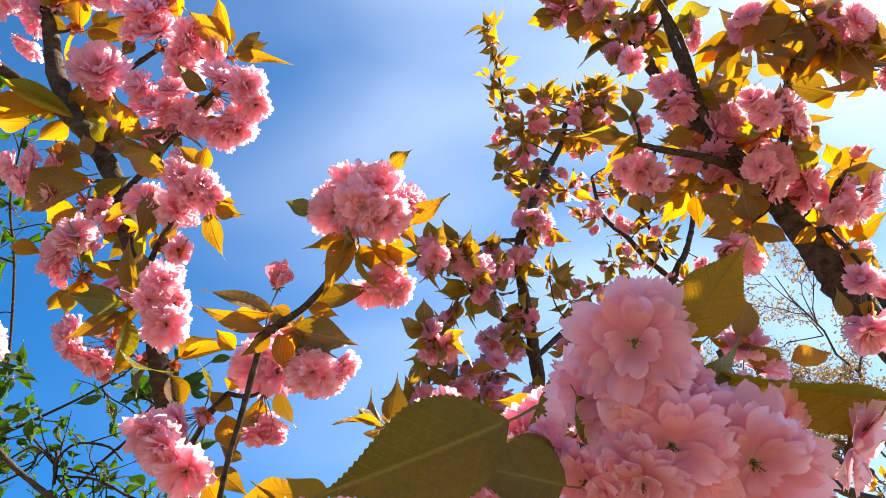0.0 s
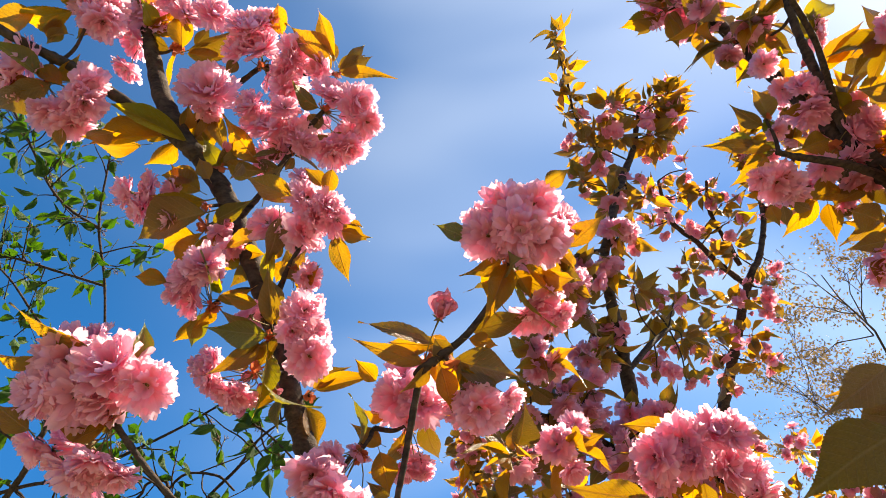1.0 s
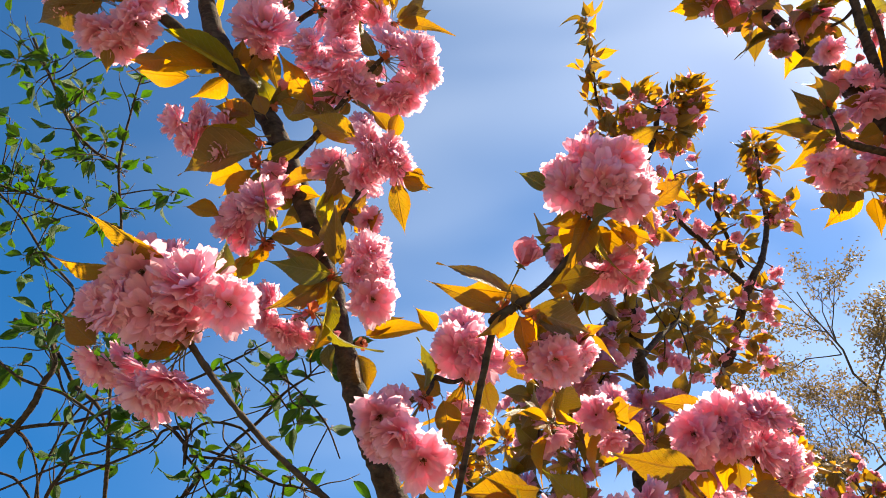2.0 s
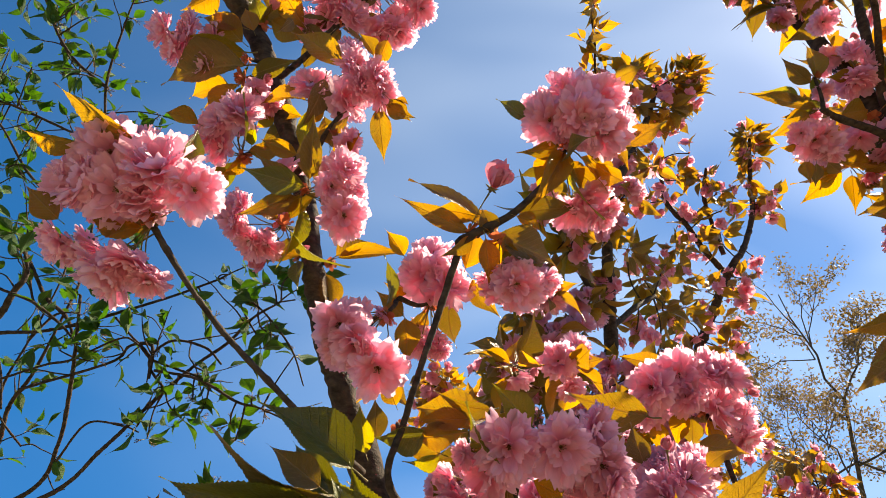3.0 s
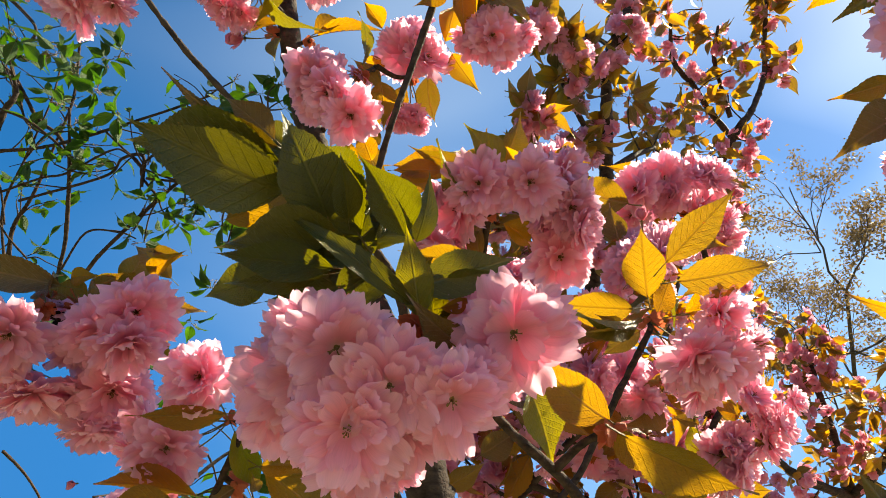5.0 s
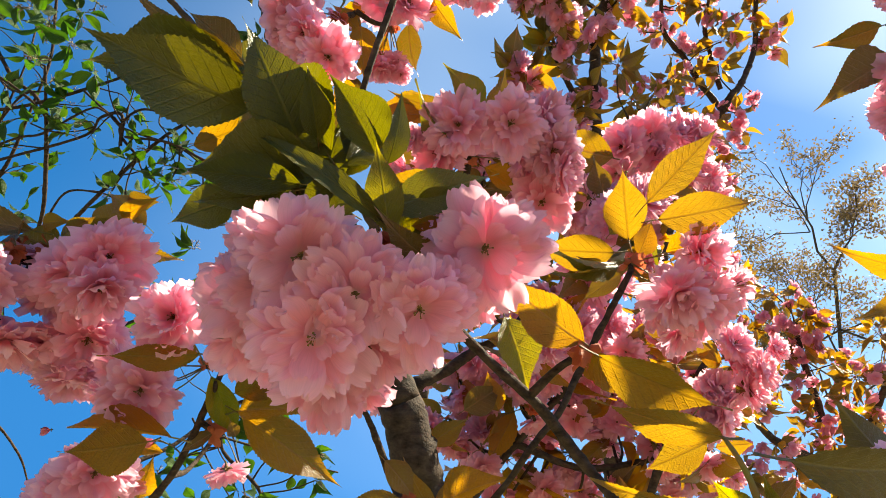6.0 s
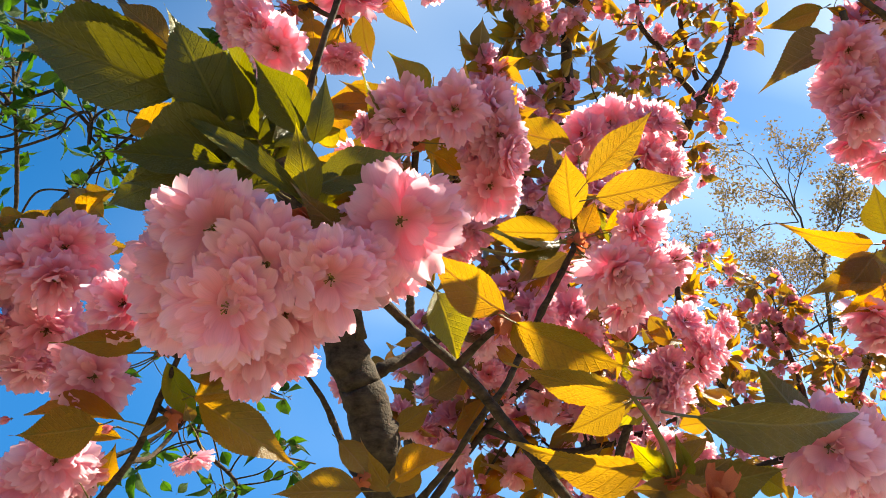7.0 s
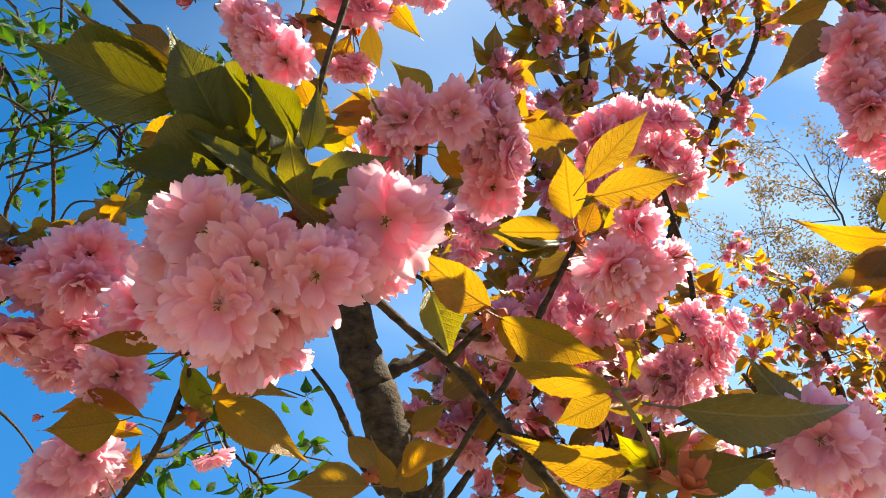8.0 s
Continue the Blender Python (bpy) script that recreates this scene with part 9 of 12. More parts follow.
leaf(overhead_bough, (0.4505, 0.5922, 2.4127), (0.4031, 0.6030, 2.3947), 0.0290, (-0.21, -0.98, -0.02))
stalks(overhead_bough, (0.4209, 0.5534, 2.4551), [(0.440, 0.553, 2.470), (0.435, 0.541, 2.472), (0.460, 0.535, 2.479), (0.405, 0.570, 2.440), (0.435, 0.565, 2.452), (0.438, 0.580, 2.427), (0.422, 0.559, 2.458), (0.462, 0.557, 2.491), (0.443, 0.573, 2.470)])
blossom(overhead_twig_c, (0.3246, 0.5669, 2.4083), 0.0666, (-0.51, -0.41, -0.76), FLAT_FLOWERS)
blossom(overhead_twig_c, (0.3113, 0.5742, 2.4055), 0.0523, (-0.76, 0.22, -0.61), MID_FLOWERS)
blossom(overhead_twig_c, (0.3452, 0.5776, 2.3981), 0.0454, (0.14, 0.47, -0.87), MID_FLOWERS)
blossom(overhead_twig_c, (0.3173, 0.5831, 2.3948), 0.0421, (-0.53, 0.40, -0.75), MID_FLOWERS)
blossom(overhead_twig_c, (0.3340, 0.5808, 2.3930), 0.0470, (-0.26, 0.41, -0.87), MID_FLOWERS)
blossom(overhead_twig_c, (0.2997, 0.5567, 2.4059), 0.0365, (-0.80, -0.22, -0.56), FLAT_FLOWERS)
blossom(overhead_twig_c, (0.3480, 0.5943, 2.4185), 0.0432, (0.30, 0.94, -0.18), MID_FLOWERS)
leaf(overhead_twig_c, (0.3112, 0.5838, 2.3818), (0.3143, 0.5959, 2.3512), 0.0184, (-0.69, -0.65, -0.32))
leaf(overhead_twig_c, (0.3267, 0.5840, 2.3811), (0.3377, 0.6150, 2.3636), 0.0160, (-0.17, -0.44, -0.88))
leaf(overhead_twig_c, (0.3423, 0.5816, 2.3833), (0.3674, 0.5941, 2.3702), 0.0173, (-0.41, -0.11, -0.90))
leaf(overhead_twig_c, (0.2966, 0.5704, 2.3966), (0.2763, 0.5789, 2.3948), 0.0124, (-0.03, -0.27, -0.96))
stalks(overhead_twig_c, (0.3363, 0.5551, 2.4118), [(0.331, 0.572, 2.417), (0.318, 0.572, 2.411), (0.344, 0.574, 2.405), (0.321, 0.580, 2.400), (0.336, 0.577, 2.400), (0.305, 0.558, 2.410), (0.346, 0.587, 2.420)])
blossom(overhead_twig_d, (0.4724, 0.4676, 2.4002), 0.0656, (-0.43, -0.79, 0.44), MID_FLOWERS)
blossom(overhead_twig_d, (0.4851, 0.4725, 2.3823), 0.0677, (-0.12, -0.92, 0.38), MID_FLOWERS)
blossom(overhead_twig_d, (0.4911, 0.4747, 2.3808), 0.0557, (0.73, -0.67, -0.09), FLAT_FLOWERS)
blossom(overhead_twig_d, (0.4378, 0.4536, 2.4041), 0.0393, (-0.80, -0.56, 0.23), FLAT_FLOWERS)
blossom(overhead_twig_d, (0.4386, 0.4594, 2.3939), 0.0316, (-0.89, -0.46, -0.03), MID_FLOWERS)
blossom(overhead_twig_d, (0.4745, 0.4520, 2.4024), 0.0451, (-0.27, -0.94, 0.21), FLAT_FLOWERS)
blossom(overhead_twig_d, (0.4525, 0.4644, 2.3855), 0.0450, (-0.85, -0.52, 0.08), FLAT_FLOWERS)
blossom(overhead_twig_d, (0.5049, 0.4610, 2.3866), 0.0374, (0.58, -0.80, 0.13), FLAT_FLOWERS)
blossom(overhead_twig_d, (0.4891, 0.4705, 2.4216), 0.0428, (0.11, -0.56, 0.82), FLAT_FLOWERS)
blossom(overhead_twig_d, (0.5021, 0.4853, 2.4045), 0.0529, (0.74, -0.15, 0.65), MID_FLOWERS)
leaf(overhead_twig_d, (0.4822, 0.4876, 2.3626), (0.5260, 0.4841, 2.3679), 0.0248, (0.07, -0.47, -0.88))
leaf(overhead_twig_d, (0.5122, 0.4546, 2.3970), (0.5559, 0.4539, 2.4069), 0.0189, (0.21, -0.25, -0.94))
leaf(overhead_twig_d, (0.4479, 0.4775, 2.3744), (0.4142, 0.4880, 2.3782), 0.0199, (-0.29, -0.67, -0.69), "o")
leaf(overhead_twig_d, (0.4784, 0.4923, 2.3577), (0.4507, 0.4937, 2.3741), 0.0180, (-0.38, -0.73, -0.57), "o")
stalks(overhead_twig_d, (0.4793, 0.4780, 2.3730), [(0.478, 0.477, 2.395), (0.487, 0.484, 2.378), (0.484, 0.481, 2.382), (0.443, 0.458, 2.402), (0.444, 0.462, 2.394), (0.477, 0.460, 2.401), (0.459, 0.469, 2.385), (0.501, 0.466, 2.386), (0.488, 0.475, 2.415), (0.495, 0.487, 2.398)])
blossom(overhead_twig_d, (0.5616, 0.4234, 2.4569), 0.0463, (0.91, -0.38, -0.19), MID_FLOWERS)
blossom(overhead_twig_d, (0.5812, 0.4095, 2.4556), 0.0531, (0.81, -0.53, -0.26), MID_FLOWERS)
blossom(overhead_twig_d, (0.4438, 0.3869, 2.4903), 0.0459, (-0.67, -0.69, 0.26), FLAT_FLOWERS)
blossom(overhead_twig_d, (0.4869, 0.4084, 2.5104), 0.0436, (-0.22, -0.74, 0.63), MID_FLOWERS)
leaf(overhead_twig_d, (0.4878, 0.4453, 2.4223), (0.6132, 0.3862, 2.4910), 0.0449, (-0.21, -0.90, -0.40))
leaf(overhead_twig_d, (0.4912, 0.4463, 2.4211), (0.5564, 0.4524, 2.4037), 0.0379, (-0.14, -0.65, -0.75))
leaf(overhead_twig_d, (0.4844, 0.4428, 2.4250), (0.4870, 0.4037, 2.4852), 0.0298, (-0.35, -0.79, -0.50))
leaf(overhead_twig_d, (0.5061, 0.4359, 2.4318), (0.4782, 0.3766, 2.4949), 0.0462, (-0.48, -0.53, -0.70))
leaf(overhead_twig_d, (0.4778, 0.4355, 2.4331), (0.4425, 0.4157, 2.4613), 0.0276, (-0.57, -0.13, -0.81))
leaf(overhead_twig_d, (0.4827, 0.4694, 2.3966), (0.4665, 0.4312, 2.4215), 0.0211, (-0.80, -0.05, -0.59))
leaf(overhead_twig_d, (0.5632, 0.4271, 2.4396), (0.6132, 0.4022, 2.4679), 0.0350, (-0.03, -0.77, -0.63))
leaf(overhead_twig_d, (0.5223, 0.4023, 2.4673), (0.5807, 0.3660, 2.5229), 0.0403, (-0.01, -0.84, -0.54), "o")
leaf(overhead_twig_d, (0.4427, 0.4301, 2.4398), (0.4078, 0.4452, 2.4383), 0.0213, (-0.38, -0.89, -0.24))
leaf(overhead_twig_d, (0.4593, 0.3916, 2.4805), (0.4265, 0.4177, 2.4534), 0.0280, (-0.07, -0.76, -0.64))
leaf(overhead_twig_d, (0.4274, 0.4492, 2.4198), (0.3805, 0.4455, 2.4241), 0.0227, (-0.06, -0.35, -0.94))
stalks(overhead_twig_d, (0.4919, 0.4357, 2.4325), [(0.554, 0.427, 2.458), (0.574, 0.415, 2.458), (0.449, 0.393, 2.488), (0.489, 0.414, 2.505)])
blossom(overhead_bough, (0.4913, 0.5433, 2.3812), 0.0703, (-0.51, -0.77, -0.38), FLAT_FLOWERS)
blossom(overhead_bough, (0.4974, 0.5550, 2.3564), 0.0669, (0.84, -0.54, -0.00), MID_FLOWERS)
blossom(overhead_bough, (0.4649, 0.5334, 2.3686), 0.0505, (-0.70, -0.69, 0.17), FLAT_FLOWERS)
blossom(overhead_bough, (0.5328, 0.5522, 2.3657), 0.0514, (0.89, -0.44, -0.09), MID_FLOWERS)
blossom(overhead_bough, (0.5196, 0.5395, 2.3717), 0.0445, (0.59, -0.80, -0.08), FLAT_FLOWERS)
blossom(overhead_bough, (0.4875, 0.5548, 2.3571), 0.0511, (0.95, 0.01, -0.30), MID_FLOWERS)
blossom(overhead_bough, (0.5307, 0.5587, 2.3915), 0.0423, (0.91, -0.32, 0.28), MID_FLOWERS)
leaf(overhead_bough, (0.5060, 0.5197, 2.3861), (0.5405, 0.4990, 2.3919), 0.0228, (-0.30, -0.68, -0.67))
leaf(overhead_bough, (0.5343, 0.5378, 2.3660), (0.4989, 0.5076, 2.3880), 0.0275, (-0.18, -0.43, -0.88), "o")
leaf(overhead_bough, (0.4669, 0.5569, 2.3475), (0.4294, 0.5481, 2.3644), 0.0236, (-0.19, -0.64, -0.75))
stalks(overhead_bough, (0.4856, 0.5521, 2.3521), [(0.498, 0.553, 2.386), (0.487, 0.561, 2.356), (0.471, 0.540, 2.367), (0.525, 0.556, 2.367), (0.515, 0.546, 2.372), (0.479, 0.555, 2.360), (0.524, 0.561, 2.389)])
blossom(overhead_twig_b, (0.5516, 0.5428, 2.3269), 0.0570, (0.99, -0.03, -0.16), MID_FLOWERS)
blossom(overhead_twig_b, (0.5715, 0.5529, 2.3113), 0.0642, (0.63, 0.12, -0.77), FLAT_FLOWERS)
blossom(overhead_twig_b, (0.5863, 0.5375, 2.3260), 0.0489, (0.88, -0.34, -0.34), FLAT_FLOWERS)
blossom(overhead_twig_b, (0.5455, 0.5526, 2.3021), 0.0455, (-0.27, 0.20, -0.94), MID_FLOWERS)
blossom(overhead_twig_b, (0.5766, 0.5632, 2.2906), 0.0486, (0.41, 0.17, -0.90), MID_FLOWERS)
blossom(overhead_twig_b, (0.5651, 0.5103, 2.3505), 0.0283, (0.19, -0.94, 0.28), BUDS, "bud")
blossom(overhead_twig_b, (0.5412, 0.5646, 2.2959), 0.0382, (-0.19, 0.38, -0.91), MID_FLOWERS)
blossom(overhead_twig_b, (0.6015, 0.5598, 2.3442), 0.0465, (0.98, 0.07, -0.21), MID_FLOWERS)
blossom(overhead_twig_b, (0.5845, 0.5434, 2.3598), 0.0291, (0.79, -0.22, 0.57), FLAT_FLOWERS)
leaf(overhead_twig_b, (0.5436, 0.5149, 2.3463), (0.5349, 0.4962, 2.3784), 0.0213, (-0.57, -0.63, -0.52), "o")
leaf(overhead_twig_b, (0.5376, 0.5196, 2.3414), (0.6123, 0.5043, 2.3724), 0.0327, (-0.07, -0.95, -0.31))
leaf(overhead_twig_b, (0.5444, 0.5246, 2.3359), (0.6283, 0.5222, 2.3424), 0.0296, (0.05, -0.56, -0.83))
leaf(overhead_twig_b, (0.5460, 0.5889, 2.2670), (0.6088, 0.6210, 2.2499), 0.0326, (0.08, -0.59, -0.80))
leaf(overhead_twig_b, (0.5391, 0.5864, 2.2699), (0.5157, 0.6158, 2.2350), 0.0287, (-0.04, -0.78, -0.63))
leaf(overhead_twig_b, (0.5538, 0.5770, 2.2796), (0.6038, 0.5865, 2.2750), 0.0286, (0.15, -0.93, -0.33))
leaf(overhead_twig_b, (0.5120, 0.5667, 2.2918), (0.4851, 0.5943, 2.2766), 0.0232, (-0.12, -0.56, -0.82))
stalks(overhead_twig_b, (0.5421, 0.5381, 2.3215), [(0.541, 0.543, 2.329), (0.564, 0.552, 2.320), (0.579, 0.540, 2.329), (0.548, 0.551, 2.310), (0.573, 0.562, 2.298), (0.564, 0.515, 2.349), (0.543, 0.562, 2.302), (0.593, 0.559, 2.346), (0.580, 0.544, 2.357)])
blossom(overhead_bough, (0.4336, 0.6116, 2.3033), 0.0528, (-0.50, 0.15, -0.85), MID_FLOWERS)
blossom(overhead_bough, (0.4538, 0.6313, 2.2967), 0.0520, (-0.30, 0.45, -0.84), MID_FLOWERS)
blossom(overhead_bough, (0.4270, 0.6277, 2.2914), 0.0403, (-0.53, 0.23, -0.82), MID_FLOWERS)
blossom(overhead_bough, (0.4702, 0.6359, 2.2868), 0.0389, (0.24, 0.35, -0.91), MID_FLOWERS)
blossom(overhead_bough, (0.4568, 0.6160, 2.3001), 0.0401, (-0.06, 0.26, -0.96), MID_FLOWERS)
blossom(overhead_bough, (0.4688, 0.6519, 2.3162), 0.0494, (-0.15, 0.78, -0.61), FLAT_FLOWERS)
leaf(overhead_bough, (0.4406, 0.5963, 2.3208), (0.3852, 0.6087, 2.3224), 0.0258, (-0.21, -0.86, -0.46))
leaf(overhead_bough, (0.3938, 0.5701, 2.3502), (0.4541, 0.5913, 2.3367), 0.0366, (0.00, -0.54, -0.84))
leaf(overhead_bough, (0.4557, 0.5940, 2.3229), (0.4657, 0.6276, 2.2863), 0.0236, (-0.41, -0.61, -0.68))
leaf(overhead_bough, (0.4712, 0.5840, 2.3331), (0.4502, 0.5538, 2.3496), 0.0226, (0.13, -0.55, -0.83))
leaf(overhead_bough, (0.4249, 0.6088, 2.3079), (0.4108, 0.6301, 2.2729), 0.0165, (-0.68, -0.71, -0.16))
leaf(overhead_bough, (0.4633, 0.5915, 2.3252), (0.5036, 0.6085, 2.2882), 0.0321, (-0.63, -0.15, -0.76))
leaf(overhead_bough, (0.4558, 0.5914, 2.3256), (0.4357, 0.5471, 2.3567), 0.0324, (-0.82, -0.03, -0.58))
stalks(overhead_bough, (0.4482, 0.5939, 2.3232), [(0.438, 0.610, 2.311), (0.457, 0.627, 2.305), (0.431, 0.626, 2.297), (0.469, 0.633, 2.293), (0.457, 0.614, 2.307), (0.470, 0.645, 2.322)])
leaf(overhead_twig_b, (0.3477, 0.5536, 2.1202), (0.3556, 0.5088, 2.1612), 0.0339, (0.14, -0.66, -0.74))
leaf(overhead_twig_b, (0.3488, 0.5552, 2.1185), (0.3972, 0.5461, 2.1393), 0.0299, (-0.04, -0.95, -0.31))
leaf(overhead_twig_b, (0.3534, 0.5569, 2.1166), (0.4096, 0.5889, 2.0961), 0.0306, (-0.22, -0.23, -0.95))
leaf(overhead_twig_b, (0.3994, 0.5696, 2.1017), (0.4520, 0.5624, 2.1093), 0.0267, (-0.12, -0.99, -0.09))
leaf(overhead_twig_b, (0.3185, 0.5524, 2.1224), (0.3326, 0.5254, 2.1494), 0.0228, (-0.84, -0.54, -0.10))
stalks(overhead_twig_b, (0.3476, 0.5548, 2.1190), [])
blossom(overhead_twig_b, (0.5572, 0.6332, 2.1773), 0.0686, (-0.19, 0.22, -0.96), FLAT_FLOWERS)
blossom(overhead_twig_b, (0.5476, 0.5921, 2.2195), 0.0483, (-0.45, -0.79, 0.43), MID_FLOWERS)
blossom(overhead_twig_b, (0.5676, 0.5949, 2.2090), 0.0363, (-0.10, -0.92, 0.38), MID_FLOWERS)
blossom(overhead_twig_b, (0.5755, 0.6435, 2.1983), 0.0652, (0.31, 0.88, -0.35), MID_FLOWERS)
leaf(overhead_twig_b, (0.5288, 0.6202, 2.1902), (0.5135, 0.5921, 2.2164), 0.0189, (-0.49, -0.43, -0.76))
leaf(overhead_twig_b, (0.5430, 0.6111, 2.1995), (0.5759, 0.6257, 2.1901), 0.0208, (0.13, -0.73, -0.67))
stalks(overhead_twig_b, (0.5560, 0.6206, 2.1890), [(0.560, 0.630, 2.189), (0.551, 0.599, 2.216), (0.568, 0.601, 2.207), (0.572, 0.633, 2.202)])

# sprays of the neighbouring tree at the height of the eye
eye_bough = bough(side_cherry, [(0.7574, 0.8391, 1.9137, 0.0125), (0.5750, 0.7302, 1.9814, 0.0079), (0.4363, 0.6554, 2.0063, 0.0057), (0.3538, 0.5916, 2.0449, 0.0043), (0.3214, 0.5548, 2.1098, 0.0029)], sides=10)
eye_twig = bough(side_cherry, [(0.5750, 0.7302, 1.9814, 0.0045), (0.4808, 0.7292, 1.9369, 0.0038), (0.4207, 0.7080, 1.9409, 0.0031)], mat=TWIG, sides=9)
blossom(eye_bough, (0.3571, 0.5717, 2.1247), 0.0564, (-0.41, -0.70, 0.58), FLAT_FLOWERS)
blossom(eye_bough, (0.3210, 0.5657, 2.0673), 0.0594, (-0.63, -0.50, -0.59), FLAT_FLOWERS)
blossom(eye_bough, (0.3216, 0.5877, 2.0372), 0.0599, (-0.69, -0.21, -0.69), MID_FLOWERS)
blossom(eye_bough, (0.3465, 0.5774, 2.0549), 0.0599, (-0.43, -0.41, -0.81), MID_FLOWERS)
blossom(eye_bough, (0.3660, 0.5746, 2.1102), 0.0570, (-0.08, -0.89, 0.45), MID_FLOWERS)
blossom(eye_bough, (0.3392, 0.5982, 2.0172), 0.0599, (-0.58, -0.12, -0.81), MID_FLOWERS)
blossom(eye_bough, (0.3566, 0.6317, 2.0142), 0.0558, (-0.31, 0.20, -0.93), MID_FLOWERS)
blossom(eye_bough, (0.3786, 0.6291, 2.0251), 0.0576, (0.13, 0.24, -0.96), MID_FLOWERS)
blossom(eye_bough, (0.3364, 0.6038, 2.0676), 0.0427, (-0.77, 0.07, -0.64), MID_FLOWERS)
blossom(eye_bough, (0.3577, 0.5847, 2.0295), 0.0571, (-0.28, -0.23, -0.93), MID_FLOWERS)
blossom(eye_bough, (0.3732, 0.6451, 2.0087), 0.0494, (-0.02, 0.30, -0.96), MID_FLOWERS)
blossom(eye_bough, (0.3860, 0.6382, 1.9975), 0.0545, (0.08, 0.17, -0.98), FLAT_FLOWERS)
blossom(eye_bough, (0.3839, 0.5993, 2.1135), 0.0542, (0.42, -0.13, 0.90), MID_FLOWERS)
blossom(eye_bough, (0.3490, 0.6057, 2.0613), 0.0569, (-0.50, 0.14, -0.85), FLAT_FLOWERS)
blossom(eye_bough, (0.3604, 0.6135, 2.0466), 0.0569, (-0.24, 0.20, -0.95), FLAT_FLOWERS)
leaf(eye_bough, (0.3155, 0.5669, 2.1292), (0.2454, 0.5837, 2.1022), 0.0236, (0.19, -0.53, -0.83))
leaf(eye_bough, (0.3295, 0.5818, 2.1029), (0.2473, 0.6065, 2.0526), 0.0384, (-0.28, -0.96, -0.02))
leaf(eye_bough, (0.3415, 0.5689, 2.1226), (0.3196, 0.5681, 2.1376), 0.0089, (-0.38, -0.71, -0.59))
stalks(eye_bough, (0.3614, 0.5906, 2.0842), [(0.361, 0.579, 2.119), (0.328, 0.571, 2.074), (0.329, 0.590, 2.045), (0.351, 0.582, 2.064), (0.367, 0.584, 2.105), (0.345, 0.599, 2.026), (0.360, 0.630, 2.024), (0.377, 0.627, 2.035), (0.342, 0.603, 2.072), (0.361, 0.587, 2.039), (0.373, 0.642, 2.017), (0.385, 0.636, 2.007), (0.380, 0.601, 2.105), (0.354, 0.604, 2.070), (0.363, 0.611, 2.056)])
blossom(eye_twig, (0.4063, 0.7398, 1.8797), 0.0659, (-0.20, 0.22, -0.96), MID_FLOWERS)
blossom(eye_twig, (0.4168, 0.7262, 1.8927), 0.0566, (-0.28, 0.18, -0.94), MID_FLOWERS)
blossom(eye_twig, (0.4059, 0.7531, 1.8899), 0.0457, (-0.33, 0.36, -0.87), MID_FLOWERS)
blossom(eye_twig, (0.4160, 0.7501, 1.8579), 0.0506, (-0.30, 0.21, -0.93), MID_FLOWERS)
blossom(eye_twig, (0.4291, 0.7636, 1.8918), 0.0626, (0.11, 0.56, -0.82), FLAT_FLOWERS)
leaf(eye_twig, (0.4056, 0.7069, 1.9446), (0.2991, 0.7033, 1.9430), 0.0312, (0.03, -0.38, -0.92), "b")
leaf(eye_twig, (0.4209, 0.7003, 1.9536), (0.3894, 0.6631, 1.9978), 0.0368, (-0.65, -0.29, -0.70), "k")
leaf(eye_twig, (0.4171, 0.7119, 1.9156), (0.3169, 0.7219, 1.8905), 0.0369, (-0.12, -0.99, 0.09))
leaf(eye_twig, (0.3908, 0.6980, 1.9225), (0.3534, 0.7315, 1.8750), 0.0350, (-0.24, -0.87, -0.42))
leaf(eye_twig, (0.4179, 0.7179, 1.9056), (0.3583, 0.7337, 1.8666), 0.0343, (-0.02, -0.93, -0.36))
leaf(eye_twig, (0.4274, 0.7136, 1.9309), (0.3556, 0.7149, 1.9187), 0.0370, (0.12, -0.62, -0.78), "k")
stalks(eye_twig, (0.4134, 0.6970, 1.9406), [(0.409, 0.737, 1.891), (0.420, 0.724, 1.902), (0.409, 0.750, 1.897), (0.419, 0.748, 1.866), (0.428, 0.757, 1.901)])

# a second cherry tree behind, slender and upright
back_cherry = tree("cherry_tree", (0.303, 1.421, 0), "slender young cherry tree with pink blossom against the sky", group="cherry trees")
back_trunk = bough(back_cherry, [(0.3028, 1.4212, -0.0200, 0.0400), (0.3866, 1.6003, 0.6628, 0.0335), (0.4034, 1.6313, 1.1672, 0.0280), (0.3823, 1.5786, 1.5284, 0.0237), (0.3462, 1.4940, 1.7746, 0.0204), (0.3125, 1.4161, 1.9270, 0.0182), (0.2626, 1.3011, 2.1232, 0.0182), (0.2528, 1.3212, 2.2938, 0.0156), (0.2562, 1.2002, 2.4359, 0.0147), (0.2392, 1.1008, 2.5694, 0.0128), (0.2265, 1.0234, 2.6799, 0.0108), (0.2633, 1.0150, 2.7910, 0.0102), (0.3341, 1.0314, 2.9635, 0.0100), (0.3991, 1.0422, 3.0984, 0.0080), (0.4404, 1.0108, 3.2193, 0.0055)], name="trunk", sides=12)
back_tip = bough(back_cherry, [(0.3144, 1.0447, 3.1235, 0.0040), (0.2583, 0.9890, 3.1813, 0.0040), (0.2414, 0.9249, 3.2487, 0.0034), (0.2235, 0.8712, 3.3050, 0.0027), (0.2153, 0.8286, 3.3498, 0.0020)], mat=TWIG, sides=6)
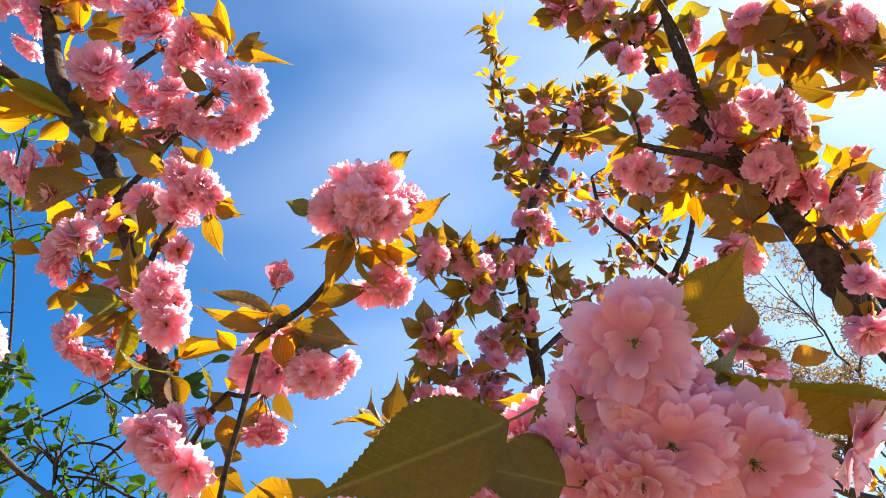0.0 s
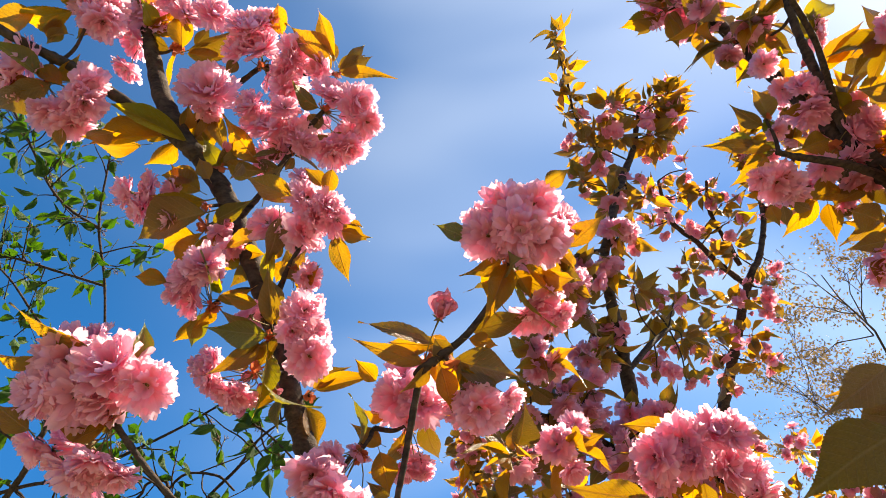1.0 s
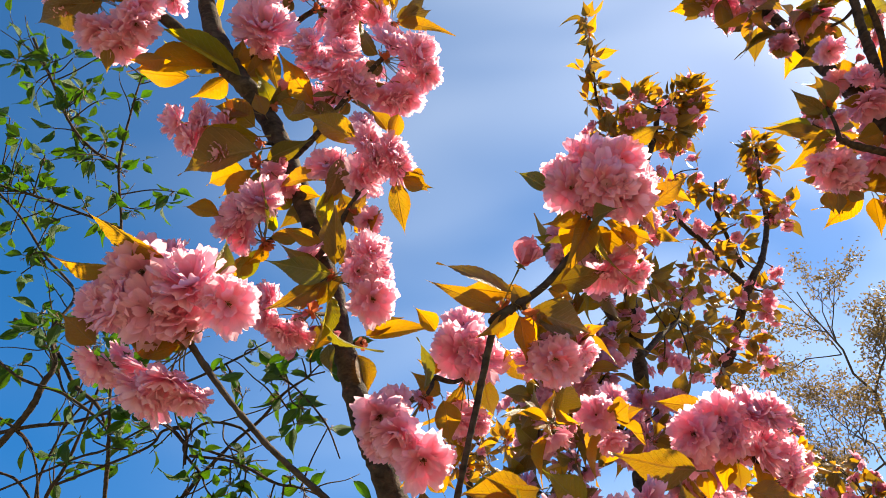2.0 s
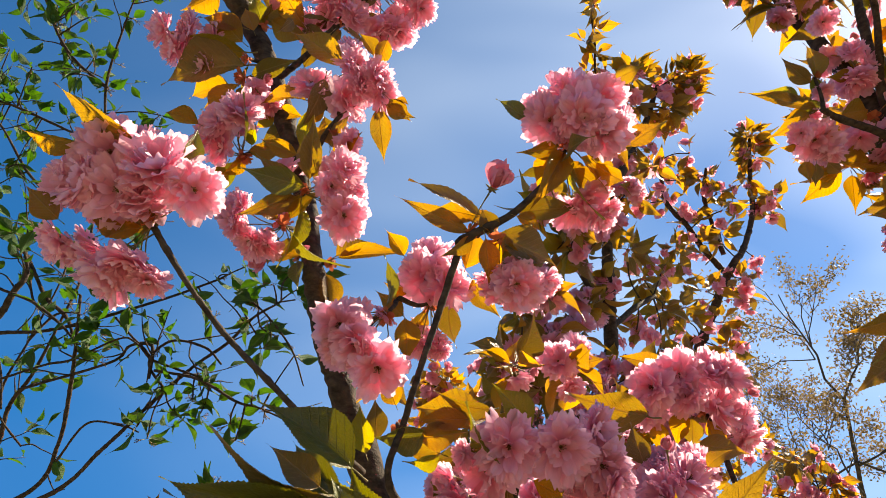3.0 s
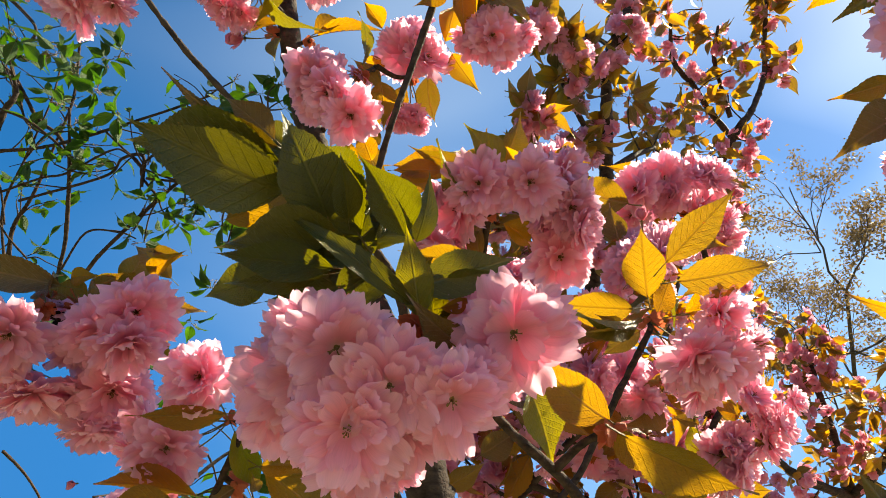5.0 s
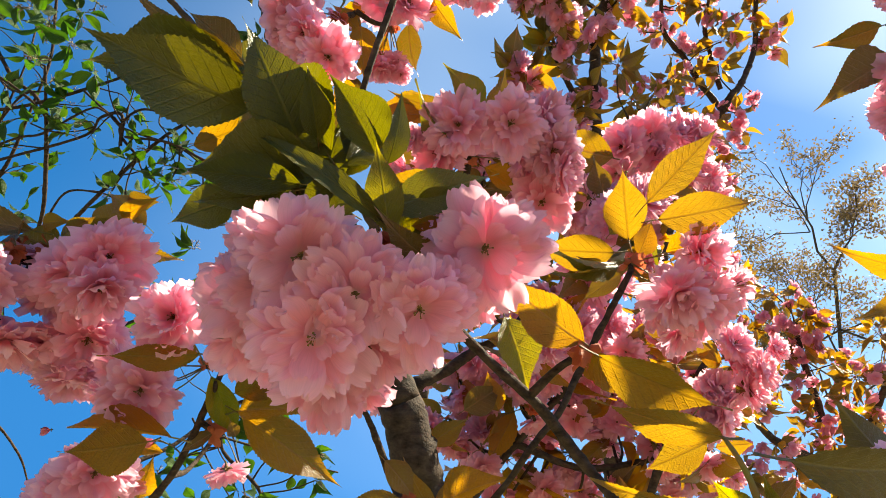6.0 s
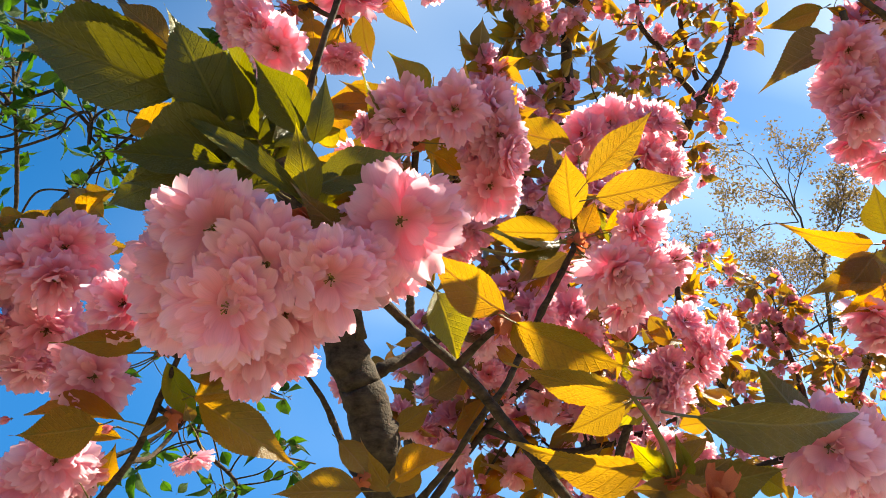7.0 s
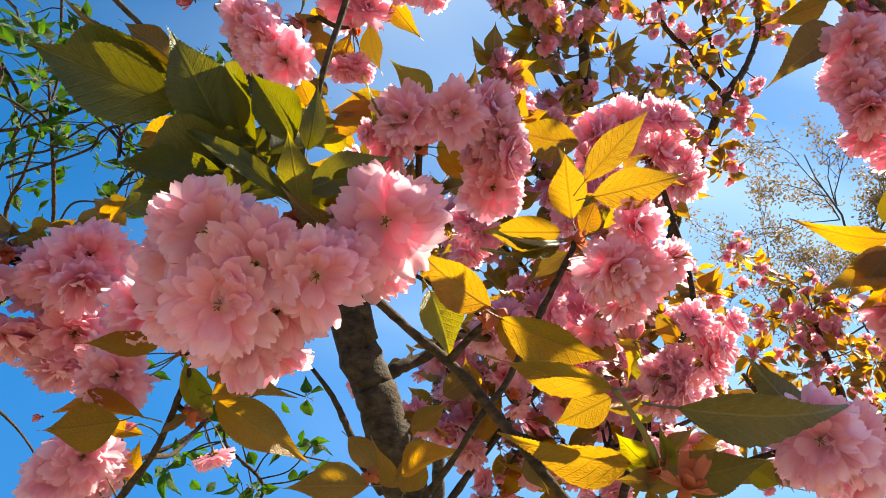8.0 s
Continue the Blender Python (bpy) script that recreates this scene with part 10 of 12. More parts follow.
back_limb = bough(back_cherry, [(0.5929, 1.7140, 2.3937, 0.0173), (0.6374, 1.6416, 2.6158, 0.0155), (0.7052, 1.5545, 2.7813, 0.0145), (0.7741, 1.4443, 2.9420, 0.0118), (0.8338, 1.4187, 3.0279, 0.0091), (0.9018, 1.4066, 3.1804, 0.0081), (0.8905, 1.3340, 3.2906, 0.0065), (0.8822, 1.2657, 3.3810, 0.0049)], sides=10)
back_limb_b = bough(back_cherry, [(0.7685, 1.4498, 2.9361, 0.0089), (0.6947, 1.4144, 3.0013, 0.0090), (0.6475, 1.3852, 3.0604, 0.0076), (0.5818, 1.3542, 3.1211, 0.0076), (0.5670, 1.3250, 3.1807, 0.0062), (0.5540, 1.2759, 3.2323, 0.0046)], mat=TWIG, sides=8)
bough(back_cherry, [(0.7619, 1.4237, 2.9925, 0.0075), (0.7257, 1.3775, 3.0697, 0.0060), (0.7016, 1.3374, 3.1552, 0.0061), (0.7029, 1.2837, 3.2263, 0.0046)], mat=TWIG, sides=8)
back_twig = bough(back_cherry, [(0.2516, 1.1689, 2.4893, 0.0074), (0.1935, 1.0921, 2.5329, 0.0062), (0.1393, 1.0175, 2.5442, 0.0050), (0.0981, 0.9560, 2.5402, 0.0038)], mat=TWIG, sides=8)
back_twig_b = bough(back_cherry, [(0.2589, 1.1585, 2.5002, 0.0064), (0.3273, 1.1925, 2.5771, 0.0068), (0.4080, 1.2377, 2.6558, 0.0060)], mat=TWIG, sides=8)
back_twig_c = bough(back_cherry, [(0.2354, 1.2558, 2.3502, 0.0062), (0.1509, 1.1587, 2.3586, 0.0059), (0.0716, 1.0637, 2.3493, 0.0046), (0.0079, 1.0110, 2.3373, 0.0035)], mat=TWIG, sides=8)
back_twig_d = bough(back_cherry, [(0.2400, 1.0159, 2.7175, 0.0054), (0.1752, 0.9440, 2.6490, 0.0040), (0.0958, 0.8777, 2.5734, 0.0037), (0.0343, 0.8407, 2.5422, 0.0026)], mat=TWIG, sides=8)
spray(back_tip, (0.220, 0.829, 3.350), 0.028, 0, 8)
spray(back_tip, (0.228, 0.856, 3.321), 0.024, 0, 8)
spray(back_tip, (0.237, 0.893, 3.282), 0.021, 0, 7)
spray(back_tip, (0.219, 0.924, 3.250), 0.031, 0, 7)
spray(back_tip, (0.248, 0.941, 3.232), 0.038, 0, 7)
spray(back_tip, (0.228, 0.982, 3.188), 0.038, 0, 5)
spray(back_trunk, (0.261, 0.983, 3.159), 0.030, 2, 9)
spray(back_trunk, (0.358, 0.984, 3.217), 0.070, 2, 28)
spray(back_trunk, (0.356, 1.014, 3.128), 0.076, 8, 28)
spray(back_trunk, (0.279, 1.031, 3.109), 0.068, 5, 28)
spray(back_trunk, (0.473, 1.002, 3.229), 0.078, 3, 32)
spray(back_trunk, (0.522, 0.983, 3.250), 0.055, 6, 23)
spray(back_trunk, (0.533, 1.026, 3.204), 0.055, 3, 23)
spray(back_trunk, (0.292, 1.041, 3.025), 0.059, 5, 18)
spray(back_trunk, (0.235, 1.026, 2.967), 0.042, 2, 12)
spray(back_trunk, (0.347, 1.042, 2.953), 0.050, 6, 14)
spray(back_trunk, (0.447, 1.019, 3.124), 0.060, 5, 18)
spray(back_trunk, (0.483, 1.043, 3.128), 0.046, 3, 12)
spray(back_trunk, (0.289, 1.025, 2.897), 0.048, 5, 12)
spray(back_trunk, (0.294, 1.020, 2.757), 0.051, 3, 14)
spray(back_trunk, (0.213, 1.031, 2.671), 0.037, 3, 9)
spray(back_trunk, (0.388, 1.064, 2.931), 0.042, 2, 12)
spray(back_limb_b, (0.649, 1.392, 3.065), 0.070, 8, 12)
spray(back_limb_b, (0.573, 1.345, 3.122), 0.061, 5, 9)
spray(back_limb_b, (0.636, 1.246, 3.241), 0.035, 2, 2)
spray(back_limb_b, (0.685, 1.289, 3.190), 0.070, 2, 21)
spray(back_limb_b, (0.607, 1.296, 3.188), 0.061, 3, 14)
spray(back_limb_b, (0.728, 1.314, 3.145), 0.052, 3, 9)
spray(back_limb_b, (0.673, 1.402, 3.007), 0.060, 5, 14)
spray(back_limb_b, (0.734, 1.328, 3.085), 0.052, 2, 12)
spray(back_limb_b, (0.551, 1.277, 3.213), 0.044, 3, 7)
spray(back_limb_b, (0.502, 1.321, 3.078), 0.051, 3, 7)
spray(back_limb, (0.881, 1.259, 3.388), 0.060, 2, 34)
spray(back_limb, (0.894, 1.296, 3.332), 0.052, 3, 28)
spray(back_limb, (0.877, 1.348, 3.276), 0.052, 0, 18)
spray(back_limb, (0.900, 1.388, 3.201), 0.064, 5, 9)
spray(back_limb, (0.955, 1.390, 3.195), 0.046, 6, 7)
spray(back_limb, (0.972, 1.370, 3.216), 0.037, 2, 7)
spray(back_limb, (0.864, 1.432, 3.006), 0.028, 2, 0)
spray(back_limb, (0.824, 1.461, 2.873), 0.050, 6, 7)
spray(back_limb, (0.795, 1.430, 2.909), 0.050, 5, 9)
spray(back_limb, (0.728, 1.360, 3.021), 0.059, 3, 14)
spray(back_limb, (0.738, 1.500, 2.791), 0.066, 8, 12)
spray(back_limb, (0.744, 1.529, 2.715), 0.057, 5, 14)
spray(back_limb, (0.682, 1.443, 2.857), 0.058, 5, 12)
spray(back_limb, (0.615, 1.468, 2.760), 0.064, 5, 14)
spray(back_limb, (0.638, 1.531, 2.690), 0.064, 6, 14)
spray(back_limb, (0.560, 1.332, 2.914), 0.056, 3, 14)
spray(back_limb, (0.552, 1.358, 2.812), 0.055, 3, 14)
spray(back_limb, (0.815, 1.668, 2.527), 0.064, 6, 12)
spray(back_limb, (0.640, 1.637, 2.425), 0.060, 8, 14)
spray(back_twig_b, (0.378, 1.213, 2.686), 0.048, 5, 14)
spray(back_twig_b, (0.453, 1.299, 2.660), 0.057, 3, 18)
spray(back_twig_b, (0.354, 1.259, 2.561), 0.046, 6, 7)
spray(back_twig_b, (0.438, 1.323, 2.560), 0.019, 2, 2)
spray(back_twig_b, (0.313, 1.133, 2.702), 0.040, 2, 18)
spray(back_twig_b, (0.439, 1.238, 2.728), 0.035, 2, 9)
spray(back_twig_b, (0.526, 1.329, 2.696), 0.051, 0, 14)
spray(back_twig, (0.225, 1.098, 2.569), 0.042, 3, 18)
spray(back_twig, (0.111, 0.959, 2.536), 0.038, 2, 18)
spray(back_twig, (0.155, 0.955, 2.612), 0.040, 5, 7)
spray(back_twig, (0.209, 1.107, 2.530), 0.036, 3, 9)
spray(back_twig, (0.071, 0.966, 2.457), 0.026, 2, 9)
spray(back_twig_c, (0.146, 1.073, 2.409), 0.049, 10, 7, meshes=LIGHT_FLOWERS)
spray(back_twig_c, (0.131, 1.133, 2.344), 0.049, 10, 9, meshes=LIGHT_FLOWERS)
spray(back_twig_c, (0.039, 1.073, 2.312), 0.046, 11, 12, meshes=LIGHT_FLOWERS)
spray(back_twig_c, (-0.005, 1.025, 2.322), 0.035, 6, 18, meshes=LIGHT_FLOWERS)
spray(back_twig_c, (0.075, 1.141, 2.265), 0.047, 8, 12, meshes=LIGHT_FLOWERS)
spray(back_twig_c, (0.183, 1.205, 2.335), 0.045, 10, 7, meshes=LIGHT_FLOWERS)
spray(back_twig_c, (0.230, 1.216, 2.320), 0.028, 3, 5, meshes=LIGHT_FLOWERS)
spray(back_twig_c, (0.281, 1.216, 2.347), 0.046, 6, 7, meshes=LIGHT_FLOWERS)
spray(back_twig_c, (0.330, 1.235, 2.322), 0.040, 5, 9, meshes=LIGHT_FLOWERS)
spray(back_twig_c, (0.079, 1.035, 2.380), 0.042, 5, 18, meshes=LIGHT_FLOWERS)
spray(back_twig_c, (0.014, 0.977, 2.374), 0.025, 0, 14, meshes=LIGHT_FLOWERS)
spray(back_twig_c, (0.169, 1.076, 2.478), 0.040, 5, 9, meshes=LIGHT_FLOWERS)
spray(back_twig_c, (0.249, 1.190, 2.407), 0.041, 5, 7, meshes=LIGHT_FLOWERS)
spray(back_twig_c, (-0.004, 1.079, 2.263), 0.035, 5, 12, meshes=LIGHT_FLOWERS)
spray(back_twig_c, (0.291, 1.150, 2.388), 0.040, 5, 7, meshes=LIGHT_FLOWERS)
spray(back_twig_d, (0.037, 0.901, 2.369), 0.030, 10, 12, meshes=LIGHT_FLOWERS)
spray(back_twig_d, (0.017, 0.891, 2.384), 0.024, 2, 9, meshes=LIGHT_FLOWERS)
spray(back_twig_d, (0.109, 0.901, 2.540), 0.031, 6, 9, meshes=LIGHT_FLOWERS)
spray(back_twig_d, (0.076, 0.888, 2.560), 0.036, 2, 16, meshes=LIGHT_FLOWERS)
spray(back_twig_d, (0.227, 0.997, 2.658), 0.035, 6, 7, meshes=LIGHT_FLOWERS)
spray(back_twig_d, (0.274, 0.993, 2.749), 0.037, 5, 9, meshes=LIGHT_FLOWERS)
spray(back_twig_d, (0.035, 0.846, 2.534), 0.040, 3, 14, meshes=LIGHT_FLOWERS)
spray(back_twig_d, (0.160, 1.007, 2.560), 0.034, 3, 12, meshes=LIGHT_FLOWERS)
inner_bough = bough(back_cherry, [(0.2481, 1.3399, 1.9918, 0.0057), (0.1754, 1.2080, 2.0620, 0.0045), (0.0827, 1.0948, 2.1239, 0.0034), (-0.0015, 1.0468, 2.1619, 0.0025), (-0.0811, 1.0106, 2.1830, 0.0016)], mat=TWIG, sides=8)
inner_bough_b = bough(back_cherry, [(0.2396, 1.2718, 2.0896, 0.0048), (0.2746, 1.1796, 2.1672, 0.0037), (0.3129, 1.1111, 2.2284, 0.0027), (0.3510, 1.0560, 2.2704, 0.0018)], mat=TWIG, sides=8)
spray(inner_bough, (0.206, 1.255, 2.028), 0.052, 3, 10, meshes=LIGHT_FLOWERS, kind="m")
spray(inner_bough, (0.157, 1.172, 2.079), 0.050, 4, 10, meshes=LIGHT_FLOWERS, kind="m")
spray(inner_bough, (0.093, 1.100, 2.116), 0.048, 3, 10, meshes=LIGHT_FLOWERS, kind="m")
spray(inner_bough, (0.038, 1.058, 2.144), 0.042, 3, 10, meshes=LIGHT_FLOWERS, kind="m")
spray(inner_bough, (-0.011, 1.045, 2.165), 0.042, 2, 10, meshes=LIGHT_FLOWERS, kind="m")
spray(inner_bough, (-0.071, 1.015, 2.176), 0.042, 2, 10, meshes=LIGHT_FLOWERS, kind="m")
spray(inner_bough, (0.073, 1.159, 2.068), 0.044, 3, 8, meshes=LIGHT_FLOWERS, kind="m")
spray(inner_bough, (0.004, 1.087, 2.104), 0.042, 3, 8, meshes=LIGHT_FLOWERS, kind="m")
spray(inner_bough, (0.200, 1.160, 2.130), 0.041, 2, 10, meshes=LIGHT_FLOWERS, kind="m")
spray(inner_bough, (-0.055, 1.075, 2.125), 0.038, 2, 8, meshes=LIGHT_FLOWERS, kind="m")
spray(inner_bough_b, (0.248, 1.218, 2.114), 0.048, 3, 8, meshes=LIGHT_FLOWERS, kind="m")
spray(inner_bough_b, (0.276, 1.149, 2.176), 0.047, 3, 10, meshes=LIGHT_FLOWERS, kind="m")
spray(inner_bough_b, (0.313, 1.111, 2.228), 0.047, 3, 10, meshes=LIGHT_FLOWERS, kind="m")
spray(inner_bough_b, (0.342, 1.062, 2.262), 0.041, 3, 10, meshes=LIGHT_FLOWERS, kind="m")
spray(inner_bough_b, (0.338, 1.145, 2.178), 0.042, 3, 8, meshes=LIGHT_FLOWERS, kind="m")
spray(inner_bough_b, (0.242, 1.128, 2.208), 0.042, 2, 10, meshes=LIGHT_FLOWERS, kind="m")
spray(inner_bough_b, (0.277, 1.072, 2.287), 0.042, 3, 8, meshes=LIGHT_FLOWERS, kind="m")
spray(inner_bough_b, (0.205, 1.082, 2.275), 0.042, 2, 10, meshes=LIGHT_FLOWERS, kind="m")

# blossoming boughs farther off, low down
far_cherry = tree("cherry_tree", (1.337, 2.343, 0), "cherry tree in bloom with golden leaves, farther off", group="cherry trees")
far_trunk = bough(far_cherry, [(1.3371, 2.3434, -0.0200, 0.0500), (1.4657, 2.4121, 0.6665, 0.0426), (1.4886, 2.3850, 1.1684, 0.0364), (1.4519, 2.3083, 1.5239, 0.0314), (1.3922, 2.2185, 1.7638, 0.0277), (1.3371, 2.1434, 1.9109, 0.0252), (1.2715, 2.0563, 2.0631, 0.0189), (1.2194, 1.9877, 2.2217, 0.0144), (1.1737, 1.9354, 2.3718, 0.0097), (1.1451, 1.8898, 2.4701, 0.0065)], name="trunk", sides=10)
far_limb = bough(far_cherry, [(1.2715, 2.0563, 2.0631, 0.0158), (1.2777, 1.8992, 2.1281, 0.0120), (1.2803, 1.7801, 2.2278, 0.0087), (1.2826, 1.7003, 2.3012, 0.0057)], sides=8)
far_limb_b = bough(far_cherry, [(1.2715, 2.0563, 2.0631, 0.0158), (0.9954, 1.8919, 2.0795, 0.0116), (0.8343, 1.7566, 2.1300, 0.0082), (0.7572, 1.6830, 2.1647, 0.0053)], sides=8)
spray(far_trunk, (1.160, 1.903, 2.427), 0.092, 14, 18, kind="f")
spray(far_trunk, (1.119, 1.940, 2.371), 0.083, 10, 16, kind="f")
spray(far_trunk, (1.191, 1.881, 2.479), 0.055, 6, 9, kind="f")
spray(far_trunk, (1.169, 1.905, 2.229), 0.087, 10, 23, kind="f")
spray(far_trunk, (1.076, 1.944, 2.274), 0.090, 8, 28, kind="f")
spray(far_trunk, (1.232, 1.892, 2.339), 0.072, 3, 23, kind="f")
spray(far_trunk, (1.142, 1.962, 2.139), 0.087, 8, 18, kind="f")
spray(far_trunk, (1.087, 1.941, 2.470), 0.076, 3, 18, kind="f")
spray(far_limb, (1.196, 1.771, 2.254), 0.083, 6, 32)
spray(far_limb, (1.271, 1.735, 2.245), 0.081, 5, 28)
spray(far_limb, (1.260, 1.863, 2.151), 0.092, 8, 28)
spray(far_limb, (1.320, 1.828, 2.144), 0.083, 6, 23)
spray(far_limb, (1.231, 1.972, 2.111), 0.087, 8, 18)
spray(far_limb, (1.253, 1.697, 2.369), 0.066, 0, 23)
spray(far_limb, (1.312, 1.662, 2.322), 0.064, 5, 18)
spray(far_limb, (1.352, 1.945, 2.043), 0.093, 8, 18)
spray(far_limb, (1.275, 2.040, 1.992), 0.087, 6, 18)
spray(far_limb_b, (0.849, 1.747, 2.144), 0.078, 10, 23)
spray(far_limb_b, (0.979, 1.893, 2.079), 0.083, 8, 18)
spray(far_limb_b, (0.750, 1.746, 2.061), 0.076, 10, 18)
spray(far_limb_b, (0.811, 1.702, 2.223), 0.062, 3, 23)
spray(far_limb_b, (1.085, 1.996, 1.992), 0.085, 8, 18)
spray(far_limb_b, (0.636, 1.722, 1.922), 0.071, 8, 18)
spray(far_limb_b, (0.819, 1.803, 1.959), 0.076, 8, 18)
spray(far_trunk, (0.966, 1.867, 2.591), 0.092, 3, 23, kind="f")
spray(far_trunk, (1.097, 1.882, 2.565), 0.092, 5, 23, kind="f")
spray(far_trunk, (0.874, 1.883, 2.471), 0.081, 5, 18, kind="f")
spray(far_trunk, (1.029, 1.942, 2.468), 0.083, 6, 18, kind="f")
spray(far_trunk, (1.177, 1.863, 2.498), 0.081, 3, 23, kind="f")
spray(far_trunk, (0.762, 1.850, 2.336), 0.076, 6, 18, kind="f")
spray(deep_bough_b, (0.207, 1.120, 1.911), 0.040, 5, 14, meshes=LIGHT_FLOWERS, kind="m")
spray(deep_bough_b, (0.266, 1.142, 1.969), 0.042, 5, 14, meshes=LIGHT_FLOWERS, kind="m")
spray(deep_bough_b, (0.349, 1.156, 2.041), 0.040, 3, 14, meshes=LIGHT_FLOWERS, kind="m")
spray(deep_bough_b, (0.281, 1.102, 2.034), 0.038, 3, 14, meshes=LIGHT_FLOWERS, kind="m")
spray(deep_bough_b, (0.361, 1.144, 1.965), 0.042, 6, 12, meshes=LIGHT_FLOWERS, kind="m")
spray(deep_bough_b, (0.419, 1.162, 1.935), 0.038, 5, 12, meshes=LIGHT_FLOWERS, kind="m")
spray(deep_bough_b, (0.427, 1.167, 2.118), 0.036, 3, 12, meshes=LIGHT_FLOWERS, kind="m")
small_cherry = tree("cherry_tree", (-0.059, 2.207, 0), "young cherry tree with few blossoms, farther off", group="cherry trees")
small_trunk = bough(small_cherry, [(-0.0585, 2.2074, -0.0200, 0.0400), (-0.0178, 2.4123, 0.8741, 0.0326), (-0.0082, 2.4083, 1.5063, 0.0265), (-0.0166, 2.2907, 1.9381, 0.0215), (-0.0321, 2.1357, 2.2189, 0.0178), (-0.0469, 2.0007, 2.3856, 0.0154), (-0.0604, 1.8811, 2.5139, 0.0108), (-0.0726, 1.7973, 2.6037, 0.0077), (-0.0793, 1.7375, 2.6679, 0.0046)], name="trunk", sides=8)
spray(small_trunk, (-0.079, 1.738, 2.668), 0.052, 5, 21)
spray(small_trunk, (-0.040, 1.756, 2.647), 0.052, 2, 21)
spray(small_trunk, (-0.104, 1.791, 2.612), 0.052, 5, 18)
spray(small_trunk, (-0.034, 1.798, 2.602), 0.052, 2, 18)
spray(small_trunk, (-0.090, 1.845, 2.553), 0.052, 3, 18)
spray(small_trunk, (0.027, 1.691, 2.555), 0.056, 2, 23)
spray(small_trunk, (-0.016, 1.738, 2.507), 0.048, 3, 18)
spray(small_trunk, (-0.116, 1.752, 2.647), 0.051, 2, 9)
spray(small_trunk, (0.036, 1.534, 2.578), 0.045, 3, 14)

# a spray at the edge of the path, seen late from below
edge_twig = bough(side_cherry, [(0.2354, 0.4292, 1.8808, 0.0028), (0.1738, 0.3927, 1.9012, 0.0024), (0.1352, 0.3694, 1.9191, 0.0021), (0.1019, 0.3518, 1.9285, 0.0015)], mat=TWIG, sides=9)
blossom(edge_twig, (0.0481, 0.3229, 1.8941), 0.0425, (-0.63, -0.43, -0.65), NEAR_FLOWERS)
blossom(edge_twig, (0.0558, 0.3344, 1.8856), 0.0421, (-0.57, -0.33, -0.75), NEAR_FLOWERS)
blossom(edge_twig, (0.0663, 0.3251, 1.8988), 0.0433, (-0.68, -0.45, -0.58), NEAR_FLOWERS)
blossom(edge_twig, (0.0712, 0.3471, 1.8827), 0.0400, (-0.65, -0.22, -0.73), NEAR_FLOWERS)
blossom(edge_twig, (0.0802, 0.3391, 1.8870), 0.0417, (-0.47, -0.36, -0.80), NEAR_FLOWERS)
stalks(edge_twig, (0.0990, 0.3520, 1.9284), [(0.053, 0.326, 1.899), (0.060, 0.337, 1.891), (0.072, 0.329, 1.903), (0.076, 0.349, 1.888), (0.084, 0.342, 1.893)])
edge_twig_b = bough(side_cherry, [(0.3930, 0.5322, 1.9697, 0.0032), (0.3057, 0.4917, 1.9798, 0.0026), (0.2218, 0.4561, 1.9827, 0.0021), (0.1808, 0.4405, 1.9897, 0.0017)], mat=TWIG, sides=9)
leaf(edge_twig_b, (0.1296, 0.4022, 1.9773), (0.0800, 0.4118, 1.9660), 0.0196, (-0.02, -0.80, -0.60), "d")
stalks(edge_twig_b, (0.1808, 0.4405, 1.9897), [])
leaf(edge_twig_b, (0.1400, 0.3693, 1.9732), (0.0713, 0.3810, 1.9452), 0.0385, (-0.21, -0.97, 0.12), "k")
leaf(edge_twig_b, (0.1790, 0.3976, 2.0311), (0.1251, 0.4098, 2.0014), 0.0262, (0.03, -0.90, -0.43))
leaf(edge_twig_b, (0.1697, 0.4021, 1.9971), (0.1482, 0.3996, 1.9994), 0.0122, (0.03, -0.79, -0.61))
stalks(edge_twig_b, (0.1574, 0.3948, 1.9756), [])
spray(overhead_bough, (0.300, 0.533, 2.834), 0.045, 6, 12, meshes=LIGHT_FLOWERS, kind="m", leaf_size=0.07)
spray(overhead_bough, (0.346, 0.520, 2.776), 0.042, 6, 12, meshes=LIGHT_FLOWERS, kind="m", leaf_size=0.07)
spray(overhead_bough, (0.366, 0.523, 2.701), 0.040, 3, 16, meshes=LIGHT_FLOWERS, kind="m", leaf_size=0.07)
spray(overhead_bough, (0.387, 0.491, 2.691), 0.039, 3, 16, meshes=LIGHT_FLOWERS, kind="m", leaf_size=0.07)
spray(overhead_bough, (0.421, 0.548, 2.602), 0.034, 5, 12, meshes=LIGHT_FLOWERS, kind="m", leaf_size=0.07)
spray(overhead_bough, (0.458, 0.579, 2.512), 0.037, 5, 12, meshes=LIGHT_FLOWERS, kind="m", leaf_size=0.07)
spray(overhead_bough, (0.489, 0.596, 2.466), 0.036, 5, 14, meshes=LIGHT_FLOWERS, kind="m", leaf_size=0.07)
spray(overhead_bough, (0.463, 0.535, 2.530), 0.036, 2, 14, meshes=LIGHT_FLOWERS, kind="m", leaf_size=0.07)
spray(overhead_bough, (0.558, 0.595, 2.362), 0.039, 6, 12, meshes=LIGHT_FLOWERS, kind="m", leaf_size=0.07)
spray(overhead_bough, (0.527, 0.549, 2.442), 0.036, 5, 14, meshes=LIGHT_FLOWERS, kind="m", leaf_size=0.07)
spray(overhead_bough, (0.602, 0.638, 2.315), 0.035, 5, 12, meshes=LIGHT_FLOWERS, kind="m", leaf_size=0.07)
spray(overhead_bough, (0.432, 0.630, 2.446), 0.038, 3, 14, meshes=LIGHT_FLOWERS, kind="m", leaf_size=0.07)
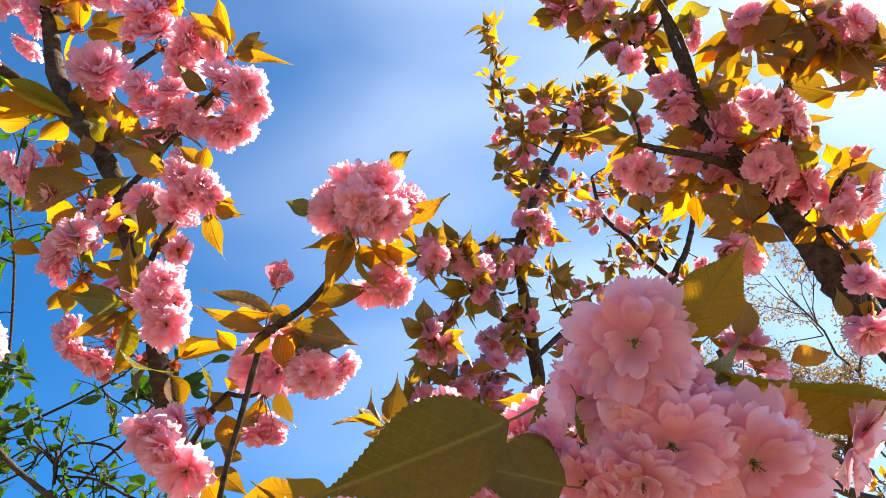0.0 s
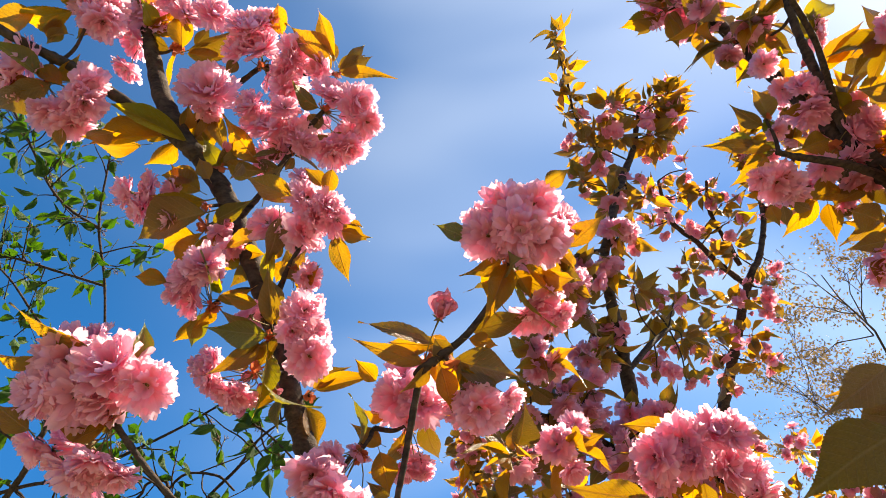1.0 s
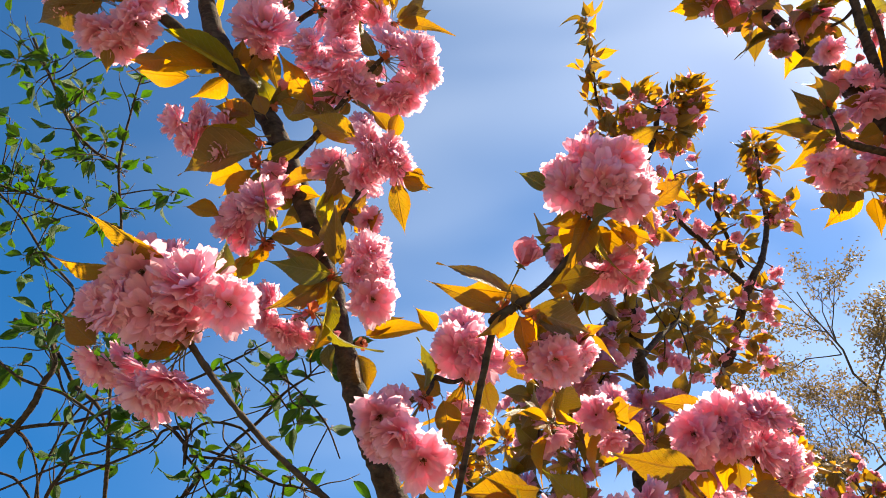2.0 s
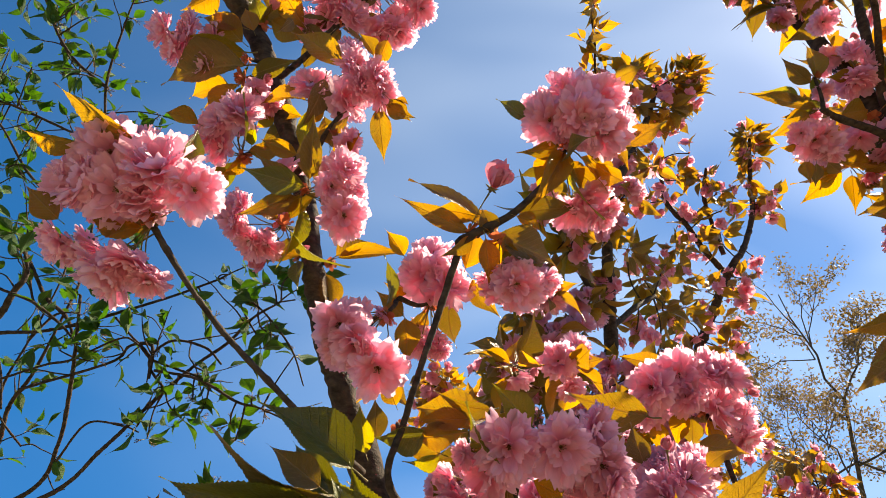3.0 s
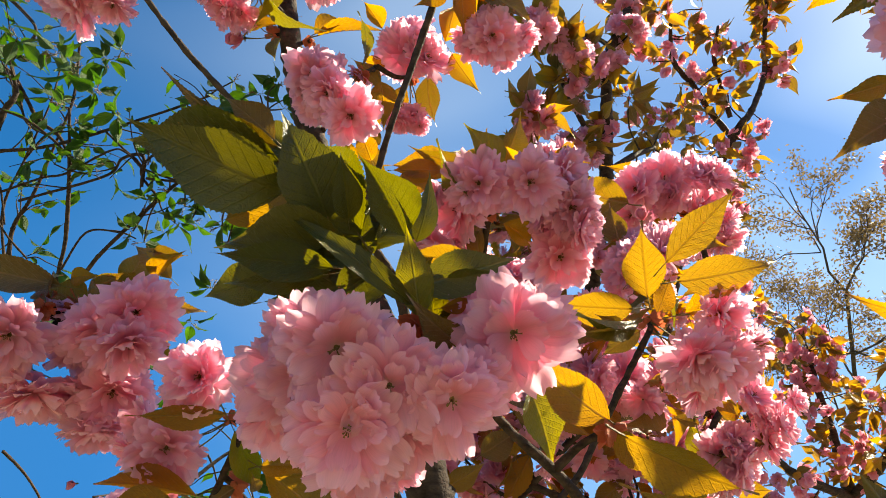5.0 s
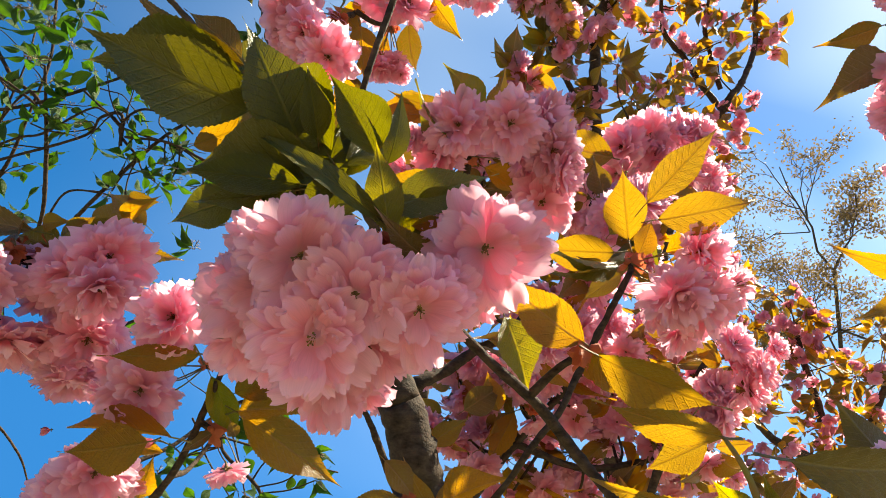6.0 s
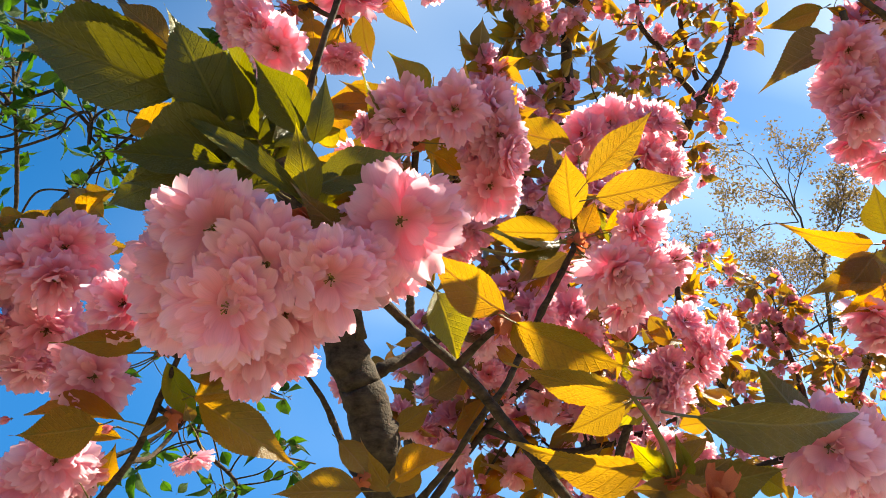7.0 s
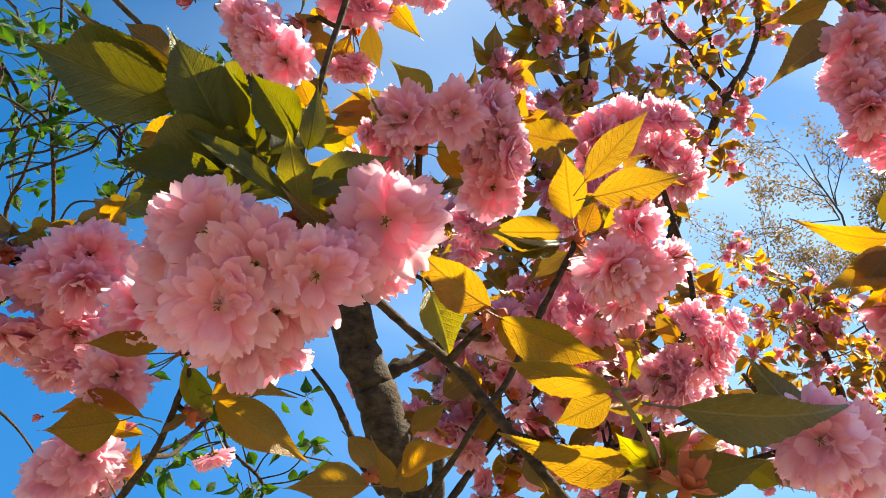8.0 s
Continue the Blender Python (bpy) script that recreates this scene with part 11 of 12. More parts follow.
spray(overhead_bough, (0.494, 0.627, 2.389), 0.037, 3, 16, meshes=LIGHT_FLOWERS, kind="m", leaf_size=0.07)
spray(overhead_twig_d, (0.544, 0.398, 2.457), 0.031, 6, 14, meshes=LIGHT_FLOWERS, kind="m", leaf_size=0.07)
spray(overhead_twig_d, (0.584, 0.427, 2.424), 0.031, 5, 14, meshes=LIGHT_FLOWERS, kind="m", leaf_size=0.07)
spray(overhead_twig_d, (0.503, 0.378, 2.479), 0.031, 3, 16, meshes=LIGHT_FLOWERS, kind="m", leaf_size=0.07)
spray(overhead_twig_d, (0.472, 0.426, 2.517), 0.034, 3, 16, meshes=LIGHT_FLOWERS, kind="m", leaf_size=0.07)
# added tufts up the sun's path: they only block sun from the middle cluster
for place in ((0.700, 0.865, 2.935), (0.735, 0.880, 2.985), (0.770, 0.893, 2.955), (0.675, 0.852, 2.905), (0.715, 0.905, 2.925)):
    spray(shade_limb, place, 0.042, 5, 12, meshes=LIGHT_FLOWERS, kind="m", leaf_size=0.07)

# the green-leaved tree
green_tree = tree("fruit_tree", (-1.393, 1.518, 0), "bushy tree with small bright green leaves and thin dark twigs", group="")
green_trunk = bough(green_tree, [(-1.3934, 1.5179, -0.0200, 0.0500), (-1.3897, 1.7316, 0.7410, 0.0377), (-1.3274, 1.7533, 1.2485, 0.0275), (-1.2389, 1.6684, 1.5715, 0.0193), (-1.1499, 1.5450, 1.7654, 0.0132), (-1.0798, 1.4343, 1.8716, 0.0091), (-0.9762, 1.2643, 2.0068, 0.0066), (-0.8364, 1.1391, 2.1051, 0.0043), (-0.8091, 1.0763, 2.1723, 0.0032), (-0.7756, 1.0371, 2.2130, 0.0027), (-0.7488, 0.9917, 2.2908, 0.0022), (-0.7381, 0.9660, 2.3630, 0.0023), (-0.7453, 0.9386, 2.4381, 0.0023), (-0.7470, 0.8538, 2.5612, 0.0024), (-0.7577, 0.7837, 2.6537, 0.0024), (-0.7412, 0.7202, 2.7373, 0.0018), (-0.7300, 0.6867, 2.7882, 0.0012)], name="trunk", mat=TWIG, sides=8)
green_limb = bough(green_tree, [(-0.9762, 1.2643, 2.0068, 0.0049), (-0.6864, 1.0609, 2.0321, 0.0034), (-0.5807, 0.9521, 2.0701, 0.0027), (-0.5258, 0.9209, 2.1304, 0.0028), (-0.4820, 0.9018, 2.1782, 0.0024), (-0.4427, 0.8923, 2.2157, 0.0024), (-0.4044, 0.8471, 2.2330, 0.0019), (-0.3648, 0.8192, 2.2461, 0.0014)], mat=TWIG, sides=8)
green_limb_b = bough(green_tree, [(-0.9762, 1.2643, 2.0068, 0.0044), (-0.7404, 1.1137, 2.0522, 0.0036), (-0.6862, 1.0372, 2.1028, 0.0030), (-0.6695, 0.9647, 2.1664, 0.0030), (-0.6620, 0.9162, 2.2043, 0.0024), (-0.6671, 0.8758, 2.2639, 0.0020)], mat=TWIG, sides=8)
green_limb_c = bough(green_tree, [(-0.9838, 1.0305, 2.2344, 0.0038), (-0.8314, 0.9740, 2.2415, 0.0031), (-0.7337, 0.9440, 2.2381, 0.0025), (-0.6590, 0.9245, 2.2545, 0.0025), (-0.5517, 0.8914, 2.2836, 0.0020), (-0.4753, 0.8784, 2.3224, 0.0016)], mat=TWIG, sides=8)
green_limb_d = bough(green_tree, [(-0.9771, 1.0904, 2.1681, 0.0059), (-0.8322, 0.9670, 2.2492, 0.0052), (-0.7974, 0.9260, 2.2919, 0.0047), (-0.7860, 0.9127, 2.3206, 0.0037), (-0.8042, 0.8943, 2.3719, 0.0027), (-0.7983, 0.8946, 2.4455, 0.0023), (-0.8822, 0.8919, 2.5285, 0.0024), (-0.9474, 0.8702, 2.6014, 0.0018), (-1.0063, 0.8531, 2.6539, 0.0019)], sides=8)
green_twig = bough(green_tree, [(-0.7549, 0.7902, 2.6464, 0.0032), (-0.8188, 0.7710, 2.6867, 0.0024), (-0.8638, 0.7461, 2.7320, 0.0024), (-0.9072, 0.7116, 2.8026, 0.0026), (-0.9578, 0.6688, 2.8828, 0.0026)], mat=TWIG, sides=6)
green_twig_b = bough(green_tree, [(-0.5358, 0.9009, 2.1531, 0.0026), (-0.5433, 0.8882, 2.1973, 0.0026), (-0.5836, 0.9096, 2.2062, 0.0020), (-0.6147, 0.9379, 2.1922, 0.0020), (-0.7332, 0.9605, 2.1485, 0.0020)], mat=TWIG, sides=6)
green_twig_c = bough(green_tree, [(-0.5115, 0.9093, 2.1422, 0.0019), (-0.5415, 0.8949, 2.1749, 0.0019), (-0.5163, 0.8806, 2.2038, 0.0019), (-0.4714, 0.8911, 2.2040, 0.0019), (-0.4428, 0.8958, 2.1821, 0.0014)], mat=TWIG, sides=6)
green_twig_d = bough(green_tree, [(-0.8989, 0.9285, 2.4150, 0.0031), (-0.8208, 0.9237, 2.3705, 0.0030), (-0.7671, 0.9517, 2.3063, 0.0030), (-0.7124, 0.9452, 2.2651, 0.0028), (-0.6703, 0.9405, 2.2079, 0.0020)], mat=TWIG, sides=6)
green_twig_e = bough(green_tree, [(-0.5289, 0.8925, 2.1619, 0.0019), (-0.4601, 0.8757, 2.1458, 0.0019), (-0.4004, 0.8718, 2.1164, 0.0018), (-0.3705, 0.8742, 2.1116, 0.0012), (-0.3175, 0.8847, 2.0966, 0.0012)], mat=TWIG, sides=6)
green_twig_f = bough(green_tree, [(-0.7470, 0.8538, 2.5612, 0.0024), (-0.8448, 0.8417, 2.5960, 0.0024), (-0.9301, 0.8412, 2.6321, 0.0024), (-1.0070, 0.8462, 2.6615, 0.0016)], mat=TWIG, sides=6)
fine_twig = bough(green_tree, [(-0.7870, 1.0765, 2.0911, 0.0022), (-0.7959, 1.0208, 2.1687, 0.0022), (-0.7662, 0.9721, 2.2346, 0.0018), (-0.7438, 0.9332, 2.3214, 0.0015), (-0.7488, 0.9208, 2.3900, 0.0015)], mat=TWIG, sides=6)
fine_twig_b = bough(green_tree, [(-0.8925, 0.9042, 2.3351, 0.0022), (-0.8219, 0.9093, 2.2902, 0.0022), (-0.7455, 0.9127, 2.2644, 0.0022), (-0.6795, 0.9286, 2.2220, 0.0018), (-0.6684, 0.9383, 2.1909, 0.0014)], mat=TWIG, sides=6)
fine_twig_c = bough(green_tree, [(-0.8559, 1.0022, 2.1463, 0.0018), (-0.7982, 0.9783, 2.1593, 0.0018), (-0.7085, 0.9457, 2.1826, 0.0018), (-0.6717, 0.9385, 2.1908, 0.0018), (-0.5979, 0.8978, 2.2091, 0.0014), (-0.5698, 0.8894, 2.2022, 0.0014), (-0.5409, 0.8929, 2.1788, 0.0014)], mat=TWIG, sides=6)
fine_twig_d = bough(green_tree, [(-0.5409, 0.8929, 2.1788, 0.0016), (-0.5136, 0.8964, 2.1725, 0.0016), (-0.4547, 0.8948, 2.1546, 0.0014), (-0.4271, 0.9039, 2.1406, 0.0009)], mat=TWIG, sides=6)
fine_twig_e = bough(green_tree, [(-0.6157, 0.8976, 2.2445, 0.0018), (-0.5791, 0.8942, 2.2131, 0.0016), (-0.5411, 0.8915, 2.1808, 0.0014), (-0.5368, 0.9028, 2.1478, 0.0009)], mat=TWIG, sides=6)
fine_twig_f = bough(green_tree, [(-0.4155, 0.8322, 2.2563, 0.0016), (-0.3831, 0.8459, 2.2357, 0.0014), (-0.3445, 0.8702, 2.2001, 0.0014), (-0.3227, 0.8979, 2.1606, 0.0009)], mat=TWIG, sides=6)
fine_twig_g = bough(green_tree, [(-0.8483, 0.9898, 2.1802, 0.0018), (-0.8121, 0.9978, 2.1672, 0.0018), (-0.7737, 1.0263, 2.1257, 0.0015), (-0.7408, 1.0449, 2.0983, 0.0015)], mat=TWIG, sides=6)
fine_twig_h = bough(green_tree, [(-0.9021, 0.9732, 2.2742, 0.0022), (-0.8260, 0.9763, 2.2318, 0.0022), (-0.7961, 0.9898, 2.1946, 0.0018), (-0.7850, 1.0255, 2.1445, 0.0015)], mat=TWIG, sides=6)
fine_twig_i = bough(green_tree, [(-0.6701, 1.0231, 2.0736, 0.0018), (-0.6249, 0.9702, 2.1104, 0.0016), (-0.5657, 0.9488, 2.1028, 0.0014), (-0.5425, 0.9521, 2.0970, 0.0009)], mat=TWIG, sides=6)
fine_twig_j = bough(green_tree, [(-0.7662, 0.9721, 2.2346, 0.0015), (-0.7347, 0.9470, 2.2677, 0.0015), (-0.6994, 0.9406, 2.2748, 0.0011)], mat=TWIG, sides=6)
fine_twig_k = bough(green_tree, [(-0.8182, 0.9362, 2.3723, 0.0023), (-0.7833, 0.9497, 2.3007, 0.0019), (-0.7484, 0.9452, 2.2709, 0.0015)], mat=TWIG, sides=6)
green_twig_g = bough(green_tree, [(-0.3536, 1.1255, 1.8726, 0.0027), (-0.3744, 1.1627, 1.8138, 0.0027), (-0.3107, 1.1922, 1.7571, 0.0027), (-0.3405, 1.2258, 1.7054, 0.0027)], mat=TWIG, sides=6)
spray(green_trunk, (-0.760, 0.791, 2.646), 0.030, 0, 5, kind="g", leaf_size=0.036)
spray(green_trunk, (-0.748, 0.759, 2.680), 0.025, 0, 4, kind="g", leaf_size=0.036)
spray(green_trunk, (-0.729, 0.709, 2.749), 0.025, 0, 4, kind="g", leaf_size=0.036)
spray(green_trunk, (-0.722, 0.686, 2.788), 0.036, 0, 5, kind="g", leaf_size=0.036)
spray(green_trunk, (-0.767, 0.809, 2.612), 0.030, 0, 5, kind="g", leaf_size=0.036)
spray(green_trunk, (-0.676, 0.821, 2.592), 0.030, 0, 5, kind="g", leaf_size=0.036)
spray(green_trunk, (-0.653, 0.806, 2.608), 0.025, 0, 4, kind="g", leaf_size=0.036)
spray(green_trunk, (-0.729, 0.832, 2.584), 0.030, 0, 4, kind="g", leaf_size=0.036)
spray(green_trunk, (-0.754, 0.675, 2.803), 0.031, 0, 4, kind="g", leaf_size=0.036)
spray(green_trunk, (-0.747, 0.957, 2.403), 0.029, 0, 3, kind="g", leaf_size=0.036)
spray(green_twig, (-0.837, 0.709, 2.770), 0.031, 0, 6, kind="g", leaf_size=0.036)
spray(green_twig, (-0.870, 0.740, 2.739), 0.031, 0, 6, kind="g", leaf_size=0.036)
spray(green_twig, (-0.810, 0.721, 2.756), 0.025, 0, 4, kind="g", leaf_size=0.036)
spray(green_twig, (-0.938, 0.714, 2.802), 0.036, 0, 7, kind="g", leaf_size=0.036)
spray(green_twig, (-0.972, 0.689, 2.832), 0.036, 0, 7, kind="g", leaf_size=0.036)
spray(green_twig, (-0.910, 0.684, 2.833), 0.031, 0, 5, kind="g", leaf_size=0.036)
spray(green_twig, (-0.789, 0.762, 2.695), 0.025, 0, 4, kind="g", leaf_size=0.036)
spray(green_twig, (-0.817, 0.785, 2.672), 0.025, 0, 4, kind="g", leaf_size=0.036)
spray(green_twig, (-0.869, 0.680, 2.834), 0.031, 0, 5, kind="g", leaf_size=0.036)
spray(green_twig, (-0.797, 0.667, 2.844), 0.031, 0, 5, kind="g", leaf_size=0.036)
spray(green_twig_f, (-0.905, 0.791, 2.686), 0.031, 0, 6, kind="g", leaf_size=0.036)
spray(green_twig_f, (-0.921, 0.834, 2.640), 0.031, 0, 6, kind="g", leaf_size=0.036)
spray(green_twig_f, (-0.953, 0.822, 2.654), 0.031, 0, 6, kind="g", leaf_size=0.036)
spray(green_twig_f, (-0.955, 0.780, 2.716), 0.031, 0, 6, kind="g", leaf_size=0.036)
spray(green_twig_f, (-0.985, 0.760, 2.754), 0.031, 0, 6, kind="g", leaf_size=0.036)
spray(green_twig_f, (-0.876, 0.831, 2.610), 0.025, 0, 4, kind="g", leaf_size=0.036)
spray(green_twig_f, (-0.965, 0.892, 2.578), 0.031, 0, 5, kind="g", leaf_size=0.036)
spray(green_twig_f, (-0.916, 0.854, 2.602), 0.025, 0, 4, kind="g", leaf_size=0.036)
spray(green_limb_d, (-0.845, 0.898, 2.371), 0.027, 0, 5, kind="g", leaf_size=0.036)
spray(green_limb_d, (-0.838, 0.894, 2.404), 0.023, 0, 4, kind="g", leaf_size=0.036)
spray(green_limb_d, (-0.789, 0.901, 2.379), 0.025, 0, 4, kind="g", leaf_size=0.036)
spray(green_limb_d, (-0.801, 0.910, 2.339), 0.025, 0, 5, kind="g", leaf_size=0.036)
spray(green_limb_d, (-0.911, 0.900, 2.492), 0.029, 0, 5, kind="g", leaf_size=0.036)
spray(green_limb_d, (-0.905, 0.887, 2.521), 0.025, 0, 4, kind="g", leaf_size=0.036)
spray(green_limb_d, (-0.875, 0.865, 2.558), 0.025, 0, 3, kind="g", leaf_size=0.036)
spray(green_limb_d, (-0.852, 0.926, 2.325), 0.027, 0, 4, kind="g", leaf_size=0.036)
spray(green_limb, (-0.436, 0.840, 2.273), 0.026, 0, 7, kind="g", leaf_size=0.036)
spray(green_limb, (-0.407, 0.845, 2.265), 0.024, 0, 6, kind="g", leaf_size=0.036)
spray(green_limb, (-0.382, 0.821, 2.275), 0.022, 0, 5, kind="g", leaf_size=0.036)
spray(green_limb, (-0.360, 0.809, 2.287), 0.020, 0, 5, kind="g", leaf_size=0.036)
spray(green_limb, (-0.347, 0.824, 2.255), 0.020, 0, 5, kind="g", leaf_size=0.036)
spray(green_limb, (-0.408, 0.850, 2.230), 0.022, 0, 5, kind="g", leaf_size=0.036)
spray(green_limb, (-0.387, 0.866, 2.196), 0.022, 0, 5, kind="g", leaf_size=0.036)
spray(green_limb, (-0.381, 0.850, 2.214), 0.016, 0, 3, kind="g", leaf_size=0.036)
spray(green_limb, (-0.448, 0.880, 2.141), 0.014, 0, 2, kind="g", leaf_size=0.036)
spray(green_limb_c, (-0.501, 0.887, 2.285), 0.021, 0, 4, kind="g", leaf_size=0.036)
spray(green_limb_c, (-0.461, 0.858, 2.314), 0.021, 0, 4, kind="g", leaf_size=0.036)
spray(green_limb_c, (-0.611, 0.896, 2.282), 0.021, 0, 3, kind="g", leaf_size=0.036)
spray(green_limb_c, (-0.651, 0.923, 2.256), 0.017, 0, 2, kind="g", leaf_size=0.036)
spray(green_limb_c, (-0.437, 0.847, 2.324), 0.021, 0, 4, kind="g", leaf_size=0.036)
spray(green_limb_c, (-0.744, 0.930, 2.254), 0.017, 0, 2, kind="g", leaf_size=0.036)
spray(green_limb_c, (-0.475, 0.890, 2.250), 0.021, 0, 3, kind="g", leaf_size=0.036)
spray(green_limb_b, (-0.632, 0.928, 2.204), 0.021, 0, 4, kind="g", leaf_size=0.036)
spray(green_limb_b, (-0.690, 0.933, 2.202), 0.023, 0, 4, kind="g", leaf_size=0.036)
spray(green_limb_b, (-0.652, 0.915, 2.205), 0.018, 0, 3, kind="g", leaf_size=0.036)
spray(green_limb_b, (-0.679, 0.877, 2.264), 0.018, 0, 3, kind="g", leaf_size=0.036)
spray(green_limb_b, (-0.634, 0.930, 2.187), 0.016, 0, 2, kind="g", leaf_size=0.036)
spray(green_twig_c, (-0.531, 0.887, 2.198), 0.017, 0, 3, kind="g", leaf_size=0.036)
spray(green_twig_c, (-0.527, 0.913, 2.139), 0.022, 0, 5, kind="g", leaf_size=0.036)
spray(green_twig_c, (-0.514, 0.889, 2.165), 0.017, 0, 4, kind="g", leaf_size=0.036)
spray(green_twig_c, (-0.479, 0.913, 2.106), 0.021, 0, 5, kind="g", leaf_size=0.036)
spray(green_twig_c, (-0.538, 0.928, 2.094), 0.021, 0, 4, kind="g", leaf_size=0.036)
spray(green_twig_c, (-0.522, 0.937, 2.083), 0.018, 0, 4, kind="g", leaf_size=0.036)
spray(green_twig_e, (-0.465, 0.897, 2.123), 0.021, 0, 5, kind="g", leaf_size=0.036)
spray(green_twig_e, (-0.493, 0.893, 2.144), 0.019, 0, 4, kind="g", leaf_size=0.036)
spray(green_twig_e, (-0.453, 0.901, 2.103), 0.019, 0, 4, kind="g", leaf_size=0.036)
spray(green_twig_e, (-0.406, 0.892, 2.094), 0.018, 0, 4, kind="g", leaf_size=0.036)
spray(green_twig_e, (-0.363, 0.874, 2.112), 0.021, 0, 4, kind="g", leaf_size=0.036)
spray(green_twig_e, (-0.379, 0.865, 2.122), 0.016, 0, 3, kind="g", leaf_size=0.036)
spray(green_twig_e, (-0.343, 0.886, 2.201), 0.018, 0, 3, kind="g", leaf_size=0.036)
spray(green_twig_e, (-0.397, 0.906, 2.078), 0.018, 0, 4, kind="g", leaf_size=0.036)
spray(green_limb_d, (-0.605, 0.774, 2.234), 0.026, 0, 9, kind="g", leaf_size=0.036)
spray(green_limb_d, (-0.565, 0.761, 2.251), 0.023, 0, 8, kind="g", leaf_size=0.036)
spray(green_limb_d, (-0.566, 0.770, 2.203), 0.022, 0, 7, kind="g", leaf_size=0.036)
spray(green_limb_d, (-0.676, 0.791, 2.301), 0.026, 0, 7, kind="g", leaf_size=0.036)
spray(green_limb_d, (-0.737, 0.811, 2.328), 0.027, 0, 6, kind="g", leaf_size=0.036)
spray(green_limb_d, (-0.779, 0.834, 2.332), 0.025, 0, 6, kind="g", leaf_size=0.036)
spray(green_limb_d, (-0.641, 0.777, 2.266), 0.022, 0, 6, kind="g", leaf_size=0.036)
spray(green_limb_d, (-0.547, 0.753, 2.261), 0.019, 0, 5, kind="g", leaf_size=0.036)
spray(green_limb_d, (-0.617, 0.799, 2.199), 0.019, 0, 4, kind="g", leaf_size=0.036)
spray(green_twig_g, (-0.622, 0.884, 2.209), 0.024, 0, 6, kind="g", leaf_size=0.036)
spray(green_twig_g, (-0.502, 0.940, 2.101), 0.020, 0, 4, kind="g", leaf_size=0.036)
spray(green_twig_g, (-0.425, 0.972, 2.038), 0.022, 0, 5, kind="g", leaf_size=0.036)
spray(green_twig_g, (-0.444, 0.926, 2.137), 0.021, 0, 4, kind="g", leaf_size=0.036)
spray(green_twig_g, (-0.252, 1.116, 1.875), 0.019, 0, 4, kind="g", leaf_size=0.036)
spray(green_twig_g, (-0.239, 1.155, 1.810), 0.022, 0, 6, kind="g", leaf_size=0.036)
spray(green_twig_g, (-0.232, 1.174, 1.777), 0.020, 0, 5, kind="g", leaf_size=0.036)
spray(green_twig_g, (-0.289, 1.159, 1.809), 0.021, 0, 4, kind="g", leaf_size=0.036)
spray(green_twig_g, (-0.343, 1.142, 1.844), 0.021, 0, 4, kind="g", leaf_size=0.036)
spray(green_twig_g, (-0.319, 1.197, 1.750), 0.022, 0, 4, kind="g", leaf_size=0.036)
spray(green_twig_g, (-0.432, 1.177, 1.798), 0.022, 0, 4, kind="g", leaf_size=0.036)
spray(green_twig_g, (-0.465, 1.193, 1.775), 0.022, 0, 4, kind="g", leaf_size=0.036)
spray(green_twig_g, (-0.467, 1.048, 2.016), 0.024, 0, 5, kind="g", leaf_size=0.036)
spray(green_twig_g, (-0.513, 1.087, 1.956), 0.024, 0, 5, kind="g", leaf_size=0.036)
spray(green_twig_g, (-0.557, 1.074, 1.984), 0.024, 0, 4, kind="g", leaf_size=0.036)
spray(green_twig_g, (-0.585, 0.860, 2.244), 0.022, 0, 5, kind="g", leaf_size=0.036)
spray(green_twig_g, (-0.648, 0.874, 2.229), 0.022, 0, 4, kind="g", leaf_size=0.036)
shoots(green_trunk, 12, 1)
shoots(green_trunk, 5, 41, reach=(0.05, 0.12), leaves=(1, 3))
shoots(green_limb, 4, 2)
shoots(green_limb, 2, 42, reach=(0.05, 0.12), leaves=(1, 3))
shoots(green_limb_b, 2, 3)
shoots(green_limb_b, 1, 43, reach=(0.05, 0.12), leaves=(1, 3))
shoots(green_limb_c, 3, 4)
shoots(green_limb_c, 2, 44, reach=(0.05, 0.12), leaves=(1, 3))
shoots(green_limb_d, 7, 5)
shoots(green_limb_d, 3, 45, reach=(0.05, 0.12), leaves=(1, 3))
shoots(green_twig, 10, 6)
shoots(green_twig, 4, 46, reach=(0.05, 0.12), leaves=(1, 3))
shoots(green_twig_c, 2, 7)
shoots(green_twig_c, 1, 47, reach=(0.05, 0.12), leaves=(1, 3))
shoots(green_twig_d, 2, 8)
shoots(green_twig_d, 1, 48, reach=(0.05, 0.12), leaves=(1, 3))
shoots(green_twig_e, 2, 9)
shoots(green_twig_e, 1, 49, reach=(0.05, 0.12), leaves=(1, 3))
shoots(green_twig_f, 8, 10)
shoots(green_twig_f, 3, 50, reach=(0.05, 0.12), leaves=(1, 3))
shoots(green_twig_g, 4, 11)
shoots(green_twig_g, 2, 51, reach=(0.05, 0.12), leaves=(1, 3))
shoots(green_twig_b, 3, 12)
shoots(green_twig_b, 2, 52, reach=(0.05, 0.12), leaves=(1, 3))
shoots(green_twig, 10, 70, leaves=(3, 6))
shoots(green_twig_f, 10, 71, leaves=(3, 6))
shoots(green_trunk, 6, 72, leaves=(3, 6))
shoots(fine_twig, 1, 80, reach=(0.03, 0.07))
shoots(fine_twig_b, 1, 81, reach=(0.03, 0.07))
shoots(fine_twig_c, 1, 82, reach=(0.03, 0.07))
shoots(fine_twig_d, 1, 83, reach=(0.03, 0.07))
shoots(fine_twig_e, 1, 84, reach=(0.03, 0.07))
shoots(fine_twig_f, 1, 85, reach=(0.03, 0.07))
shoots(fine_twig_g, 1, 86, reach=(0.03, 0.07))
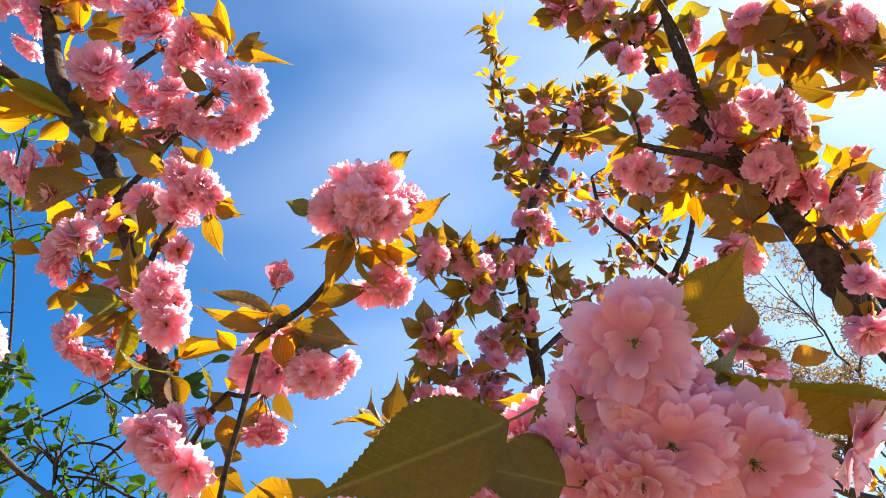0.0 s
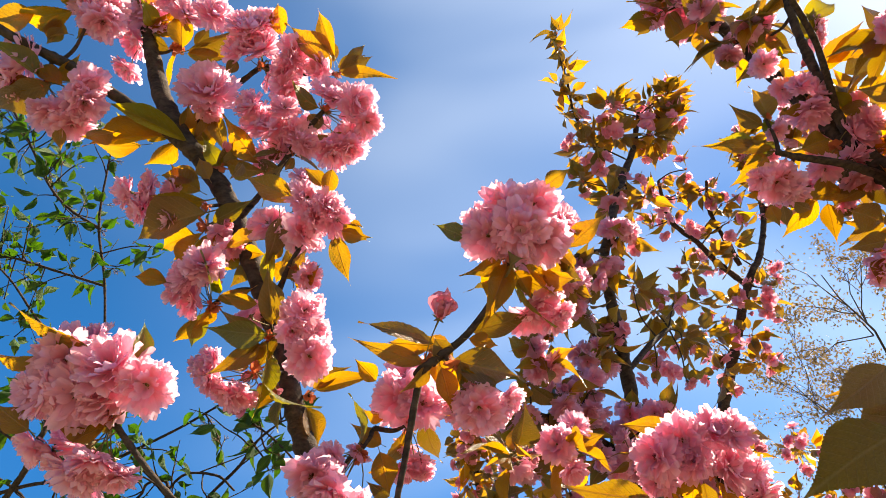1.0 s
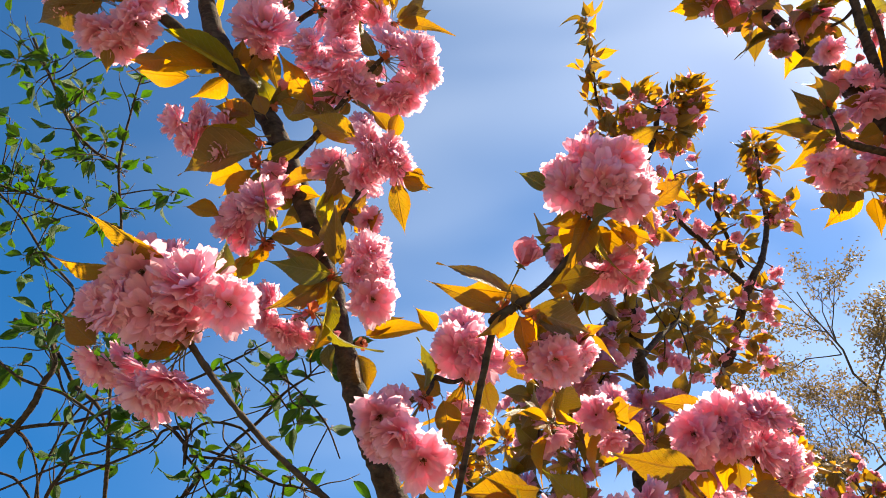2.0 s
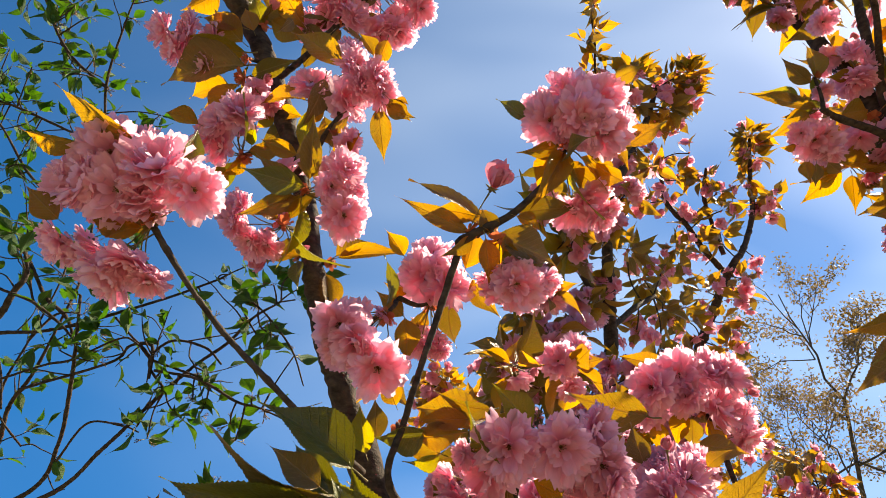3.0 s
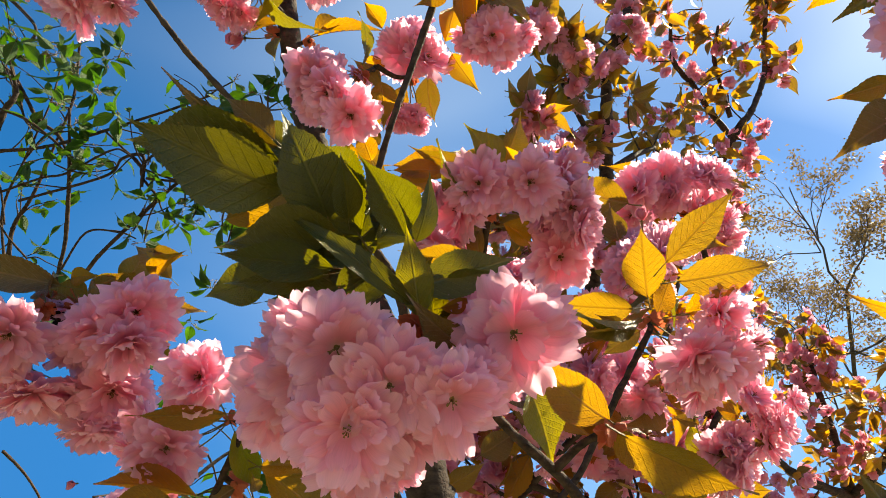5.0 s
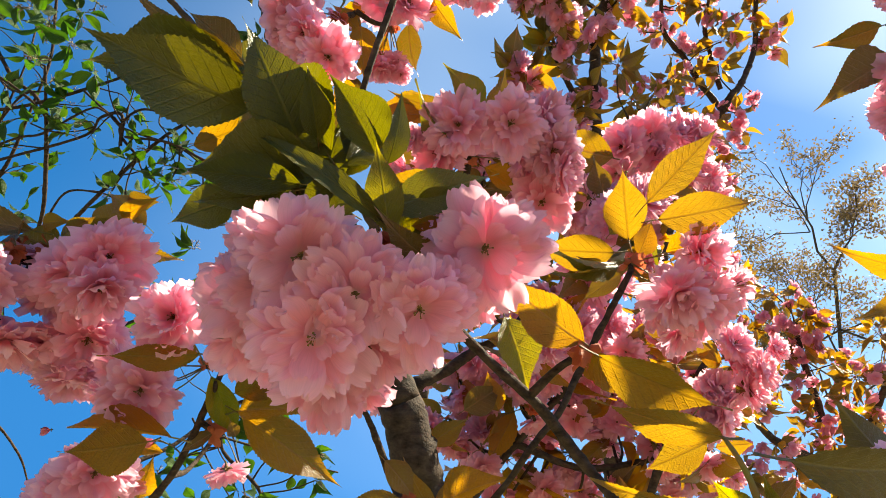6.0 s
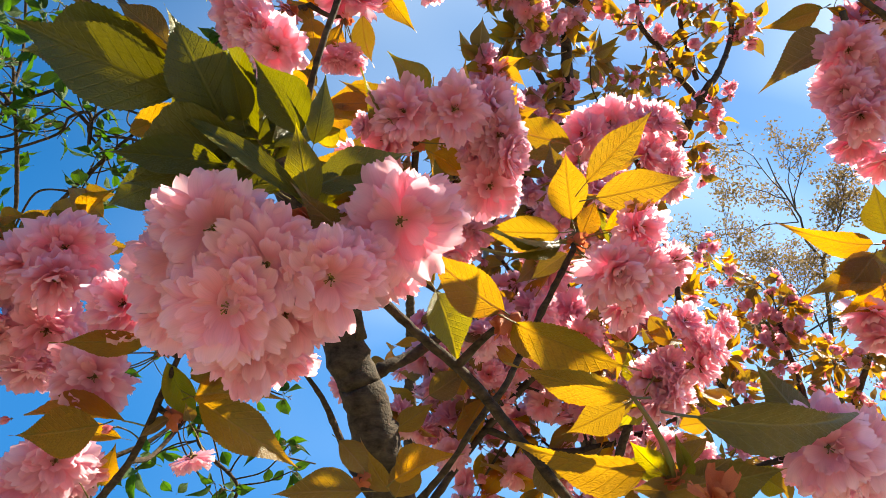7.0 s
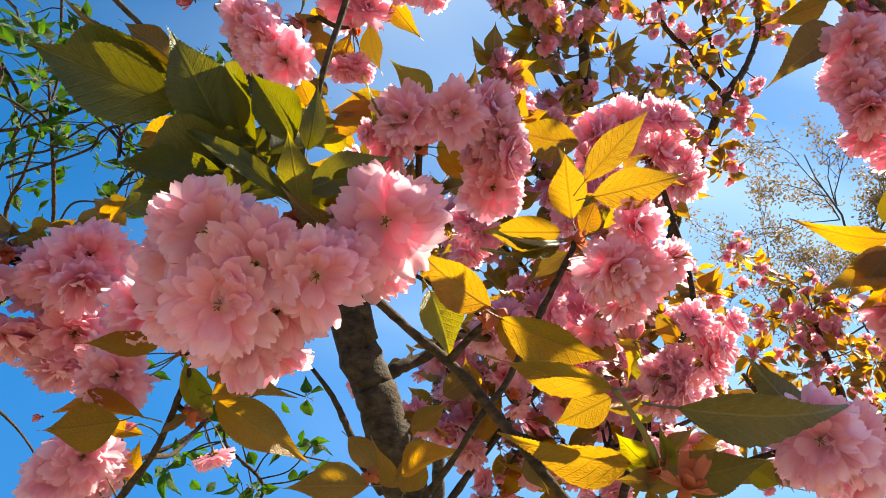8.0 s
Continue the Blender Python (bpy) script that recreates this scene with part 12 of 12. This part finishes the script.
shoots(fine_twig_h, 1, 87, reach=(0.03, 0.07))
shoots(fine_twig_i, 1, 88, reach=(0.03, 0.07))
shoots(fine_twig_j, 1, 89, reach=(0.03, 0.07))
shoots(fine_twig_k, 1, 90, reach=(0.03, 0.07))
low_green_a = bough(green_tree, [(-0.4766, 1.1038, 1.7171, 0.0024), (-0.4884, 1.1147, 1.7553, 0.0021), (-0.5064, 1.1218, 1.7901, 0.0018), (-0.5233, 1.1303, 1.8163, 0.0015)], name="twig", mat=TWIG, sides=6)
bough(green_tree, [(-0.5306, 1.0681, 1.7688, 0.0015), (-0.5187, 1.0955, 1.7779, 0.0013), (-0.5080, 1.1216, 1.7876, 0.0011)], name="twig", mat=TWIG, sides=6)
low_green_c = bough(green_tree, [(-0.5416, 1.1277, 1.7195, 0.0042), (-0.4980, 1.1619, 1.7782, 0.0037), (-0.4558, 1.1941, 1.8165, 0.0032), (-0.4138, 1.2186, 1.8691, 0.0027), (-0.3503, 1.2443, 1.9236, 0.0022)], name="twig", mat=TWIG, sides=6)
bough(green_tree, [(-0.3945, 1.2146, 1.8680, 0.0017), (-0.3845, 1.2432, 1.8535, 0.0015), (-0.3703, 1.2777, 1.8142, 0.0013), (-0.3545, 1.3122, 1.7631, 0.0011)], name="twig", mat=TWIG, sides=6)
bough(green_tree, [(-0.4386, 1.2006, 1.8618, 0.0017), (-0.4323, 1.2286, 1.8474, 0.0015), (-0.4216, 1.2607, 1.8183, 0.0013), (-0.3934, 1.2984, 1.7801, 0.0011), (-0.3734, 1.3292, 1.7549, 0.0009)], name="twig", mat=TWIG, sides=6)
low_green_f = bough(green_tree, [(-0.3759, 1.1242, 1.8217, 0.0018), (-0.3106, 1.1669, 1.8142, 0.0016), (-0.2657, 1.2001, 1.8065, 0.0014), (-0.2035, 1.2325, 1.8012, 0.0012)], name="twig", mat=TWIG, sides=6)
low_green_g = bough(green_tree, [(-0.6000, 0.9586, 1.7954, 0.0020), (-0.5951, 0.9891, 1.7865, 0.0018), (-0.5909, 1.0189, 1.7757, 0.0015), (-0.5850, 1.0503, 1.7585, 0.0013), (-0.5834, 1.0785, 1.7387, 0.0010)], name="twig", mat=TWIG, sides=6)
bough(green_tree, [(-0.5393, 1.0078, 1.9451, 0.0026), (-0.5307, 1.0404, 1.9378, 0.0023), (-0.5104, 1.0647, 1.9638, 0.0020), (-0.4911, 1.0871, 1.9898, 0.0017)], name="twig", mat=TWIG, sides=6)
leaf(low_green_a, (-0.4845, 1.0997, 1.9068), (-0.5087, 1.0817, 1.9074), 0.0156, (-0.11, -0.80, -0.48), "g")
leaf(low_green_a, (-0.4857, 1.1033, 1.8945), (-0.4569, 1.1054, 1.8888), 0.0153, (-0.53, -0.80, 0.14), "g")
leaf(low_green_a, (-0.4708, 1.1473, 1.7404), (-0.4812, 1.1274, 1.7565), 0.0158, (-0.22, -0.80, -1.07), "g")
leaf(low_green_c, (-0.3875, 1.1588, 1.8408), (-0.3897, 1.1626, 1.8159), 0.0138, (0.59, -0.80, -0.18), "g")
leaf(low_green_c, (-0.3360, 1.1785, 1.8263), (-0.3414, 1.1788, 1.8057), 0.0177, (-0.31, -0.80, -0.42), "g")
leaf(low_green_f, (-0.2853, 1.1809, 1.8673), (-0.3046, 1.1678, 1.8842), 0.0141, (-0.32, -0.80, -1.51), "g")
leaf(low_green_f, (-0.2643, 1.1799, 1.8867), (-0.2651, 1.1850, 1.8644), 0.0173, (-0.65, -0.80, 0.02), "g")
leaf(low_green_f, (-0.2621, 1.1923, 1.8432), (-0.2633, 1.1905, 1.8184), 0.0140, (-0.35, -0.80, -0.29), "g")
leaf(low_green_f, (-0.2476, 1.1995, 1.8249), (-0.2770, 1.1997, 1.8211), 0.0167, (0.44, -0.80, 0.26), "g")
leaf(low_green_f, (-0.2481, 1.2079, 1.7846), (-0.2676, 1.2037, 1.7647), 0.0159, (-0.24, -0.80, -1.26), "g")
leaf(low_green_c, (-0.4470, 1.1490, 1.7868), (-0.4283, 1.1693, 1.7842), 0.0142, (0.42, -0.80, 0.37), "g")
leaf(low_green_c, (-0.4375, 1.1518, 1.7920), (-0.4462, 1.1461, 1.8133), 0.0133, (0.06, -0.80, -0.83), "g")
leaf(low_green_a, (-0.4750, 1.1420, 1.7613), (-0.4611, 1.1562, 1.7403), 0.0157, (-0.41, -0.80, 0.15), "g")
leaf(low_green_a, (-0.5033, 1.1334, 1.7342), (-0.4839, 1.1462, 1.7484), 0.0154, (0.19, -0.80, 0.04), "g")
leaf(low_green_c, (-0.3716, 1.1691, 1.8205), (-0.3933, 1.1602, 1.8414), 0.0148, (-0.55, -0.80, -0.18), "g")
leaf(low_green_c, (-0.3403, 1.1824, 1.8034), (-0.3275, 1.1974, 1.7827), 0.0179, (0.06, -0.80, 0.28), "g")
leaf(low_green_a, (-0.5597, 1.0342, 1.9704), (-0.5438, 1.0572, 1.9681), 0.0169, (-1.17, -0.80, -0.79), "g")
leaf(low_green_g, (-0.6524, 0.9893, 1.9303), (-0.6414, 0.9919, 1.9115), 0.0175, (-0.38, -0.80, -0.11), "g")
leaf(low_green_g, (-0.6542, 1.0001, 1.9006), (-0.6617, 0.9907, 1.8864), 0.0167, (-0.12, -0.80, 0.78), "g")
leaf(low_green_f, (-0.2700, 1.2034, 1.7853), (-0.2739, 1.2180, 1.7628), 0.0152, (0.49, -0.80, -0.23), "g")
leaf(low_green_c, (-0.4120, 1.1683, 1.7555), (-0.3990, 1.1802, 1.7402), 0.0175, (-0.21, -0.80, -0.39), "g")
leaf(low_green_c, (-0.3904, 1.1780, 1.7420), (-0.3787, 1.1852, 1.7596), 0.0138, (0.34, -0.80, -0.06), "g")
FAR_FOOT, FAR_TOP = Vector((3.81, 5.08, 3.04)), Vector((3.28, 4.09, 4.09))
FAR_LEFT, FAR_RIGHT = Vector((2.69, 3.66, 4.67)), Vector((3.32, 3.70, 4.43))

# ---- the distant tree, leafing out ----
def distant_tree():
    rng = random.Random(21)
    owner = tree("distant_tree", (FAR_FOOT.x + 0.5, FAR_FOOT.y + 0.3, 0), "distant tree with sparse pale brown new leaves")
    foot = Vector((FAR_FOOT.x + 0.5, FAR_FOOT.y + 0.3, -0.02))
    bough(owner, [(*foot, 0.07), (*(foot + Vector((-0.05, -0.03, 0.6))), 0.05), (*(foot.lerp(FAR_FOOT, 0.75) + Vector((0.1, 0.05, -0.1))), 0.035), (*FAR_FOOT, 0.022), (*FAR_TOP, 0.013)], name="trunk", mat=SOIL_BARK, sides=8, bumps=0.05)
    twigs, leaves = Shape(), Shape()

    def blade(at):
        way = Vector([rng.gauss(0, 1) for _ in range(3)]).normalized()
        side = way.orthogonal().normalized()
        side = (side * math.cos(a := rng.uniform(0, 6.3)) + way.cross(side) * math.sin(a)) * rng.uniform(0.005, 0.0095)
        tip = way * rng.uniform(0.022, 0.04)
        leaves.grid([at, at + tip * 0.5 + side, at + tip * 0.5 - side + way.cross(side) * 0.3, at + tip], [(0, 0), (1, 0.5), (0, 0.5), (1, 1)], 2, 2, 0)

    def grow(start, end, thick, level):
        line = [start]
        for k in range(1, 6):
            line.append(start.lerp(end, k / 5) + Vector([rng.uniform(-1, 1) for _ in range(3)]) * (end - start).length * 0.05)
        twigs.tube(line, [thick * (1 - 0.13 * k) for k in range(6)], 5, 0)
        if level < 2:
            for _ in range(6 if level == 0 else 4):
                at = line[rng.randint(1, 4)].lerp(line[rng.randint(2, 5)], 0.5)
                way = (end - start).normalized() + Vector([rng.uniform(-0.9, 0.9) for _ in range(3)])
                grow(at, at + way.normalized() * (end - start).length * rng.uniform(0.4, 0.75), thick * 0.5, level + 1)
        if level:
            for _ in range(24 if level == 2 else 14):
                at = line[rng.randint(1, 4)].lerp(line[5], rng.random())
                for _ in range(rng.randint(2, 4)):
                    blade(at + Vector([rng.gauss(0, 0.04) for _ in range(3)]))

    up = (FAR_TOP - FAR_FOOT).normalized()
    grow(FAR_TOP, FAR_LEFT, 0.011, 0)
    grow(FAR_TOP, FAR_RIGHT, 0.011, 0)
    low = FAR_FOOT.lerp(FAR_TOP, 0.5)
    across = (FAR_RIGHT - FAR_LEFT).normalized()
    for far, high in ((-0.75, 0.55), (-0.6, 0.1), (-0.35, 0.45), (0.45, 0.6), (0.7, 0.3), (-0.5, -0.2), (0.9, 0.8), (1.2, 0.5)):
        grow(FAR_FOOT.lerp(FAR_TOP, rng.uniform(0.1, 0.8)), low + across * far + up * high + Vector((0, rng.uniform(-0.2, 0.3), 0)), 0.010, 0)
    part("branch", twigs.mesh("branch", [SOIL_BARK]), owner)
    tagged(part("foliage", leaves.mesh("foliage", [FAR_LEAF]), owner, "sparse pale brown leaves"), kind="stuff")


distant_tree()


# ---- ground ----
# never in view: a pale sheet that fills the trees from below
def ground_sheet():
    bm = bmesh.new()
    steps = [-600, -150, -40, -12, -6, -3, 0, 3, 6, 12, 40, 150, 600]
    grid = [[bm.verts.new((x, y, 0.05 * noise.noise((x * 0.2, y * 0.2, 0)) - 0.02 if max(abs(x), abs(y)) < 50 else -0.02)) for x in steps] for y in steps]
    for i in range(len(steps) - 1):
        for j in range(len(steps) - 1):
            bm.faces.new((grid[i][j], grid[i][j + 1], grid[i + 1][j + 1], grid[i + 1][j]))
    me = bpy.data.meshes.new("ground")
    bm.to_mesh(me)
    bm.free()
    me.materials.append(BOUNCE_GROUND)
    tagged(new("ground", me), "unseen ground, kept pale to bounce warm light up into the trees", "ground", kind="structure")


ground_sheet()
